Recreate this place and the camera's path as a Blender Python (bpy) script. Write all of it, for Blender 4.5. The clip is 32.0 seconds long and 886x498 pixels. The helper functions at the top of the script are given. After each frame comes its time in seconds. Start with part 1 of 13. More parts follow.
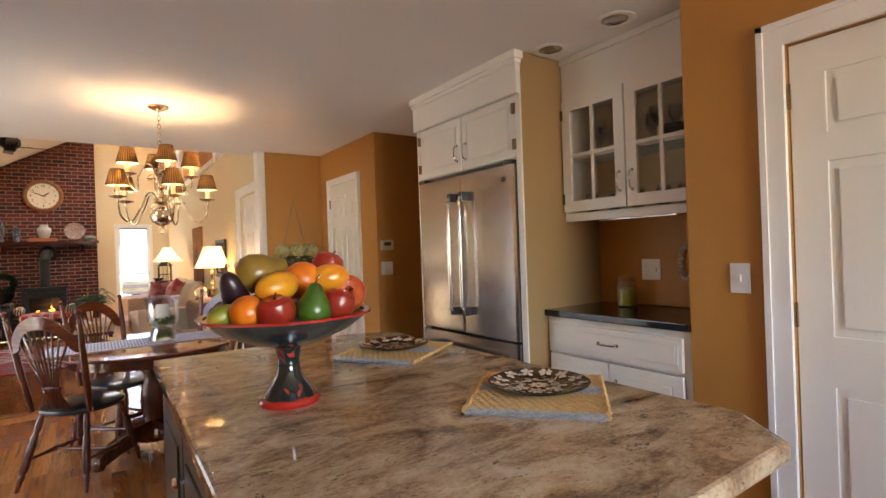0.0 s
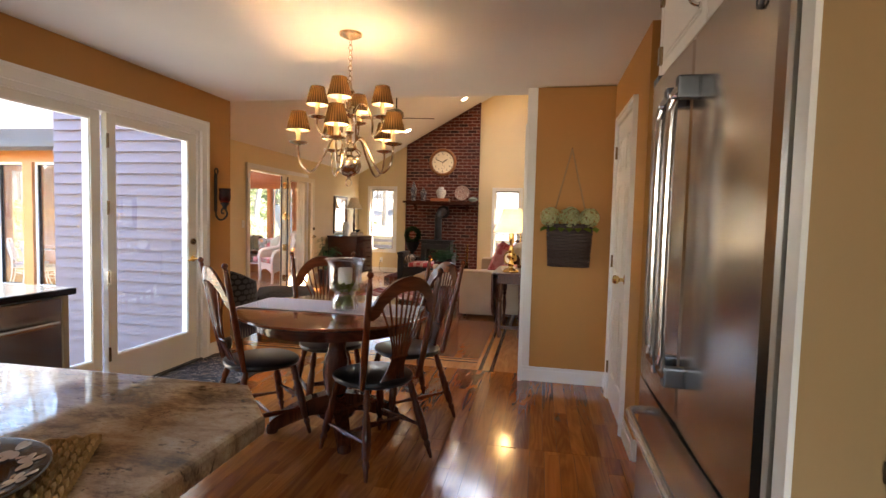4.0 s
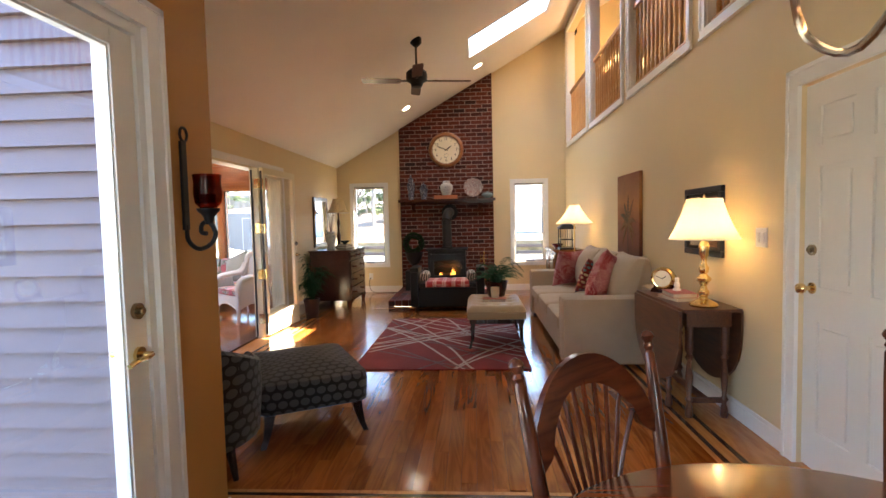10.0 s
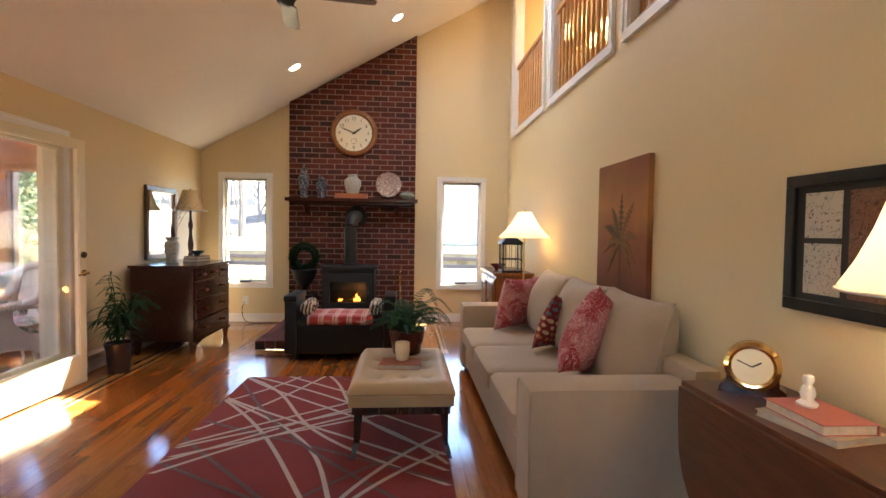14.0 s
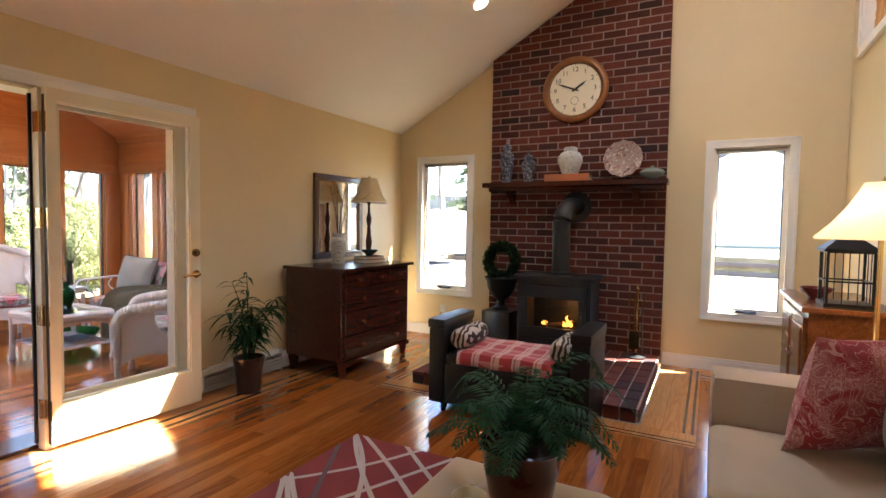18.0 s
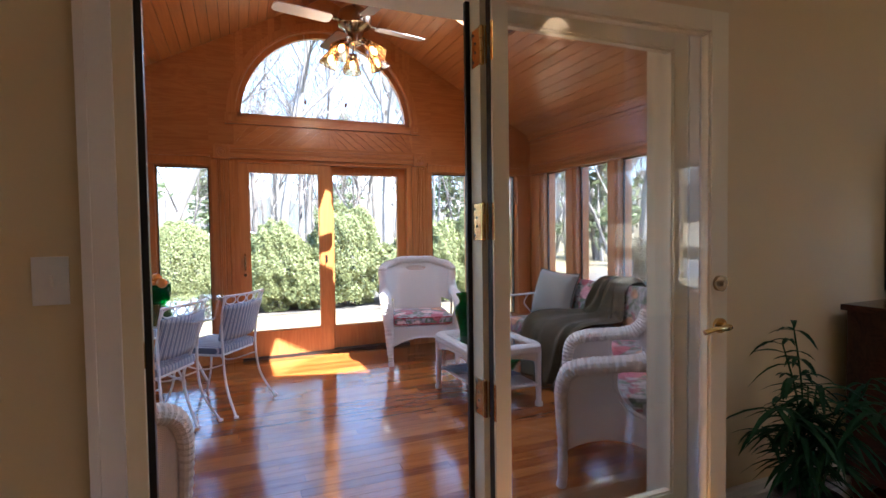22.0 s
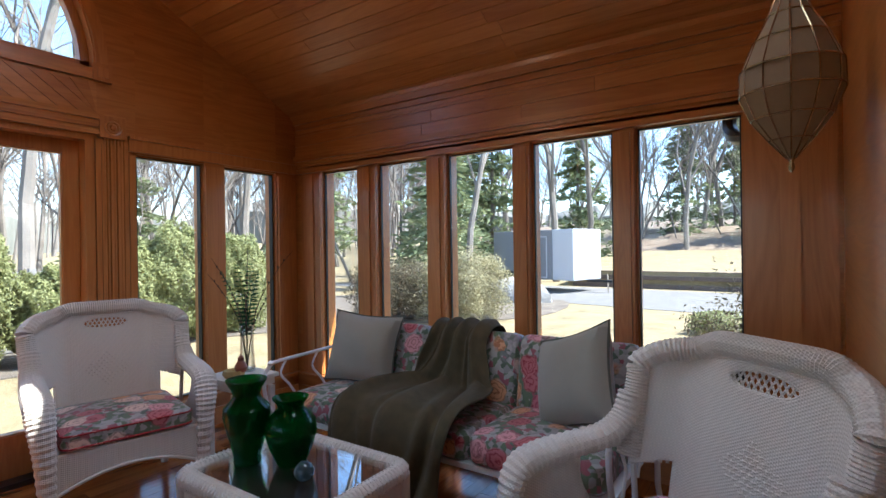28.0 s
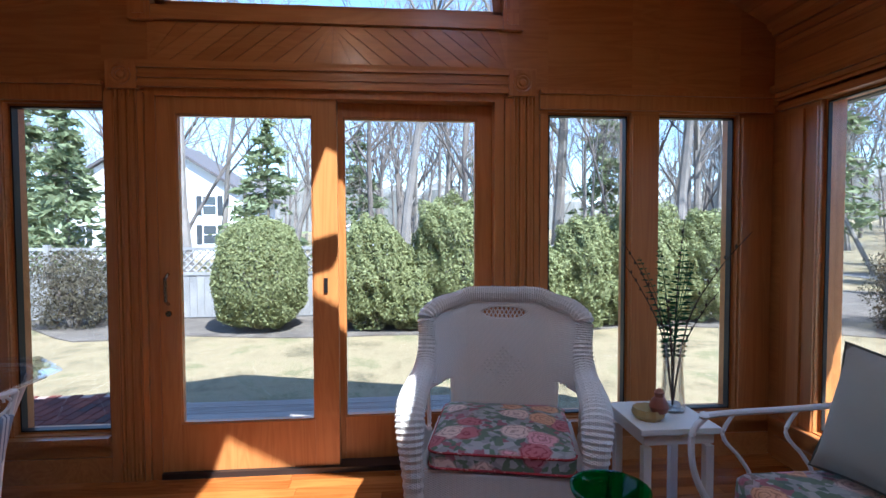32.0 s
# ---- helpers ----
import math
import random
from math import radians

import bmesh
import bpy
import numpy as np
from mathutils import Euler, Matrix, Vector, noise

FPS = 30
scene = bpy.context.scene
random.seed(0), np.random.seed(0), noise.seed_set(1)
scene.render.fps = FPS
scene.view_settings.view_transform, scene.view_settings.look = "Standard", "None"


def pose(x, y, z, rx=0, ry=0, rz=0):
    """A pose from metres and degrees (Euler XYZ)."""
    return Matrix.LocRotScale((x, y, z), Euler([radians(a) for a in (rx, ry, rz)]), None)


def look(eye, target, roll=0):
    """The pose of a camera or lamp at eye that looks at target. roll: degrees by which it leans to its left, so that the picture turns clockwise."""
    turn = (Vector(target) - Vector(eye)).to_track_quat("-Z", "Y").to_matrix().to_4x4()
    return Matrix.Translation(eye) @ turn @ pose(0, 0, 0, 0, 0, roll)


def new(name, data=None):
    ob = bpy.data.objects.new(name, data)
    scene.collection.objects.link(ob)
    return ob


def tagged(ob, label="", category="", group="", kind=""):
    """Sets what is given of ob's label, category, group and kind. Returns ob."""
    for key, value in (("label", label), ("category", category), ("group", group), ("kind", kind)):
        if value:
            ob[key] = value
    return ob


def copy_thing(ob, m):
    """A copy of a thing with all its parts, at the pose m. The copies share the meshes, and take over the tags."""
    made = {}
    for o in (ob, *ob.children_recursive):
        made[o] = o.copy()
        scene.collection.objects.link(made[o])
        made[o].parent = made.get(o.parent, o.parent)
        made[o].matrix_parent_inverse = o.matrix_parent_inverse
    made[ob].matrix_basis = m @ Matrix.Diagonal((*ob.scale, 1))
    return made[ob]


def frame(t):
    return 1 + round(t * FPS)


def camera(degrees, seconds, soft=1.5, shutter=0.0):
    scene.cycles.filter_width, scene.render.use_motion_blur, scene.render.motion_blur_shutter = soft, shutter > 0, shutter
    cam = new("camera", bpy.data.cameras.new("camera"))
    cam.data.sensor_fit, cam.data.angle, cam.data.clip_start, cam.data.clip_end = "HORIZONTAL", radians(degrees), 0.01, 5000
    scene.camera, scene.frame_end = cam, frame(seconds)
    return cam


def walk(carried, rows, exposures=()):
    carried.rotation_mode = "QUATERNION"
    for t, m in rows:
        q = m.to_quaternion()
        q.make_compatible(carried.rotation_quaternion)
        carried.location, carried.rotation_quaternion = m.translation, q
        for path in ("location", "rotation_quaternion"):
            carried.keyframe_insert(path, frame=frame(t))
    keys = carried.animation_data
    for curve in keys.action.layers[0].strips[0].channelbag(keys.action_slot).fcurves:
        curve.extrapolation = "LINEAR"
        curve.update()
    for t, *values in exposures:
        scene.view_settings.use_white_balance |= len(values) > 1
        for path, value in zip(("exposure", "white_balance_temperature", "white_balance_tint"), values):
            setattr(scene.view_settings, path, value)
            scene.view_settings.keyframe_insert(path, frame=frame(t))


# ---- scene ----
cam = camera(82.7, 32.0)
PATH = [
    (0, (0.497, -0.123, 1.337), (1.638, 1.520, 1.337), -2.03),
    (0.5, (0.739, -0.081, 1.354), (1.791, 1.620, 1.323), -2.13),
    (1, (0.994, 0.006, 1.360), (1.900, 1.788, 1.286), -0.86),
    (1.5, (1.258, 0.075, 1.366), (1.949, 1.948, 1.244), 0.11),
    (2, (1.530, 0.189, 1.357), (1.960, 2.137, 1.211), 0.46),
    (2.5, (1.722, 0.295, 1.354), (1.891, 2.282, 1.196), 0.78),
    (3, (1.865, 0.517, 1.340), (1.825, 2.510, 1.180), 1.70),
    (3.5, (1.973, 0.760, 1.318), (1.755, 2.743, 1.175), 1.79),
    (4, (2.064, 1.040, 1.321), (1.683, 3.000, 1.208), 1.46),
    (4.5, (2.093, 1.326, 1.329), (1.593, 3.261, 1.254), 0.88),
    (6.5, (1.826, 2.287, 1.336), (1.197, 4.183, 1.247), 0.06),
    (7, (1.616, 2.431, 1.351), (1.017, 4.335, 1.226), 0.70),
    (7.5, (1.408, 2.565, 1.321), (0.805, 4.467, 1.176), 0.84),
    (8, (1.146, 2.749, 1.325), (0.519, 4.640, 1.154), 0.47),
    (8.5, (0.898, 2.881, 1.338), (0.298, 4.781, 1.166), 0.38),
    (9, (0.631, 2.970, 1.350), (0.163, 4.908, 1.198), 0.71),
    (9.5, (0.424, 3.141, 1.338), (0.120, 5.114, 1.218), -0.17),
    (10, (0.209, 3.335, 1.363), (0.081, 5.328, 1.252), -1.30),
    (10.5, (-0.011, 3.542, 1.367), (0.023, 5.539, 1.261), -2.07),
    (11, (-0.128, 3.805, 1.360), (0.017, 5.797, 1.253), -2.43),
    (11.5, (-0.125, 4.136, 1.364), (0.081, 6.121, 1.242), -2.68),
    (12, (-0.091, 4.440, 1.359), (0.150, 6.421, 1.229), -2.01),
    (12.5, (-0.016, 4.729, 1.355), (0.236, 6.709, 1.232), -1.22),
    (13, (0.088, 5.032, 1.319), (0.333, 7.015, 1.224), 0.10),
    (13.5, (0.246, 5.349, 1.325), (0.455, 7.337, 1.244), 0.75),
    (15.5, (0.891, 6.641, 1.393), (0.735, 8.634, 1.345), -0.73),
    (16, (0.964, 6.901, 1.394), (0.667, 8.878, 1.348), -1.05),
    (16.5, (1.018, 7.154, 1.370), (0.565, 9.102, 1.317), -1.14),
    (17, (1.061, 7.365, 1.348), (0.434, 9.263, 1.278), -0.82),
    (17.5, (1.040, 7.577, 1.330), (0.245, 9.411, 1.244), -0.16),
    (18, (0.953, 7.775, 1.318), (0.017, 9.540, 1.224), 0.85),
    (18.5, (0.848, 7.949, 1.296), (-0.223, 9.635, 1.206), 1.22),
    (19, (0.686, 8.119, 1.284), (-0.528, 9.707, 1.202), 1.23),
    (19.5, (0.503, 8.263, 1.280), (-0.874, 9.712, 1.210), 1.05),
    (20, (0.215, 8.330, 1.296), (-1.299, 9.635, 1.222), 1.16),
    (20.5, (-0.153, 8.399, 1.323), (-1.772, 9.569, 1.231), 0.85),
    (21, (-0.430, 8.442, 1.295), (-2.148, 9.463, 1.215), 0.04),
    (21.5, (-0.674, 8.493, 1.299), (-2.470, 9.368, 1.216), -0.60),
    (22, (-0.965, 8.508, 1.298), (-2.816, 9.263, 1.227), -0.79),
    (22.5, (-1.267, 8.550, 1.294), (-3.157, 9.200, 1.236), -0.45),
    (23, (-1.553, 8.629, 1.285), (-3.463, 9.220, 1.234), 0.12),
    (23.5, (-1.803, 8.698, 1.272), (-3.705, 9.311, 1.212), 0.40),
    (24, (-1.998, 8.703, 1.268), (-3.856, 9.441, 1.195), 0.88),
    (24.5, (-2.151, 8.723, 1.269), (-3.932, 9.630, 1.199), 0.54),
    (25, (-2.318, 8.797, 1.275), (-4.006, 9.869, 1.219), -0.65),
    (25.5, (-2.455, 8.846, 1.286), (-4.024, 10.085, 1.252), -1.68),
    (26, (-2.568, 8.920, 1.271), (-3.999, 10.318, 1.274), -1.74),
    (26.5, (-2.670, 8.961, 1.265), (-3.944, 10.502, 1.294), -0.92),
    (28.5, (-2.911, 8.995, 1.320), (-4.036, 10.649, 1.316), -0.85),
    (29, (-3.005, 9.091, 1.325), (-4.268, 10.641, 1.300), -1.74),
    (29.5, (-3.117, 9.236, 1.326), (-4.555, 10.625, 1.275), -2.32),
    (30, (-3.208, 9.335, 1.321), (-4.804, 10.538, 1.241), -1.61),
    (30.5, (-3.319, 9.453, 1.336), (-5.057, 10.436, 1.225), -0.07),
    (31, (-3.474, 9.507, 1.340), (-5.313, 10.283, 1.223), 0.71),
    (31.5, (-3.605, 9.607, 1.335), (-5.535, 10.121, 1.224), 0.74),
    (32, (-3.690, 9.788, 1.313), (-5.681, 9.959, 1.240), -0.18),
]
EXPOSURES = [(0.0, 4.6, 7000, 14), (2.0, 4.4, 7000, 14), (3.0, 4.25, 7350, 15), (6.0, 4.4, 7100, 13), (8.0, 4.4, 6800, 10), (10.0, 4.15, 6450, 10), (11.0, 4.15, 6300, 10), (16.0, 4.25, 6500, 10), (18.0, 4.1, 6250, 10), (19.0, 3.95, 6000, 10), (20.0, 3.85, 5800, 10), (21.0, 3.4, 5650, 10), (22.0, 3.1, 5500, 10), (23.0, 2.65, 5400, 10), (24.0, 2.2, 5500, 8), (26.0, 2.25, 5850, 5), (30.0, 2.25, 5700, 7), (31.0, 2.15, 5300, 8), (32.0, 1.95, 5150, 7)]
walk(cam, [(t, look(eye, target, roll)) for t, eye, target, roll in PATH], EXPOSURES)

# ---- sky, sun and exposure ----
SUN_DIR = Vector((-2.9, -1.5, -4.3)).normalized()
world = bpy.data.worlds.new("sky")
scene.world = world
world.use_nodes = True
wn = world.node_tree.nodes
wl = world.node_tree.links
sky = wn.new("ShaderNodeTexSky")
sky.sky_type = "NISHITA"
sky.sun_disc = False
sky.dust_density = 0.3
sky.ozone_density = 3.0
sky.sun_elevation = math.asin(-SUN_DIR.z)
sky.sun_rotation = math.atan2(-SUN_DIR.x, -SUN_DIR.y)
wn["Background"].inputs["Strength"].default_value = 0.15
wl.new(sky.outputs[0], wn["Background"].inputs["Color"])
sun = new("sun", bpy.data.lights.new("sun", "SUN"))
sun.data.energy = 5.0
sun.data.angle = radians(0.5)
sun.data.color = (1.0, 0.95, 0.87)
sun.matrix_world = look((30, 15, 45), Vector((30, 15, 45)) + SUN_DIR)


def lamp(name, kind, m, energy, color, size=0.05, size_y=None, spot=None):
    d = bpy.data.lights.new(name, kind)
    d.energy, d.color = energy, color
    if kind == "AREA":
        d.size = size
        if size_y:
            d.shape, d.size_y = "RECTANGLE", size_y
    else:
        d.shadow_soft_size = size
    if spot:
        d.spot_size, d.spot_blend = radians(spot), 0.6
    ob = new(name, d)
    ob.matrix_world = m
    return ob


DAY = (0.86, 0.93, 1.0)
WARM = (1.0, 0.66, 0.34)
WARM2 = (1.0, 0.8, 0.6)
# sky light: lamp added in an assumed, unseen window opening behind the walk
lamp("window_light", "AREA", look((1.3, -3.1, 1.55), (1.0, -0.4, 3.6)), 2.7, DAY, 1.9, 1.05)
# and in the opening of the patio door
lamp("patio_light", "AREA", look((-1.06, 4.08, 1.1), (1.5, 3.6, 2.0)), 0.8, DAY, 1.8, 1.7)
# and in the sunroom's two skylights and the family room's one
lamp("skylight_light", "AREA", look((-4.98, 10.38, 3.62), (-4.98, 9.9, 1.0)), 2.5, DAY, 0.6, 0.7)
lamp("skylight_light", "AREA", look((-3.75, 10.38, 3.62), (-3.75, 9.9, 1.0)), 4, DAY, 0.95, 0.7)
lamp("skylight_light", "AREA", look((0.77, 10.94, 4.6), (-0.3, 10.94, 2.0)), 3, DAY, 1.0, 0.75)

# ---- building tools ----
def part(name, bm, material, parent=None, label="", smooth=False, bevel=0.0):
    """Links a bmesh as one mesh object, under a thing or a part."""
    bmesh.ops.recalc_face_normals(bm, faces=bm.faces)
    if bevel:
        bmesh.ops.bevel(bm, geom=list(bm.edges), offset=bevel, segments=2, affect="EDGES", profile=0.7, clamp_overlap=True)
    me = bpy.data.meshes.new(name)
    bm.to_mesh(me)
    bm.free()
    me.materials.append(material)
    ob = new(name, me)
    if smooth:
        me.polygons.foreach_set("use_smooth", [True] * len(me.polygons))
        me.set_sharp_from_angle(angle=radians(38))
    if parent:
        ob.parent = parent
    if label:
        tagged(ob, label)
    return ob


def thing(name, label, category, group="", m=None):
    ob = new(name)
    ob.empty_display_size = 0.1
    tagged(ob, label, category, group)
    if m is not None:
        ob.matrix_basis = m
    return ob


def structure(name, bm, material, label, category, smooth=False):
    return tagged(part(name, bm, material, None, label, smooth), label, category, "", "structure")


def BM():
    return bmesh.new()


def box(bm, x0, y0, z0, x1, y1, z1, bevel=0.0, m=None):
    v = [bm.verts.new((x, y, z)) for z in (z0, z1) for y in (y0, y1) for x in (x0, x1)]
    fs = [bm.faces.new([v[i] for i in q]) for q in ((0, 2, 3, 1), (4, 5, 7, 6), (0, 1, 5, 4), (2, 6, 7, 3), (0, 4, 6, 2), (1, 3, 7, 5))]
    if m is not None:
        for w in v:
            w.co = m @ w.co
    if bevel:
        es = list({e for q in fs for e in q.edges})
        bmesh.ops.bevel(bm, geom=es, offset=bevel, segments=2, affect="EDGES", profile=0.7, clamp_overlap=True)
    return bm


def B(*a, **k):
    return box(bmesh.new(), *a, **k)


def rings(bm, rows, closed=True, cap=True):
    """Skins a list of rings of points."""
    vs = [[bm.verts.new(p) for p in r] for r in rows]
    n = len(vs[0])
    for a, b in zip(vs, vs[1:]):
        for i in range(n if closed else n - 1):
            j = (i + 1) % n
            try:
                bm.faces.new((a[i], a[j], b[j], b[i]))
            except ValueError:
                pass
    if cap and closed:
        for r in (vs[0], vs[-1]):
            try:
                bm.faces.new(r)
            except ValueError:
                pass
    return bm


def lathe(bm, prof, n=20, at=(0, 0, 0), flute=0.0, nf=8, sx=1.0, sy=1.0):
    """Turns a profile of (radius, z) about the upright axis at a place."""
    rows = []
    for r, z in prof:
        row = []
        for i in range(n):
            a = 2 * math.pi * i / n
            q = max(r, 0.0004) * (1 + flute * math.cos(nf * a))
            row.append((at[0] + sx * q * math.cos(a), at[1] + sy * q * math.sin(a), at[2] + z))
        rows.append(row)
    rings(bm, rows, cap=False)
    bm.verts.ensure_lookup_table()
    k = len(bm.verts)
    for r, s in ((prof[0][0], k - n * len(prof)), (prof[-1][0], k - n)):
        if r < 0.003:
            bm.faces.new([bm.verts[s + i] for i in range(n)])
    return bm


def L(prof, n=20, at=(0, 0, 0), **k):
    return lathe(bmesh.new(), prof, n, at, **k)


def tube(bm, pts, r, n=8, r1=None, radii=None):
    """A round bar along a line of points."""
    pts = [Vector(p) for p in pts]
    rows = []
    up = Vector((0.13, 0.27, 0.95)).normalized()
    for i, p in enumerate(pts):
        d = (pts[min(i + 1, len(pts) - 1)] - pts[max(i - 1, 0)]).normalized()
        u = d.cross(up)
        if u.length < 0.05:
            u = d.cross(Vector((1, 0, 0)))
        u.normalize()
        w = d.cross(u).normalized()
        q = radii[i] if radii else (r if r1 is None else r + (r1 - r) * i / (len(pts) - 1))
        rows.append([p + q * (math.cos(2 * math.pi * k / n) * u + math.sin(2 * math.pi * k / n) * w) for k in range(n)])
    return rings(bm, rows)


def T(pts, r, n=8, r1=None, radii=None):
    return tube(bmesh.new(), pts, r, n, r1, radii)


def spline(ctrl, steps=6, closed=False):
    """A smooth line through points."""
    P = [Vector(c) for c in ctrl]
    out = []
    n = len(P)
    for i in range(n if closed else n - 1):
        p0, p1, p2, p3 = (P[(i - 1) % n], P[i], P[(i + 1) % n], P[(i + 2) % n]) if closed else (P[max(i - 1, 0)], P[i], P[i + 1], P[min(i + 2, n - 1)])
        for k in range(steps):
            t = k / steps
            out.append(0.5 * ((2 * p1) + (p2 - p0) * t + (2 * p0 - 5 * p1 + 4 * p2 - p3) * t * t + (3 * p1 - p0 - 3 * p2 + p3) * t ** 3))
    if not closed:
        out.append(P[-1])
    return out


def turned(bm, p0, p1, prof, n=10):
    """A turned bar from p0 to p1; the profile is (place along 0..1, radius)."""
    p0, p1 = Vector(p0), Vector(p1)
    d = p1 - p0
    u = d.cross(Vector((0.3, 1, 0.1))).normalized()
    w = d.normalized().cross(u)
    return rings(bm, [[p0 + d * s + r * (math.cos(2 * math.pi * k / n) * u + math.sin(2 * math.pi * k / n) * w) for k in range(n)] for s, r in prof])


def prism(bm, poly, axis, a, b):
    """A flat outline (two coordinates) pushed along an axis from a to b."""
    def at(p, c):
        return {"x": (c, p[0], p[1]), "y": (p[0], c, p[1]), "z": (p[0], p[1], c)}[axis]
    return rings(bm, [[at(p, a) for p in poly], [at(p, b) for p in poly]])


def PR(poly, axis, a, b):
    return prism(bmesh.new(), poly, axis, a, b)


def rrect(x0, y0, x1, y1, r, n=4):
    out = []
    for cx, cy, a0 in ((x1 - r, y1 - r, 0), (x0 + r, y1 - r, 90), (x0 + r, y0 + r, 180), (x1 - r, y0 + r, 270)):
        for i in range(n + 1):
            a = radians(a0 + 90 * i / n)
            out.append((cx + r * math.cos(a), cy + r * math.sin(a)))
    return out


def pad(bm, x0, y0, z0, x1, y1, z1, puff=0.03, r=0.05, n=10, tuft=None, m=None, sag=0.0):
    """A cushion: a rounded slab with a domed top and soft edges; tuft gives pressed places (x, y, radius, depth)."""
    rows = []
    cx, cy = (x0 + x1) / 2, (y0 + y1) / 2
    for s, k in ((0.0, 0.0), (0.0, 0.7), (0.12, 0.95), (0.5, 1.0), (0.88, 0.95), (1.0, 0.7)):
        inset = r * (1 - k)
        rows.append([(p[0], p[1], z0 + (z1 - z0) * s) for p in rrect(x0 + inset, y0 + inset, x1 - inset, y1 - inset, r, 4)])
    rows = rows[1:]
    vs0 = len(bm.verts)
    rings(bm, rows, cap=False)
    bm.verts.ensure_lookup_table()
    low = [bm.verts[vs0 + i] for i in range(20)]
    bm.faces.new(low)
    # domed top as a grid of shrinking rings
    last = [bm.verts[vs0 + 80 + i] for i in range(20)]
    for t in (0.85, 0.68, 0.5, 0.32, 0.16):
        ring = []
        for v in rows[-1]:
            x, y = cx + (v[0] - cx) * t, cy + (v[1] - cy) * t
            z = z1 + puff * (1 - t * t) - sag * max(0.0, 1 - ((x - cx) / (x1 - x0)) ** 2 * 8)
            for q in tuft or ():
                d2 = ((x - q[0]) ** 2 + (y - q[1]) ** 2) / q[2] ** 2
                z -= q[3] * math.exp(-d2)
            ring.append(bm.verts.new((x, y, z)))
        for i in range(20):
            bm.faces.new((last[i], last[(i + 1) % 20], ring[(i + 1) % 20], ring[i]))
        last = ring
    bm.faces.new(last)
    if m is not None:
        bm.verts.ensure_lookup_table()
        for v in list(bm.verts)[vs0:]:
            v.co = m @ v.co
    return bm


def pillow(bm, w, h, t, m=None, n=12, pinch=0.07):
    """A scatter cushion in the x-z plane, centred, thickness along y, with pulled-in sides and pointed corners."""
    start = len(bm.verts)
    for side in (-1, 1):
        grid = []
        for i in range(n + 1):
            row = []
            for j in range(n + 1):
                u, v = 2 * i / n - 1, 2 * j / n - 1
                x = u * w / 2 * (1 - pinch * (1 - v * v))
                z = v * h / 2 * (1 - pinch * (1 - u * u))
                d = t / 2 * max(0.0, (1 - u * u) * (1 - v * v)) ** 0.42
                d *= 1 + 0.05 * math.sin(5 * u + 3 * v)
                row.append(bm.verts.new((x, side * d, z)))
            grid.append(row)
        for i in range(n):
            for j in range(n):
                bm.faces.new((grid[i][j], grid[i + 1][j], grid[i + 1][j + 1], grid[i][j + 1]))
    bmesh.ops.remove_doubles(bm, verts=list(bm.verts)[start:], dist=0.0006)
    if m is not None:
        bm.verts.ensure_lookup_table()
        for v in list(bm.verts)[start:]:
            v.co = m @ v.co
    return bm


def wall(bm, axis, face0, face1, a0, a1, top, holes=(), z0=0.0, extra=()):
    """A wall between two planes across an axis, from a0 to a1 along the other, with holes (b0, b1, zlow, zhigh). top may be a function."""
    tf = top if callable(top) else (lambda a: top)
    cuts = sorted({a0, a1, *[h[0] for h in holes], *[h[1] for h in holes], *extra})
    cuts = [c for c in cuts if a0 <= c <= a1]
    for c, d in zip(cuts, cuts[1:]):
        mid = (c + d) / 2
        spans, low = [], z0
        for h in sorted([h for h in holes if h[0] < mid < h[1]], key=lambda h: h[2]):
            if h[2] > low:
                spans.append((low, h[2], h[2]))
            low = max(low, h[3])
        spans.append((low, tf(c), tf(d)))
        for s0, s1, s2 in spans:
            if max(s1, s2) - s0 < 1e-4:
                continue
            pts = []
            for f in (face0, face1):
                for a, z in ((c, s0), (d, s0), (d, s2), (c, s1)):
                    pts.append((f, a, z) if axis == "x" else (a, f, z))
            v = [bm.verts.new(p) for p in pts]
            for q in ((0, 1, 2, 3), (7, 6, 5, 4), (0, 4, 5, 1), (1, 5, 6, 2), (2, 6, 7, 3), (3, 7, 4, 0)):
                bm.faces.new([v[i] for i in q])
    return bm


def instances(name, bm_or_mesh, material, parent, places, label=""):
    """Alike pieces on one mesh, each an object of its own."""
    me = bm_or_mesh
    out = []
    for m in places:
        ob = new(name, me)
        ob.matrix_basis = m
        ob.parent = parent
        out.append(ob)
    return out


def mesh_of(name, bm, material, smooth=False):
    bmesh.ops.recalc_face_normals(bm, faces=bm.faces)
    me = bpy.data.meshes.new(name)
    bm.to_mesh(me)
    bm.free()
    me.materials.append(material)
    if smooth:
        me.polygons.foreach_set("use_smooth", [True] * len(me.polygons))
        me.set_sharp_from_angle(angle=radians(38))
    return me

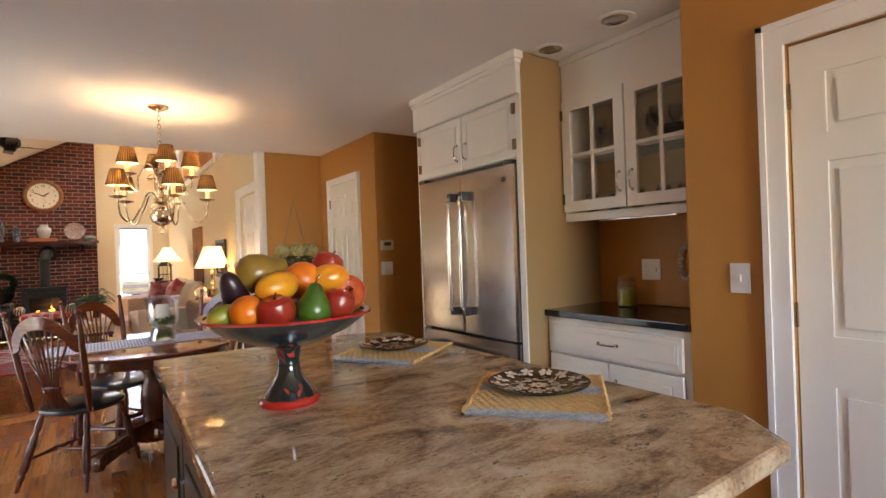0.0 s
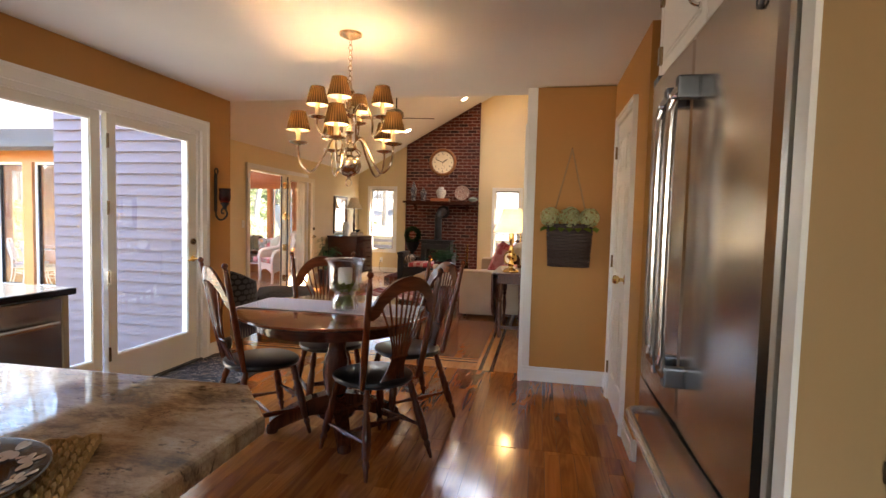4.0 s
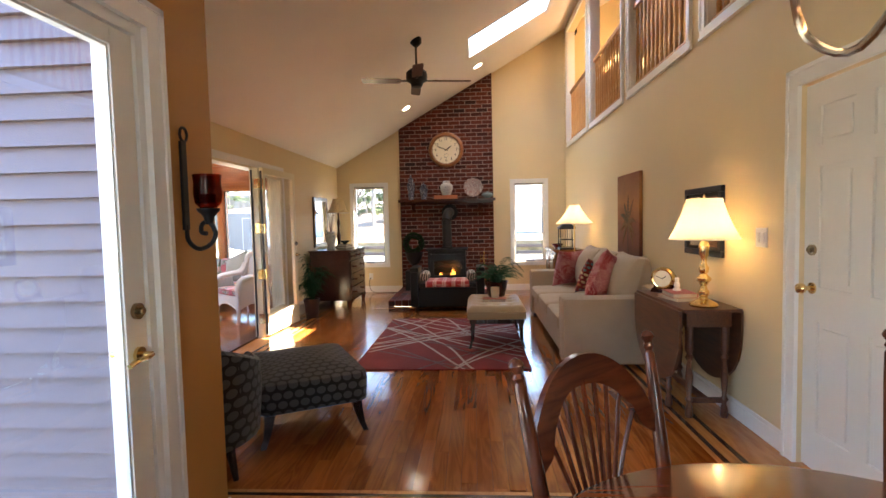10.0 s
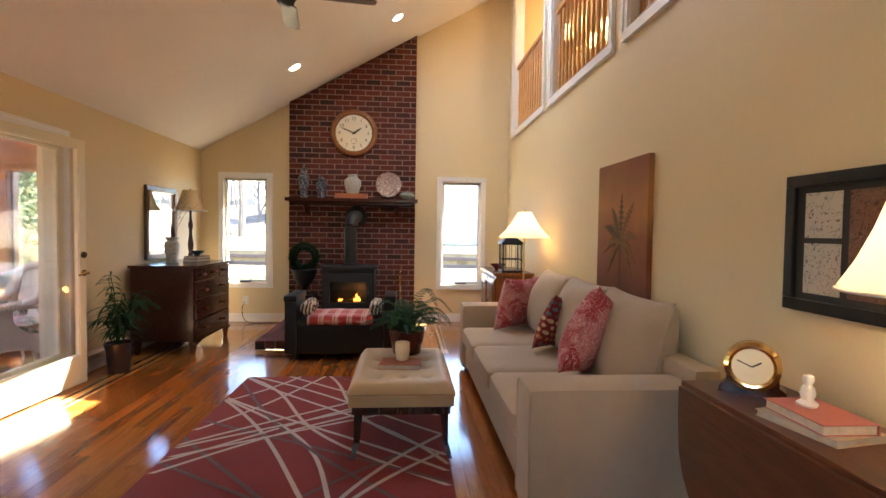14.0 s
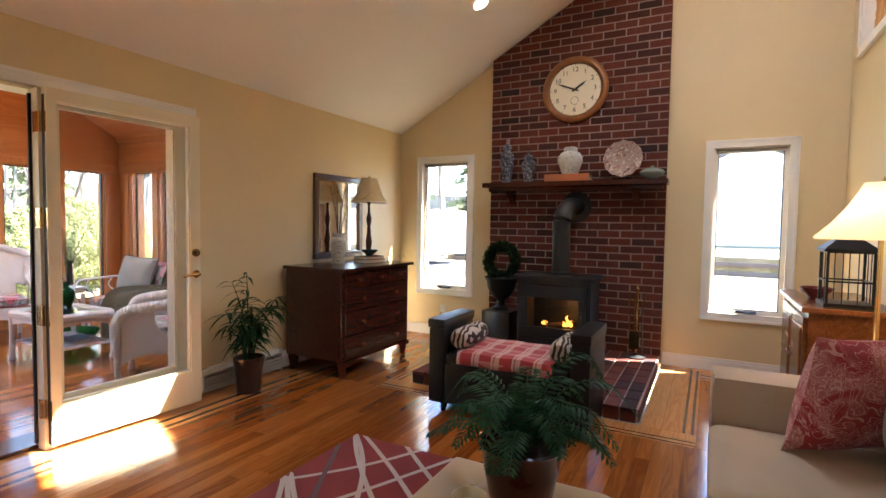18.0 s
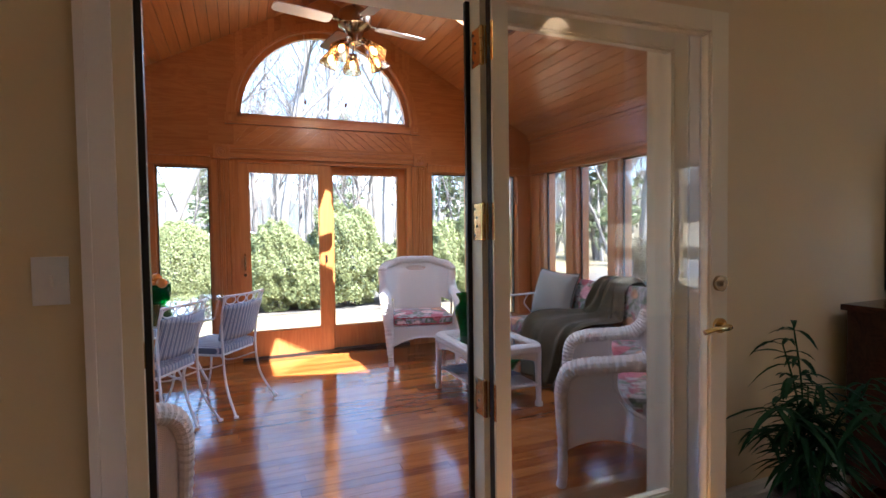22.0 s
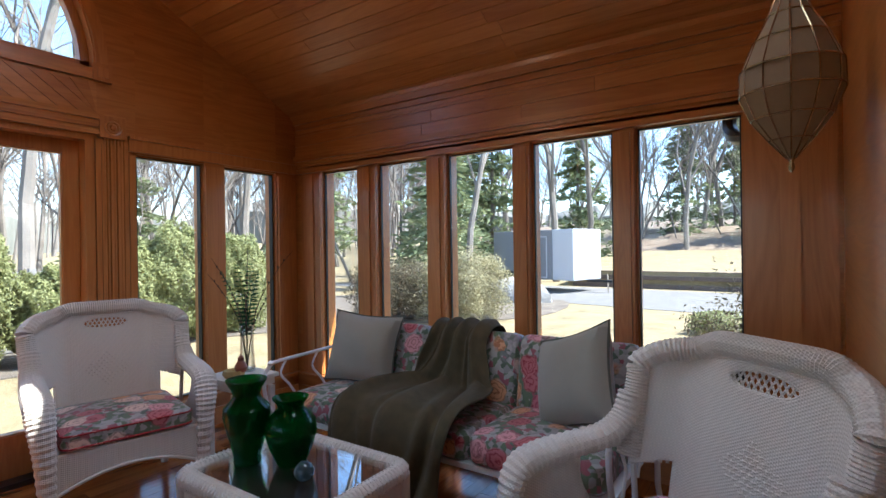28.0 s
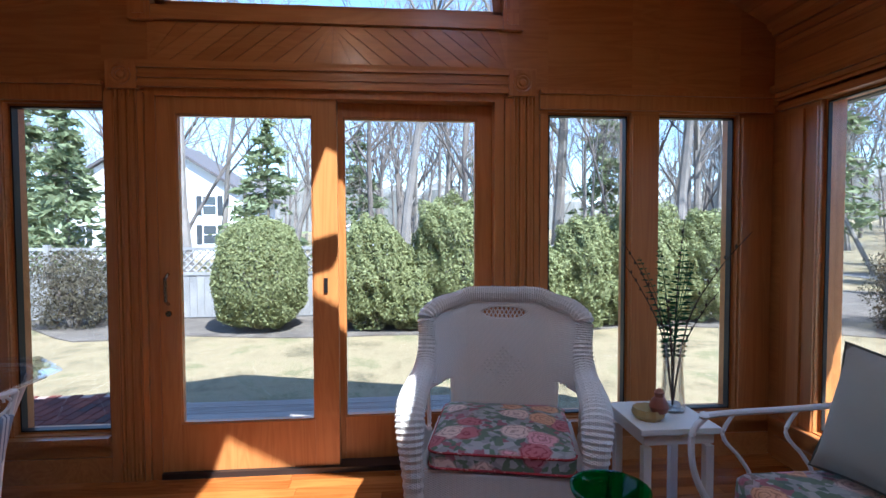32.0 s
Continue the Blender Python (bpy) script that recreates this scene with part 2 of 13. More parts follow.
# ---- materials ----
class Nodes:
    """A short hand for node trees."""

    def __init__(self, name):
        self.mat = bpy.data.materials.new(name)
        self.mat.use_nodes = True
        self.t = self.mat.node_tree
        self.bsdf = self.t.nodes["Principled BSDF"]
        self.out = self.t.nodes["Material Output"]

    def n(self, kind, **inputs):
        node = self.t.nodes.new("ShaderNode" + kind)
        for k, v in inputs.items():
            self.put(node, k.replace("_", " "), v)
        return node

    def put(self, node, key, v):
        sock = node.inputs[int(key)] if key.isdigit() else node.inputs[key]
        if isinstance(v, bpy.types.NodeSocket):
            self.t.links.new(v, sock)
        else:
            sock.default_value = (*v, 1.0) if isinstance(v, tuple) and len(v) == 3 and sock.type == "RGBA" else v

    def math(self, op, a, b=0.0, clamp=False):
        node = self.t.nodes.new("ShaderNodeMath")
        node.operation = op
        node.use_clamp = clamp
        self.put(node, "0", a)
        self.put(node, "1", b)
        return node.outputs[0]

    def vmath(self, op, a, b):
        node = self.t.nodes.new("ShaderNodeVectorMath")
        node.operation = op
        self.put(node, "0", a)
        self.put(node, "1", b)
        return node.outputs[0]

    def mix(self, f, a, b, mode="MIX"):
        node = self.t.nodes.new("ShaderNodeMix")
        node.data_type, node.blend_type = "RGBA", mode
        self.put(node, "0", f)
        self.put(node, "6", a)
        self.put(node, "7", b)
        return node.outputs[2]

    def ramp(self, f, stops, mode="LINEAR"):
        node = self.t.nodes.new("ShaderNodeValToRGB")
        node.color_ramp.interpolation = mode
        el = node.color_ramp.elements
        while len(el) < len(stops):
            el.new(0.5)
        for e, (p, c) in zip(el, stops):
            e.position, e.color = p, (*c, 1.0) if len(c) == 3 else c
        self.put(node, "0", f)
        return node.outputs[0]

    def coord(self, scale=(1, 1, 1), kind="Object", rand=0.0, rot=(0, 0, 0)):
        tc = self.n("TexCoord").outputs[kind]
        if rand:
            r = self.n("ObjectInfo").outputs["Random"]
            tc = self.vmath("ADD", tc, self.vmath("MULTIPLY", self.n("CombineXYZ", X=r, Y=r, Z=r).outputs[0], (rand, rand * 1.7, rand * 0.6)))
        mp = self.n("Mapping", Vector=tc)
        mp.inputs["Scale"].default_value = scale
        mp.inputs["Rotation"].default_value = rot
        return mp.outputs[0]

    def noise(self, vec, scale, detail=4.0, rough=0.55, distort=0.0):
        return self.n("TexNoise", Vector=vec, Scale=scale, Detail=detail, Roughness=rough, Distortion=distort).outputs[0]

    def bump(self, h, strength=0.3, distance=0.005):
        return self.n("Bump", Height=h, Strength=strength, Distance=distance).outputs[0]

    def piece(self):
        """A number of its own for each piece, object or island."""
        a = self.n("ObjectInfo").outputs["Random"]
        b = self.n("NewGeometry").outputs["Random Per Island"]
        return self.math("FRACT", self.math("ADD", a, b))

    def done(self, color=None, rough=None, metal=None, normal=None, **more):
        for k, v in (("Base Color", color), ("Roughness", rough), ("Metallic", metal), ("Normal", normal)):
            if v is not None:
                self.put(self.bsdf, k, v)
        for k, v in more.items():
            self.put(self.bsdf, k.replace("_", " "), v)
        return self.mat


def plain(name, c, rough=0.5, metal=0.0, vary=0.08, scale=9.0, bump=0.15, bscale=60.0, dist=0.002, coat=0.0, fine=0.0, kind="Object"):
    """A painted, leathery, ceramic or metal surface with two scales of variation."""
    k = Nodes(name)
    v = k.coord(kind=kind, rand=3.0)
    big = k.noise(v, scale * 0.3, 3.0)
    small = k.noise(v, bscale, 3.0)
    f = k.math("MULTIPLY", k.math("SUBTRACT", k.math("ADD", big, k.math("MULTIPLY", small, 0.5)), 0.75), 2.0 * vary)
    dark = tuple(max(0.0, x * (1 - 2.2 * vary)) for x in c)
    lite = tuple(min(1.0, x * (1 + 1.6 * vary)) for x in c)
    col = k.mix(k.math("ADD", k.math("MULTIPLY", big, 0.7), k.math("MULTIPLY", small, 0.3)), dark, lite)
    r = k.math("ADD", rough - 0.06, k.math("MULTIPLY", big, 0.12), clamp=True)
    return k.done(col, r, metal, k.bump(small, bump, dist) if bump else None, Coat_Weight=coat)


def wood(name, c0, c1, rough=0.3, axis=1, scale=1.0, vary=0.5, coat=0.0, bump=0.08, ring=1.0, streaks=0.45, figured=0.75):
    """Wood with the grain along an axis; each piece has its own tone and figure."""
    k = Nodes(name)
    s = [26.0 * scale] * 3
    s[axis] = 1.3 * scale
    tc = k.n("TexCoord").outputs["Object"]
    p = k.piece()
    off = k.vmath("MULTIPLY", k.n("CombineXYZ", X=p, Y=p, Z=p).outputs[0], (37.0, 53.0, 71.0))
    tc = k.vmath("ADD", tc, off)
    v = k.vmath("MULTIPLY", tc, tuple(s))
    grain = k.noise(v, 1.0, 6.0, 0.6, 0.6)
    s2 = [5.0 * scale] * 3
    s2[axis] = 0.45 * scale
    figure = k.noise(k.vmath("MULTIPLY", tc, tuple(s2)), 1.0, 3.0, 0.5, 1.5)
    wave = k.math("FRACT", k.math("MULTIPLY", figure, 9.0 * ring))
    wave = k.math("ABSOLUTE", k.math("SUBTRACT", wave, 0.5))
    f = k.math("ADD", k.math("MULTIPLY", grain, 0.55), k.math("MULTIPLY", wave, figured))
    f = k.math("ADD", f, k.math("MULTIPLY", k.math("SUBTRACT", p, 0.5), vary))
    mid = tuple((a + b) / 2 for a, b in zip(c0, c1))
    col = k.ramp(f, [(0.12, c0), (0.5, mid), (0.95, c1)])
    streak = k.ramp(k.noise(k.vmath("MULTIPLY", tc, tuple(x * 3.0 for x in s)), 1.0, 2.0), [(0.32, (0.62, 0.55, 0.5)), (0.46, (1, 1, 1))])
    col = k.mix(streaks, col, streak, "MULTIPLY")
    r = k.math("ADD", rough - 0.04, k.math("MULTIPLY", grain, 0.1))
    return k.done(col, r, 0.0, k.bump(grain, bump, 0.002), Coat_Weight=coat, Coat_Roughness=0.12)


def fabric(name, c, c2=None, weave=900.0, rough=0.9, vary=0.12, big=5.0, bump=0.4, sheen=0.2):
    k = Nodes(name)
    v = k.coord(rand=2.0)
    a = k.noise(v, big, 4.0)
    w = k.n("TexVoronoi", Vector=v, Scale=weave).outputs["Distance"]
    col = k.mix(a, tuple(x * (1 - 2 * vary) for x in c), tuple(min(1, x * (1 + vary)) for x in (c2 or c)))
    col = k.mix(k.math("MULTIPLY", w, 0.5), col, tuple(x * 0.6 for x in c))
    h = k.math("ADD", w, k.math("MULTIPLY", k.noise(v, 40.0), 1.5))
    return k.done(col, rough, 0.0, k.bump(h, bump, 0.002), Sheen_Weight=sheen)


def glass(name, tint=(1, 1, 1), rough=0.0, gain=0.22, most=0.14, body=0.96):
    """A thin pane: mostly clear, with the mirror-like gloss that grows at a slant."""
    k = Nodes(name)
    t = k.n("BsdfTransparent", Color=tuple(x * body for x in tint))
    g = k.n("BsdfGlossy", Color=(1, 1, 1), Roughness=rough)
    fr = k.n("Fresnel", IOR=1.5)
    m = k.n("MixShader", Fac=k.math("MINIMUM", k.math("MULTIPLY", fr.outputs[0], gain), most))
    k.t.links.new(t.outputs[0], m.inputs[1])
    k.t.links.new(g.outputs[0], m.inputs[2])
    k.t.links.new(m.outputs[0], k.out.inputs["Surface"])
    return k.mat


def glow(name, c, strength):
    k = Nodes(name)
    return k.done(c, 0.5, 0.0, None, Emission_Color=c, Emission_Strength=strength)


def shade_cloth(name, c, glow_c, strength, pleat=0.0):
    """A lamp shade lit from inside: cloth that lets light through."""
    k = Nodes(name)
    v = k.coord()
    w = k.noise(v, 70.0, 2.0)
    tl = k.n("BsdfTranslucent", Color=glow_c)
    df = k.n("BsdfDiffuse", Color=k.mix(w, tuple(x * 0.85 for x in c), c))
    m = k.n("MixShader", Fac=strength)
    k.t.links.new(df.outputs[0], m.inputs[1])
    k.t.links.new(tl.outputs[0], m.inputs[2])
    k.t.links.new(m.outputs[0], k.out.inputs["Surface"])
    return k.mat


def granite_mat():
    """Polished granite: cream and tan clouds that drift one way, with dark mineral flecks."""
    k = Nodes("granite")
    v = k.coord(scale=(1.0, 1.9, 1.0), rot=(0, 0, 0.55))
    cloud = k.noise(v, 4.6, 7.0, 0.62, 1.3)
    patch = k.noise(v, 11.0, 6.0, 0.68, 0.9)
    grain = k.noise(v, 75.0, 4.0, 0.7)
    fine = k.noise(k.coord(), 240.0, 2.0, 0.6)
    f = k.math("ADD", k.math("ADD", k.math("MULTIPLY", cloud, 0.5), k.math("MULTIPLY", patch, 0.36)), k.math("MULTIPLY", grain, 0.2))
    col = k.ramp(f, [(0.38, (0.06, 0.048, 0.042)), (0.44, (0.17, 0.115, 0.075)), (0.5, (0.32, 0.22, 0.135)), (0.56, (0.46, 0.345, 0.225)), (0.64, (0.58, 0.48, 0.35)), (0.74, (0.5, 0.46, 0.41))])
    dark = k.ramp(k.math("ADD", k.math("MULTIPLY", k.noise(v, 16.0, 5.0, 0.75, 1.6), 0.75), k.math("MULTIPLY", grain, 0.25)), [(0.37, (0.06, 0.055, 0.055)), (0.43, (1, 1, 1))])
    col = k.mix(0.85, col, dark, "MULTIPLY")
    speck = k.ramp(fine, [(0.3, (0.2, 0.17, 0.15)), (0.4, (1, 1, 1))])
    col = k.mix(0.6, col, speck, "MULTIPLY")
    return k.done(col, 0.045, 0.0, None, Specular_IOR_Level=0.6)


def brick_mat():
    k = Nodes("brick")
    v = k.coord(rand=9.0)
    p = k.piece()
    tone = k.ramp(p, [(0.0, (0.03, 0.018, 0.018)), (0.16, (0.07, 0.02, 0.015)), (0.5, (0.125, 0.03, 0.018)), (0.8, (0.155, 0.04, 0.023)), (1.0, (0.07, 0.024, 0.022))])
    n1 = k.noise(v, 22.0, 5.0, 0.65)
    n2 = k.noise(v, 160.0, 3.0)
    col = k.mix(k.ramp(n1, [(0.4, (0, 0, 0)), (0.7, (1, 1, 1))]), tone, k.mix(0.5, tone, (0.05, 0.025, 0.025)))
    col = k.mix(0.35, col, k.ramp(n2, [(0.3, (0.5, 0.5, 0.5)), (0.6, (1.1, 1.1, 1.1))]), "MULTIPLY")
    return k.done(col, 0.85, 0.0, k.bump(k.math("ADD", n1, n2), 0.5, 0.004))


def paint_wall(name, c, rough=0.55):
    k = Nodes(name)
    v = k.coord()
    a = k.noise(v, 1.1, 4.0)
    b = k.noise(v, 160.0, 3.0)
    col = k.mix(a, tuple(x * 0.94 for x in c), tuple(min(1, x * 1.05) for x in c))
    return k.done(col, k.math("ADD", rough - 0.05, k.math("MULTIPLY", a, 0.1)), 0.0, k.bump(b, 0.12, 0.002))


def floral_mat():
    k = Nodes("floral_fabric")
    v = k.coord(rand=5.0)
    wv = k.vmath("ADD", v, k.vmath("MULTIPLY", k.n("TexNoise", Vector=v, Scale=14.0, Detail=2.0).outputs[1], (0.05, 0.05, 0.05)))
    vo = k.n("TexVoronoi", Vector=wv, Scale=7.2, Randomness=0.85)
    cell = k.n("SeparateColor", Color=vo.outputs["Color"]).outputs[0]
    d = vo.outputs["Distance"]
    wob = k.noise(wv, 32.0, 3.0)
    petal = k.math("ABSOLUTE", k.math("SINE", k.math("ADD", k.math("MULTIPLY", d, 21.0), k.math("MULTIPLY", wob, 7.0))))
    flower = k.ramp(cell, [(0.0, (0.42, 0.03, 0.06)), (0.22, (0.72, 0.3, 0.34)), (0.42, (0.7, 0.32, 0.12)), (0.58, (0.8, 0.6, 0.5)), (0.75, (0.5, 0.06, 0.12)), (0.9, (0.42, 0.4, 0.5))], "CONSTANT")
    flower = k.mix(k.ramp(petal, [(0.1, (0, 0, 0)), (0.75, (1, 1, 1))]), k.mix(0.55, flower, (0.14, 0.02, 0.03)), k.mix(0.22, flower, (0.75, 0.55, 0.5)))
    lv = k.n("TexVoronoi", Vector=wv, Scale=38.0)
    leafc = k.n("SeparateColor", Color=lv.outputs["Color"]).outputs[1]
    ground = k.ramp(leafc, [(0.0, (0.4, 0.38, 0.36)), (0.3, (0.13, 0.18, 0.11)), (0.55, (0.3, 0.29, 0.28)), (0.75, (0.1, 0.14, 0.1)), (0.88, (0.3, 0.1, 0.12))], "CONSTANT")
    isf = k.ramp(d, [(0.42, (1, 1, 1)), (0.5, (0, 0, 0))])
    big = k.ramp(cell, [(0.0, (1, 1, 1)), (0.78, (0.25, 0.25, 0.25))], "CONSTANT")
    col = k.mix(k.math("MULTIPLY", isf, big), ground, flower)
    return k.done(col, 0.85, 0.0, k.bump(k.noise(v, 300.0), 0.2, 0.001), Sheen_Weight=0.15)


def stripes_mat(name, ca, cb, freq, axis, cc=None, zig=0.0):
    k = Nodes(name)
    v = k.coord()
    s = k.n("SeparateXYZ", Vector=v)
    u = s.outputs[axis]
    if zig:
        w = s.outputs[1 - axis]
        tri = k.math("ABSOLUTE", k.math("SUBTRACT", k.math("FRACT", k.math("MULTIPLY", w, zig)), 0.5))
        u = k.math("ADD", u, k.math("MULTIPLY", tri, 0.9 / freq))
    f = k.math("FRACT", k.math("MULTIPLY", u, freq))
    stops = [(0.0, ca), (0.5, cb)] if cc is None else [(0.0, ca), (0.3, cb), (0.5, cc), (0.6, cb), (0.8, ca)]
    col = k.ramp(f, stops, "CONSTANT")
    n = k.noise(v, 500.0, 2.0)
    col = k.mix(k.math("MULTIPLY", n, 0.3), col, (0.4, 0.4, 0.4))
    return k.done(col, 0.9, 0.0, k.bump(n, 0.3, 0.001), Sheen_Weight=0.1)


def wicker_mat(name, c, freq=85.0):
    """Woven round strands: over-and-under relief."""
    k = Nodes(name)
    v = k.coord()
    s = k.n("SeparateXYZ", Vector=v)
    def wav(sock, f, ph=0.0):
        return k.math("SINE", k.math("ADD", k.math("MULTIPLY", sock, f), ph))
    xy = k.math("ADD", s.outputs[0], s.outputs[1])
    h = k.math("MULTIPLY", wav(xy, freq * 3.2), wav(s.outputs[2], freq * 6.2))
    h2 = k.math("MULTIPLY", wav(xy, freq * 3.2), wav(k.math("SUBTRACT", s.outputs[0], s.outputs[1]), freq * 5.0))
    hh = k.math("ADD", k.math("MULTIPLY", h, 0.5), k.math("MULTIPLY", h2, 0.35))
    n = k.noise(v, 30.0)
    # shade in the weave's hollows is put into the colour as well
    dark = tuple(x * 0.45 for x in c)
    col = k.mix(k.ramp(hh, [(0.0, (1, 1, 1)), (0.35, (0, 0, 0))]), c, k.mix(0.18, c, dark))
    col = k.mix(k.math("MULTIPLY", n, 0.25), col, tuple(x * 0.8 for x in c))
    return k.done(col, 0.5, 0.0, k.bump(hh, 0.5, 0.003))


def leaf_mat(name, c, c2, rough=0.5):
    k = Nodes(name)
    p = k.piece()
    v = k.coord()
    col = k.mix(k.math("ADD", k.math("MULTIPLY", p, 0.75), k.math("MULTIPLY", k.noise(v, 3.0), 0.3)), c, c2)
    t = k.n("BsdfTranslucent", Color=col)
    m = k.n("MixShader", Fac=0.38)
    k.done(col, rough, Specular_IOR_Level=0.2)
    k.t.links.new(k.bsdf.outputs[0], m.inputs[1])
    k.t.links.new(t.outputs[0], m.inputs[2])
    k.t.links.new(m.outputs[0], k.out.inputs["Surface"])
    return k.mat


def ground_mat(name, stops, scale, bump=0.5):
    k = Nodes(name)
    v = k.coord()
    a = k.noise(v, scale, 6.0, 0.65, 0.4)
    b = k.noise(v, scale * 22.0, 4.0, 0.7)
    f = k.math("ADD", k.math("MULTIPLY", a, 0.65), k.math("MULTIPLY", b, 0.35))
    return k.done(k.ramp(f, stops), 0.95, 0.0, k.bump(b, bump, 0.02))


def checker_fabric():
    """Black cloth with rows of round grey marks."""
    k = Nodes("black_dotted_fabric")
    tc = k.n("TexCoord").outputs["UV"]
    s = k.n("SeparateXYZ", Vector=tc)
    row = k.math("FLOOR", k.math("MULTIPLY", s.outputs[1], 17.0))
    odd = k.math("MULTIPLY", k.math("MODULO", row, 2.0), 0.5)
    fx = k.math("SUBTRACT", k.math("FRACT", k.math("ADD", k.math("MULTIPLY", s.outputs[0], 15.0), odd)), 0.5)
    fy = k.math("SUBTRACT", k.math("FRACT", k.math("MULTIPLY", s.outputs[1], 17.0)), 0.5)
    d = k.math("ADD", k.math("MULTIPLY", fx, fx), k.math("MULTIPLY", k.math("MULTIPLY", fy, fy), 1.1))
    n = k.noise(k.coord(), 600.0, 2.0)
    inner = k.mix(n, (0.045, 0.047, 0.052), (0.075, 0.077, 0.082))
    col = k.mix(k.ramp(d, [(0.17, (1, 1, 1)), (0.2, (0, 0, 0))]), (0.005, 0.005, 0.006), inner)
    return k.done(col, 0.85, 0.0, k.bump(n, 0.3, 0.001), Sheen_Weight=0.1)


def figured_rug(name, c, bits, scale=26.0):
    k = Nodes(name)
    v = k.coord()
    n = k.noise(v, 10.0, 3.0)
    vo = k.n("TexVoronoi", Vector=k.vmath("ADD", v, k.n("CombineXYZ", X=n, Y=n, Z=0.0).outputs[0]), Scale=scale)
    cell = k.n("SeparateColor", Color=vo.outputs["Color"]).outputs[0]
    col = k.ramp(cell, bits, "CONSTANT")
    col = k.mix(k.ramp(vo.outputs["Distance"], [(0.28, (1, 1, 1)), (0.42, (0, 0, 0))]), c, col)
    f = k.noise(v, 900.0)
    return k.done(col, 0.95, 0.0, k.bump(f, 0.4, 0.002))


M_OCHRE = paint_wall("ochre_wall_paint", (0.47, 0.215, 0.045))
M_CREAM = paint_wall("cream_wall_paint", (0.72, 0.58, 0.34))
M_CEIL = paint_wall("white_ceiling_paint", (0.86, 0.83, 0.80), 0.8)
M_WHITE = plain("white_gloss_paint", (0.80, 0.77, 0.70), 0.35, vary=0.03, bump=0.05)
M_TRIM = plain("white_trim_paint", (0.84, 0.82, 0.78), 0.35, vary=0.03, bump=0.04)
M_DOORC = plain("cream_door_paint", (0.78, 0.70, 0.50), 0.35, vary=0.03, bump=0.04)
M_OAK = wood("oak_floor", (0.2, 0.05, 0.008), (0.46, 0.16, 0.034), 0.13, axis=1, vary=0.5, coat=0.35, streaks=0.15, figured=0.5)
M_OAKX = wood("oak_border", (0.42, 0.17, 0.05), (0.6, 0.29, 0.1), 0.17, axis=1, vary=0.3, coat=0.35)
M_WALNUT = wood("walnut_inlay", (0.05, 0.016, 0.008), (0.11, 0.04, 0.018), 0.2, axis=1, vary=0.3, coat=0.3)
M_GAP = plain("floor_gap", (0.06, 0.025, 0.01), 0.8)
M_FIR_X = wood("fir_boards", (0.34, 0.115, 0.028), (0.58, 0.25, 0.072), 0.3, axis=0, vary=0.3, coat=0.15, streaks=0.15, figured=0.4)
M_FIR_Y = wood("fir_boards_across", (0.34, 0.115, 0.028), (0.58, 0.25, 0.072), 0.3, axis=1, vary=0.3, coat=0.15, streaks=0.15, figured=0.4)
M_FIR_Z = wood("fir_posts", (0.35, 0.12, 0.03), (0.58, 0.25, 0.075), 0.3, axis=2, vary=0.25, coat=0.15, streaks=0.15, figured=0.4)
M_CHERRY = wood("dark_cherry_wood", (0.055, 0.014, 0.007), (0.15, 0.04, 0.016), 0.22, axis=0, vary=0.15, coat=0.3)
M_CHERRYZ = wood("dark_cherry_turned", (0.055, 0.014, 0.007), (0.16, 0.042, 0.016), 0.22, axis=2, vary=0.15, coat=0.3)
M_TABLE = wood("table_top_cherry", (0.13, 0.028, 0.01), (0.27, 0.075, 0.024), 0.13, axis=0, vary=0.1, coat=0.5)
M_MAHOG = wood("mahogany", (0.032, 0.009, 0.007), (0.085, 0.024, 0.014), 0.2, axis=1, vary=0.15, coat=0.3)
M_DROP = wood("drop_leaf_wood", (0.065, 0.02, 0.008), (0.15, 0.048, 0.018), 0.3, axis=1, vary=0.15, coat=0.15)
M_HONEY = wood("honey_oak", (0.48, 0.22, 0.06), (0.72, 0.4, 0.14), 0.35, axis=2, vary=0.25)
M_CABWOOD = wood("orange_brown_wood", (0.17, 0.055, 0.018), (0.34, 0.12, 0.038), 0.25, axis=1, vary=0.2, coat=0.2)
M_BLACKWOOD = plain("black_lacquer", (0.012, 0.011, 0.012), 0.3, coat=0.3)
M_LEATHER = plain("black_leather", (0.009, 0.008, 0.008), 0.42, vary=0.1, bump=0.35, bscale=240.0, dist=0.0015)
M_GRANITE = granite_mat()
M_BLACKSTONE = plain("black_stone", (0.012, 0.012, 0.013), 0.1, vary=0.25, bscale=300.0, bump=0.0)
M_BRICK = brick_mat()
M_MORTAR = plain("mortar", (0.31, 0.22, 0.19), 0.95, vary=0.2, bump=0.5, bscale=150.0)
M_STEEL = plain("brushed_steel", (0.47, 0.44, 0.41), 0.22, 1.0, vary=0.015, scale=1.5, bump=0.0)
M_CHROME = plain("nickel", (0.62, 0.6, 0.57), 0.15, 1.0, bump=0.0)
M_DARKSTEEL = plain("dark_steel", (0.08, 0.08, 0.085), 0.35, 0.9)
M_BRASS = plain("polished_brass", (0.82, 0.6, 0.27), 0.12, 1.0, bump=0.0)
M_OLDBRASS = plain("antique_brass", (0.36, 0.26, 0.15), 0.24, 1.0, vary=0.2, bump=0.05)
M_CHAMPAGNE = plain("champagne_brass", (0.56, 0.46, 0.34), 0.22, 1.0, vary=0.12, bump=0.03)
M_TAN = paint_wall("tan_cabinet_side", (0.36, 0.22, 0.095), 0.45)
M_IRON = plain("black_iron", (0.015, 0.014, 0.014), 0.45, 0.4, bump=0.3)
M_GLASS = glass("window_glass")
M_CLEAR = glass("clear_glass", gain=1.3, most=0.6, body=0.93)
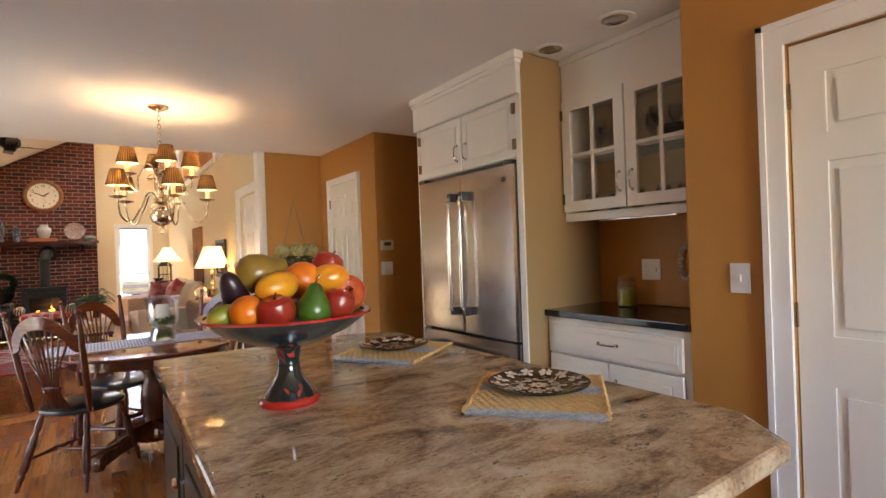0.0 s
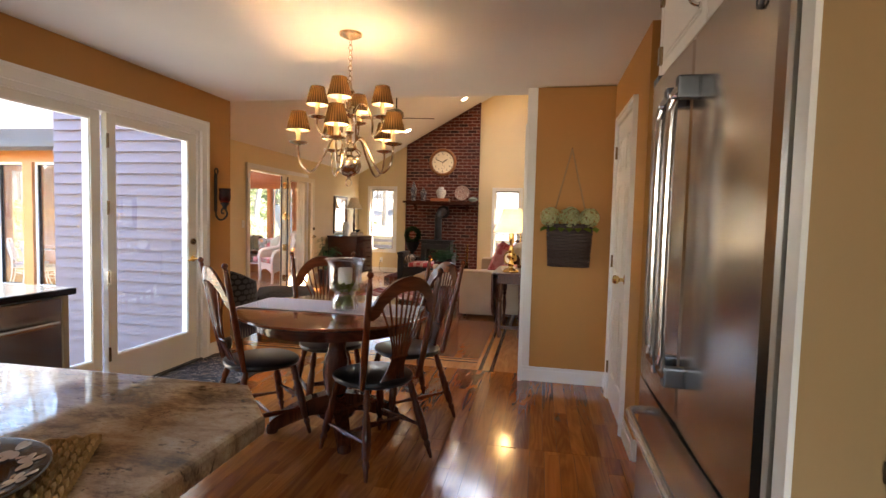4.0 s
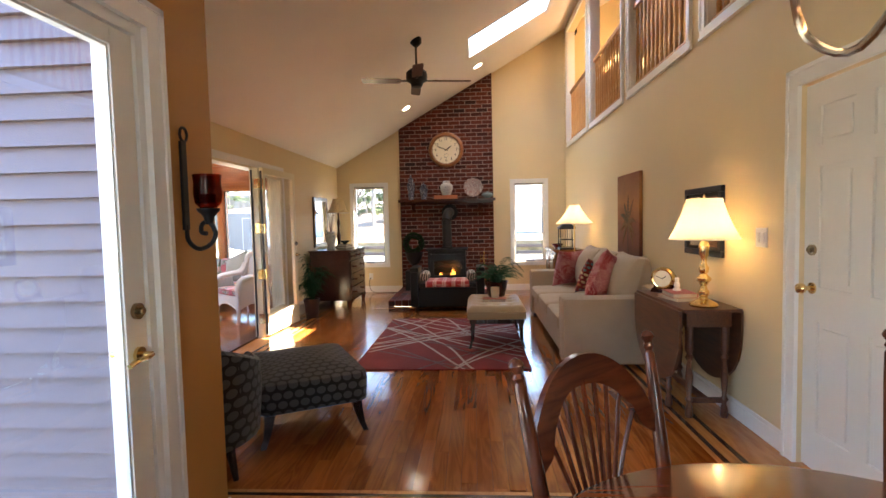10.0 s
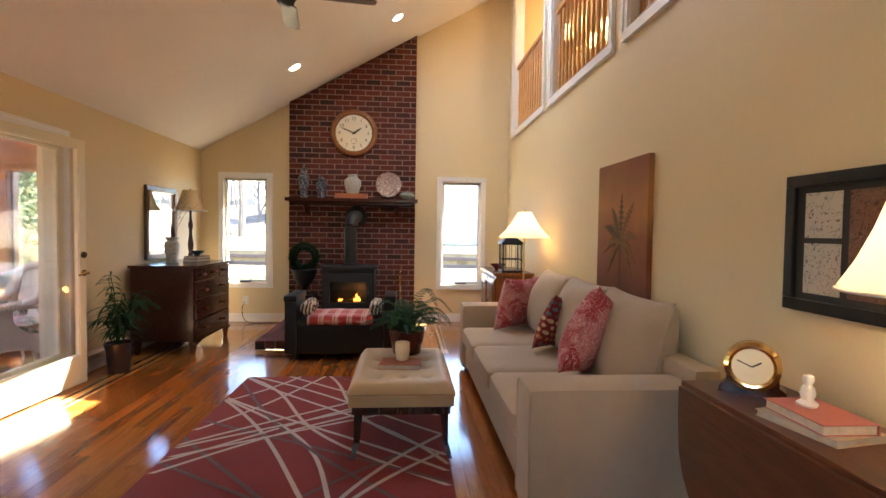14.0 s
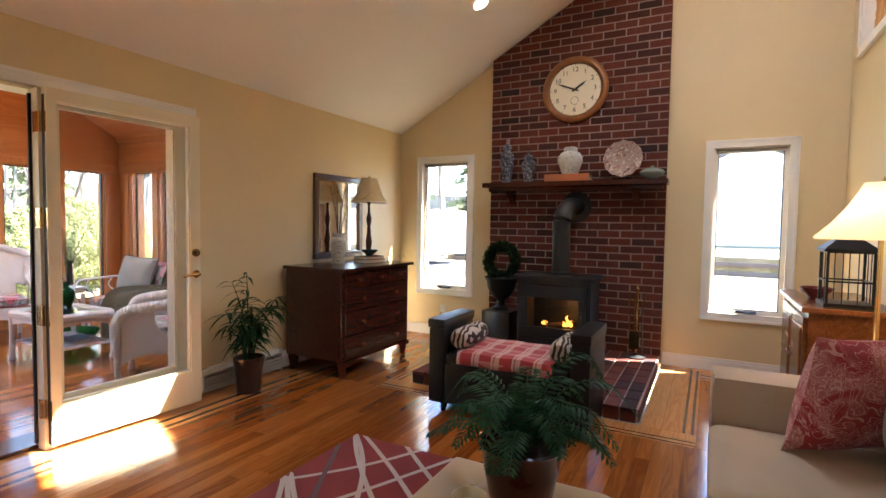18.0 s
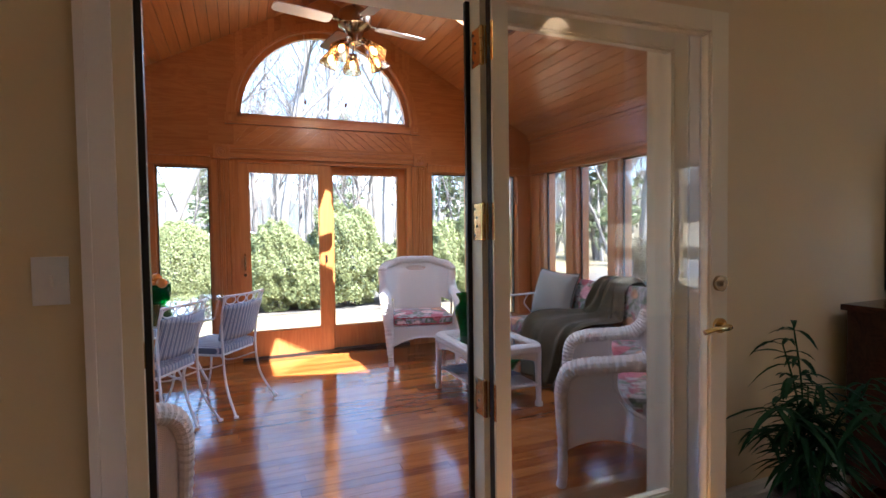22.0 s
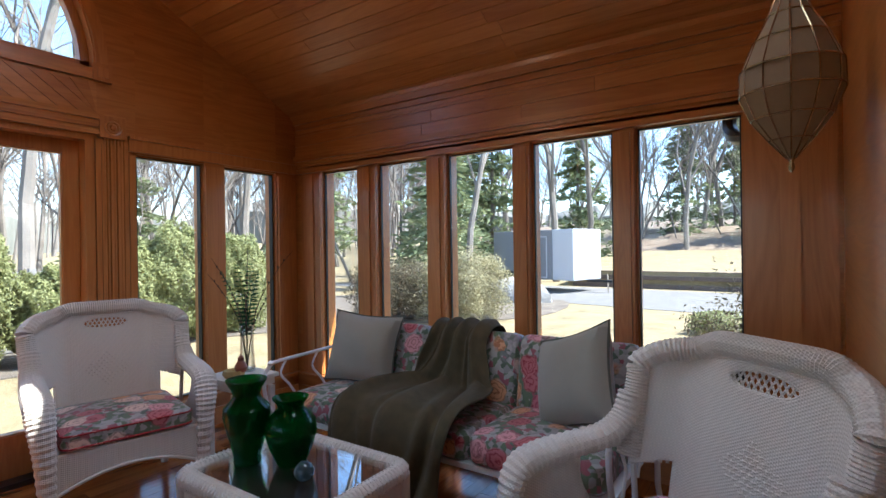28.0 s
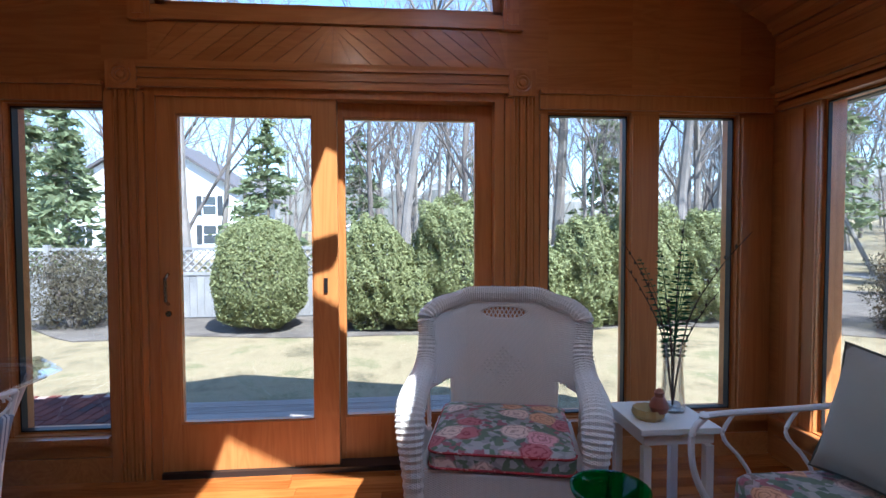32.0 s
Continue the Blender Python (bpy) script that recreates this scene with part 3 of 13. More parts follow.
M_AMBER = glass("amber_glass", (0.5, 0.13, 0.03), 0.05)
M_CREAMFAB = fabric("beige_microfibre", (0.5, 0.375, 0.25), weave=700.0, vary=0.1)
M_TANLEATHER = plain("tan_leather", (0.50, 0.36, 0.2), 0.42, vary=0.08, bump=0.25, bscale=200.0)
M_WHITEIRON = plain("white_painted_iron", (0.78, 0.78, 0.78), 0.35)
M_WICKER = wicker_mat("white_wicker", (0.75, 0.68, 0.61), 110.0)
M_FLORAL = floral_mat()
M_BLUESTRIPE = stripes_mat("blue_striped_cloth", (0.17, 0.21, 0.31), (0.6, 0.62, 0.66), 30.0, 0, (0.09, 0.12, 0.21))
M_RUNNER = stripes_mat("woven_runner", (0.74, 0.73, 0.77), (0.2, 0.19, 0.3), 52.0, 0, None, 34.0)
M_OLIVE = fabric("olive_chenille", (0.06, 0.045, 0.02), (0.12, 0.092, 0.045), weave=500.0, big=18.0, sheen=0.03)
M_SAGE = fabric("sage_cloth", (0.38, 0.35, 0.29), weave=900.0)
M_DARKPIPE = fabric("dark_sage_cord", (0.1, 0.1, 0.08))
M_GREENGLASS = glass("green_glass", (0.03, 0.36, 0.12), 0.0, body=0.8)
M_GREENBODY = plain("green_glass_body", (0.004, 0.11, 0.03), 0.05, coat=0.6, bump=0.0)
M_DOTTED = checker_fabric()
M_BLACKPLASTIC = plain("black_plastic", (0.015, 0.015, 0.016), 0.4)
M_WHITEPLASTIC = plain("white_plastic", (0.8, 0.79, 0.76), 0.3, bump=0.0)
M_WAX = plain("white_wax", (0.85, 0.82, 0.74), 0.5, bump=0.05)
M_MOSS = leaf_mat("moss", (0.08, 0.14, 0.015), (0.2, 0.28, 0.04))
M_LEAF = leaf_mat("dark_leaf", (0.012, 0.035, 0.012), (0.035, 0.09, 0.03))
M_FERN = leaf_mat("fern_leaf", (0.01, 0.045, 0.018), (0.03, 0.105, 0.045))
M_HYDR = leaf_mat("hydrangea", (0.46, 0.5, 0.22), (0.74, 0.72, 0.46))
M_BASKET = wicker_mat("dark_basket", (0.06, 0.035, 0.028), 50.0)
M_SIDING = plain("mauve_siding", (0.15, 0.115, 0.13), 0.6, vary=0.06, bscale=30.0)
M_REDPIPING = figured_rug("red_damask", (0.33, 0.028, 0.035), [(0.0, (0.52, 0.2, 0.18)), (0.4, (0.36, 0.03, 0.04)), (0.6, (0.6, 0.32, 0.27)), (0.85, (0.3, 0.02, 0.03))], 20.0)
def damask_mat():
    """Red cloth with pale looping outlines of leaves and flowers."""
    k = Nodes("red_damask")
    v = k.coord(rand=4.0)
    n = k.noise(v, 11.0, 1.5, 0.5, 1.2)
    line = k.math("ABSOLUTE", k.math("SUBTRACT", k.math("FRACT", k.math("MULTIPLY", n, 9.0)), 0.5))
    line = k.ramp(line, [(0.05, (1, 1, 1)), (0.12, (0, 0, 0))])
    blot = k.ramp(k.noise(v, 7.0, 2.0, 0.5, 0.8), [(0.47, (0, 0, 0)), (0.55, (1, 1, 1))])
    hatch = k.math("ABSOLUTE", k.math("SUBTRACT", k.math("FRACT", k.math("MULTIPLY", k.noise(v, 26.0, 1.0, 0.5, 0.6), 8.0)), 0.5))
    hatch = k.math("MULTIPLY", k.ramp(hatch, [(0.1, (1, 1, 1)), (0.2, (0, 0, 0))]), blot)
    f = k.math("MAXIMUM", k.math("MULTIPLY", line, 0.7), k.math("MULTIPLY", hatch, 0.75))
    f = k.math("MAXIMUM", f, k.math("MULTIPLY", blot, 0.22))
    weave = k.noise(v, 600.0, 2.0)
    col = k.mix(f, k.mix(weave, (0.26, 0.014, 0.022), (0.36, 0.03, 0.036)), (0.66, 0.38, 0.33))
    return k.done(col, 0.9, 0.0, k.bump(k.math("ADD", f, weave), 0.35, 0.002), Sheen_Weight=0.15)


M_REDCUSHION = damask_mat()
def dull(m, level):
    m.node_tree.nodes["Principled BSDF"].inputs["Specular IOR Level"].default_value = level


for m_, level in ((M_LEATHER, 0.3), (M_BLACKWOOD, 0.3), (M_BLACKPLASTIC, 0.3), (M_MAHOG, 0.35), (M_IRON, 0.3), (M_BRICK, 0.2), (M_MORTAR, 0.2), (M_CHERRY, 0.4), (M_CHERRYZ, 0.4)):
    dull(m_, level)
M_MIRROR = plain("mirror", (0.9, 0.9, 0.9), 0.02, 1.0, vary=0.0, bump=0.0)

# ---- the house: walls, ceilings, openings ----
XW, XE, YN = -2.46, 1.94, 13.07  # family room: west, east and north faces
KX, KY = -0.94, 5.5  # kitchen: west face, north end
SX, SN, SS = -6.44, 11.94, 6.94  # sunroom: west, north and south faces
RIDGE = 9.44


def fam(x):
    """Height of the sloped family room ceiling."""
    return 2.43 + 0.56 * (x - XW) if x < 3.4 else 2.43 + 0.56 * (3.4 - XW) - 0.56 * (x - 3.4)


def sunz(y):
    return 2.45 + 0.535 * (SN - y) if y > RIDGE else 2.45 + 0.535 * (y - SS)


def wall_ob(name, mat, label, *a, **k):
    return structure(name, wall(bmesh.new(), *a, **k), mat, label, "wall")


# kitchen
PATIO = (3.06, 5.06, 0.0, 2.06)
wall_ob("wall_kitchen_west", M_OCHRE, "ochre-painted kitchen wall with a wide patio door", "x", KX - 0.16, KX, -3.0, KY, 2.6, [PATIO])
# unseen wall; its opening is made up for the added fill lamp
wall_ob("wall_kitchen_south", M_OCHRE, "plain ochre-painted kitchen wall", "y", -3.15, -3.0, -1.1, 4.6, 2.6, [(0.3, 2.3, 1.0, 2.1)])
wall_ob("wall_kitchen_east", M_OCHRE, "ochre-painted wall beside the built-in cupboards", "x", 3.12, 3.24, -3.0, 1.9, 2.6)
wall_ob("wall_pantry", M_OCHRE, "ochre-painted wall beside a white panelled door", "y", 0.935, 1.055, 2.60, 3.12, 2.42)
wall_ob("wall_pantry_side", M_OCHRE, "ochre-painted wall with a white six-panel door", "x", 2.60, 2.72, -3.0, 0.935, 2.42, [(-0.135, 0.665, 0.0, 2.04)])
wall_ob("wall_hall_south", M_OCHRE, "plain hall wall behind the refrigerator", "y", 2.98, 3.06, 2.62, 4.6, 2.42)
wall_ob("wall_hall_east", M_OCHRE, "plain wall closing the hall", "x", 4.6, 4.7, -3.0, 5.3, 2.6)
wall_ob("wall_closet_south", M_OCHRE, "ochre-painted closet wall with a thermostat", "y", 3.96, 4.06, 2.73, 4.6, 2.42)
wall_ob("wall_closet_west", M_OCHRE, "ochre-painted closet wall with a white door", "x", 2.61, 2.73, 3.96, 5.27, 2.42, [(4.34, 4.98, 0.0, 2.05)])
wall_ob("wall_partition", M_OCHRE, "ochre-painted wall with a hanging flower basket", "y", 5.27, 5.39, 2.0, 4.6, 2.42)
wall_ob("wall_kitchen_end", M_TRIM, "white trim on the end of the partition wall", "y", 5.272, 5.39, XE - 0.02, 2.0, 2.42)
structure("ceiling_kitchen", B(-1.1, -3.0, 2.42, 4.6, KY, 2.62), M_CEIL, "smooth white kitchen ceiling", "ceiling")

# family room
FD = (8.23, 10.16, 0.0, 2.07)
wall_ob("wall_family_west", M_CREAM, "cream-painted wall with a french door", "x", XW - 0.14, XW, 5.34, YN, 2.62, [FD])
wall_ob("wall_family_south", M_CREAM, "cream-painted wall of the family room", "y", 5.36, KY, XW - 0.14, KX - 0.16, 2.6)
wall_ob("wall_above_kitchen", M_CREAM, "cream-painted gable wall above the kitchen", "y", 5.36, KY, XW, XE + 0.12, lambda x: fam(x) + 0.05, z0=2.62)
WN = [(-2.14, -1.53, 0.56, 2.06), (0.96, 1.54, 0.55, 2.06)]
wall_ob("wall_family_north", M_CREAM, "cream-painted gable wall with two narrow windows", "y", YN, YN + 0.16, XW - 0.14, 4.6, lambda x: fam(x) + 0.1, WN, extra=(3.4,))
LOFT = [(11.20, 12.72, 2.74, 4.70), (9.38, 10.90, 2.74, 4.70), (7.56, 9.06, 2.74, 4.70), (5.74, 7.24, 2.74, 4.70)]
HD = (5.32, 6.14, 0.0, 2.03)
wall_ob("wall_family_east", M_CREAM, "cream-painted wall with loft openings above", "x", XE, XE + 0.12, 5.39, YN, fam(XE) + 0.02, [HD, *LOFT])

def sloped(bm, x0, x1, y0, y1, th=0.2, holes=()):
    """A sloped ceiling slab in strips, with holes (x0, x1, y0, y1)."""
    xs = sorted({x0, x1, *[h[0] for h in holes], *[h[1] for h in holes]})
    ys = sorted({y0, y1, *[h[2] for h in holes], *[h[3] for h in holes]})
    for a, b in zip(xs, xs[1:]):
        for c, d in zip(ys, ys[1:]):
            if any(h[0] <= a and b <= h[1] and h[2] <= c and d <= h[3] for h in holes):
                continue
            v = [bm.verts.new((x, y, fam(x) + z)) for z in (0, th) for x, y in ((a, c), (b, c), (b, d), (a, d))]
            for q in ((3, 2, 1, 0), (4, 5, 6, 7), (0, 1, 5, 4), (1, 2, 6, 5), (2, 3, 7, 6), (3, 0, 4, 7)):
                bm.faces.new([v[i] for i in q])
    bmesh.ops.remove_doubles(bm, verts=bm.verts, dist=1e-5)
    return bm

SKY = (0.16, 1.38, 10.52, 11.36)
bmc = sloped(bmesh.new(), XW - 0.14, 3.4, KY - 0.14, YN + 0.16, 0.2, [SKY])
structure("ceiling_family", bmc, M_CEIL, "sloped white ceiling with a skylight", "ceiling")
structure("ceiling_loft", sloped(bmesh.new(), 3.4, 4.7, KY - 0.14, YN + 0.16), M_CEIL, "white ceiling over the loft", "ceiling")
structure("floor_loft", B(XE + 0.12, 5.39, 2.44, 4.6, YN, 2.6), M_OAKX, "pale floor of the loft hall", "floor")
wall_ob("wall_loft_east", M_CREAM, "cream-painted wall of the loft hall", "x", 4.6, 4.75, 5.3, YN, 5.2, z0=2.4)
wall_ob("wall_loft_south", M_CREAM, "cream-painted end wall of the loft hall", "y", 5.24, 5.39, XE + 0.12, 4.6, lambda x: fam(x), z0=2.42, extra=(3.4,))

# sunroom
FARW = [(7.15, 7.63, 0.25, 1.97), (7.79, 8.27, 0.25, 1.97), (8.49, 10.35, 0.02, 2.05), (10.61, 11.09, 0.25, 1.97), (11.25, 11.73, 0.25, 1.97)]
AR, AY, AZ = 0.92, RIDGE, 2.47
bmw = bmesh.new()
wall(bmw, "x", SX - 0.15, SX, SS, AY - AR, sunz, FARW)
wall(bmw, "x", SX - 0.15, SX, AY + AR, SN, sunz, FARW)
wall(bmw, "x", SX - 0.15, SX, AY - AR, AY + AR, AZ, [FARW[2]])
for i in range(36):
    a, b = (math.pi * (1 - j / 36) for j in (i, i + 1))
    ya, yb = AY + AR * math.cos(a), AY + AR * math.cos(b)
    za, zb = AZ + AR * math.sin(a) * 1.03, AZ + AR * math.sin(b) * 1.03
    v = [bmw.verts.new((x, y, z)) for x in (SX - 0.15, SX) for y, z in ((ya, za), (yb, zb), (yb, sunz(yb)), (ya, sunz(ya)))]
    for q in ((0, 1, 2, 3), (7, 6, 5, 4), (0, 4, 5, 1), (1, 5, 6, 2), (2, 6, 7, 3), (3, 7, 4, 0)):
        bmw.faces.new([v[i] for i in q])
structure("wall_sunroom_west", bmw, M_FIR_Y, "warm fir-panelled gable wall with glass doors", "wall")
NW = [(-6.12, -5.69), (-5.49, -5.00), (-4.84, -4.31), (-4.19, -3.67), (-3.55, -3.02)]
NH = [(a, b, 0.25, 1.98) for a, b in NW]
wall_ob("wall_sunroom_north", M_FIR_X, "fir-panelled wall with a row of tall windows", "y", SN, SN + 0.15, SX - 0.15, XW - 0.14, 2.5, NH)
wall_ob("wall_sunroom_south", M_FIR_X, "fir-panelled wall with a row of tall windows", "y", SS - 0.15, SS, SX - 0.15, XW - 0.14, 2.5, NH)
wall_ob("wall_sunroom_east", M_FIR_Y, "fir-panelled sunroom wall round the french door", "x", XW - 0.165, XW - 0.14, SS, SN, sunz, [FD], extra=(RIDGE,))

def boards_ceiling(bm, lo, hi, holes):
    """Narrow tongue-and-groove boards along x on a slope, one after another from the eaves to the ridge."""
    w = 0.085
    n = int(abs(hi - lo) / w)
    rng = random.Random(5)
    for i in range(n):
        y0, y1 = lo + (hi - lo) * i / n, lo + (hi - lo) * (i + 0.94) / n
        cuts = [SX - 0.1]
        while cuts[-1] < XW - 0.2:
            cuts.append(min(cuts[-1] + rng.uniform(0.9, 2.4), XW - 0.14))
        segs = []
        for a, b in zip(cuts, cuts[1:]):
            parts = [(a, b)]
            for h in holes:
                if h[2] < max(y0, y1) and min(y0, y1) < h[3]:
                    parts = [q for p in parts for q in ((p[0], min(p[1], h[0])), (max(p[0], h[1]), p[1])) if q[1] - q[0] > 0.01]
            segs += parts
        for a, b in segs:
            b -= 0.003
            v = [bm.verts.new((x, y, sunz(y) + z)) for z in (0.0, 0.02) for x, y in ((a, y0), (b, y0), (b, y1), (a, y1))]
            for q in ((3, 2, 1, 0), (4, 5, 6, 7), (0, 1, 5, 4), (1, 2, 6, 5), (2, 3, 7, 6), (3, 0, 4, 7)):
                bm.faces.new([v[i] for i in q])
    return bm

SUNSKY = [(-5.30, -4.66, 9.98, 10.78), (-4.25, -3.25, 9.98, 10.78)]
structure("ceiling_sunroom", boards_ceiling(boards_ceiling(bmesh.new(), SN, RIDGE, SUNSKY), SS, RIDGE, []), M_FIR_X, "sloped ceiling of narrow varnished fir boards", "ceiling")

def slab(bm, y0, y1, x0, x1, holes=(), lift=0.022, th=0.18):
    xs = sorted({x0, x1, *[h[0] for h in holes], *[h[1] for h in holes]})
    ys = sorted({y0, y1, *[h[2] for h in holes], *[h[3] for h in holes]})
    for a, b in zip(xs, xs[1:]):
        for c, d in zip(ys, ys[1:]):
            if any(h[0] <= a and b <= h[1] and h[2] <= c and d <= h[3] for h in holes):
                continue
            v = [bm.verts.new((x, y, sunz(y) + z)) for z in (lift, lift + th) for x, y in ((a, c), (b, c), (b, d), (a, d))]
            for q in ((3, 2, 1, 0), (4, 5, 6, 7), (0, 1, 5, 4), (1, 2, 6, 5), (2, 3, 7, 6), (3, 0, 4, 7)):
                bm.faces.new([v[i] for i in q])
    return bm

M_ROOF = plain("grey_shingle", (0.10, 0.09, 0.09), 0.9, vary=0.3, bscale=40.0, bump=0.6)
structure("roof_sunroom", slab(slab(bmesh.new(), RIDGE, SN + 0.55, SX - 0.5, XW - 0.1, SUNSKY), SS - 0.55, RIDGE, SX - 0.5, XW - 0.1), M_ROOF, "shingled sunroom roof with skylights", "roof")

# skylights: lining, pane
def skylight(name, x0, x1, y0, y1, zf, mat, depth, label):
    t = thing(name, label, "skylight")
    tagged(t, kind="structure")
    for nm, a, b, c, d in (("lining", x0 + 0.002, x0 + 0.016, y0 + 0.016, y1 - 0.016), ("lining", x1 - 0.016, x1 - 0.002, y0 + 0.016, y1 - 0.016), ("lining", x0 + 0.002, x1 - 0.002, y0 + 0.002, y0 + 0.016), ("lining", x0 + 0.002, x1 - 0.002, y1 - 0.016, y1 - 0.002)):
        bm = bmesh.new()
        v = [bm.verts.new((x, y, zf(x, y) + z)) for z in (-0.012, depth) for x, y in ((a, c), (b, c), (b, d), (a, d))]
        for q in ((3, 2, 1, 0), (4, 5, 6, 7), (0, 1, 5, 4), (1, 2, 6, 5), (2, 3, 7, 6), (3, 0, 4, 7)):
            bm.faces.new([v[i] for i in q])
        part(nm, bm, mat, t)
    bm = bmesh.new()
    v = [bm.verts.new((x, y, zf(x, y) + z)) for z in (depth + 0.001, depth + 0.012) for x, y in ((x0, y0), (x1, y0), (x1, y1), (x0, y1))]
    for q in ((3, 2, 1, 0), (4, 5, 6, 7), (0, 1, 5, 4), (1, 2, 6, 5), (2, 3, 7, 6), (3, 0, 4, 7)):
        bm.faces.new([v[i] for i in q])
    p = part("pane", bm, M_GLASS, t)
    p.visible_shadow = False
    return t

skylight("window_skylight_1", *SKY, lambda x, y: fam(x), M_TRIM, 0.24, "white-lined skylight in the sloped ceiling")
for n, s in enumerate(SUNSKY):
    skylight("window_skylight_%d" % (n + 2), *s, lambda x, y: sunz(y), M_FIR_X, 0.24, "fir-lined skylight in the board ceiling")

# ---- trim, baseboards ----
def casing(bm, axis, face, a0, a1, z0, z1, w=0.075, out=0.022, bottom=False, side=1):
    """A moulded casing round an opening on a wall face; side is the way it stands out."""
    def piece(b0, b1, c0, c1):
        f0, f1 = face, face + side * out
        if axis == "x":
            box(bm, min(f0, f1), b0, c0, max(f0, f1), b1, c1)
            return
        box(bm, b0, min(f0, f1), c0, b1, max(f0, f1), c1)
    def bead(b0, b1, c0, c1):
        f0, f1 = face + side * out, face + side * (out + 0.008)
        if axis == "x":
            box(bm, min(f0, f1), b0, c0, max(f0, f1), b1, c1)
            return
        box(bm, b0, min(f0, f1), c0, b1, max(f0, f1), c1)
    piece(a0 - w, a0, z0, z1 + w)
    piece(a1, a1 + w, z0, z1 + w)
    piece(a0, a1, z1, z1 + w)
    bead(a0 - w, a0 - w + 0.022, z0, z1 + w)
    bead(a1 + w - 0.022, a1 + w, z0, z1 + w)
    bead(a0 - w, a1 + w, z1 + w - 0.022, z1 + w)
    if bottom:
        piece(a0 - w, a1 + w, z0 - w, z0)
        bead(a0 - w, a1 + w, z0 - w, z0 - w + 0.022)
    return bm

def cased(name, label, mat, *a, **k):
    return structure(name, casing(bmesh.new(), *a, **k), mat, label, "door trim")

cased("trim_patio_door", "white moulded casing round the patio door", M_TRIM, "x", KX, PATIO[0], PATIO[1], 0, PATIO[3], 0.09)
cased("trim_french_door", "white moulded casing round the french door", M_TRIM, "x", XW, FD[0], FD[1], 0, FD[3], 0.075)
cased("trim_hall_door", "white moulded casing round a panelled door", M_TRIM, "x", XE, HD[0], HD[1], 0, HD[3], 0.09, side=-1)
cased("trim_closet_door", "white casing round the closet door", M_TRIM, "x", 2.61, 4.34, 4.98, 0, 2.05, 0.06, side=-1)
cased("trim_pantry_door", "white moulded casing round the pantry door", M_TRIM, "x", 2.60, -0.135, 0.665, 0, 2.04, 0.085, side=-1)
for n, h in enumerate(WN):
    cased("trim_window_%d" % (n + 1), "white picture-frame casing round a window", M_TRIM, "y", YN, h[0], h[1], h[2], h[3], 0.07, side=-1, bottom=True)
for n, h in enumerate(LOFT):
    cased("trim_loft_%d" % (n + 1), "white casing round a loft opening", M_TRIM, "x", XE, h[0], h[1], h[2], h[3], 0.075, side=-1, bottom=True)
    bm = bmesh.new()
    for a, b, c, d in ((h[0] - 0.001, h[0] + 0.012, h[2], h[3]), (h[1] - 0.012, h[1] + 0.001, h[2], h[3]), (h[0], h[1], h[2] - 0.001, h[2] + 0.012)):
        box(bm, XE - 0.002, a, c, XE + 0.122, b, d)
    structure("jamb_loft_%d" % (n + 1), bm, M_TRIM, "white jamb lining of a loft opening", "trim")

def base(name, pts, mat=M_TRIM, h=0.12):
    """Baseboards along stretches (axis, face, a0, a1, side)."""
    bm = bmesh.new()
    for axis, f, a0, a1, s in pts:
        for z0, z1, o in ((0, h - 0.025, 0.014), (h - 0.025, h, 0.009)):
            f0, f1 = sorted((f, f + s * o))
            if axis == "x":
                box(bm, f0, a0, z0, f1, a1, z1)
            if axis == "y":
                box(bm, a0, f0, z0, a1, f1, z1)
    structure(name, bm, mat, "white painted baseboard", "baseboard")

base("baseboard_kitchen", [("x", KX, 5.15, KY, 1), ("y", 5.27, 1.94, 2.61, -1), ("x", 2.61, 5.04, 5.256, -1), ("x", 2.61, 3.96, 4.28, -1), ("y", 3.96, 2.61, 4.6, -1), ("y", KY, KX - 0.0, KX + 0.0, 1)])
base("baseboard_family", [("x", XE, 6.23, YN, -1), ("y", YN, XW, -1.21, -1), ("y", YN, 0.58, XE - 0.014, -1), ("x", XW, 5.5, 8.25, 1), ("y", KY, XW, KX, 1), ("x", KX, 5.36, KY + 0.014, 1)])
bmh = bmesh.new()
box(bmh, XW, 10.26, 0.02, XW + 0.06, YN - 0.02, 0.17)
for z in (0.05, 0.08, 0.11):
    box(bmh, XW + 0.06, 10.27, z, XW + 0.066, YN - 0.03, z + 0.012)
structure("baseboard_heater", bmh, M_WHITE, "white metal baseboard heater", "heater")

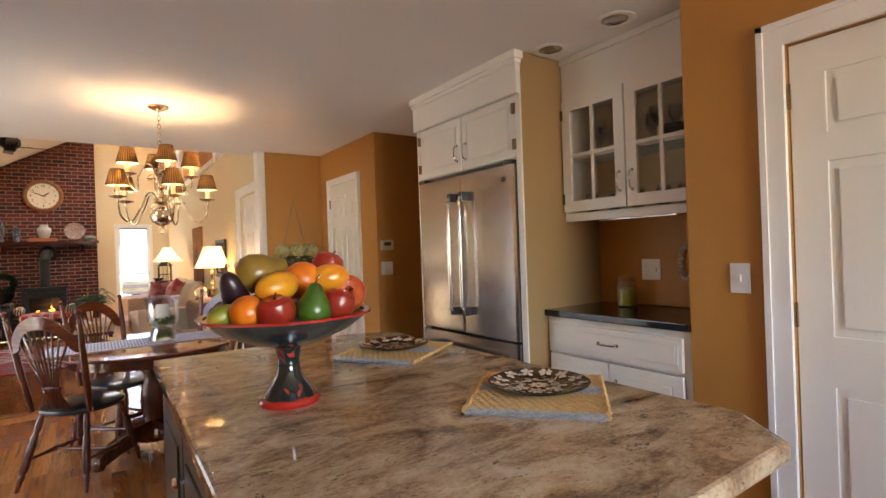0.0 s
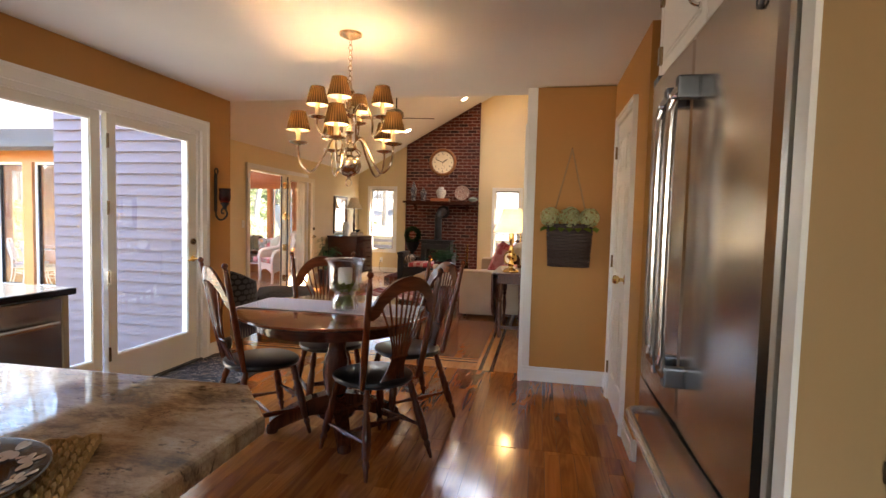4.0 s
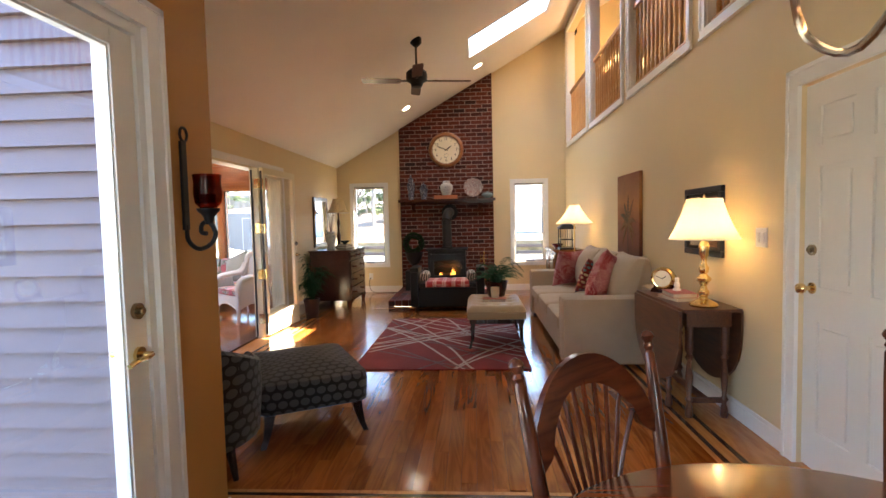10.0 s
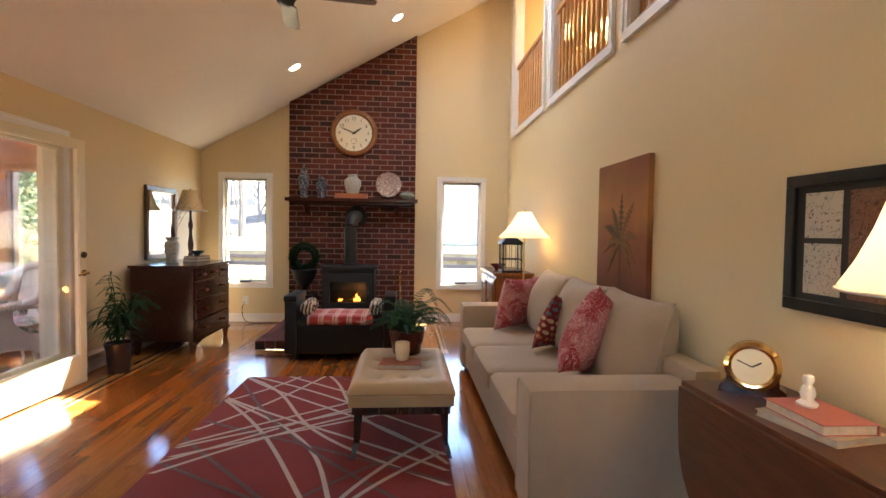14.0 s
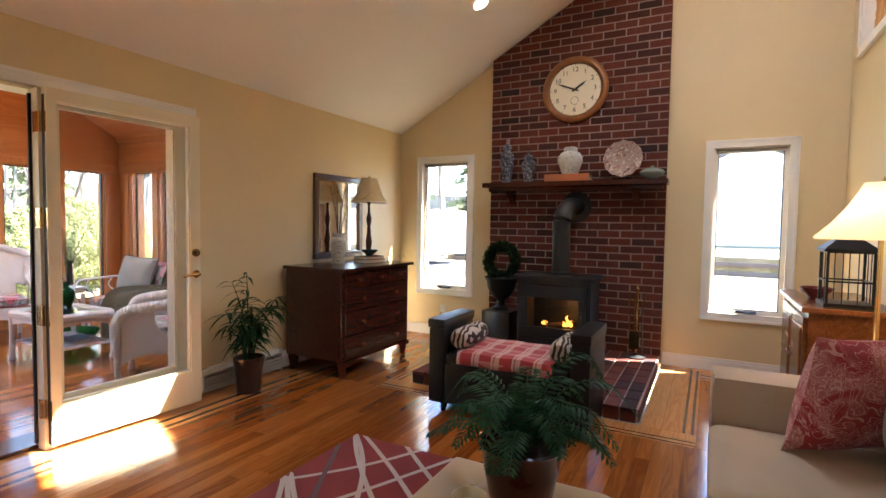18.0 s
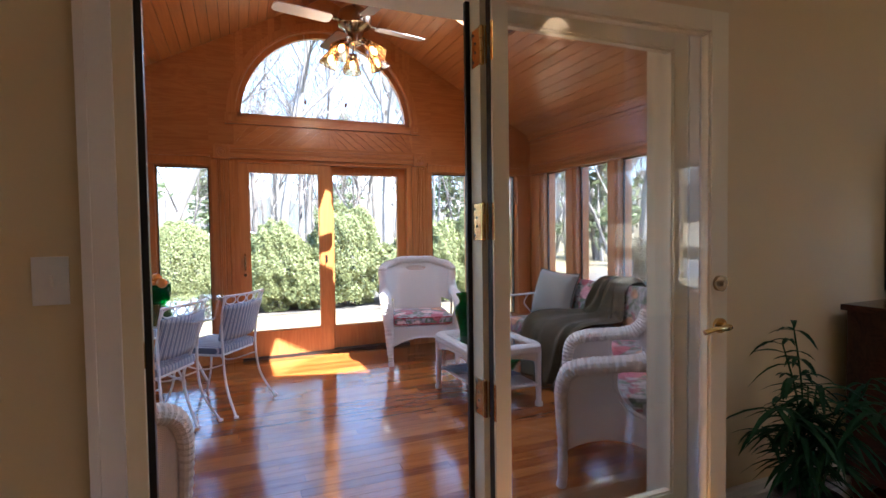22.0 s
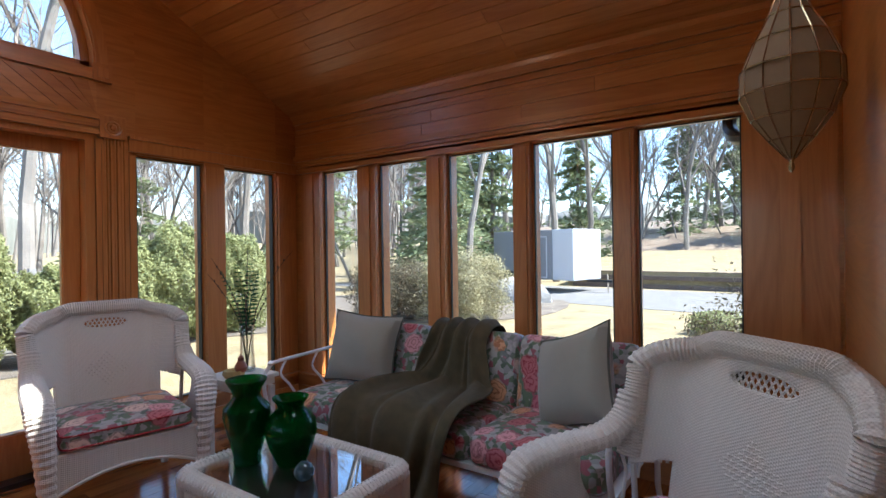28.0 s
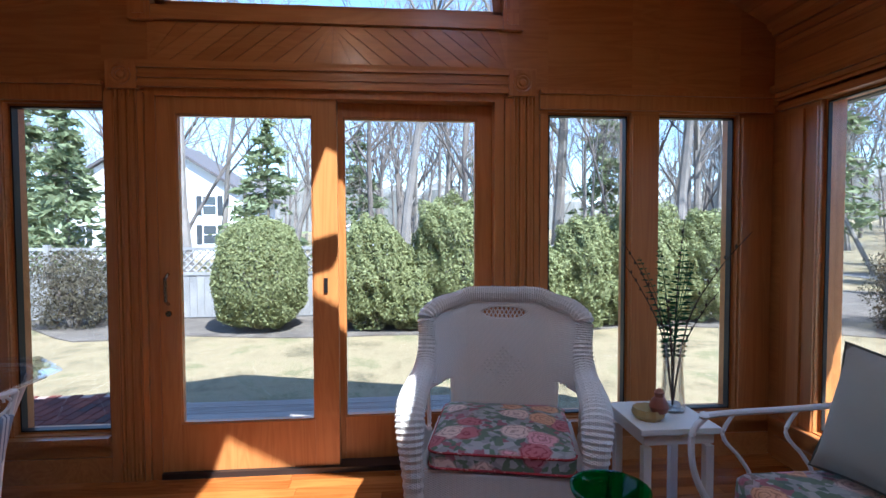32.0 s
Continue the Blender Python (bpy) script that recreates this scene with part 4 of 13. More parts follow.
# ---- windows ----
def window_unit(name, axis, face0, face1, h, mat, label, side, sash=0.045, parts_of=None):
    """A fixed or casement window in a wall opening: frame, pane and a dark gasket."""
    t = thing(name, label, "window")
    tagged(t, kind="structure")
    a0, a1, z0, z1 = h
    mid = (face0 + face1) / 2
    bm = bmesh.new()
    def bx(b, a, c, d, e, f0, f1, **k):
        if axis == "x":
            return box(b, f0, a, d, f1, c, e, **k)
        return box(b, a, f0, d, c, f1, e, **k)
    f0, f1 = mid - 0.03, mid + 0.03
    bx(bm, a0, a0 + sash, z0, z1, f0, f1)
    bx(bm, a1 - sash, a1, z0, z1, f0, f1)
    bx(bm, a0 + sash, a1 - sash, z0, z0 + sash, f0, f1)
    bx(bm, a0 + sash, a1 - sash, z1 - sash, z1, f0, f1)
    part("window_frame", bm, mat, t)
    bm = bmesh.new()
    g0, g1 = mid - 0.012, mid + 0.032 * side
    g0, g1 = min(g0, g1), max(g0, g1)
    s, k = sash, sash + 0.007
    for q in ((a0 + s, a0 + k, z0 + s, z1 - s), (a1 - k, a1 - s, z0 + s, z1 - s), (a0 + k, a1 - k, z0 + s, z0 + k), (a0 + k, a1 - k, z1 - k, z1 - s)):
        bx(bm, *q, g0, g1)
    part("gasket", bm, M_BLACKPLASTIC, t, "black rubber glazing strip")
    p = part("pane", bx(bmesh.new(), a0 + s, a1 - s, z0 + s, z1 - s, mid - 0.004, mid + 0.004), M_GLASS, t)
    p.visible_shadow = False
    return t

for n, h in enumerate(WN):
    w = window_unit("window_%d" % (n + 1), "y", YN, YN + 0.12, h, M_TRIM, "narrow white casement window", -1, 0.035)
    part("crank", box(B(h[0] + 0.22, YN - 0.005, h[2] + 0.01, h[0] + 0.38, YN + 0.04, h[2] + 0.03), h[0] + 0.3, YN - 0.03, h[2] + 0.012, h[0] + 0.37, YN - 0.005, h[2] + 0.024), M_DARKSTEEL, w)
    part("roller_blind", L([(0.018, 0), (0.018, h[1] - h[0] - 0.04)], 10), M_SAGE, w).matrix_basis = pose(h[0] + 0.02, YN + 0.02, h[3] - 0.03, 0, 90, 0)
for n, h in enumerate(FARW):
    if n != 2:
        w = window_unit("window_%d" % (n + 3), "x", SX - 0.13, SX + 0.0, h, M_FIR_Z, "tall fir-framed sunroom window", 1, 0.012)
for n, h in enumerate(NH):
    window_unit("window_%d" % (n + 8), "y", SN + 0.0, SN + 0.13, h, M_FIR_Z, "tall fir-framed sunroom window", -1, 0.012)
    window_unit("window_%d" % (n + 13), "y", SS - 0.14, SS - 0.01, h, M_TRIM, "tall white-framed window of the sunroom", 1, 0.03)

# arched window
aw = thing("window_arch", "half-round window with a fir surround", "window")
tagged(aw, kind="structure")
def arc_band(x0, x1, r0, r1, n=40):
    bm = bmesh.new()
    rows = []
    for i in range(n + 1):
        a = math.pi * i / n
        c, s = math.cos(a), math.sin(a) * 1.03
        rows.append([(x0, AY + r0 * c, AZ + r0 * s), (x1, AY + r0 * c, AZ + r0 * s), (x1, AY + r1 * c, AZ + r1 * s), (x0, AY + r1 * c, AZ + r1 * s)])
    return rings(bm, rows)
part("casing", arc_band(SX, SX + 0.025, AR, AR + 0.085), M_FIR_Z, aw)
part("bead", arc_band(SX + 0.025, SX + 0.034, AR + 0.012, AR + 0.03), M_FIR_Z, aw)
part("sash", arc_band(SX - 0.10, SX - 0.04, AR - 0.05, AR), M_FIR_Z, aw)
part("sill", box(B(SX - 0.10, AY - AR, AZ, SX - 0.04, AY + AR, AZ + 0.05), SX, AY - AR - 0.085, AZ - 0.07, SX + 0.03, AY + AR + 0.085, AZ), M_FIR_Y, aw)
for s in (-1, 1):
    y = AY + s * (AR + 0.045)
    part("corner_block", box(B(SX, y - 0.055, AZ - 0.075, SX + 0.036, y + 0.055, AZ + 0.035), SX + 0.036, y - 0.03, AZ - 0.05, SX + 0.042, y + 0.03, AZ + 0.01), M_FIR_Z, aw)
bmg = bmesh.new()
prism(bmg, [(AY + (AR - 0.05) * math.cos(math.pi * i / 40), AZ + 0.05 + (AR - 0.09) * 1.03 * math.sin(math.pi * i / 40)) for i in range(41)], "x", SX - 0.075, SX - 0.067)
part("pane", bmg, M_GLASS, aw).visible_shadow = False

# sliding door of the sunroom
def glazed_leaf(t, name, axis, f0, f1, a0, a1, z0, z1, g, mat, gmat=M_GLASS):
    """A door leaf: stiles, rails and a pane; g is the glass opening (a0, a1, z0, z1)."""
    def bx(a, c, d, e, p=f0, q=f1, **k):
        return B(p, a, d, q, c, e, **k) if axis == "x" else B(a, p, d, c, q, e, **k)
    leaf = part(name, bx(a0, g[0], z0, z1, bevel=0.003), mat, t)
    part("stile", bx(g[1], a1, z0, z1, bevel=0.003), mat, leaf)
    part("rail", bx(g[0], g[1], z0, g[2], bevel=0.003), mat, leaf)
    part("rail", bx(g[0], g[1], g[3], z1, bevel=0.003), mat, leaf)
    m = (f0 + f1) / 2
    p = part("pane", bx(g[0], g[1], g[2], g[3], m - 0.004, m + 0.004), gmat, leaf)
    p.visible_shadow = False
    bm = bmesh.new()
    k = 0.008
    for q in ((g[0], g[0] + k, g[2], g[3]), (g[1] - k, g[1], g[2], g[3]), (g[0] + k, g[1] - k, g[2], g[2] + k), (g[0] + k, g[1] - k, g[3] - k, g[3])):
        if axis == "x":
            box(bm, f0 + 0.008, q[0], q[2], f1 - 0.008, q[1], q[3])
        if axis == "y":
            box(bm, q[0], f0 + 0.008, q[2], q[1], f1 - 0.008, q[3])
    part("glazing_bead", bm, mat, leaf)
    return leaf

sd = thing("door_sliding", "fir-framed sliding glass door, closed", "sliding door")
tagged(sd, kind="structure")
bm = box(box(B(SX - 0.15, 8.48, 0.0, SX + 0.01, 8.53, 2.07), SX - 0.15, 10.31, 0.0, SX + 0.01, 10.36, 2.07), SX - 0.15, 8.53, 2.015, SX + 0.01, 10.31, 2.07)
part("door_frame", bm, M_FIR_Z, sd)
part("track", B(SX - 0.15, 8.53, 0.0, SX + 0.02, 10.31, 0.03), M_DARKSTEEL, sd, "grey metal sliding track")
la = glazed_leaf(sd, "sliding_leaf", "x", SX - 0.055, SX - 0.005, 8.53, 9.455, 0.03, 2.015, (8.625, 9.325, 0.285, 1.925), M_FIR_Z)
lb = glazed_leaf(sd, "fixed_leaf", "x", SX - 0.13, SX - 0.08, 9.375, 10.31, 0.03, 2.015, (9.48, 10.22, 0.27, 1.935), M_FIR_Z)
part("handle", tube(T([(SX + 0.0, 8.575, 0.93), (SX + 0.035, 8.575, 0.95), (SX + 0.035, 8.575, 1.07), (SX + 0.0, 8.575, 1.09)], 0.009), [(SX - 0.004, 8.575, 0.88), (SX + 0.006, 8.575, 0.88)], 0.016), M_OLDBRASS, la, "antique brass pull handle")
part("latch", B(SX - 0.005, 9.38, 0.98, SX + 0.004, 9.40, 1.06), M_IRON, la)
# flat fluted casings with corner blocks, and the head moulding
ft = bmesh.new()
for y0 in (8.285, 10.365):
    y1 = y0 + 0.19
    box(ft, SX, y0, 0, SX + 0.02, y1, 2.03)
    for i in range(3):
        box(ft, SX + 0.02, y0 + 0.03 + i * 0.05, 0.1, SX + 0.028, y0 + 0.055 + i * 0.05, 2.0)
structure("trim_sliding_door", ft, M_FIR_Z, "fluted fir casing beside the sliding door", "trim")
hm = bmesh.new()
for z0, z1, o in ((2.055, 2.13, 0.03), (2.13, 2.145, 0.045), (2.035, 2.055, 0.04), (2.08, 2.10, 0.04)):
    box(hm, SX, 8.46, z0 + 0.02, SX + o, 10.38, z1 + 0.02)
structure("trim_head_moulding", hm, M_FIR_Y, "moulded fir head board above the sliding door", "trim")
for y in (8.385, 10.455):
    tb = thing("trim_block_1" if y < 9 else "trim_block_2", "square fir corner block with a turned rosette", "trim")
    tagged(tb, kind="structure")
    part("block", B(SX, y - 0.075, 2.04, SX + 0.045, y + 0.075, 2.18, bevel=0.004), M_FIR_Z, tb)
    part("rosette", L([(0.05, 0), (0.052, 0.008), (0.04, 0.004), (0.034, 0.01), (0.022, 0.004), (0.015, 0.012), (0, 0.014)], 20), M_FIR_Z, tb).matrix_basis = pose(SX + 0.045, y, 2.11, 0, 90, 0)

# flat window boards in the sunroom: sills, mullion casings and the moulded head
mt = bmesh.new()
for a, b in zip([(-6.40, -6.36), *NW], [*NW, (-2.64, -2.62)]):
    g0, g1 = a[1], b[0]
    if g1 - g0 > 0.02:
        box(mt, g0 + 0.004, SN - 0.012, 0.25, g1 - 0.004, SN, 1.95)
        box(mt, (g0 + g1) / 2 - min(0.04, (g1 - g0) * 0.35), SN - 0.024, 0.25, (g0 + g1) / 2 + min(0.04, (g1 - g0) * 0.35), SN - 0.012, 1.95)
structure("trim_mullion", mt, M_FIR_Z, "fir mullion casings between the windows", "trim")
hd = bmesh.new()
for z0, z1, o in ((1.99, 2.08, 0.02), (2.08, 2.10, 0.045), (2.03, 2.045, 0.03), (1.975, 1.99, 0.035)):
    box(hd, -6.38, SN - o, z0, -2.62, SN, z1)
    box(hd, -6.38, SS, z0, -2.62, SS + o, z1)
structure("trim_window_head", hd, M_FIR_X, "moulded fir head board above the windows", "trim")
cr = bmesh.new()
for z0, z1, o in ((2.36, 2.40, 0.03), (2.40, 2.45, 0.055), (2.33, 2.36, 0.015)):
    box(cr, -6.4, SN - o, z0, -2.62, SN, z1)
    box(cr, -6.4, SS, z0, -2.62, SS + o, z1)
structure("trim_crown", cr, M_FIR_X, "fir crown moulding under the sloped ceiling", "trim")
sl = bmesh.new()
box(sl, -6.38, SN - 0.05, 0.215, -2.62, SN, 0.245)
box(sl, -6.38, SN - 0.015, 0.0, -2.62, SN, 0.13)
for a, b in ((6.95, 8.28), (10.56, 11.93)):
    box(sl, SX, a, 0.215, SX + 0.05, b, 0.245)
    box(sl, SX, a, 0.0, SX + 0.015, b, 0.13)
structure("trim_sill", sl, M_FIR_X, "fir sill and baseboard under the windows", "trim")
mc = bmesh.new()
for a, b in ((7.63, 7.79), (11.09, 11.25)):
    box(mc, SX, a + 0.004, 0.25, SX + 0.012, b - 0.004, 1.95)
for a, b in ((11.74, 11.92), (6.96, 7.14), (10.56, 10.60)):
    box(mc, SX, a, 0.25, SX + 0.02, b, 1.95)
for a, b in ((6.95, 8.28), (10.56, 11.93)):
    box(mc, SX, a, 1.98, SX + 0.02, b, 2.06)
    box(mc, SX, a, 2.06, SX + 0.035, b, 2.08)
structure("trim_corner_post", mc, M_FIR_Z, "fir corner posts and casings of the gable wall", "trim")

# patio door of the kitchen
pd = thing("door_patio", "white patio door with full-length glass", "patio door")
tagged(pd, kind="structure")
part("door_frame", box(box(box(B(KX - 0.16, PATIO[0], 0, KX, PATIO[0] + 0.035, 2.06), KX - 0.16, PATIO[1] - 0.035, 0, KX, PATIO[1], 2.06), KX - 0.16, PATIO[0] + 0.035, 2.02, KX, PATIO[1] - 0.035, 2.06), KX - 0.16, 4.03, 0, KX - 0.06, 4.08, 2.02), M_TRIM, pd)
part("threshold", B(KX - 0.2, PATIO[0], 0.0, KX + 0.02, PATIO[1], 0.022), M_DARKSTEEL, pd)
pa = glazed_leaf(pd, "door_leaf", "x", KX - 0.055, KX - 0.01, 4.085, 5.02, 0.024, 2.015, (4.16, 4.915, 0.28, 1.955), M_WHITE)
pb = glazed_leaf(pd, "side_leaf", "x", KX - 0.055, KX - 0.01, 3.10, 4.025, 0.024, 2.015, (3.185, 3.955, 0.28, 1.955), M_WHITE)
def hinge(parent, p, axis_len=0.1, r=0.009, mat=M_OLDBRASS, plate=None):
    bm = L([(r, 0), (r, axis_len * 0.32), (r * 0.9, axis_len * 0.33), (r, axis_len * 0.34), (r, axis_len * 0.66), (r * 0.9, axis_len * 0.67), (r, axis_len)], 8, (p[0], p[1], p[2] - axis_len / 2))
    if plate:
        box(bm, p[0] - plate[0], p[1] - plate[1], p[2] - axis_len / 2, p[0] + plate[0], p[1] + plate[1], p[2] + axis_len / 2)
    return part("hinge", bm, mat, parent)
for z in (0.3, 0.85, 1.35, 1.82):
    hinge(pa, (KX + 0.0, 4.083, z))
def lever(parent, p, dx, dy, mat=M_BRASS):
    """A lever handle with a rose; (dx, dy) is the way out of the door."""
    n = Vector((dx, dy, 0))
    a = Vector((-dy, dx, 0))
    p = Vector(p)
    bm = T([p, p + n * 0.012], 0.027, 16)
    tube(bm, [p + n * 0.012, p + n * 0.05], 0.011, 10)
    tube(bm, spline([p + n * 0.05, p + n * 0.058 - a * 0.03, p + n * 0.055 - a * 0.08, p + n * 0.05 - a * 0.115 + Vector((0, 0, -0.01))], 4), 0.009, 8)
    return part("door_handle", bm, mat, parent, "polished brass lever")
def bolt(parent, p, dx, dy, mat=M_OLDBRASS, r=0.028):
    n = Vector((dx, dy, 0))
    p = Vector(p)
    return part("dead_bolt", tube(T([p, p + n * 0.014], r, 16), [p + n * 0.014, p + n * 0.03], 0.011, 10), mat, parent)
lever(pa, (KX - 0.01, 4.968, 0.93), 1, 0)
lever(pa, (KX - 0.055, 4.968, 0.93), -1, 0)
bolt(pa, (KX - 0.01, 4.968, 1.08), 1, 0)
part("sticker", L([(0.028, 0), (0.028, 0.001)], 20), M_WHITEPLASTIC, pa, "small round frosted sticker").matrix_basis = pose(KX - 0.027, 4.87, 0.33, 0, 90, 0)

# french door between family room and sunroom: frame, open leaf folded back over the fixed leaf
fd = thing("door_french", "cream french door folded open against its fixed leaf", "french door")
tagged(fd, kind="structure")
part("door_frame", box(box(box(B(XW - 0.16, 8.23, 0, XW + 0.005, 8.275, 2.07), XW - 0.16, 10.12, 0, XW + 0.005, 10.16, 2.07), XW - 0.16, 8.275, 2.045, XW + 0.005, 10.12, 2.07), XW + 0.0, 9.205, 0, XW + 0.105, 9.26, 2.045), M_DOORC, fd)
part("weather_strip", box(B(XW - 0.05, 8.275, 0.03, XW - 0.02, 8.292, 2.02), XW + 0.02, 9.19, 0.03, XW + 0.035, 9.205, 2.02), M_BLACKPLASTIC, fd, "black weather strip")
part("threshold", B(XW - 0.19, 8.23, 0.0, XW + 0.03, 10.16, 0.022), M_WALNUT, fd, "dark wooden threshold")
part("strike_plate", B(XW - 0.035, 8.275, 0.95, XW + 0.0, 8.278, 1.02), M_BRASS, fd)
fa = glazed_leaf(fd, "fixed_leaf", "x", XW + 0.008, XW + 0.05, 9.26, 10.12, 0.024, 2.042, (9.33, 10.05, 0.27, 1.97), M_DOORC)
fb = glazed_leaf(fd, "open_leaf", "x", XW + 0.115, XW + 0.16, 9.22, 10.13, 0.03, 2.05, (9.268, 10.055, 0.265, 1.978), M_DOORC)
fb.matrix_basis = pose(XW + 0.112, 9.212, 0, 0, 0, -3.6) @ pose(-XW - 0.112, -9.212, 0)
for z in (0.235, 0.775, 1.325, 1.86):
    hg = part("hinge", lathe(BM(), [(0.0, -0.004), (0.008, 0), (0.008, 0.037), (0.007, 0.038), (0.008, 0.039), (0.008, 0.075), (0.007, 0.076), (0.008, 0.077), (0.008, 0.114), (0.0, 0.12)], 12, (XW + 0.11, 9.208, z - 0.057)), M_BRASS, fd, "brass butt hinge", smooth=True)
    for x0, x1, y in ((XW + 0.054, XW + 0.103, 9.2018), (XW + 0.117, XW + 0.162, 9.2165)):
        part("hinge_leaf", B(x0, y, z - 0.057, x1, y + 0.003, z + 0.057, bevel=0.001), M_BRASS, hg)
        for k in range(4):
            part("screw", L([(0, 0.001), (0.0046, 0.0008), (0.005, 0.0)], 12), M_DARKSTEEL, hg).matrix_basis = pose(x0 + (0.012 if k in (0, 3) else 0.024), y - 0.0002, z - 0.041 + 0.0273 * k, 90, 0, 0)
# black strip added along the open leaf's hinge edge to make it darker
part("weather_strip", B(XW + 0.121, 9.2175, 0.04, XW + 0.149, 9.22, 2.01), M_BLACKPLASTIC, fb, "black weather strip")
lever(fb, (XW + 0.16, 10.09, 0.95), 1, 0)
bolt(fb, (XW + 0.16, 10.09, 1.10), 1, 0, M_OLDBRASS)

# panelled doors
def panel_door(name, axis, f, side, a0, a1, z1, label, hinge_at, knob_at, th=0.04, dead=True, recess=0.02):
    """A six-panel door set in its opening; side is the way that the face looks."""
    t = thing(name, label, "door")
    tagged(t, kind="structure")
    f0, f1 = sorted((f - side * recess, f - side * (recess + th)))
    face = f - side * recess
    w = a1 - a0
    def put(bm, b0, b1, c0, c1, d0, d1, bev=0.0):
        d0, d1 = sorted((d0, d1))
        return box(bm, d0, b0, c0, d1, b1, c1, bev) if axis == "x" else box(bm, b0, d0, c0, b1, d1, c1, bev)
    st, mid = 0.11 * w / 0.8, 0.11 * w / 0.8
    cols = ((a0 + st, a0 + (w - mid) / 2), (a0 + (w + mid) / 2, a1 - st))
    rowsz = ((0.22, 0.80), (0.98, 1.60), (1.70, z1 - 0.12))
    leaf_ob = part("slab", put(bmesh.new(), a0, a1, 0.01, z1, face - side * 0.012, face - side * th), M_WHITE, t)
    bm = bmesh.new()
    zs = [0.01, *[q for r in rowsz for q in r], z1]
    for c0, c1 in ((a0, cols[0][0]), (cols[0][1], cols[1][0]), (cols[1][1], a1)):
        put(bm, c0, c1, 0.01, z1, face, face - side * 0.012)
    for i in range(0, 8, 2):
        for c0, c1 in cols:
            put(bm, c0, c1, zs[i], zs[i + 1], face, face - side * 0.012)
    part("stile_and_rail", bm, M_WHITE, leaf_ob)
    for c0, c1 in cols:
        for r0, r1 in rowsz:
            part("panel", put(bmesh.new(), c0 + 0.03, c1 - 0.03, r0 + 0.03, r1 - 0.03, face - side * 0.002, face - side * 0.014, 0.006), M_WHITE, leaf_ob)
    n = Vector((side, 0, 0)) if axis == "x" else Vector((0, side, 0))
    def at(a, z):
        return Vector((face, a, z)) if axis == "x" else Vector((a, face, z))
    k = at(knob_at, 0.97)
    part("door_knob", tube(tube(T([k, k + n * 0.008], 0.03, 16), [k + n * 0.008, k + n * 0.04], 0.012, 12), [k + n * 0.035, k + n * 0.045, k + n * 0.06, k + n * 0.075, k + n * 0.08], 0.03, 16, radii=[0.012, 0.024, 0.03, 0.024, 0.008]), M_BRASS, t, "polished brass knob")
    if dead:
        bolt(t, at(knob_at, 1.17), n.x, n.y, M_OLDBRASS)
    for z in (0.25, 1.05, 1.85):
        p = at(hinge_at, z) + n * 0.012
        hinge(t, p, 0.09, 0.008, M_OLDBRASS)
    return t

panel_door("door_1", "x", XE, -1, HD[0] + 0.01, HD[1] - 0.01, 2.02, "white six-panel door, closed, with a brass knob", HD[0] + 0.01, HD[1] - 0.08)
panel_door("door_2", "x", 2.61, -1, 4.345, 4.975, 2.045, "white panelled closet door, closed", 4.975, 4.41, dead=False, recess=-0.008)
panel_door("door_3", "x", 2.60, -1, -0.13, 0.66, 2.035, "white six-panel pantry door, closed", 0.66, -0.055, dead=False)

# ---- kitchen things ----
def knob_pull(parent, p, d, ln=0.1, n=(-1, 0, 0), mat=None):
    """A bowed pull handle; d is its long way, n the way out."""
    p, d, n = Vector(p), Vector(d), Vector(n)
    a, b = p - d * ln / 2, p + d * ln / 2
    pts = spline([a, a + n * 0.02 + d * 0.008, a + n * 0.027 + d * 0.03, b + n * 0.027 - d * 0.03, b + n * 0.02 - d * 0.008, b], 4)
    bm = T(pts, 0.0055, 8)
    tube(bm, [a, a + n * 0.004], 0.009, 8)
    tube(bm, [b, b + n * 0.004], 0.009, 8)
    return part("handle", bm, mat or M_CHROME, parent, "curved nickel pull handle")


def raised_door(t, name, x, y0, y1, z0, z1, panel=True, mat=None, th=0.02, inset=0.055):
    """A cabinet front that looks towards -x, with a raised field."""
    mat = mat or M_WHITE
    d = part(name, B(x - th, y0, z0, x, y1, z1, bevel=0.003), mat, t)
    if panel:
        part("panel", B(x - th - 0.006, y0 + inset, z0 + inset, x - th + 0.002, y1 - inset, z1 - inset, bevel=0.005), mat, d)
        bm = bmesh.new()
        q = inset - 0.012
        for a in ((y0 + q, z0 + q, y1 - q, z0 + q + 0.006), (y0 + q, z1 - q - 0.006, y1 - q, z1 - q), (y0 + q, z0 + q, y0 + q + 0.006, z1 - q), (y1 - q - 0.006, z0 + q, y1 - q, z1 - q)):
            box(bm, x - th - 0.003, a[0], a[1], x - th + 0.001, a[2], a[3])
        part("moulding", bm, mat, d)
    return d


# refrigerator in its tall enclosure
FX = 2.43
fr = thing("refrigerator", "brushed stainless french-door refrigerator with bottom freezer", "refrigerator", m=pose(0, 0, 0))
part("body", B(FX + 0.06, 1.96, 0.02, 3.08, 2.93, 1.80), M_DARKSTEEL, fr, "dark grey steel case")
def fridge_door(name, y0, y1, z0, z1):
    return part(name, PR([(FX + 0.055, y0), (FX + 0.012, y0), (FX, y0 + 0.012), (FX - 0.006, (y0 + y1) / 2), (FX, y1 - 0.012), (FX + 0.012, y1), (FX + 0.055, y1)], "z", z0, z1), M_STEEL, fr, smooth=True)
da = fridge_door("door", 1.955, 2.443, 0.80, 1.80)
db = fridge_door("door", 2.447, 2.935, 0.80, 1.80)
fz = fridge_door("freezer_drawer", 1.955, 2.935, 0.10, 0.785)
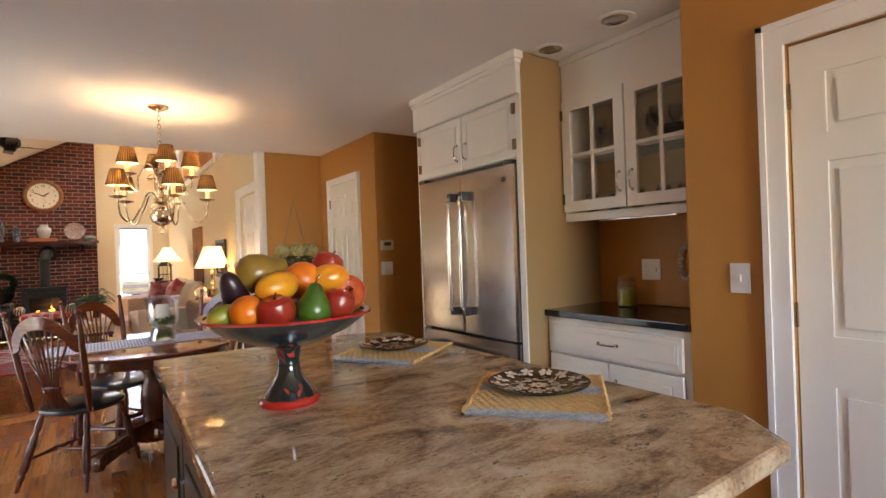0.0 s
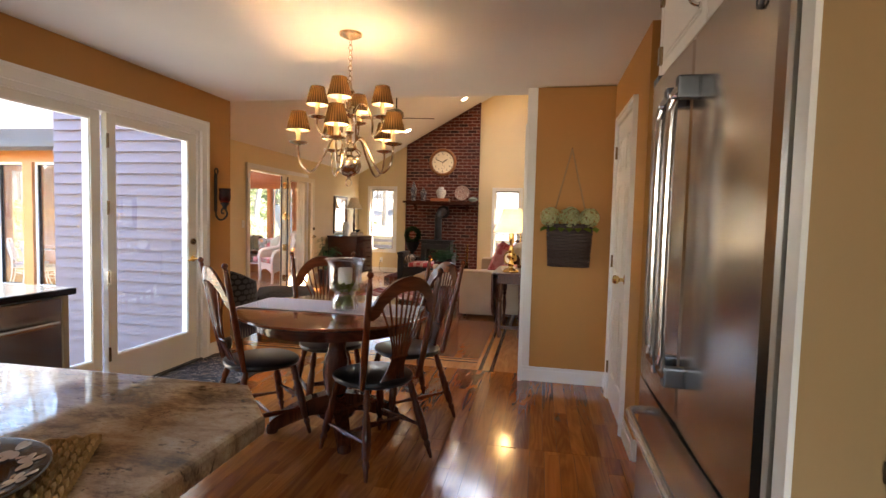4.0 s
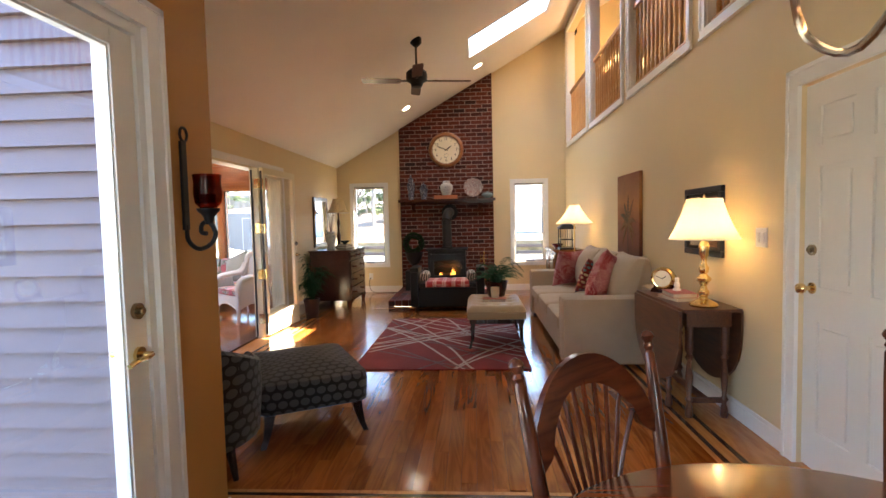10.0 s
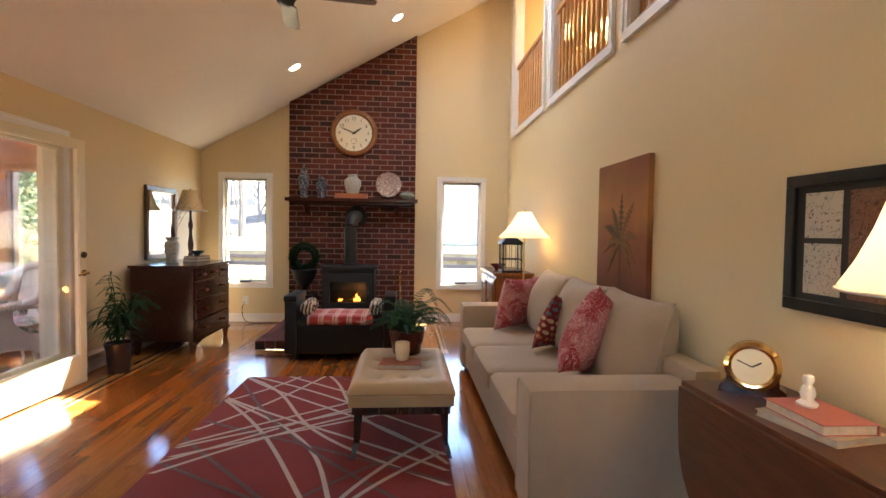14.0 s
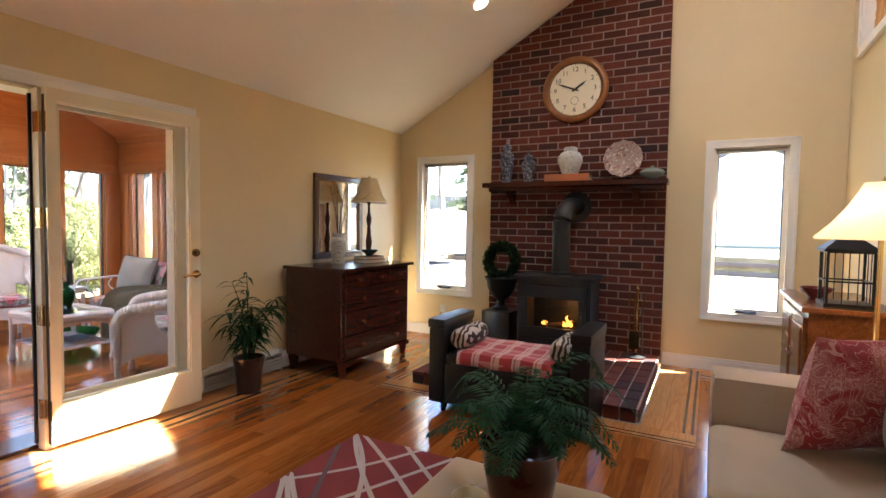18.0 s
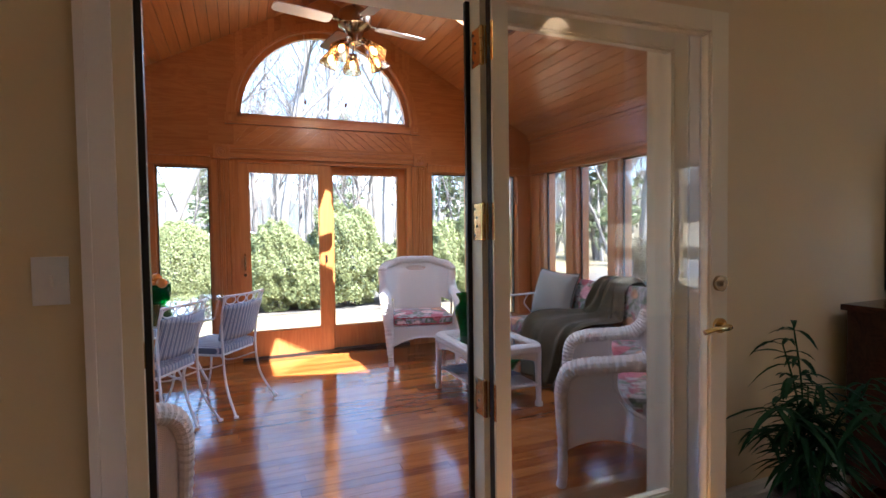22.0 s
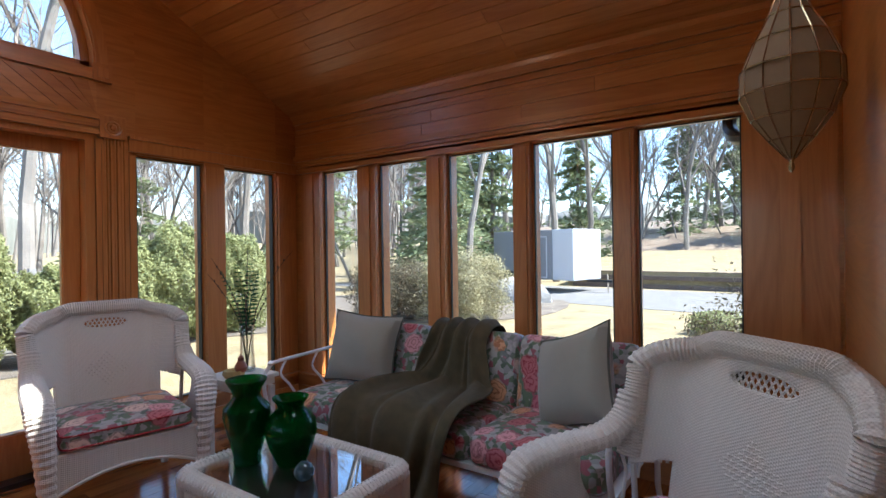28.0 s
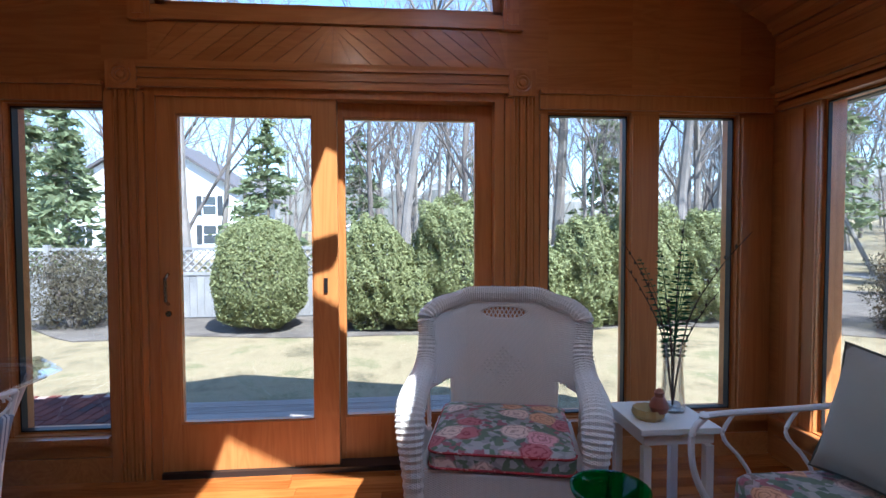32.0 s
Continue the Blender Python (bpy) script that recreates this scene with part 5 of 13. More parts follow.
for d, y in ((da, 2.385), (db, 2.505)):
    bm = T(spline([(FX - 0.004, y, 0.93), (FX - 0.05, y, 0.95), (FX - 0.062, y, 1.05), (FX - 0.062, y, 1.55), (FX - 0.05, y, 1.65), (FX - 0.004, y, 1.67)], 4), 0.013, 12)
    part("handle", bm, M_STEEL, d, "thick bowed steel handle")
    part("handle_mount", B(FX - 0.052, y - 0.016, 0.915, FX, y + 0.016, 0.965, bevel=0.006), M_DARKSTEEL, d)
    part("handle_mount", B(FX - 0.052, y - 0.016, 1.635, FX, y + 0.016, 1.69, bevel=0.006), M_DARKSTEEL, d)
part("handle", T(spline([(FX - 0.004, 2.08, 0.70), (FX - 0.05, 2.10, 0.70), (FX - 0.06, 2.2, 0.70), (FX - 0.06, 2.69, 0.70), (FX - 0.05, 2.79, 0.70), (FX - 0.004, 2.81, 0.70)], 4), 0.014, 12), M_STEEL, fz, "thick bowed steel handle")
part("badge", L([(0.016, 0), (0.016, 0.004), (0.01, 0.006)], 16), M_DARKSTEEL, da, "small round badge").matrix_basis = pose(FX - 0.003, 2.03, 1.72, 0, -90, 0)
part("hinge_cover", B(FX - 0.0, 1.955, 1.80, FX + 0.12, 2.03, 1.825, bevel=0.004), M_DARKSTEEL, fr)
part("hinge_cover", B(FX - 0.0, 2.86, 1.80, FX + 0.12, 2.935, 1.825, bevel=0.004), M_DARKSTEEL, fr)
part("kick_plate", B(FX + 0.05, 1.97, 0.02, FX + 0.09, 2.92, 0.095), M_BLACKPLASTIC, fr)

M_BUFF = plain("cream_cabinet_side", (0.42, 0.3, 0.155), 0.4, vary=0.03, bump=0.04)
fc = thing("tall_cabinet", "white cabinet enclosing the refrigerator with two doors above", "cabinet")
part("side_panel", B(FX + 0.035, 1.905, 0.0, 3.11, 1.945, 2.42), M_TAN, fc, "tan painted side panel")
part("edge_strip", B(FX + 0.025, 1.904, 0.0, FX + 0.035, 1.946, 2.42), M_WHITE, fc)
part("side_panel", B(FX + 0.025, 2.945, 0.0, 3.11, 2.98, 2.42), M_WHITE, fc)
part("carcass", B(FX + 0.045, 1.945, 1.835, 3.10, 2.945, 2.40), M_WHITE, fc)
part("head_board", B(FX + 0.0, 1.905, 2.185, FX + 0.045, 2.985, 2.40), M_WHITE, fc)
part("crown", box(B(FX - 0.02, 1.89, 2.375, FX + 0.05, 3.0, 2.419, bevel=0.008), FX - 0.008, 1.90, 2.35, FX + 0.04, 2.99, 2.375), M_WHITE, fc)
for y0, y1, hy, ky in ((1.95, 2.44, 1.953, 2.40), (2.45, 2.94, 2.937, 2.49)):
    d = raised_door(fc, "door", FX + 0.045, y0, y1, 1.84, 2.18)
    knob_pull(d, (FX + 0.02, ky, 1.95), (0, 0, 1))
    for z in (1.91, 2.11):
        part("hinge", B(FX + 0.012, hy - 0.012, z - 0.03, FX + 0.03, hy + 0.012, z + 0.03, bevel=0.003), M_OLDBRASS, d)

# base unit with the black counter
bc = thing("base_cabinet", "white base cabinet with a drawer and two raised-panel doors", "cabinet")
BX = 2.62
part("carcass", B(BX + 0.02, 1.06, 0.1, 3.1, 1.9, 0.935), M_WHITE, bc)
part("toe_kick", B(BX + 0.07, 1.06, 0.0, 3.1, 1.9, 0.1), M_BLACKPLASTIC, bc)
part("face_board", B(BX, 1.06, 0.1, BX + 0.02, 1.9, 0.14), M_WHITE, bc)
part("face_board", B(BX, 1.06, 0.74, BX + 0.02, 1.9, 0.935), M_WHITE, bc)
part("stile", B(BX, 1.06, 0.14, BX + 0.02, 1.095, 0.74), M_WHITE, bc)
dr = raised_door(bc, "drawer_front", BX, 1.10, 1.87, 0.755, 0.905, inset=0.03)
knob_pull(dr, (BX - 0.026, 1.485, 0.83), (0, 1, 0), 0.11)
for y0, y1, ky in ((1.1, 1.485, 1.445), (1.495, 1.875, 1.535)):
    d = raised_door(bc, "door", BX, y0, y1, 0.13, 0.735)
    knob_pull(d, (BX - 0.02, ky, 0.6), (0, 0, 1), 0.11)
ct = thing("countertop", "polished black stone countertop", "countertop")
part("slab", B(BX - 0.035, 1.06, 0.94, 3.115, 1.9, 0.975, bevel=0.005), M_BLACKSTONE, ct)
tagged(part("counter_backing", B(3.095, 1.06, 0.98, 3.118, 1.9, 1.49), M_OCHRE, ct))

# glazed wall cabinet
gc = thing("wall_cabinet", "white wall cabinet with two glazed doors, glasses inside", "cabinet")
GX = 2.80
part("side", B(GX, 1.06, 1.49, 3.1, 1.08, 2.2), M_WHITE, gc)
part("side", B(GX, 1.885, 1.49, 3.1, 1.903, 2.2), M_WHITE, gc)
part("bottom", B(GX, 1.06, 1.49, 3.1, 1.903, 1.515), M_WHITE, gc)
part("back", B(3.08, 1.06, 1.49, 3.1, 1.903, 2.2), M_CREAM, gc)
part("shelf", B(GX + 0.03, 1.08, 1.83, 3.08, 1.885, 1.85), M_WHITE, gc)
part("top", B(GX, 1.06, 2.18, 3.1, 1.903, 2.2), M_WHITE, gc)
part("face_board", B(GX - 0.005, 1.06, 2.17, GX + 0.02, 1.903, 2.40), M_WHITE, gc)
part("face_board", B(GX - 0.005, 1.06, 1.47, GX + 0.02, 1.903, 1.515), M_WHITE, gc)
part("stile", B(GX - 0.005, 1.06, 1.515, GX + 0.02, 1.072, 2.17), M_WHITE, gc)
part("crown", B(GX - 0.025, 1.06, 2.385, GX + 0.03, 1.903, 2.419, bevel=0.006), M_WHITE, gc)
part("under_light", B(GX + 0.05, 1.25, 1.465, GX + 0.12, 1.7, 1.488), M_CHROME, gc, "slim grey under-cabinet light")
for y0, y1, ky in ((1.075, 1.468, 1.435), (1.478, 1.893, 1.51)):
    x = GX - 0.005
    d = part("door", box(B(x - 0.02, y0, 1.525, x, y0 + 0.06, 2.165), x - 0.02, y1 - 0.06, 1.525, x, y1, 2.165), M_WHITE, gc)
    part("rail", B(x - 0.02, y0 + 0.06, 1.525, x, y1 - 0.06, 1.585), M_WHITE, d)
    part("rail", B(x - 0.02, y0 + 0.06, 2.105, x, y1 - 0.06, 2.165), M_WHITE, d)
    part("glazing_bar", box(B(x - 0.016, (y0 + y1) / 2 - 0.009, 1.585, x - 0.003, (y0 + y1) / 2 + 0.009, 2.105), x - 0.0165, y0 + 0.06, 1.835, x - 0.0025, y1 - 0.06, 1.855), M_WHITE, d)
    part("pane", B(x - 0.009, y0 + 0.06, 1.585, x - 0.006, y1 - 0.06, 2.105), M_GLASS, d).visible_shadow = False
    knob_pull(d, (x - 0.02, ky, 1.66), (0, 0, 1), 0.1)
    for z in (1.6, 2.09):
        part("hinge", B(x - 0.024, (y0 if ky > y0 + 0.2 else y1) - 0.008, z - 0.03, x - 0.002, (y0 if ky > y0 + 0.2 else y1) + 0.008, z + 0.03), M_OLDBRASS, d)
# glasses on the shelves
tum = thing("drinking_glass", "clear drinking glass standing in the cabinet", "glass", "glasses in the cabinet", pose(2.98, 1.27, 1.515))
part("bowl", L([(0.028, 0), (0.03, 0.004), (0.036, 0.11), (0.034, 0.11), (0.028, 0.008), (0, 0.008)], 12), M_CLEAR, tum, smooth=True)
wine = thing("wine_glass", "clear stemmed glass standing in the cabinet", "glass", "glasses in the cabinet", pose(2.96, 1.30, 1.85))
part("bowl", L([(0.03, 0), (0.03, 0.003), (0.005, 0.008), (0.004, 0.08), (0.02, 0.09), (0.035, 0.13), (0.03, 0.19), (0.029, 0.19), (0.033, 0.13), (0.0, 0.092)], 12), M_CLEAR, wine, smooth=True)
for i in range(7):
    copy_thing(tum, pose(2.90 + 0.11 * (i % 2), 1.34 + 0.075 * i, 1.515))
    if i < 6:
        copy_thing(wine, pose(2.91 + 0.1 * (i % 2), 1.38 + 0.085 * i, 1.85))
pit = thing("dark_bowl", "dark glass bowl on the cabinet shelf", "bowl", m=pose(2.97, 1.3, 1.85))
part("bowl", L([(0.03, 0), (0.07, 0.03), (0.085, 0.08), (0.08, 0.08), (0.06, 0.03), (0, 0.012)], 16), M_BLACKPLASTIC, pit, smooth=True)

# candle jar, outlet, switches, thermostat, small wreath
jar = thing("candle_jar", "glass jar of yellow wax with a black lid", "jar", m=pose(2.99, 1.645, 0.977))
part("wax", L([(0.0, 0.004), (0.05, 0.004), (0.052, 0.1), (0, 0.1)], 20), plain("yellow_wax", (0.55, 0.56, 0.06), 0.4), jar, smooth=True)
part("jar", L([(0.053, 0), (0.056, 0.01), (0.056, 0.115), (0.045, 0.13), (0.045, 0.15), (0.043, 0.15), (0.043, 0.13), (0.054, 0.11), (0.054, 0.012)], 20), M_CLEAR, jar, smooth=True)
part("lid", L([(0.047, 0.15), (0.05, 0.155), (0.05, 0.165), (0.02, 0.17), (0.015, 0.18), (0, 0.182)], 20), M_CLEAR, jar, smooth=True)

def plate(name, label, m, holes, w=0.075, h=0.118, category="switch"):
    t = thing(name, label, category, m=m)
    part("cover", B(-w / 2, -0.006, -h / 2, w / 2, 0, h / 2, bevel=0.002), M_WHITEPLASTIC, t)
    for k, (x, z, a, b, o) in enumerate(holes):
        part("toggle", B(x - a, -0.006 - o, z - b, x + a, -0.004, z + b, bevel=0.0015), M_WHITEPLASTIC, t)
    return t
plate("wall_outlet", "white double outlet plate above the counter", pose(3.094, 1.55, 1.18, 0, 0, -90), [(-0.03, 0.02, 0.012, 0.016, 0.003), (-0.03, -0.022, 0.012, 0.016, 0.003), (0.03, 0, 0.006, 0.012, 0.01)], 0.115, 0.118, "outlet")
plate("light_switch", "white toggle switch plate on the ochre wall", pose(2.599, 0.845, 1.18, 0, 0, -90), [(0, 0, 0.006, 0.014, 0.012)])
plate("light_switch", "white switch plate on the closet wall", pose(2.70, 3.958, 1.18, 0, 0, 0), [(-0.02, 0, 0.006, 0.012, 0.01), (0.02, 0, 0.006, 0.012, 0.01)], 0.115)
th = thing("thermostat", "small beige thermostat on the closet wall", "thermostat", m=pose(2.70, 3.958, 1.39))
part("case", B(-0.06, -0.03, -0.045, 0.06, 0, 0.045, bevel=0.006), plain("beige_plastic", (0.6, 0.5, 0.33), 0.4), th)
part("display", B(-0.035, -0.032, -0.005, 0.035, -0.028, 0.028), M_DARKSTEEL, th)
wr = thing("wall_ornament", "small red and white figured wreath by the counter", "ornament", m=pose(3.085, 1.33, 1.22))
rng = random.Random(8)
bm = bmesh.new()
for k in range(26):
    a = 2 * math.pi * k / 26
    lathe(bm, [(0.0, -0.012), (0.012, -0.006), (0.014, 0.004), (0, 0.012)], 6, (-0.012 + rng.uniform(-.006, .006), 0.035 * math.cos(a), 0.085 * math.sin(a)))
part("ring", bm, figured_rug("wreath_bits", (0.6, 0.55, 0.5), [(0.0, (0.5, 0.05, 0.04)), (0.4, (0.7, 0.68, 0.62)), (0.8, (0.2, 0.2, 0.25))], 60.0), wr)

# recessed lights in the kitchen ceiling
def can_light(x, y, m=None, power=0.0, tilt=0.0, label="white recessed ceiling light"):
    t = thing("recessed_light", label, "ceiling light", "recessed lights", m if m is not None else pose(x, y, 2.42))
    part("trim_ring", L([(0.062, -0.001), (0.095, -0.003), (0.098, -0.008), (0.09, -0.012), (0.066, -0.008), (0.062, -0.001)], 28), M_TRIM, t, smooth=True)
    part("baffle", L([(0.064, -0.006), (0.056, 0.0), (0.05, -0.004), (0.0, -0.004)], 24), M_STEEL if not power else glow("lamp_face", (1.0, 0.85, 0.65), 4.0), t, smooth=True)
    return t
can_light(2.6, 1.80)
can_light(2.6, 1.38)

# island
isl = thing("kitchen_island", "dark kitchen island with clipped granite top corners", "island")
ISL = [(0.63, 0.255), (1.50, 0.265), (1.605, 0.395), (1.60, 1.83), (1.485, 1.965), (0.66, 1.955)]
def inset_poly(k):
    cx, cy = 1.11, 1.11
    return [(cx + (x - cx) * (1 - k / 0.54), cy + (y - cy) * (1 - k / 0.95)) for x, y in ISL]
bm = rings(bmesh.new(), [[(x, y, z) for x, y in inset_poly(k)] for z, k in ((0.938, 0.012), (0.94, 0.002), (0.946, 0.0), (0.967, 0.0), (0.973, 0.003), (0.975, 0.01))])
part("granite_top", bm, M_GRANITE, isl, "polished brown and grey granite top")
M_ISLAND = plain("black_green_paint", (0.012, 0.013, 0.012), 0.35)
part("carcass", B(0.69, 0.42, 0.09, 1.28, 1.76, 0.938), M_ISLAND, isl)
part("toe_kick", B(0.75, 0.46, 0.0, 1.24, 1.72, 0.09), M_BLACKPLASTIC, isl)
for i in range(3):
    y0 = 0.45 + i * 0.435
    d = part("door", B(0.668, y0, 0.14, 0.69, y0 + 0.42, 0.90, bevel=0.003), M_ISLAND, isl)
    part("panel", B(0.662, y0 + 0.06, 0.2, 0.672, y0 + 0.36, 0.84, bevel=0.004), M_ISLAND, d)
    part("knob", L([(0.006, 0), (0.006, 0.012), (0.014, 0.02), (0.012, 0.028), (0, 0.03)], 12), M_CHROME, d).matrix_basis = pose(0.666, y0 + 0.38, 0.79, 0, -90, 0)

# pedestal bowl of fruit on the island
bw = thing("fruit_bowl", "painted red and dark teal pedestal bowl", "bowl", m=pose(0.885, 1.12, 0.975) @ Matrix.Scale(0.95, 4))
k = Nodes("painted_pottery")
v = k.coord()
M_TEAL = k.done(k.ramp(k.noise(v, 16.0, 2.0, 0.5, 1.2), [(0.0, (0.006, 0.008, 0.009)), (0.57, (0.012, 0.02, 0.02)), (0.6, (0.38, 0.02, 0.014)), (0.68, (0.3, 0.03, 0.015)), (0.7, (0.01, 0.012, 0.012))]), 0.1, 0.0, None, Coat_Weight=0.5)
M_TEALP = plain("dark_teal_glaze", (0.02, 0.045, 0.052), 0.15, coat=0.4)
M_REDGLAZE = plain("red_glaze", (0.42, 0.02, 0.016), 0.14, coat=0.4)
part("foot", L([(0.076, 0), (0.078, 0.008), (0.074, 0.016), (0.069, 0.018)], 32), M_REDGLAZE, bw, smooth=True)
part("stem", L([(0.069, 0.017), (0.058, 0.032), (0.03, 0.075), (0.027, 0.11), (0.034, 0.145), (0.055, 0.16)], 28), M_TEAL, bw, smooth=True)
part("dish", L([(0.035, 0.148), (0.09, 0.158), (0.155, 0.185), (0.192, 0.212), (0.21, 0.225), (0.207, 0.23), (0.18, 0.222), (0.09, 0.18), (0, 0.172)], 40), M_TEALP, bw, smooth=True)
part("rim", L([(0.2, 0.221), (0.216, 0.226), (0.217, 0.232), (0.199, 0.231)], 40), M_REDGLAZE, bw, smooth=True)

def fruit(name, label, c, c2, pos, r, kind="apple", tilt=(0, 0, 0)):
    k = Nodes(name + "_skin")
    v = k.coord()
    f = k.noise(v, 14.0, 3.0)
    col = k.mix(k.ramp(f, [(0.38, (0, 0, 0)), (0.62, (1, 1, 1))]), c, c2)
    fine = k.noise(v, 220.0, 2.0)
    mat = k.done(col, 0.28, 0.0, k.bump(fine, 0.35 if kind == "orange" else 0.1, 0.001), Coat_Weight=0.2)
    t = thing(name, label, "fruit", "fruit in the bowl", pose(0.885 + 0.93 * pos[0], 1.12 + 0.93 * pos[1], 0.975 + 0.945 * pos[2], *tilt) @ Matrix.Scale(0.92, 4))
    if kind == "apple":
        pf = [(0.0, -0.8), (0.25, -0.92), (0.6, -0.8), (0.92, -0.3), (1.0, 0.15), (0.85, 0.62), (0.5, 0.85), (0.2, 0.8), (0.05, 0.62)]
    elif kind == "pear":
        pf = [(0.0, -0.95), (0.5, -0.92), (0.9, -0.55), (1.0, -0.1), (0.85, 0.45), (0.5, 1.0), (0.36, 1.35), (0.2, 1.5), (0, 1.52)]
    else:
        pf = [(r0, z) for r0, z in [(math.sin(math.pi * i / 12), -math.cos(math.pi * i / 12)) for i in range(13)]]
    if kind == "lemon":
        pf = [(a * 0.78, z * 1.15) for a, z in pf]
    if kind == "eggplant":
        pf = [(a * 0.72, z * 1.7) for a, z in pf]
    part("flesh", L([(a * r, z * r) for a, z in pf], 20), mat, t, smooth=True)
    if kind in ("apple", "pear", "eggplant"):
        top = {"apple": 0.62, "pear": 1.5, "eggplant": 1.66}[kind] * r
        part("stalk", T([(0, 0, top), (0.004, 0, top + 0.012), (0.01, 0, top + 0.022)], 0.0022, 6), M_CHERRYZ, t)
    return t
RED, RED2, ORA, ORA2 = (0.33, 0.008, 0.008), (0.3, 0.03, 0.012), (0.7, 0.13, 0.008), (0.72, 0.2, 0.012)
GRN, GRN2 = (0.03, 0.085, 0.008), (0.055, 0.13, 0.012)
Z0 = 0.245
fruit("orange", "bright orange on the bowl's rim", ORA, ORA2, (-0.12, -0.085, Z0 + 0.004), 0.043, "orange")
fruit("star_fruit", "waxy yellow-green fruit lying on the rim", (0.42, 0.3, 0.03), (0.24, 0.26, 0.03), (-0.165, -0.045, Z0 - 0.002), 0.036, "lemon", (0, 78, 12))
fruit("apple", "glossy red apple in the fruit bowl", RED, RED2, (-0.065, -0.13, Z0 + 0.002), 0.047, tilt=(10, -14, 0))
fruit("avocado", "smooth green avocado standing on its broad end", GRN, GRN2, (0.02, -0.145, Z0 + 0.004), 0.044, "pear", (6, 4, 0))
fruit("apple", "glossy red apple in the fruit bowl", RED, RED2, (0.095, -0.11, Z0 + 0.004), 0.047, tilt=(8, 20, 0))
fruit("apple", "red and yellow apple turned on its side", RED, (0.55, 0.12, 0.02), (0.158, -0.035, Z0 + 0.026), 0.053, tilt=(70, 10, -20))
fruit("mango", "yellow-orange mango lying on the fruit", (0.68, 0.24, 0.012), (0.74, 0.34, 0.02), (-0.045, -0.075, Z0 + 0.06), 0.05, "lemon", (0, 80, 14))
fruit("eggplant", "shiny dark purple eggplant in the bowl", (0.02, 0.006, 0.014), (0.03, 0.01, 0.02), (-0.125, 0.0, Z0 + 0.035), 0.046, "eggplant", (20, -24, 0))
fruit("orange", "bright orange in the middle of the bowl", ORA, ORA2, (0.035, -0.03, Z0 + 0.07), 0.05, "orange")
fruit("mango", "orange-yellow mango among the oranges", (0.72, 0.22, 0.012), (0.76, 0.3, 0.02), (0.095, -0.06, Z0 + 0.073), 0.048, "lemon", (0, 84, -16))
fruit("papaya", "speckled yellow-brown papaya on top of the fruit", (0.2, 0.12, 0.02), (0.3, 0.18, 0.03), (-0.075, -0.005, Z0 + 0.095), 0.052, "pear", (0, 74, -8))
fruit("orange", "orange at the back of the bowl", ORA, ORA2, (0.04, 0.07, Z0 + 0.06), 0.047, "orange")
fruit("apple", "deep red apple on top of the fruit", RED, RED2, (0.125, 0.02, Z0 + 0.1), 0.046, tilt=(0, 20, 0))
fruit("apple", "red apple at the back of the bowl", RED, RED2, (-0.02, 0.12, Z0), 0.045)
fruit("apple", "red apple at the back of the bowl", RED, RED2, (0.1, 0.11, Z0), 0.045)

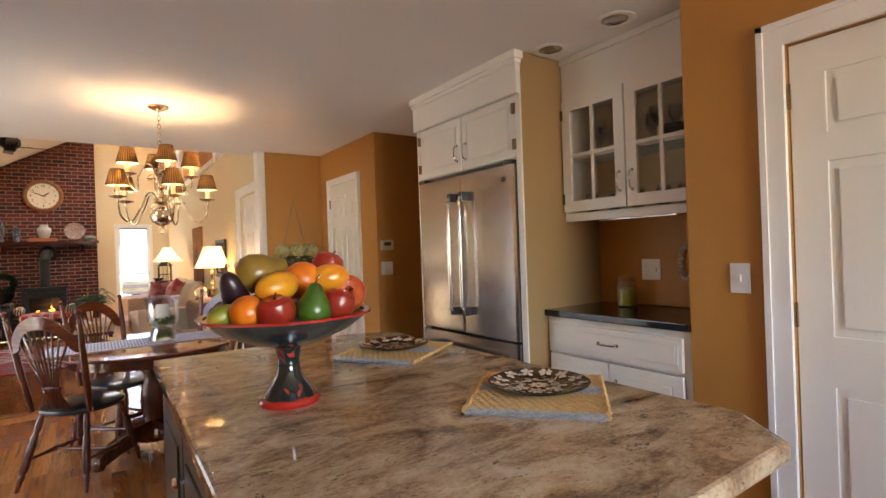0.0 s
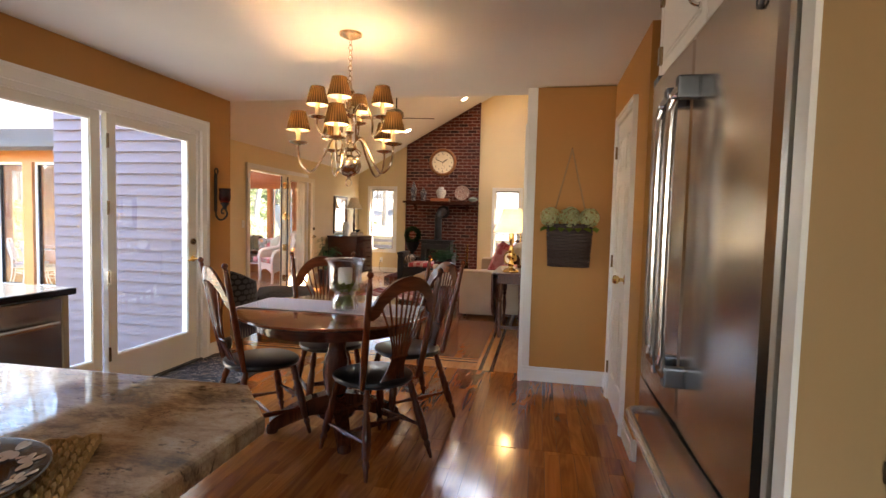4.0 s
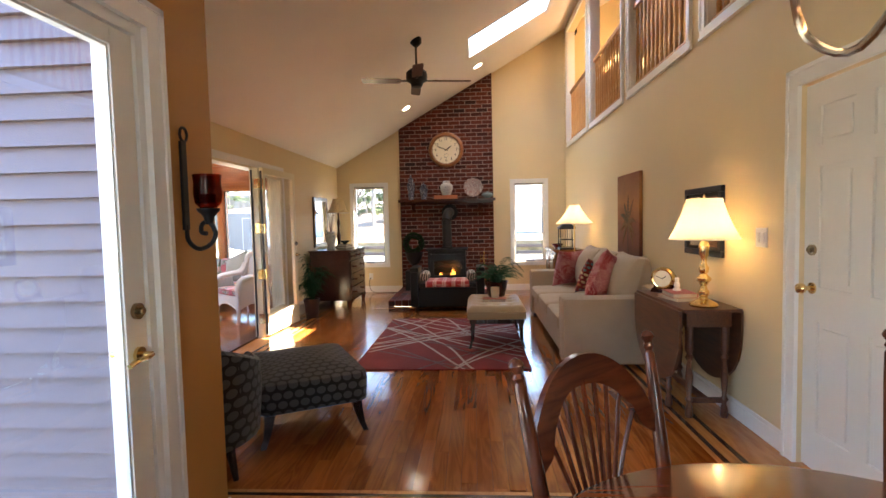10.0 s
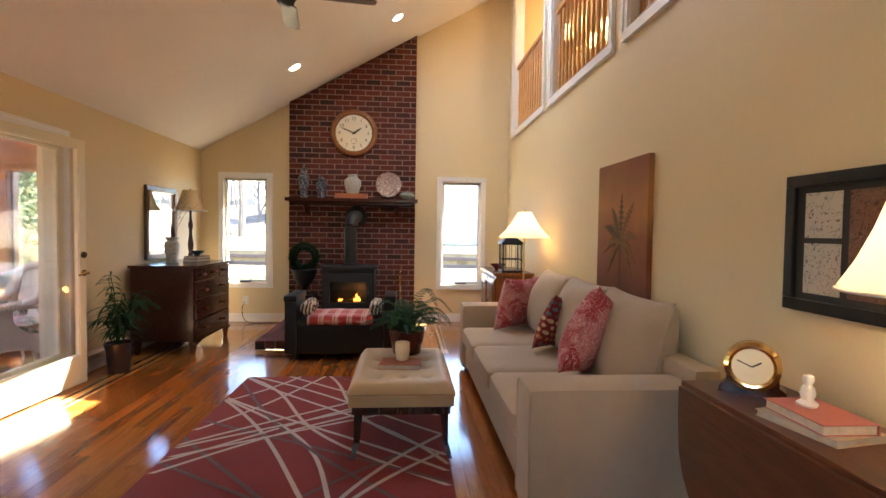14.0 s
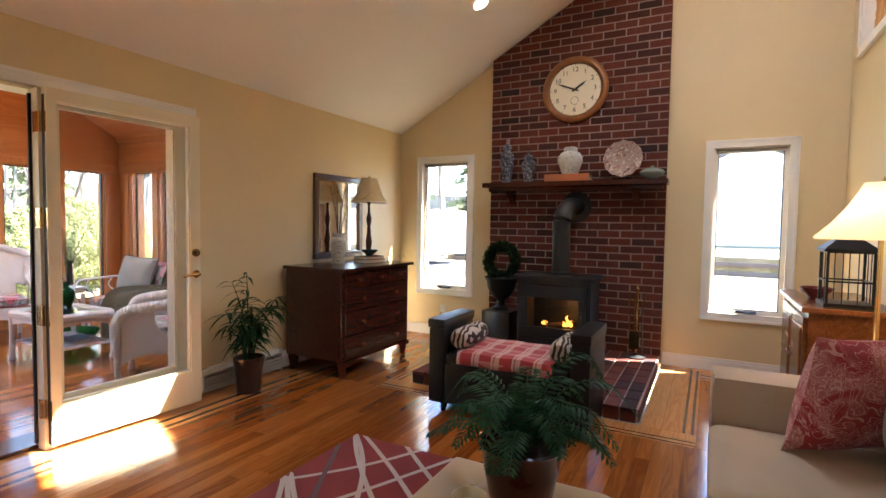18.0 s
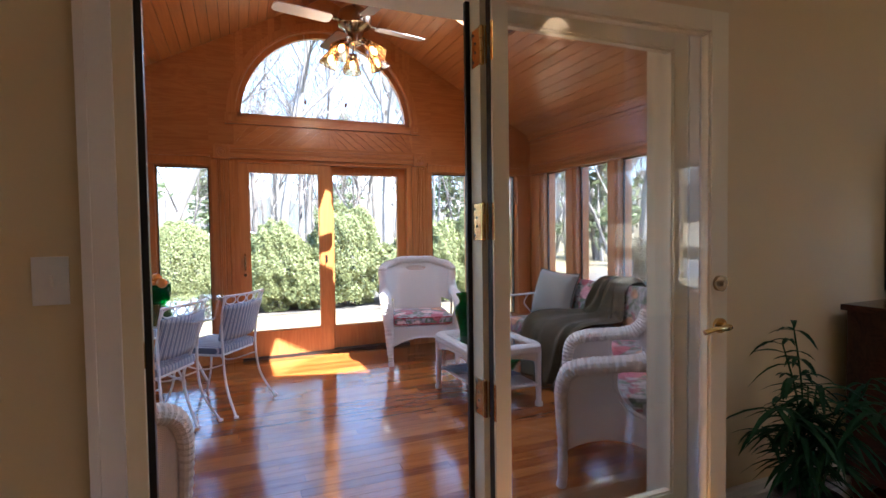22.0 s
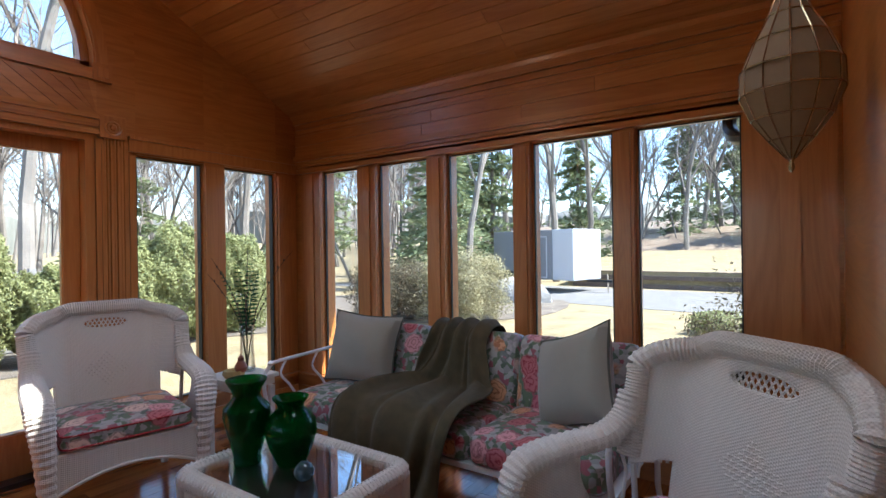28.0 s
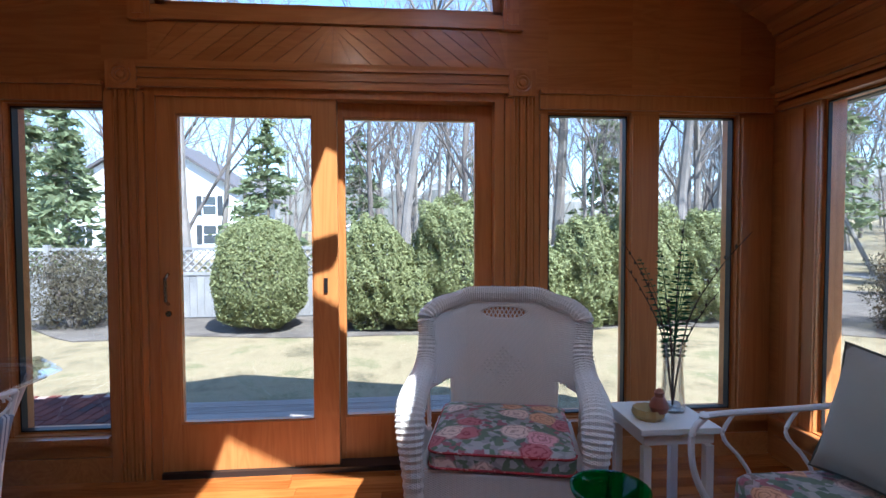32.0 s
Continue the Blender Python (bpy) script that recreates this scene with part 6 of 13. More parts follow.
# place settings
M_PLATE = plain("black_glaze", (0.008, 0.008, 0.01), 0.12, coat=0.5)
M_PLATEW = plain("cream_glaze", (0.55, 0.44, 0.36), 0.18, coat=0.4)
M_STRAW = fabric("woven_straw", (0.5, 0.28, 0.085), (0.66, 0.45, 0.2), weave=260.0, big=30.0, bump=0.8, sheen=0.0)
M_STRAWG = fabric("woven_blue_grey", (0.22, 0.25, 0.3), (0.5, 0.5, 0.5), weave=260.0, big=40.0, bump=0.8)
def setting(cx, cy, yaw, seed, px, py):
    mat_t = thing("placemat", "coarse woven straw placemat with blue-grey stripes", "placemat", "placemats on the island", pose(cx, cy, 0.975, 0, 0, yaw))
    rows = 30
    for half, (a, b, mm) in enumerate(((0, 2, M_STRAWG), (2, 14, M_STRAW), (14, 20, M_STRAWG), (20, 30, M_STRAW))):
        for i in range(a, b):
            y = -0.165 + 0.33 * i / (rows - 1)
            for ph in (0.0, math.pi):
                pts = [(-0.148 + 0.296 * j / 44, y + 0.0028 * math.sin(j * 1.05 + i + ph), 0.0062 + 0.0026 * math.cos(j * 1.05 + i + ph)) for j in range(45)]
                part("strand", T(pts, 0.0046, 4), mm, mat_t)
    for x in (-0.15, 0.15):
        part("braided_edge", T([(x + 0.003 * math.sin(j * 2.6), -0.168 + 0.336 * j / 32, 0.008 + 0.003 * math.cos(j * 2.6)) for j in range(33)], 0.0065, 5), M_STRAW, mat_t)
    pl = thing("dinner_plate", "black plate with a cream floral pattern", "plate", "plates on the island", pose(cx + px, cy + py, 0.9865, 0, 0, yaw) @ Matrix.Scale(0.9, 4))
    part("plate", L([(0.0, 0.006), (0.07, 0.0), (0.085, 0.003), (0.135, 0.02), (0.137, 0.023), (0.134, 0.024), (0.085, 0.0085), (0.0, 0.008)], 48), M_PLATE, pl, smooth=True)
    rng = random.Random(seed)
    def dish(r):
        return 0.0092 if r < 0.085 else 0.0092 + (r - 0.085) * (0.0155 / 0.05)
    bm = bmesh.new()
    def petal(x, y, s, a, w=0.5):
        c = []
        for k in range(10):
            t = 2 * math.pi * k / 10
            px, py = s * math.cos(t), s * w * math.sin(t) * (1 + 0.35 * math.cos(t))
            X, Y = x + px * math.cos(a) - py * math.sin(a), y + px * math.sin(a) + py * math.cos(a)
            c.append(bm.verts.new((X, Y, dish(math.hypot(X, Y)) + 0.0012)))
        bm.faces.new(c)
    for k in range(7):
        a = 2 * math.pi * k / 7 + 0.2
        x, y = 0.055 * math.cos(a), 0.055 * math.sin(a)
        for j in range(6):
            b = 2 * math.pi * j / 6 + rng.random()
            petal(x + 0.013 * math.cos(b), y + 0.013 * math.sin(b), 0.0115, b)
    for j in range(8):
        b = 2 * math.pi * j / 8
        petal(0.016 * math.cos(b), 0.016 * math.sin(b), 0.012, b)
    for k in range(13):
        a = 2 * math.pi * k / 13
        for j in range(5):
            b = 2 * math.pi * j / 5 + rng.random()
            petal(0.11 * math.cos(a) + 0.011 * math.cos(b), 0.11 * math.sin(a) + 0.011 * math.sin(b), 0.010, b, 0.6)
    for k in range(26):
        a = rng.random() * 6.28
        r = rng.uniform(0.075, 0.125)
        petal(r * math.cos(a), r * math.sin(a), 0.008, rng.random() * 6, 0.35)
    part("flower_pattern", bm, M_PLATEW, pl)
setting(1.372, 0.752, -49, 1, 0.012, 0.012)
setting(1.365, 1.45, -57, 2, 0.012, 0.022)

# bar stool beside the island
st = thing("bar_stool", "black turned-leg bar stool with a round dished seat", "stool", m=pose(1.52, 1.86, 0, 0, 0, 20))
M_STOOLWOOD = plain("black_stool_paint", (0.014, 0.012, 0.011), 0.28, vary=0.1, bump=0.1, coat=0.3)
part("seat", L([(0.0, 0.60), (0.15, 0.60), (0.172, 0.612), (0.178, 0.63), (0.17, 0.644), (0.158, 0.648), (0.150, 0.640), (0.146, 0.644), (0.138, 0.645), (0.09, 0.636), (0.0, 0.632)], 40), M_STOOLWOOD, st, smooth=True)
# thin dark plate laid on the seat in place of a cut hole's shade
part("grip_slot", B(0.115, -0.02, 0.6435, 0.133, 0.02, 0.6455), M_IRON, st)
legp = [(0, 0.011), (0.1, 0.014), (0.16, 0.018), (0.2, 0.012), (0.24, 0.02), (0.5, 0.022), (0.7, 0.018), (0.75, 0.013), (0.8, 0.02), (1, 0.016)]
ends = []
for k in range(4):
    a = radians(45 + 90 * k)
    p0, p1 = (0.21 * math.cos(a), 0.21 * math.sin(a), 0), (0.12 * math.cos(a), 0.12 * math.sin(a), 0.605)
    part("leg", turned(bmesh.new(), p0, p1, legp), M_STOOLWOOD, st, smooth=True)
    ends.append([tuple(p0[i] + (p1[i] - p0[i]) * s for i in range(3)) for s in (0.32, 0.5)])
for k in range(4):
    part("stretcher", turned(bmesh.new(), ends[k][k % 2], ends[(k + 1) % 4][k % 2], [(0, 0.008), (0.3, 0.01), (0.5, 0.014), (0.7, 0.01), (1, 0.008)], 8), M_STOOLWOOD, st, smooth=True)

# counter run beside the patio door
dw = thing("dishwasher", "stainless dishwasher built in under the counter", "dishwasher")
part("front", B(-0.40, 2.60, 0.1, -0.36, 3.20, 0.87, bevel=0.004), M_STEEL, dw)
part("control_strip", B(-0.398, 2.605, 0.79, -0.352, 3.195, 0.865, bevel=0.004), M_STEEL, dw)
part("handle", T(spline([(-0.36, 2.66, 0.75), (-0.325, 2.68, 0.75), (-0.325, 3.12, 0.75), (-0.36, 3.14, 0.75)], 4), 0.011, 10), M_STEEL, dw)
part("case", B(-0.92, 2.61, 0.02, -0.40, 3.19, 0.87), M_BLACKPLASTIC, dw)
ce = thing("end_panel", "cream cabinet end panel beside the patio door", "cabinet")
part("panel", B(-0.935, 3.205, 0.0, -0.355, 3.235, 0.882), M_BUFF, ce)
be = thing("base_cabinet", "white base cabinet beside the dishwasher", "cabinet")
part("carcass", B(-0.93, -0.5, 0.1, -0.38, 2.59, 0.882), M_WHITE, be)
part("toe_kick", B(-0.93, -0.5, 0.0, -0.44, 2.59, 0.1), M_BLACKPLASTIC, be)
for i in range(5):
    part("door", B(-0.38, -0.48 + i * 0.61, 0.13, -0.36, 0.11 + i * 0.61, 0.86, bevel=0.004), M_WHITE, be)
c2 = thing("countertop", "long polished black stone countertop by the patio door", "countertop")
part("slab", B(-0.937, -0.5, 0.885, -0.33, 3.26, 0.92, bevel=0.005), M_BLACKSTONE, c2)

# ---- dining corner ----
TC = (0.82, 4.0)
dt = thing("dining_table", "round dark cherry pedestal dining table", "table", m=pose(TC[0], TC[1], 0))
part("tabletop", L([(0.0, 0.722), (0.555, 0.722), (0.585, 0.728), (0.60, 0.738), (0.596, 0.747), (0.585, 0.75), (0, 0.75)], 72), M_TABLE, dt, smooth=True)
part("apron", L([(0.47, 0.65), (0.485, 0.652), (0.485, 0.722), (0.46, 0.722), (0.46, 0.65)], 64), M_CHERRY, dt, smooth=True)
part("pedestal", L([(0.0, 0.08), (0.12, 0.08), (0.13, 0.11), (0.10, 0.14), (0.06, 0.17), (0.055, 0.2), (0.075, 0.26), (0.085, 0.34), (0.075, 0.44), (0.055, 0.5), (0.06, 0.54), (0.085, 0.57), (0.085, 0.62), (0.15, 0.655), (0, 0.66)], 28), M_CHERRYZ, dt, smooth=True)
for k in range(4):
    a = radians(30 + 90 * k)
    c, s = math.cos(a), math.sin(a)
    pts = [(0.05, 0.16), (0.15, 0.15), (0.28, 0.10), (0.37, 0.06), (0.40, 0.04)]
    rows = []
    for r, z in pts:
        w, h = 0.045 - 0.02 * r, 0.06 - 0.05 * r
        rows.append([(c * r - s * sx * w, s * r + c * sx * w, max(z + sz * h, 0.004)) for sx, sz in ((-1, -1), (1, -1), (1, 1), (-1, 1))])
    part("foot", rings(bmesh.new(), rows), M_CHERRYZ, dt)
    part("pad", L([(0.0, 0.0), (0.035, 0.0), (0.04, 0.02), (0.03, 0.045), (0, 0.05)], 14, (c * 0.385, s * 0.385, 0)), M_CHERRYZ, dt, smooth=True)

# the runner lies across the table and hangs over one side
ru = thing("table_runner", "white and navy zigzag woven table runner", "table runner", m=pose(TC[0], TC[1] + 0.03, 0))
bm = bmesh.new()
rows = []
prof = [(-0.60, 0.54), (-0.607, 0.64), (-0.607, 0.735)] + [(-0.602, 0.7495)] + [(-0.58 + 1.10 * i / 22, 0.7535) for i in range(23)]
for x, z in prof:
    rows.append([(x, -0.19 + 0.38 * j / 10, z + (0.0008 * math.sin(j * 1.7 + x * 20) if z > 0.75 else 0)) for j in range(11)])
rings(bm, rows, closed=False, cap=False)
rr = part("cloth", bm, M_RUNNER, ru)
for y in (-0.19, 0.19):
    part("hem", T([(x + (0.002 if x < -0.58 else 0.0), y, z + (0.002 if z > 0.75 else 0.0)) for x, z in prof], 0.0028, 5), M_TRIM, rr)
sol = rr.modifiers.new("thick", "SOLIDIFY")
sol.thickness = 0.003
sol.offset = 1.0

# hurricane vase with candle and moss
hv = thing("candle_vase", "clear glass hurricane vase with a white candle", "vase", m=pose(0.888, 3.957, 0.758))
part("glass", L([(0.0, 0.004), (0.078, 0.0), (0.085, 0.01), (0.08, 0.06), (0.062, 0.095), (0.064, 0.105), (0.098, 0.14), (0.102, 0.2), (0.103, 0.27), (0.118, 0.305), (0.125, 0.31), (0.122, 0.314), (0.114, 0.308), (0.099, 0.272), (0.098, 0.2), (0.093, 0.142), (0.058, 0.104), (0.056, 0.096), (0.075, 0.06), (0.08, 0.012), (0, 0.008)], 36), M_CLEAR, hv, smooth=True)
part("candle", L([(0.0, 0.115), (0.042, 0.115), (0.043, 0.25), (0.038, 0.257), (0.01, 0.252), (0, 0.252)], 24), M_WAX, hv, smooth=True)
part("wick", T([(0, 0, 0.25), (0.002, 0, 0.266)], 0.0015, 5), M_IRON, hv)
rng = random.Random(3)
def tuft(bm, n, r, z0, z1, size, rng):
    for _ in range(n):
        a, q = rng.random() * 6.283, r * math.sqrt(rng.random())
        p = Vector((q * math.cos(a), q * math.sin(a), rng.uniform(z0, z1)))
        d = Vector((rng.uniform(-1, 1), rng.uniform(-1, 1), rng.uniform(-0.2, 1))).normalized() * size
        s = d.cross(Vector((0.3, 0.5, 0.8))).normalized() * size * 0.22
        v = [bm.verts.new(x) for x in (p - s, p + s, p + d)]
        bm.faces.new(v)
    return bm
part("moss", tuft(bmesh.new(), 700, 0.082, 0.115, 0.16, 0.028, rng), M_MOSS, hv)
part("moss_below", tuft(bmesh.new(), 300, 0.06, 0.015, 0.07, 0.025, rng), M_MOSS, hv)

# Windsor chairs with a fan of spindles
def dining_chair(m):
    t = thing("dining_chair", "dark cherry bow-back chair with fanned spindles", "chair", "chairs round the table")
    rows = []
    for z, k in ((0.425, 0.9), (0.43, 0.96), (0.445, 1.0), (0.458, 0.985), (0.462, 0.94)):
        row = []
        for i in range(32):
            a = 2 * math.pi * i / 32
            x, y = math.cos(a), math.sin(a)
            w = 0.215 * (1 + 0.06 * y)
            row.append((w * k * x * (abs(x) ** -0.12 if abs(x) > 0.01 else 1), 0.215 * k * y * (abs(y) ** -0.15 if abs(y) > 0.01 else 1), z))
        rows.append(row)
    bm = rings(bmesh.new(), rows, cap=True)
    part("seat", bm, M_BLACKWOOD, t, "dark saddle seat", smooth=True)
    lp = [(0, 0.009), (0.06, 0.012), (0.12, 0.013), (0.18, 0.02), (0.22, 0.012), (0.26, 0.022), (0.5, 0.024), (0.68, 0.02), (0.74, 0.013), (0.79, 0.021), (0.9, 0.018), (1, 0.014)]
    foot = {}
    for sx in (-1, 1):
        for sy in (-1, 1):
            p0 = (sx * (0.215 if sy < 0 else 0.205), sy * 0.225 - (0.03 if sy < 0 else 0), 0.0)
            p1 = (sx * 0.14, sy * 0.14, 0.432)
            foot[sx, sy] = (Vector(p0), Vector(p1))
            part("leg", turned(bmesh.new(), p0, p1, lp, 12), M_CHERRYZ, t, smooth=True)
    sp = [(0, 0.008), (0.25, 0.009), (0.4, 0.014), (0.5, 0.016), (0.6, 0.014), (0.75, 0.009), (1, 0.008)]
    mids = []
    for sx in (-1, 1):
        a = foot[sx, -1][0].lerp(foot[sx, -1][1], 0.4)
        b = foot[sx, 1][0].lerp(foot[sx, 1][1], 0.36)
        mids.append((a + b) / 2)
        part("stretcher", turned(bmesh.new(), a, b, sp, 8), M_CHERRYZ, t, smooth=True)
    part("stretcher", turned(bmesh.new(), mids[0], mids[1], sp, 8), M_CHERRYZ, t, smooth=True)
    a, b = foot[-1, 1][0].lerp(foot[-1, 1][1], 0.5), foot[1, 1][0].lerp(foot[1, 1][1], 0.5)
    part("stretcher", turned(bmesh.new(), a, b, sp, 8), M_CHERRYZ, t, smooth=True)
    # posts
    def back(z):
        return -0.165 - (z - 0.45) * 0.20
    pp = [(0, 0.014), (0.08, 0.017), (0.3, 0.019), (0.55, 0.018), (0.78, 0.016), (0.9, 0.0135), (0.915, 0.009), (0.93, 0.014), (0.945, 0.009), (0.955, 0.013), (0.972, 0.0185), (0.99, 0.013), (1, 0.002)]
    for sx in (-1, 1):
        part("post", turned(bmesh.new(), (sx * 0.185, back(0.45), 0.445), (sx * 0.228, back(1.06), 1.065), pp, 14), M_CHERRYZ, t, smooth=True)
    # crest rail: rises to a bow between the posts
    crest = []
    n = 25
    for i in range(n):
        u = 2 * i / (n - 1) - 1
        x = 0.215 * u
        lift = 0.86 + 0.135 * max(0.0, 1 - (abs(u) / 0.86) ** 2.4) + (0.02 * math.cos(u * 3.14159) if abs(u) > 0.8 else 0)
        y = back(lift) - 0.035 * (1 - u * u)
        crest.append((x, y, lift))
    rows = []
    for i, (x, y, z) in enumerate(crest):
        q = 2 * i / (n - 1) - 1
        h = 0.026 + 0.012 * (1 - abs(q))
        dx = crest[min(i + 1, n - 1)][0] - crest[max(i - 1, 0)][0]
        dz = crest[min(i + 1, n - 1)][2] - crest[max(i - 1, 0)][2]
        l = math.hypot(dx, dz)
        nx, nz = -dz / l, dx / l
        rows.append([(x + nx * h * s, y + o, z + nz * h * s) for s, o in ((-1, -0.011), (1, -0.008), (1, 0.008), (-1, 0.011))])
    part("crest_rail", rings(bmesh.new(), rows), M_CHERRY, t, smooth=True)
    for k in range(9):
        u = (k - 4) / 4
        xt = 0.155 * u
        zt = 0.86 + 0.135 * max(0.0, 1 - (abs(u) * 0.72 / 0.86) ** 2.4) - 0.015
        yt = back(zt) - 0.035 * (1 - (0.72 * u) ** 2)
        mid = (0.045 * u, back(0.62) - 0.035, 0.62 + 0.0)
        low = (0.075 * u, -0.17, 0.455)
        pts = spline([low, (0.05 * u, back(0.53) - 0.02, 0.53), mid, (0.09 * u, back(0.75) - 0.035, 0.75), (xt, yt, zt)], 4)
        part("spindle", T(pts, 0.0058, 7), M_CHERRYZ, t, smooth=True)
    part("cross_rail", T([(-0.055, back(0.6) - 0.03, 0.60), (0, back(0.6) - 0.036, 0.602), (0.055, back(0.6) - 0.03, 0.60)], 0.009, 8), M_CHERRYZ, t)
    t.matrix_basis = m
    return t
def chair_pose(bx, by, fx, fy):
    l = math.hypot(fx, fy)
    fx, fy = fx / l, fy / l
    return pose(bx + 0.287 * fx, by + 0.287 * fy, 0, 0, 0, math.degrees(math.atan2(-fx, fy)))
ch = dining_chair(chair_pose(1.40, 3.53, -0.8, 0.6))
for q in ((0.235, 3.58, 0.62, 0.78), (0.473, 4.55, 0.59, -0.81), (1.415, 4.506, -0.75, -0.66)):
    copy_thing(ch, chair_pose(*q))

# chandelier
CH = (0.905, 3.945)
cd = thing("chandelier", "brass chandelier with pleated brown shades, lit", "chandelier", m=pose(CH[0], CH[1], 0))
part("ceiling_rose", L([(0.0, 2.42), (0.07, 2.42), (0.066, 2.408), (0.04, 2.395), (0.015, 2.385), (0, 2.38)], 28), M_CHAMPAGNE, cd, smooth=True)
bm = bmesh.new()
z = 2.385
k = 0
while z > 2.13:
    pts = [(0.011 * math.cos(a) * (1 if k % 2 else 0.15), 0.011 * math.cos(a) * (0.15 if k % 2 else 1), z - 0.018 + 0.02 * math.sin(a)) for a in [2 * math.pi * i / 10 for i in range(11)]]
    tube(bm, pts, 0.0028, 5)
    z -= 0.03
    k += 1
part("chain", bm, M_CHAMPAGNE, cd)
part("column", L([(0.0, 2.14), (0.012, 2.13), (0.014, 2.1), (0.03, 2.08), (0.014, 2.05), (0.012, 1.98), (0.035, 1.965), (0.04, 1.94), (0.018, 1.92), (0.016, 1.86), (0.03, 1.84), (0.016, 1.82), (0.018, 1.78), (0.045, 1.765), (0.048, 1.74), (0.02, 1.72), (0.022, 1.70), (0, 1.69)], 24), M_CHAMPAGNE, cd, smooth=True)
part("ball", L([(0.0, 1.705), (0.03, 1.70), (0.055, 1.685), (0.073, 1.655), (0.075, 1.635), (0.062, 1.60), (0.035, 1.58), (0.012, 1.57), (0.01, 1.56), (0, 1.556)], 32, flute=0.02, nf=12), M_CHAMPAGNE, cd, smooth=True)
part("loop", T([(0.018 * math.cos(a), 0, 1.537 + 0.022 * math.sin(a)) for a in [2 * math.pi * i / 16 for i in range(17)]], 0.0035, 6), M_CHAMPAGNE, cd)
def pleated_mat():
    k = Nodes("pleated_brown_shade")
    tc = k.n("TexCoord").outputs["UV"]
    u = k.n("SeparateXYZ", Vector=tc).outputs[0]
    w = k.math("ABSOLUTE", k.math("SUBTRACT", k.math("FRACT", k.math("MULTIPLY", u, 26.0)), 0.5))
    # fold shading put into the colour: dark valleys, paler ridges
    col = k.mix(k.math("MULTIPLY", w, 2.0), (0.025, 0.012, 0.007), (0.13, 0.075, 0.036))
    tcol = k.mix(k.math("MULTIPLY", w, 2.0), (0.06, 0.03, 0.014), (0.27, 0.17, 0.085))
    df = k.n("BsdfDiffuse", Color=col)
    tl = k.n("BsdfTranslucent", Color=tcol)
    m = k.n("MixShader", Fac=0.2)
    k.t.links.new(df.outputs[0], m.inputs[1])
    k.t.links.new(tl.outputs[0], m.inputs[2])
    k.t.links.new(m.outputs[0], k.out.inputs["Surface"])
    return k.mat
M_PLEAT = pleated_mat()
M_LINING = shade_cloth("ivory_lining", (0.8, 0.7, 0.54), (0.7, 0.56, 0.38), 0.35)
def uv_around(ob, n=1.0):
    """Wraps a coordinate round the upright axis of a turned part."""
    me = ob.data
    uv = me.uv_layers.new(name="UVMap")
    for p in me.polygons:
        c = p.center
        base_a = math.atan2(c.y, c.x)
        for li in p.loop_indices:
            v = me.vertices[me.loops[li].vertex_index].co
            a = math.atan2(v.y, v.x)
            while a - base_a > math.pi:
                a -= 2 * math.pi
            while a - base_a < -math.pi:
                a += 2 * math.pi
            uv.data[li].uv = (a / (2 * math.pi) * n + 2, v.z)
M_BULB = glow("warm_bulb", (1.0, 0.62, 0.25), 8.0)
M_CANDLEBULB = glow("candle_bulb", (1.0, 0.72, 0.42), 12.0)
M_CANDLE = plain("ivory_sleeve", (0.75, 0.6, 0.36), 0.5)
shade_me = None
def arm(a, r, z0, ztop, tier):
    global shade_me
    c, s = math.cos(a), math.sin(a)
    def P(q, z):
        return (c * q, s * q, z)
    dip = 0.15 if tier == 0 else 0.10
    pts = spline([P(0.03, z0), P(0.06, z0 + 0.055), P(0.10, z0 + 0.045), P(0.14, z0 - 0.04), P(r * 0.72, ztop - dip - 0.03), P(r * 0.93, ztop - dip), P(r, ztop - 0.07), P(r, ztop - 0.03)], 5)
    am = part("arm", T(pts, 0.0065, 8), M_CHAMPAGNE, cd, smooth=True)
    part("scroll", T(spline([P(0.05, z0 - 0.01), P(0.08, z0 - 0.03), P(0.075, z0 - 0.055), P(0.055, z0 - 0.045)], 4), 0.004, 6), M_CHAMPAGNE, am)
    part("drip_pan", L([(0.0, -0.03), (0.012, -0.03), (0.05, -0.018), (0.054, -0.012), (0.012, -0.02), (0, -0.018)], 24, P(r, ztop)), M_CHAMPAGNE, am, smooth=True)
    part("candle_sleeve", L([(0.013, -0.02), (0.0135, 0.085), (0, 0.087)], 14, P(r, ztop)), M_CANDLE, am, smooth=True)
    part("bulb", L([(0.0, 0.087), (0.009, 0.09), (0.015, 0.108), (0.012, 0.125), (0.004, 0.142), (0, 0.145)], 12, P(r, ztop)), M_CANDLEBULB, am, smooth=True)
    if shade_me is None:
        sh = part("shade", L([(0.068, 0.0), (0.069, 0.002), (0.042, 0.108)], 52, flute=0.006, nf=26), M_PLEAT, am, "pleated brown fabric shade")
        uv_around(sh)
        shade_me = sh.data
    else:
        sh = new("shade", shade_me)
        sh.parent = am
        tagged(sh, "pleated brown fabric shade")
    sh.matrix_basis = pose(c * r, s * r, ztop + 0.055)
    part("lining", L([(0.0662, 0.001), (0.0404, 0.1065)], 32), M_LINING, sh, "pale shade lining", smooth=True)
    for rr, zz, th_ in ((0.0675, 0.0015, 0.002), (0.0415, 0.108, 0.0016)):
        part("shade_edge", T([(rr * math.cos(q), rr * math.sin(q), zz) for q in [2 * math.pi * i / 24 for i in range(25)]], th_, 5), M_IRON, sh)
for a in (206, 278, 350, 62, 134):
    arm(radians(a), 0.295, 1.745, 1.775, 0)
for a in (185, 95, 5, 275):
    arm(radians(a), 0.20, 1.945, 1.945, 1)
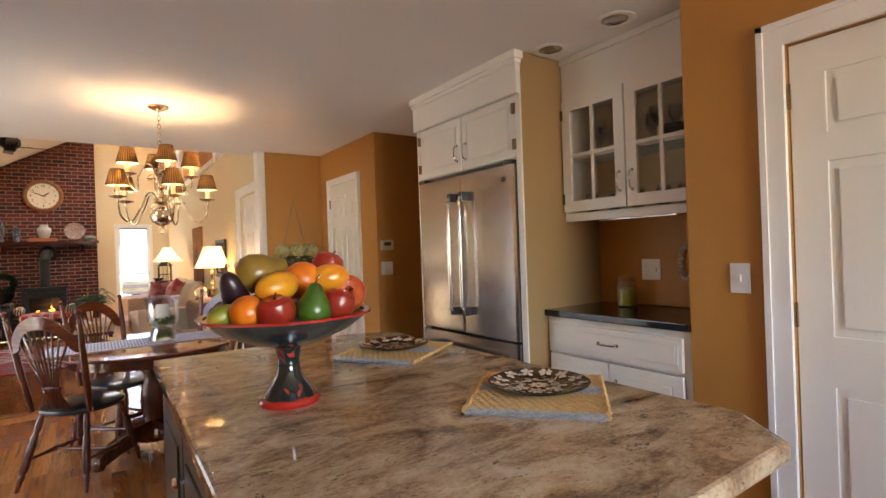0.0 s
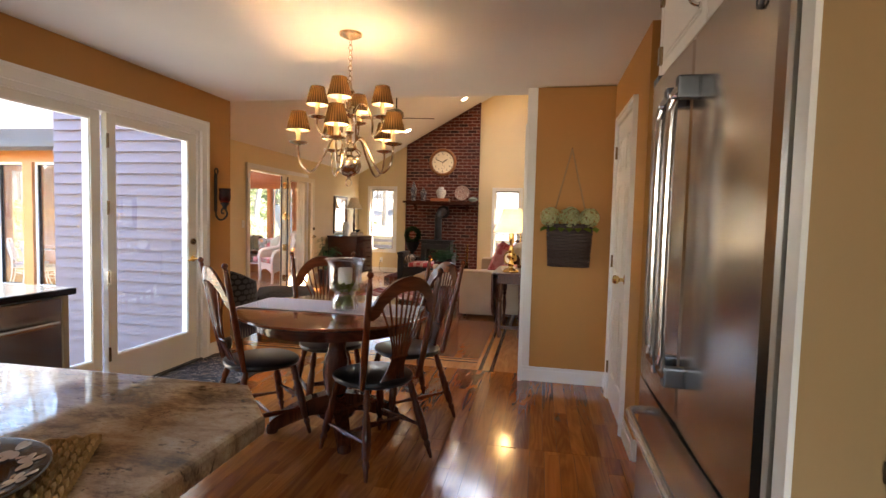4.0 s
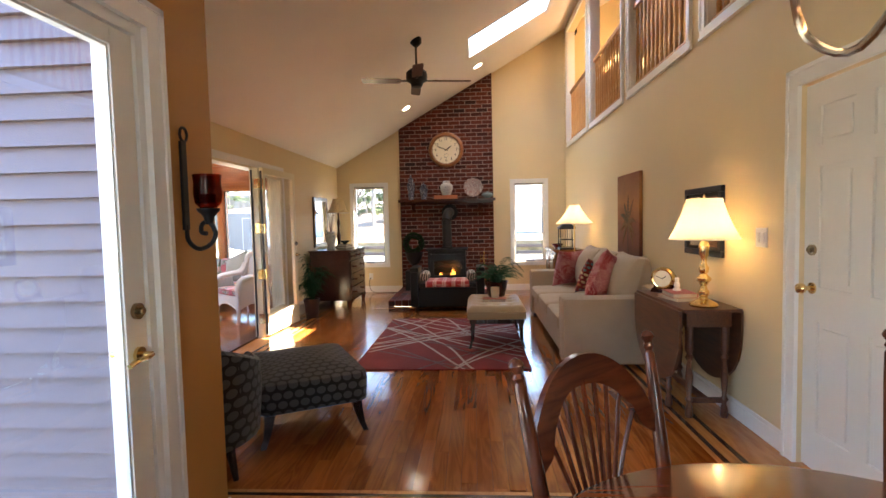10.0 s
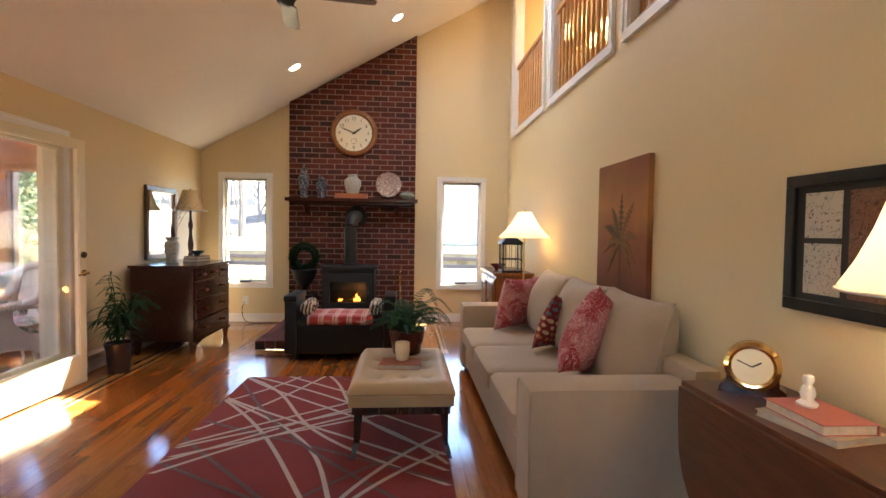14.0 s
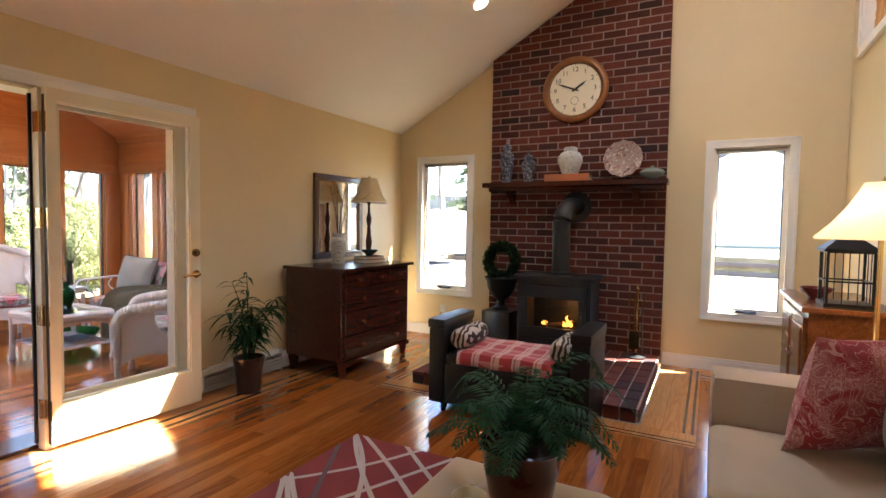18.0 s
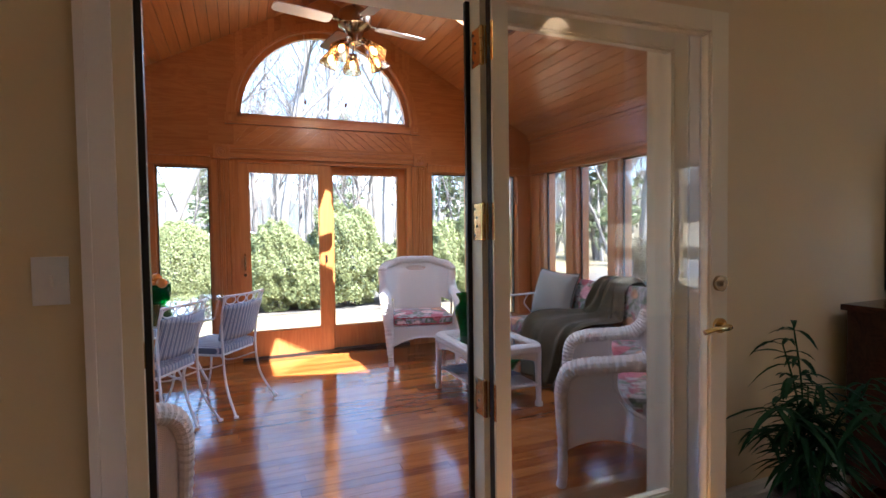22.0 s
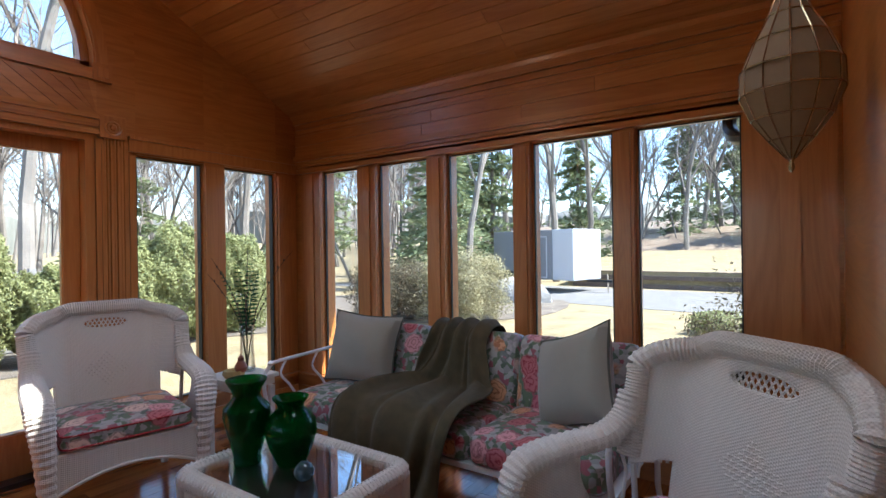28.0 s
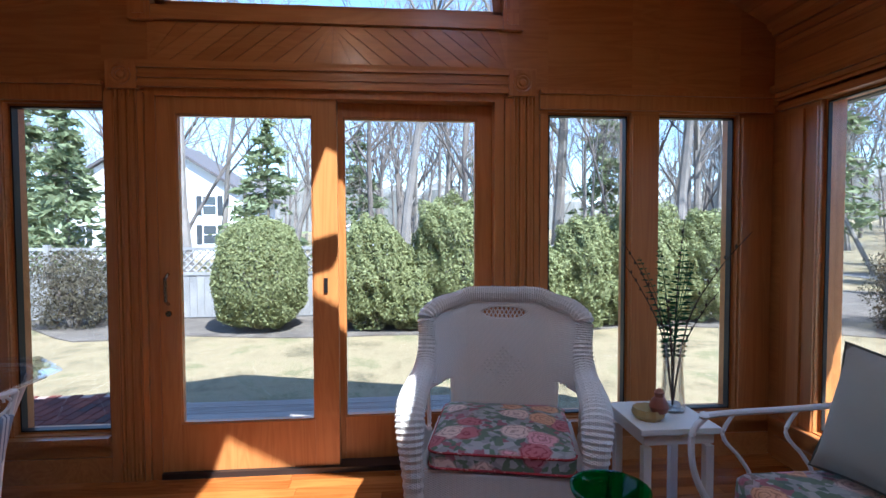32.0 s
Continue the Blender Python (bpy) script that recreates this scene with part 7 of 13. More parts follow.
for k in range(5):
    a = radians((206, 278, 350, 62, 134)[k])
    lamp("chandelier_bulb", "POINT", pose(CH[0] + 0.295 * math.cos(a), CH[1] + 0.295 * math.sin(a), 1.895), 0.12, WARM, 0.014)
for a in (185, 95, 5, 275):
    a = radians(a)
    lamp("chandelier_bulb", "POINT", pose(CH[0] + 0.2 * math.cos(a), CH[1] + 0.2 * math.sin(a), 2.065), 0.12, WARM, 0.014)

# wall sconce by the patio door
sc = thing("wall_sconce", "black iron wall sconce with an amber glass cup", "sconce", m=pose(KX, 5.268, 1.40))
part("back_bar", box(bmesh.new(), 0.0, -0.018, -0.05, 0.012, 0.018, 0.30, 0.003), M_IRON, sc)
part("ring", T([(0.012, 0.024 * math.cos(a), 0.325 + 0.027 * math.sin(a)) for a in [2 * math.pi * i / 18 for i in range(19)]], 0.006, 6), M_IRON, sc)
part("scroll", T(spline([(0.008, 0, -0.03), (0.012, 0, -0.09), (0.05, 0, -0.125), (0.10, 0, -0.11), (0.125, 0, -0.065), (0.10, 0, -0.02), (0.07, 0, -0.03), (0.068, 0, -0.06), (0.09, 0, -0.065)], 5), 0.009, 8), M_IRON, sc, smooth=True)
part("cup_holder", L([(0.0, -0.03), (0.014, -0.03), (0.02, 0.0), (0.03, 0.012), (0.042, 0.024), (0.044, 0.034), (0.036, 0.03), (0, 0.02)], 20, (0.10, 0, 0)), M_IRON, sc, smooth=True)
part("glass_cup", L([(0.03, 0.035), (0.048, 0.055), (0.053, 0.09), (0.05, 0.135), (0.054, 0.165), (0.052, 0.166), (0.047, 0.135), (0.05, 0.09), (0.045, 0.058), (0.0, 0.04)], 24, (0.10, 0, 0)), M_AMBER, sc, "amber glass cup", smooth=True)
part("candle", L([(0.0, 0.04), (0.03, 0.04), (0.03, 0.09), (0, 0.092)], 16, (0.10, 0, 0)), plain("amber_wax", (0.35, 0.08, 0.02), 0.5), sc, smooth=True)

# hanging basket of hydrangeas
hb = thing("hanging_basket", "dark woven wall basket with pale green hydrangeas", "basket", m=pose(2.285, 5.262, 0.97))
rows = []
for z, w, d in ((0.0, 0.15, 0.06), (0.02, 0.158, 0.075), (0.18, 0.168, 0.085), (0.34, 0.178, 0.095), (0.345, 0.172, 0.09), (0.06, 0.15, 0.07)):
    rows.append([(w * x, -max(0.0, d * y), z) for x, y in [(-1, 0), (-1, 0.7), (-0.85, 0.95), (-0.4, 1.05), (0, 1.08), (0.4, 1.05), (0.85, 0.95), (1, 0.7), (1, 0)]])
part("basket", rings(bmesh.new(), rows), M_BASKET, hb, smooth=True)
for i in range(15):
    z = 0.012 + i * 0.0235
    w, d = 0.157 + 0.02 * z / 0.34, 0.077 + 0.02 * z / 0.34
    pts = [(w * x * 1.01, -max(0.004, d * y) - 0.003 * math.cos(math.pi * (j + i)), z) for j, (x, y) in enumerate([(-1, 0.05), (-1, 0.7), (-0.92, 0.9), (-0.7, 1.0), (-0.45, 1.05), (-0.2, 1.08), (0, 1.09), (0.2, 1.08), (0.45, 1.05), (0.7, 1.0), (0.92, 0.9), (1, 0.7), (1, 0.05)])]
    part("weave_row", T(pts, 0.0085, 5), M_BASKET, hb)
M_TWINE = fabric("twine", (0.42, 0.25, 0.1))
part("hanger", tube(T([(-0.15, -0.012, 0.33), (0, -0.012, 0.95)], 0.007, 5), [(0.15, -0.012, 0.33), (0, -0.012, 0.95)], 0.007, 5), M_TWINE, hb, "twine hanger")
part("nail", T([(0, 0, 0.945), (0, -0.022, 0.955)], 0.004, 6), M_IRON, hb)
def bloom(c, r, rng, n=130):
    bm = bmesh.new()
    for _ in range(n):
        d = Vector((rng.gauss(0, 1), rng.gauss(0, 1), rng.gauss(0, 1))).normalized()
        p = Vector(c) + d * r * rng.uniform(0.8, 1.02)
        u = d.cross(Vector((0.2, 0.4, 0.9))).normalized()
        w = d.cross(u)
        a = rng.random() * 6.28
        for k in range(4):
            e = math.cos(a + k * 1.571) * u + math.sin(a + k * 1.571) * w
            f = math.cos(a + k * 1.571 + 0.785) * u + math.sin(a + k * 1.571 + 0.785) * w
            g = math.cos(a + k * 1.571 - 0.785) * u + math.sin(a + k * 1.571 - 0.785) * w
            v = [bm.verts.new(x) for x in (p, p + g * 0.008 + d * 0.002, p + e * 0.014 + d * 0.001, p + f * 0.008 + d * 0.002)]
            bm.faces.new(v)
    return bm
rng = random.Random(12)
for x, r in ((-0.155, 0.08), (0.0, 0.084), (0.15, 0.078)):
    part("flower_head", bloom((x, -0.075, 0.4), r, rng, 260), M_HYDR, hb, "pale green hydrangea head")
for k in range(7):
    x = -0.2 + k * 0.066
    bm = bmesh.new()
    v = [bm.verts.new(q) for q in ((x, -0.09, 0.33), (x - 0.03, -0.12, 0.31), (x + rng.uniform(-.03, .03), -0.15, 0.285), (x + 0.03, -0.12, 0.31))]
    bm.faces.new(v)
    part("leaf", bm, M_MOSS, hb)

# door mat by the patio door
dm = thing("door_mat", "black and cream oriental patterned door mat", "mat", m=pose(-0.58, 4.62, 0.0))
part("rug_surface", PR(rrect(-0.33, -0.62, 0.33, 0.62, 0.01, 2), "z", 0.001, 0.010), figured_rug("oriental_pile", (0.012, 0.012, 0.014), [(0.0, (0.42, 0.36, 0.27)), (0.3, (0.02, 0.02, 0.02)), (0.55, (0.3, 0.2, 0.13)), (0.75, (0.5, 0.45, 0.36))], 24.0), dm)
bm = bmesh.new()
for a in ((-0.345, -0.635, 0.345, -0.62), (-0.345, 0.62, 0.345, 0.635), (-0.345, -0.62, -0.33, 0.62), (0.33, -0.62, 0.345, 0.62)):
    box(bm, a[0], a[1], 0.0, a[2], a[3], 0.011)
part("border", bm, M_BLACKPLASTIC, dm)

# ---- family room ----
def uv_box(ob, s=1.0):
    """Lays a coordinate on each face along its main direction."""
    me = ob.data
    uv = me.uv_layers.new(name="UVMap")
    for p in me.polygons:
        n = p.normal
        k = max(range(3), key=lambda i: abs(n[i]))
        a, b = ((1, 2), (0, 2), (0, 1))[k]
        for li in p.loop_indices:
            v = me.vertices[me.loops[li].vertex_index].co
            uv.data[li].uv = (v[a] * s + 5, v[b] * s + 5)


def letters(txt, size, mat, parent, m, name="numeral", depth=0.0006):
    """A word or number as a thin mesh, centred in its own x-y plane."""
    cu = bpy.data.curves.new("letters", "FONT")
    cu.body, cu.size, cu.align_x, cu.align_y, cu.extrude = txt, size, "CENTER", "CENTER", depth
    tmp = bpy.data.objects.new("letters", cu)
    me = bpy.data.meshes.new_from_object(tmp)
    bpy.data.objects.remove(tmp)
    me.materials.clear()
    me.materials.append(mat)
    ob = new(name, me)
    ob.parent = parent
    ob.matrix_basis = m
    return ob


def frond(bm, pts, width, n, droop=0.2, fold=0.35, thick=0.32, stem=0.003):
    """A feather-shaped leaf: a stem with two rows of narrow leaflets."""
    line = spline(pts, 5)
    tube(bm, line, stem, 5, stem * 0.4)
    m = len(line)
    for i in range(n):
        s = 0.12 + 0.88 * i / n
        q = s * (m - 1)
        j = min(int(q), m - 2)
        p = line[j].lerp(line[j + 1], q - j)
        d = (line[j + 1] - line[j]).normalized()
        side = d.cross(Vector((0, 0, 1)))
        if side.length < 0.1:
            side = d.cross(Vector((1, 0, 0)))
        side.normalize()
        up = side.cross(d)
        w = width * math.sin(math.pi * min(1, 0.18 + 0.8 * s)) ** 0.7
        for sg in (-1, 1):
            e = (side * sg + d * 0.55 + up * fold).normalized() * w
            e.z -= droop * w
            t = (d - side * sg * 0.1).normalized() * width * thick * 0.5
            mid = p + e * 0.5 + up * 0.06 * w
            v = [bm.verts.new(x) for x in (p, mid - t * 0.6, p + e, mid + t * 0.6)]
            bm.faces.new((v[0], v[1], v[3]))
            bm.faces.new((v[1], v[2], v[3]))
    return bm


def blade(bm, p, d, ln, w, droop, rng):
    """A single bent leaf blade."""
    p, d = Vector(p), Vector(d).normalized()
    side = d.cross(Vector((0, 0, 1)))
    side = side.normalized() if side.length > 0.05 else Vector((1, 0, 0))
    prev = None
    for i in range(5):
        s = i / 4
        c = p + d * ln * s + Vector((0, 0, -droop * ln * s * s))
        h = w * (math.sin(math.pi * (0.12 + 0.86 * s)) + 0.02) * 0.5
        a, b, k = bm.verts.new(c - side * h), bm.verts.new(c + side * h), bm.verts.new(c - Vector((0, 0, h * 0.35)))
        if prev:
            bm.faces.new((prev[0], prev[2], k, a))
            bm.faces.new((prev[2], prev[1], b, k))
        prev = (a, b, k)
    return bm


# the chimney: mortar core, bricks laid in running bond
CX0, CX1, CY = -1.21, 0.57, 12.97
ch = structure("wall_chimney", PR([(CX0 + 0.004, 0.0), (CX1 - 0.004, 0.0), (CX1 - 0.004, fam(CX1) - 0.01), (CX0 + 0.004, fam(CX0) - 0.01)], "y", CY + 0.0, YN - 0.002), M_MORTAR, "red-brown brick chimney breast with pale mortar joints", "chimney")
he = structure("hearth", B(CX0 + 0.006, 11.36, 0.0, CX1 - 0.006, CY + 0.006, 0.092), M_MORTAR, "raised red brick hearth", "hearth")
ms = thing("mantel_shelf", "dark-stained wooden mantel shelf on the brick chimney", "shelf")
part("board", B(-1.22, 12.74, 1.725, 0.60, CY - 0.004, 1.775, bevel=0.008), M_MAHOG, ms)
part("moulding", B(-1.17, 12.80, 1.685, 0.55, CY - 0.004, 1.724, bevel=0.01), M_MAHOG, ms)
for x in (-0.95, 0.31):
    part("bracket", PR([(CY - 0.004, 1.684), (12.83, 1.684), (12.84, 1.66), (12.92, 1.6), (CY - 0.004, 1.55)], "x", x - 0.03, x + 0.03), M_MAHOG, ms)

# wall clock
M_CLOCKFACE = plain("ivory_clock_face", (0.78, 0.71, 0.54), 0.45, vary=0.04)
M_CLOCKWOOD = wood("clock_rim_oak", (0.2, 0.07, 0.02), (0.36, 0.14, 0.04), 0.3, axis=0, vary=0.1, coat=0.2)
cl = thing("wall_clock", "large round oak clock with an ivory face", "clock", m=pose(-0.31, CY - 0.002, 2.71, 90, 0, 0))
part("rim", L([(0.262, 0.012), (0.268, 0.04), (0.285, 0.052), (0.305, 0.05), (0.325, 0.035), (0.332, 0.015), (0.332, 0.0), (0.262, 0.0), (0.262, 0.012)], 64), M_CLOCKWOOD, cl, smooth=True)
part("face", L([(0, 0.002), (0.264, 0.002), (0.264, 0.012), (0, 0.012)], 64), M_CLOCKFACE, cl, smooth=True)
part("bead", L([(0.256, 0.012), (0.262, 0.02), (0.268, 0.012), (0.256, 0.012)], 64), M_OLDBRASS, cl, smooth=True)
for k in range(1, 13):
    a = radians(90 - 30 * k)
    letters(str(k), 0.066, M_BLACKPLASTIC, cl, pose(0.2 * math.cos(a), 0.2 * math.sin(a), 0.0135))
for k in range(60):
    a = radians(6 * k)
    if k % 5 == 0:
        part("minute_mark", B(-0.0025, 0.238, 0.0122, 0.0025, 0.252, 0.0135), M_BLACKPLASTIC, cl).matrix_basis = pose(0, 0, 0, 0, 0, 6 * k)
part("hour_pointer", PR([(-0.008, -0.03), (0.008, -0.03), (0.012, 0.09), (0.0, 0.14), (-0.012, 0.09)], "z", 0.015, 0.017), M_BLACKPLASTIC, cl).matrix_basis = pose(0, 0, 0, 0, 0, -56)
part("minute_pointer", PR([(-0.006, -0.04), (0.006, -0.04), (0.009, 0.13), (0.0, 0.215), (-0.009, 0.13)], "z", 0.018, 0.02), M_BLACKPLASTIC, cl).matrix_basis = pose(0, 0, 0, 0, 0, 68)
part("seconds_dial", L([(0.036, 0.0122), (0.038, 0.0135), (0.04, 0.0122)], 30, (0, -0.11, 0)), M_DARKSTEEL, cl)
part("pivot", L([(0.012, 0.015), (0.012, 0.023), (0, 0.024)], 14), M_OLDBRASS, cl)

# mantel ornaments
M_DELFT = figured_rug("blue_white_china", (0.62, 0.64, 0.66), [(0.0, (0.05, 0.07, 0.16)), (0.3, (0.6, 0.62, 0.64)), (0.5, (0.1, 0.12, 0.2)), (0.72, (0.55, 0.57, 0.6))], 42.0)
M_DARKDELFT = figured_rug("dark_china", (0.05, 0.055, 0.08), [(0.0, (0.6, 0.62, 0.65)), (0.5, (0.04, 0.045, 0.07)), (0.72, (0.5, 0.52, 0.55))], 34.0)
M_GINGER = figured_rug("white_grey_china", (0.5, 0.5, 0.47), [(0.0, (0.1, 0.12, 0.15)), (0.4, (0.5, 0.5, 0.46)), (0.75, (0.2, 0.22, 0.25))], 38.0)
def lidded_jar(x, h, r, mat, label):
    t = thing("china_jar", label, "jar", "jars on the mantel", pose(x, 12.86, 1.776))
    b = h * 0.76
    part("body", L([(0, 0), (r * 0.62, 0), (r * 0.66, 0.01), (r * 0.6, b * 0.12), (r * 0.8, b * 0.4), (r, b * 0.7), (r * 0.96, b * 0.82), (r * 0.6, b * 0.93), (r * 0.55, b), (0, b)], 8, flute=0.0), mat, t)
    part("lid", L([(r * 0.7, b), (r * 0.72, b + 0.012), (r * 0.5, b + h * 0.09), (r * 0.2, b + h * 0.13), (r * 0.14, b + h * 0.16), (r * 0.24, b + h * 0.2), (0, h)], 12), mat, t, smooth=True)
    return t
lidded_jar(-0.985, 0.47, 0.078, M_DARKDELFT, "tall dark blue and white lidded china jar")
lidded_jar(-0.745, 0.33, 0.078, M_DARKDELFT, "shorter dark blue and white lidded china jar")
bk = thing("flat_book", "orange-brown cloth book lying on the mantel", "book", m=pose(-0.325, 12.85, 1.776))
M_ORANGEBOOK = plain("orange_book_cloth", (0.42, 0.13, 0.05), 0.6)
M_PAGES = plain("book_pages", (0.6, 0.52, 0.4), 0.9, vary=0.2, scale=90.0)
part("lower_cover", B(-0.22, -0.09, 0.0, 0.22, 0.09, 0.006), M_ORANGEBOOK, bk)
part("page_block", B(-0.214, -0.085, 0.006, 0.214, 0.083, 0.06), M_PAGES, bk)
part("upper_cover", B(-0.22, -0.09, 0.06, 0.22, 0.09, 0.067), M_ORANGEBOOK, bk)
part("spine", B(-0.22, -0.098, 0.0, 0.22, -0.088, 0.067, bevel=0.004), M_ORANGEBOOK, bk)
gj = thing("ginger_jar", "round white and grey china jar on a book", "jar", m=pose(-0.31, 12.85, 1.843))
part("body", L([(0, 0), (0.075, 0), (0.08, 0.012), (0.1, 0.07), (0.118, 0.13), (0.116, 0.18), (0.09, 0.215), (0.062, 0.225), (0, 0.225)], 28), M_GINGER, gj, smooth=True)
part("lid", L([(0.066, 0.225), (0.068, 0.24), (0.066, 0.262), (0.058, 0.272), (0, 0.276)], 28), M_GINGER, gj, smooth=True)
M_IMARI = figured_rug("imari_china", (0.34, 0.25, 0.22), [(0.0, (0.25, 0.02, 0.012)), (0.25, (0.72, 0.66, 0.58)), (0.5, (0.012, 0.015, 0.05)), (0.66, (0.7, 0.64, 0.56)), (0.85, (0.3, 0.05, 0.02))], 24.0)
pl = thing("display_plate", "scalloped rust, navy and white china plate on a stand", "plate", m=pose(0.19, 12.85, 1.776))
part("dish", L([(0, 0.0), (0.09, 0.002), (0.11, 0.014), (0.175, 0.026), (0.178, 0.03), (0.108, 0.02), (0.09, 0.008), (0, 0.006)], 64, flute=0.022, nf=12), M_IMARI, pl, smooth=True).matrix_basis = pose(0, 0.02, 0.2, 78, 0, 0)
for x in (-0.05, 0.05):
    part("stand_leg", T([(x, -0.06, 0.022), (x, -0.05, 0.004), (x * 0.8, 0.06, 0.004), (x * 0.5, 0.05, 0.15)], 0.004, 6), M_IRON, pl)
tu = thing("tureen", "small green and grey china covered dish", "dish", m=pose(0.455, 12.85, 1.776))
M_GREYGREEN = plain("grey_green_glaze", (0.3, 0.36, 0.33), 0.25, vary=0.3, scale=60.0)
part("bowl", L([(0, 0), (0.045, 0), (0.05, 0.012), (0.085, 0.035), (0.098, 0.06), (0.1, 0.066), (0, 0.066)], 26, sx=1.15, sy=0.8), M_GREYGREEN, tu, smooth=True)
part("lid", L([(0.1, 0.066), (0.085, 0.085), (0.045, 0.102), (0.012, 0.106), (0.018, 0.122), (0, 0.128)], 26, sx=1.12, sy=0.78), M_GREYGREEN, tu, smooth=True)

# the stove
HZ = 0.1
M_STOVE = plain("stove_cast_iron", (0.007, 0.007, 0.008), 0.5, 0.0, bump=0.35, bscale=120.0)
sv = thing("gas_stove", "black cast-iron stove with a small fire lit", "stove", m=pose(-0.305, 12.52, HZ))
for i in (-1, 1):
    for j in (-1, 1):
        part("foot", turned(bmesh.new(), (i * 0.31, j * 0.16, 0), (i * 0.3, j * 0.15, 0.12), [(0, 0.03), (0.2, 0.035), (0.6, 0.022), (1, 0.034)], 10), M_STOVE, sv, smooth=True)
bm = BM()
for q in ((-0.34, -0.2, 0.12, 0.34, 0.2, 0.2), (-0.34, 0.16, 0.2, 0.34, 0.2, 0.68), (-0.34, -0.2, 0.2, -0.29, 0.16, 0.68), (0.29, -0.2, 0.2, 0.34, 0.16, 0.68), (-0.34, -0.2, 0.68, 0.34, 0.2, 0.73)):
    box(bm, *q, bevel=0.006)
part("body", bm, M_STOVE, sv)
part("top_plate", B(-0.375, -0.23, 0.73, 0.375, 0.22, 0.765, bevel=0.01), M_STOVE, sv)
bm = BM()
for q in ((-0.3, -0.232, 0.2, 0.3, -0.2, 0.29), (-0.3, -0.232, 0.56, 0.3, -0.2, 0.67), (-0.3, -0.232, 0.29, -0.235, -0.2, 0.56), (0.235, -0.232, 0.29, 0.3, -0.2, 0.56)):
    box(bm, *q, bevel=0.005)
dr = part("door", bm, M_STOVE, sv)
part("pane", B(-0.236, -0.214, 0.288, 0.236, -0.21, 0.562), M_CLEAR, dr)
part("handle", T([(0.268, -0.232, 0.4), (0.268, -0.262, 0.41), (0.268, -0.262, 0.47), (0.268, -0.232, 0.48)], 0.007, 8), M_CHROME, dr)
part("apron_grille", B(-0.3, -0.226, 0.13, 0.3, -0.2, 0.19, bevel=0.004), M_STOVE, sv)
M_LOG = plain("charred_log", (0.035, 0.025, 0.02), 0.95, vary=0.6, scale=30.0, bump=0.8, bscale=50.0, dist=0.01)
for p, q, r in (((-0.19, -0.02, 0.235), (0.18, 0.02, 0.25), 0.035), ((-0.15, -0.08, 0.24), (0.1, -0.1, 0.245), 0.03), ((-0.08, -0.1, 0.29), (0.15, 0.05, 0.3), 0.026)):
    part("log", turned(BM(), p, q, [(0, r * 0.7), (0.02, r), (0.3, r * 0.9), (0.6, r * 1.05), (0.98, r), (1, r * 0.6)], 9), M_LOG, sv, smooth=True)
M_FLAME = glow("flame", (1.0, 0.36, 0.05), 0.3)
rng = random.Random(31)
for x, h in ((0.1, 0.11), (0.13, 0.07), (0.07, 0.05), (-0.13, 0.045), (-0.09, 0.035), (0.02, 0.03)):
    z0 = 0.28
    part("flame", rings(BM(), [[(x + 0.02 * math.sin(9 * s + x * 40) * s + w * math.cos(a), -0.04 + 0.5 * w * math.sin(a), z0 + h * s) for a in [k * 0.785 for k in range(8)]] for s, w in ((0, 0.008), (0.2, 0.019), (0.45, 0.016), (0.75, 0.008), (1, 0.001))]), M_FLAME, sv, smooth=True)
for k in range(7):
    part("ember", L([(0, 0), (0.012, 0.002), (0.012, 0.01), (0, 0.014)], 7, (rng.uniform(-0.17, 0.18), rng.uniform(-0.15, -0.1), 0.2)), glow("ember", (1.0, 0.22, 0.03), 0.25), sv)
part("flue", L([(0.088, 0.765), (0.1, 0.765), (0.1, 0.79), (0.085, 0.795), (0.085, 1.22)], 26, (0.0, 0.05, 0)), M_STOVE, sv, smooth=True)
part("elbow", T(spline([(0, 0.05, 1.2), (0, 0.055, 1.29), (0.02, 0.12, 1.38), (0.035, 0.24, 1.42), (0.04, 0.44, 1.425)], 4), 0.088, 22), M_STOVE, sv, smooth=True)
part("wall_collar", L([(0.085, 0), (0.15, 0), (0.155, 0.012), (0.12, 0.028), (0.09, 0.034)], 30), M_STOVE, sv, smooth=True).matrix_basis = pose(0.04, 0.449, 1.425, 90, 0, 0)
lamp("fire_light", "POINT", pose(-0.2, 12.42, HZ + 0.4), 0.12, (1.0, 0.42, 0.1), 0.04)

# fire tools
ft = thing("fire_tools", "brass and iron fireplace tool set on the hearth", "fire tools", m=pose(0.37, 12.78, HZ))
part("foot_plate", L([(0, 0), (0.085, 0), (0.09, 0.012), (0.03, 0.03), (0.012, 0.045), (0, 0.045)], 20), M_IRON, ft, smooth=True)
part("pole", turned(BM(), (0, 0, 0.03), (0, 0, 0.68), [(0, 0.009), (0.5, 0.009), (0.52, 0.016), (0.54, 0.009), (0.94, 0.009), (0.96, 0.018), (1, 0.004)], 10), M_BRASS, ft, smooth=True)
part("cross_bar", T([(-0.07, 0, 0.54), (0.07, 0, 0.54)], 0.006, 8), M_BRASS, ft)
part("cross_bar", T([(0, -0.07, 0.54), (0, 0.07, 0.54)], 0.006, 8), M_BRASS, ft)
part("poker", T([(-0.065, -0.02, 0.62), (-0.06, -0.02, 0.08), (-0.04, -0.03, 0.06)], 0.006, 7), M_BRASS, ft)
part("tongs", T([(0.065, -0.02, 0.62), (0.05, -0.02, 0.35), (0.06, -0.02, 0.06)], 0.006, 7), M_IRON, ft)
sh = part("shovel", T([(-0.01, -0.07, 0.62), (-0.01, -0.06, 0.26)], 0.006, 7), M_BRASS, ft)
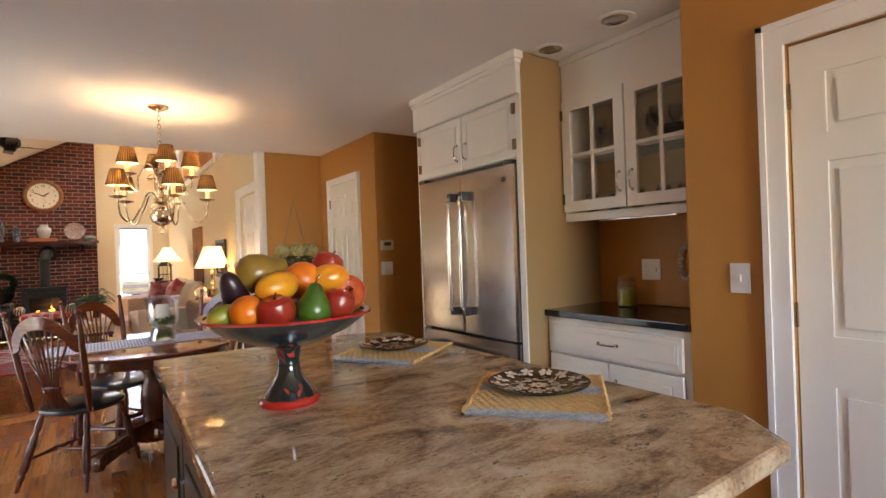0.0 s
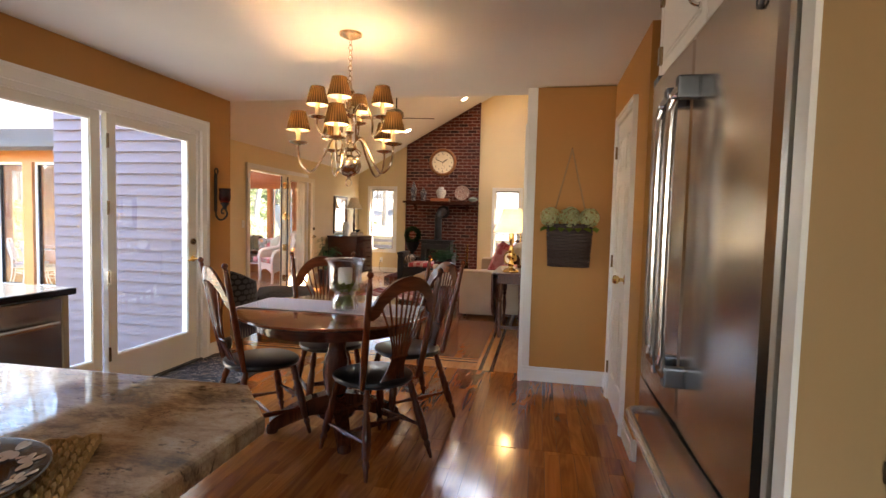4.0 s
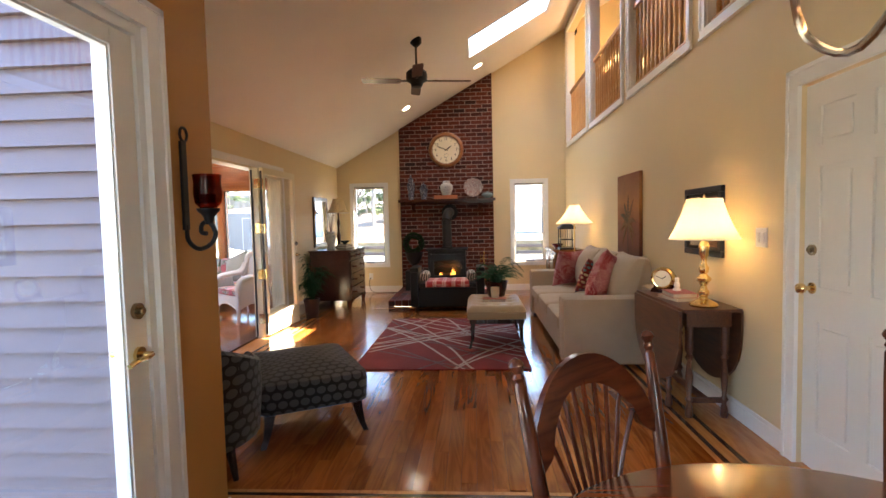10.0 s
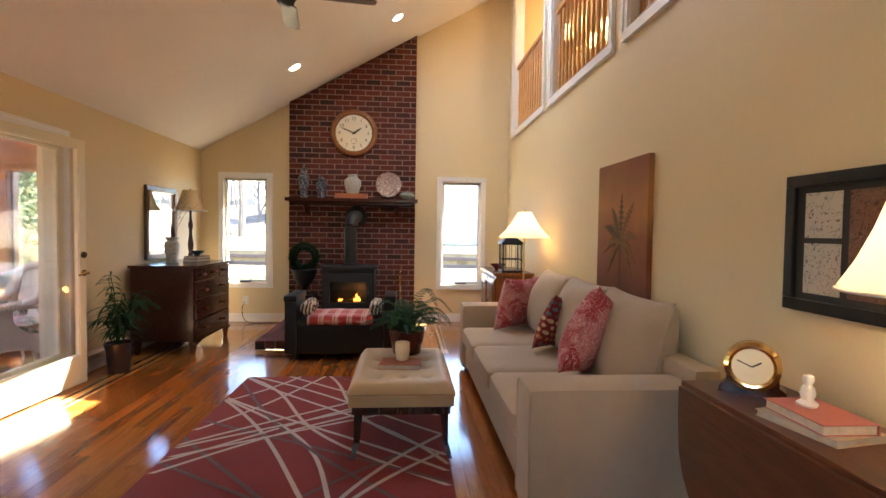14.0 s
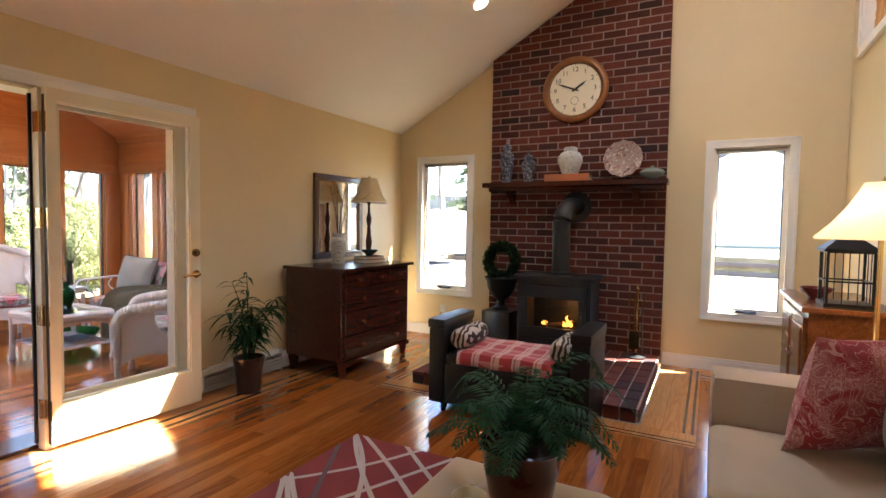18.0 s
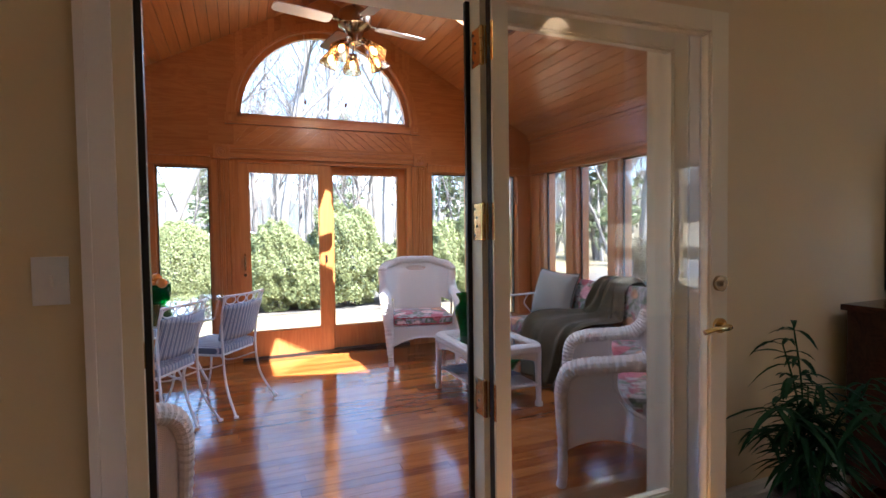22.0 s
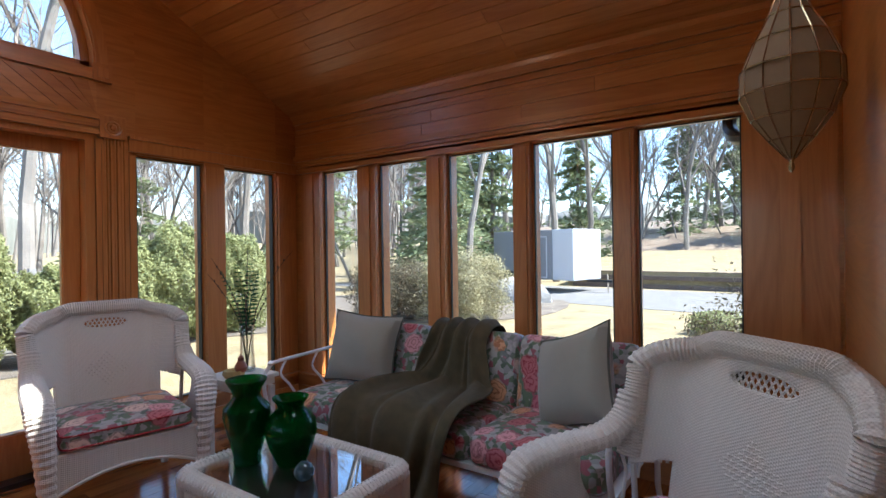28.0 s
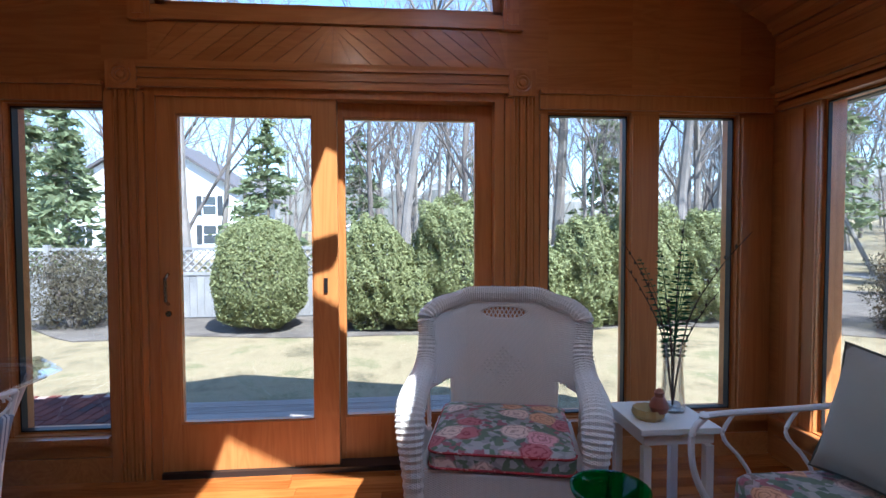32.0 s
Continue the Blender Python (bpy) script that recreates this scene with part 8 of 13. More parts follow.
part("scoop", rings(BM(), [[(-0.05, -0.06 - d, 0.26), (0.03, -0.06 - d, 0.26), (0.035, -0.075 - d, 0.1), (-0.055, -0.075 - d, 0.1)] for d in (0.0, 0.006)]), M_BRASS, sh)
part("brush", T([(0, 0.065, 0.62), (0, 0.06, 0.2)], 0.006, 7), M_BRASS, ft)

# wreath over a small black stand
M_WREATH = leaf_mat("boxwood_leaf", (0.012, 0.035, 0.012), (0.03, 0.075, 0.028))
wr = thing("wreath", "round dark green boxwood wreath standing on a black urn", "wreath", m=pose(-0.93, 12.62, 0.96))
part("ring", T([(0.15 * math.cos(a), 0, 0.15 * math.sin(a)) for a in [2 * math.pi * k / 28 for k in range(29)]], 0.016, 7), M_LOG, wr)
bm = BM()
rng = random.Random(5)
for _ in range(1300):
    a = rng.random() * 6.283
    p = Vector((0.15 * math.cos(a), 0, 0.15 * math.sin(a)))
    d = Vector((rng.gauss(0, 1), rng.gauss(0, 1), rng.gauss(0, 1))).normalized()
    p += d * 0.03
    s = d.cross(Vector((0.2, 0.6, 0.7))).normalized() * 0.012
    bm.faces.new([bm.verts.new(x) for x in (p - d * 0.012, p + s + d * 0.012, p + d * 0.045, p - s + d * 0.012)])
tagged(part("leaves", bm, M_WREATH, wr), kind="stuff")
ur = thing("urn_stand", "black iron urn on a square plinth by the stove", "urn", m=pose(-0.93, 12.62, HZ))
part("plinth", B(-0.15, -0.15, 0, 0.15, 0.15, 0.36, bevel=0.01), M_BLACKWOOD, ur)
part("urn", L([(0, 0.36), (0.085, 0.36), (0.085, 0.385), (0.04, 0.41), (0.035, 0.45), (0.09, 0.5), (0.14, 0.58), (0.155, 0.66), (0.175, 0.69), (0.17, 0.7), (0.14, 0.68), (0, 0.6)], 28), M_STOVE, ur, smooth=True)

# backless leather bench
be = thing("leather_bench", "black leather bench with two padded arms", "bench", m=pose(-0.22, 11.1, 0))
part("seat_box", B(-0.44, -0.24, 0.07, 0.44, 0.24, 0.36, bevel=0.02), M_LEATHER, be)
part("seat_cushion", pad(BM(), -0.435, -0.25, 0.36, 0.435, 0.25, 0.42, 0.02, 0.035), M_LEATHER, be, smooth=True)
for s in (-1, 1):
    a, b = sorted((s * 0.442, s * 0.56))
    part("arm", box(box(BM(), a, -0.25, 0.07, b, 0.25, 0.60, bevel=0.02), a - 0.008, -0.262, 0.595, b + 0.008, 0.262, 0.665, bevel=0.028), M_LEATHER, be, smooth=True)
    for y in (-0.19, 0.19):
        part("leg", turned(BM(), (s * 0.47, y, 0), (s * 0.46, y, 0.075), [(0, 0.018), (1, 0.028)], 8), M_BLACKWOOD, be)
k = Nodes("red_plaid_wool")
v = k.coord()
s = k.n("SeparateXYZ", Vector=v)
fx = k.ramp(k.math("FRACT", k.math("MULTIPLY", s.outputs[0], 7.0)), [(0.0, (0.0, 0.0, 0.0)), (0.45, (1, 1, 1)), (0.55, (0.2, 0.2, 0.2)), (0.62, (0.9, 0.9, 0.9)), (0.85, (0, 0, 0))], "CONSTANT")
fy = k.ramp(k.math("FRACT", k.math("MULTIPLY", s.outputs[1], 8.0)), [(0.0, (0.0, 0.0, 0.0)), (0.5, (1, 1, 1)), (0.8, (0.1, 0.1, 0.1))], "CONSTANT")
plaid = k.mix(k.math("MULTIPLY", fx, 0.55), (0.36, 0.018, 0.022), (0.7, 0.6, 0.5))
plaid = k.mix(k.math("MULTIPLY", fy, 0.4), plaid, (0.62, 0.42, 0.36))
M_PLAID = k.done(plaid, 0.95, 0.0, k.bump(k.noise(v, 500.0), 0.4, 0.002), Sheen_Weight=0.2)
tw = thing("throw_blanket", "red and cream plaid wool throw folded on the bench", "blanket", m=pose(-0.22, 11.1, 0))
rows = []
for y, z in [(-0.262, 0.375), (-0.266, 0.41)] + [(-0.25 + 0.5 * i / 10, 0.446 + 0.006 * math.sin(i * 1.3)) for i in range(11)]:
    rows.append([(-0.33 + 0.66 * j / 14, y + 0.003 * math.sin(j * 0.9), z + 0.003 * math.sin(j * 1.1 + y * 9)) for j in range(15)])
cb = part("cloth", rings(BM(), rows, closed=False, cap=False), M_PLAID, tw, smooth=True)
md = cb.modifiers.new("thick", "SOLIDIFY")
md.thickness, md.offset = 0.01, 1.0
k = Nodes("animal_print")
v = k.coord()
w = k.n("TexWave", Vector=v, Scale=9.0, Distortion=9.0, Detail=2.0)
M_ANIMAL = k.done(k.ramp(w.outputs[0], [(0.42, (0.025, 0.018, 0.016)), (0.52, (0.5, 0.42, 0.34))]), 0.9, 0.0, k.bump(k.noise(v, 300.0), 0.3, 0.002))
for s in (-1, 1):
    bo = thing("bolster", "animal-print bolster cushion against the bench arm", "cushion", "bolsters on the bench", pose(-0.22 + s * 0.355, 11.1, 0.522, 90, 0, 0))
    part("roll", L([(0.0, -0.2), (0.05, -0.2), (0.066, -0.185), (0.074, -0.15), (0.076, 0.0), (0.074, 0.15), (0.066, 0.185), (0.05, 0.2), (0, 0.2)], 24), M_ANIMAL, bo, smooth=True)
    part("piping", L([(0.064, -0.19), (0.07, -0.186), (0.066, -0.182)], 24), M_BLACKWOOD, bo)

# rug
M_RUGRED = fabric("red_wool_pile", (0.2, 0.012, 0.016), (0.26, 0.026, 0.026), weave=420.0, vary=0.15, big=3.0, bump=0.8, sheen=0.02)
M_RUGPALE = fabric("pale_wool_pile", (0.52, 0.44, 0.4), weave=420.0, bump=0.8)
M_RUGDARK = fabric("brown_wool_pile", (0.075, 0.025, 0.028), weave=420.0, bump=0.8)
RX0, RX1, RY0, RY1 = -0.95, 0.70, 7.85, 10.25
rg = thing("area_rug", "red wool rug with pale sweeping curved lines", "rug")
part("rug_surface", B(RX0, RY0, 0.002, RX1, RY1, 0.013, bevel=0.004), M_RUGRED, rg)
rng = random.Random(77)
def rug_line(f, w, mat, lift):
    bm = BM()
    prev = None
    for i in range(61):
        y = RY0 + 0.004 + (RY1 - RY0 - 0.008) * i / 60
        x = f(y)
        dx = (f(y + 0.01) - f(y - 0.01)) / 0.02
        h = w / 2 * math.sqrt(1 + dx * dx)
        a, b = max(RX0 + 0.004, min(RX1 - 0.004, x - h)), max(RX0 + 0.004, min(RX1 - 0.004, x + h))
        if b - a < 0.004:
            prev = None
            continue
        cur = (bm.verts.new((a, y, lift)), bm.verts.new((b, y, lift)))
        if prev:
            bm.faces.new((prev[0], prev[1], cur[1], cur[0]))
        prev = cur
    if len(bm.faces):
        part("woven_line", bm, mat, rg)
for k in range(24):
    c, sl = rng.uniform(-1.6, 1.3), rng.choice((-1, 1)) * rng.uniform(0.6, 1.6)
    am, fr, ph = rng.uniform(0.08, 0.2), rng.uniform(1.6, 2.8), rng.random() * 6
    f = (lambda y, c=c, sl=sl, am=am, fr=fr, ph=ph: c + sl * (y - 9.05) + am * math.sin(fr * y + ph))
    rug_line(f, 0.026, M_RUGPALE if k % 4 else M_RUGDARK, 0.0142 + 0.0001 * k)

# tufted ottoman
M_ESPRESSO = wood("espresso_legs", (0.018, 0.008, 0.006), (0.04, 0.016, 0.011), 0.25, axis=2, coat=0.2)
ot = thing("tufted_ottoman", "tan leather button-tufted ottoman on dark legs", "ottoman", m=pose(0.42, 9.0, 0.014))
buttons = [(x, y) for x in (-0.15, 0.05 - 0.05, 0.15) for y in (-0.3, -0.1, 0.1, 0.3)]
bm = BM()
grid = []
nx, ny = 36, 50
for i in range(nx + 1):
    row = []
    for j in range(ny + 1):
        x, y = -0.3 + 0.6 * i / nx, -0.45 + 0.9 * j / ny
        e = min(0.3 - abs(x), 0.45 - abs(y))
        z = 0.455 - 0.045 * max(0, 1 - e / 0.05) ** 2
        for bx, by in buttons:
            d2 = (x - bx) ** 2 + (y - by) ** 2
            z -= 0.026 * math.exp(-d2 / 0.0009) + 0.010 * math.exp(-d2 / 0.006)
        row.append(bm.verts.new((x, y, z)))
    grid.append(row)
for i in range(nx):
    for j in range(ny):
        bm.faces.new((grid[i][j], grid[i + 1][j], grid[i + 1][j + 1], grid[i][j + 1]))
rim = [grid[i][0] for i in range(nx)] + [grid[nx][j] for j in range(ny)] + [grid[nx - i][ny] for i in range(nx)] + [grid[0][ny - j] for j in range(ny)]
low = rim
for z, o in ((0.39, 0.012), (0.375, 0.004)):
    nxt = [bm.verts.new((v.co.x + (o if v.co.x > 0.29 else -o if v.co.x < -0.29 else 0), v.co.y + (o if v.co.y > 0.44 else -o if v.co.y < -0.44 else 0), z)) for v in rim]
    for i in range(len(rim)):
        j = (i + 1) % len(rim)
        bm.faces.new((low[i], low[j], nxt[j], nxt[i]))
    low = nxt
part("tufted_top", bm, M_TANLEATHER, ot, smooth=True)
part("side_band", B(-0.305, -0.455, 0.31, 0.305, 0.455, 0.372, bevel=0.015), M_TANLEATHER, ot, smooth=True)
part("piping", T([(x, y, 0.374) for x, y in rrect(-0.31, -0.46, 0.31, 0.46, 0.03, 3)] + [(0.31, 0.43, 0.374)], 0.005, 6), M_TANLEATHER, ot)
for x, y in buttons:
    part("button", L([(0, 0.424), (0.009, 0.425), (0.006, 0.431), (0, 0.432)], 10, (x, y, 0)), M_TANLEATHER, ot, smooth=True)
part("frame", B(-0.285, -0.435, 0.262, 0.285, 0.435, 0.309, bevel=0.005), M_ESPRESSO, ot)
for x in (-1, 1):
    for y in (-1, 1):
        rows = [[(x * (0.25 + o) + a * h, y * (0.39 + o) + b * h, z) for a, b in ((-1, -1), (1, -1), (1, 1), (-1, 1))] for z, h, o in ((0.0, 0.013, 0.035), (0.09, 0.017, 0.008), (0.262, 0.024, 0.0))]
        part("leg", rings(BM(), rows), M_ESPRESSO, ot)
OT = 0.014 + 0.448
tr = thing("leather_book", "orange-brown leather album lying on the ottoman", "book", m=pose(0.41, 8.92, OT, 0, 0, -6))
part("cover", B(-0.13, -0.085, 0.0, 0.13, 0.085, 0.004), M_ORANGEBOOK, tr)
part("page_block", B(-0.124, -0.08, 0.004, 0.124, 0.08, 0.03), M_PAGES, tr)
part("upper_cover", B(-0.13, -0.085, 0.03, 0.13, 0.085, 0.035, bevel=0.0015), M_ORANGEBOOK, tr)
cc = thing("candle_cup", "cream frosted glass candle cup on the album", "candle", m=pose(0.42, 8.95, OT + 0.036))
part("cup", L([(0, 0), (0.034, 0), (0.042, 0.01), (0.048, 0.06), (0.048, 0.115), (0.045, 0.115), (0.044, 0.06), (0.038, 0.012), (0, 0.01)], 26), plain("frosted_cream_glass", (0.72, 0.64, 0.46), 0.25, bump=0.05), cc, smooth=True)
part("wax", L([(0, 0.012), (0.041, 0.014), (0.043, 0.085), (0, 0.085)], 20), M_WAX, cc)
fe = thing("potted_fern", "dark green fern in a dark red glazed pot", "plant", m=pose(0.45, 9.27, OT))
part("pot", L([(0, 0), (0.09, 0), (0.1, 0.012), (0.118, 0.1), (0.13, 0.17), (0.138, 0.18), (0.128, 0.184), (0.118, 0.165), (0, 0.15)], 26), plain("oxblood_glaze", (0.055, 0.008, 0.008), 0.18, coat=0.4), fe, smooth=True)
rng = random.Random(14)
for k in range(30):
    a = k * 2.4 + rng.uniform(-0.3, 0.3)
    r = rng.uniform(0.2, 0.36)
    h = rng.uniform(0.06, 0.24) + (0.06 if k > 22 else 0)
    c, s = math.cos(a), math.sin(a)
    part("frond", frond(BM(), [(0.02 * c, 0.02 * s, 0.15), (0.3 * r * c, 0.3 * r * s, 0.16 + h * 0.75), (0.68 * r * c, 0.68 * r * s, 0.16 + h), (r * c, r * s, 0.16 + h * 0.5)], 0.062, 20, 0.35, 0.1, 0.34), M_FERN, fe)

# sofa
so = thing("sofa", "beige microfibre three-seat sofa", "sofa")
SX0, SX1, SY0, SY1 = 0.98, 1.9, 7.85, 10.66
part("base", B(SX0 + 0.04, SY0 + 0.06, 0.06, SX1 - 0.02, SY1 - 0.06, 0.30, bevel=0.02), M_CREAMFAB, so, smooth=True)
part("back_frame", box(BM(), SX1 - 0.14, SY0 + 0.02, 0.25, SX1, SY1 - 0.02, 0.72, bevel=0.05), M_CREAMFAB, so, smooth=True)
for y0, y1 in ((SY0, SY0 + 0.27), (SY1 - 0.27, SY1)):
    ar = part("arm", box(BM(), SX0, y0, 0.035, SX1 - 0.04, y1, 0.645, bevel=0.07), M_CREAMFAB, so, smooth=True)
    part("piping", T([(SX0 + 0.012, y, z) for y, z in [(y0 + 0.012, 0.06), (y0 + 0.012, 0.6), (y0 + 0.05, 0.634), (y1 - 0.05, 0.634), (y1 - 0.012, 0.6), (y1 - 0.012, 0.06)]], 0.005, 6), M_CREAMFAB, ar)
W3 = (SY1 - SY0 - 0.56) / 3
for k in range(3):
    y0 = SY0 + 0.28 + k * W3
    part("seat_cushion", pad(BM(), SX0 - 0.005, y0 + 0.004, 0.30, SX1 - 0.14, y0 + W3 - 0.004, 0.435, 0.035, 0.06, sag=0.006), M_CREAMFAB, so, smooth=True)
    part("back_cushion", pillow(BM(), W3 * 1.02, 0.6, 0.40, pose(SX1 - 0.17, y0 + W3 / 2, 0.70, 0, 0, 90) @ pose(0, 0, 0, 14, 0, 0), 18, 0.07), M_CREAMFAB, so, smooth=True)
for y in (SY0 + 0.1, SY1 - 0.1):
    for x in (SX0 + 0.07, SX1 - 0.1):
        part("foot", turned(BM(), (x, y, 0), (x, y, 0.06), [(0, 0.022), (1, 0.03)], 10), M_ESPRESSO, so)
def cushion(name, label, mat, m, w, h, t, group="", piping=None):
    q = thing(name, label, "cushion", group, m)
    if piping:
        ln_ = []
        for k in range(65):
            a = 2 * math.pi * k / 64
            c_, s_ = math.cos(a), math.sin(a)
            e = max(abs(c_), abs(s_))
            f = 0.5 * (1 - 0.1 * (1 - (min(abs(c_), abs(s_)) / e) ** 2))
            ln_.append((w * f * c_ / e, 0.0, h * f * s_ / e))
        part("piping", T(ln_, 0.0065, 5), piping, q)
    part("cover", pillow(BM(), w, h, t, None, 16, 0.1), mat, q, smooth=True)
    return q
k = Nodes("multicolour_dotted_cloth")
v = k.coord()
s = k.n("SeparateXYZ", Vector=v)
row = k.math("FLOOR", k.math("MULTIPLY", s.outputs[2], 22.0))
odd = k.math("MULTIPLY", k.math("MODULO", k.math("ABSOLUTE", row), 2.0), 0.5)
col_i = k.math("ADD", k.math("MULTIPLY", s.outputs[0], 20.0), odd)
fx = k.math("SUBTRACT", k.math("FRACT", col_i), 0.5)
fy = k.math("SUBTRACT", k.math("FRACT", k.math("MULTIPLY", s.outputs[2], 22.0)), 0.5)
d = k.math("ADD", k.math("MULTIPLY", fx, fx), k.math("MULTIPLY", fy, fy))
cellv = k.n("CombineXYZ", X=k.math("FLOOR", col_i), Y=row, Z=0.0).outputs[0]
pick = k.n("TexWhiteNoise", Vector=cellv).outputs[0]
dots = k.ramp(pick, [(0.0, (0.6, 0.45, 0.26)), (0.3, (0.13, 0.11, 0.11)), (0.5, (0.62, 0.5, 0.36)), (0.7, (0.12, 0.22, 0.24)), (0.85, (0.45, 0.18, 0.08))], "CONSTANT")
M_DOTS = k.done(k.mix(k.ramp(d, [(0.09, (1, 1, 1)), (0.12, (0, 0, 0))]), (0.22, 0.02, 0.02), dots), 0.9, 0.0, k.bump(k.noise(v, 400.0), 0.4, 0.001))
cushion("scatter_cushion", "red and pink damask cushion at the sofa's far arm", M_REDCUSHION, pose(1.47, 10.18, 0.70, 0, 0, 34) @ pose(0, 0, 0, 16, 0, 0), 0.5, 0.5, 0.23, "sofa cushions")
cushion("scatter_cushion", "dark red cushion with multicoloured dots on the sofa", M_DOTS, pose(1.56, 9.36, 0.67, 0, 0, 50) @ pose(0, 0, 0, 20, 8, 0), 0.43, 0.43, 0.16, "sofa cushions")
cushion("scatter_cushion", "red damask cushion standing on its corner on the sofa", M_REDCUSHION, pose(1.55, 8.62, 0.74, 0, 0, 56) @ pose(0, 0, 0, 20, 14, 0), 0.56, 0.54, 0.26, "sofa cushions")

# drop-leaf table beside the door
dl = thing("drop_leaf_table", "dark wooden gateleg drop-leaf table with hanging leaf", "table")
part("tabletop", B(1.55, 6.66, 0.73, 1.92, 7.62, 0.752, bevel=0.004), M_DROP, dl)
lf = [(6.68, 0.735), (6.68, 0.62)] + [(7.14 - 0.46 * math.cos(math.pi * i / 14), 0.62 - 0.44 * math.sin(math.pi * i / 14) ** 0.8) for i in range(1, 14)] + [(7.60, 0.62), (7.60, 0.735)]
part("hanging_leaf", PR(lf, "x", 1.528, 1.547), M_DROP, dl)
part("hanging_leaf", PR([(y, z) for y, z in lf], "x", 1.921, 1.934), M_DROP, dl)
part("apron", B(1.60, 6.74, 0.62, 1.89, 7.54, 0.73, bevel=0.003), M_DROP, dl)
LEG = [(0, 0.02), (0.03, 0.026), (0.1, 0.022), (0.16, 0.014), (0.2, 0.026), (0.24, 0.014), (0.45, 0.025), (0.62, 0.014), (0.66, 0.027), (0.7, 0.016), (0.74, 0.028), (0.76, 0.028), (1, 0.028)]
for x in (1.63, 1.86):
    for y in (6.77, 7.51):
        part("leg", turned(BM(), (x, y, 0), (x, y, 0.62), LEG, 12), M_DROP, dl, smooth=True)
for y in (6.77, 7.51):
    part("stretcher", B(1.63, y - 0.012, 0.10, 1.86, y + 0.012, 0.135, bevel=0.003), M_DROP, dl)
part("stretcher", B(1.73, 6.77, 0.10, 1.76, 7.51, 0.135, bevel=0.003), M_DROP, dl)
for y in (6.98, 7.30):
    g = part("gate_leg", turned(BM(), (1.575, y, 0), (1.575, y, 0.66), LEG, 12), M_DROP, dl, smooth=True)
    part("gate_rail", B(1.565, min(y, 7.14), 0.13, 1.585, max(y, 7.14), 0.16), M_DROP, g)

# brass lamps
def bell_shade(r0, r1, h, ribs, z, flare=1.0, mat=None):
    """A flared shade with panels; thin double skin."""
    rows = []
    prof = [(0.0, r1), (0.04, r1 * 0.995), (0.3, r1 + (r0 - r1) * 0.38 * flare), (0.6, r1 + (r0 - r1) * 0.7), (0.9, r1 + (r0 - r1) * 0.95), (1.0, r0)]
    n = 48
    for s, r in prof:
        rows.append([(r * (1 + 0.012 * abs(math.sin(ribs * a / 2)) - 0.01) * math.cos(a), r * (1 + 0.012 * abs(math.sin(ribs * a / 2)) - 0.01) * math.sin(a), z + h * s) for a in [2 * math.pi * i / n for i in range(n)]])
    return rings(BM(), rows, cap=False)
M_LAMPSHADE = shade_cloth("cream_shade_lit", (0.8, 0.76, 0.68), (0.9, 0.84, 0.74), 0.5)
def table_lamp(label, m, base_prof, base_mat, sr0, sr1, sh, sz, mat, power, ribs=8, group="", flare=1.0, stem=None):
    t = thing("table_lamp", label, "lamp", group, m)
    part("base", L(base_prof, 26), base_mat, t, smooth=True)
    s = part("shade", bell_shade(sr0, sr1, sh, ribs, sz, flare), mat, t, smooth=True)
    part("binding", T([(sr1 * 1.004 * math.cos(a), sr1 * 1.004 * math.sin(a), sz + 0.003) for a in [2 * math.pi * i / 40 for i in range(41)]], 0.004, 5), M_TRIM, s)
    part("harp", T(spline([(0, 0.0, sz - 0.01), (0.05, 0, sz + sh * 0.35), (0.045, 0, sz + sh * 0.8), (0, 0, sz + sh + 0.005)], 5), 0.0025, 5), M_BRASS, t)
    part("finial", L([(0, 0), (0.007, 0.002), (0.01, 0.015), (0.004, 0.025), (0, 0.03)], 10, (0, 0, sz + sh)), M_BRASS, t, smooth=True)
    part("bulb", L([(0.012, 0), (0.014, 0.02), (0.028, 0.05), (0.03, 0.075), (0.02, 0.095), (0, 0.102)], 16, (0, 0, sz + 0.01)), M_BULB if power else M_WAX, t, smooth=True)
    if power:
        lamp("lamp_light", "POINT", m @ pose(0.0, 0.0, sz + sh * 0.42 + 0.03), power, WARM2, 0.035)
    return t
brass_prof = [(0, 0), (0.085, 0), (0.09, 0.01), (0.085, 0.022), (0.06, 0.035), (0.045, 0.045), (0.03, 0.05), (0.024, 0.065), (0.034, 0.08), (0.036, 0.1), (0.024, 0.115), (0.02, 0.14), (0.032, 0.16), (0.045, 0.175), (0.046, 0.19), (0.03, 0.205), (0.02, 0.22), (0.03, 0.235), (0.033, 0.26), (0.022, 0.28), (0.018, 0.3), (0.02, 0.33), (0.03, 0.345), (0.033, 0.40), (0.026, 0.43), (0.012, 0.445), (0.01, 0.46), (0, 0.46)]
table_lamp("polished brass table lamp with a lit white bell shade", pose(1.735, 6.80, 0.752), brass_prof, M_BRASS, 0.11, 0.215, 0.27, 0.45, M_LAMPSHADE, 0.016)
# small things on the drop-leaf table
mc = thing("mantel_clock", "round brass ship's clock on a dark wooden stand", "clock", m=pose(1.72, 7.44, 0.752, 0, 0, -38))
part("stand", PR([(-0.11, 0), (0.11, 0), (0.105, 0.025), (0.085, 0.04), (0.08, 0.12), (0.05, 0.155), (-0.05, 0.155), (-0.08, 0.12), (-0.085, 0.04), (-0.105, 0.025)], "y", -0.02, 0.045), M_MAHOG, mc)
part("case", L([(0.0, 0.0), (0.085, 0.0), (0.09, 0.012), (0.09, 0.05), (0.075, 0.062), (0.066, 0.06), (0.062, 0.05), (0, 0.05)], 36), M_BRASS, mc, smooth=True).matrix_basis = pose(0, -0.02, 0.118, 90, 0, 0)
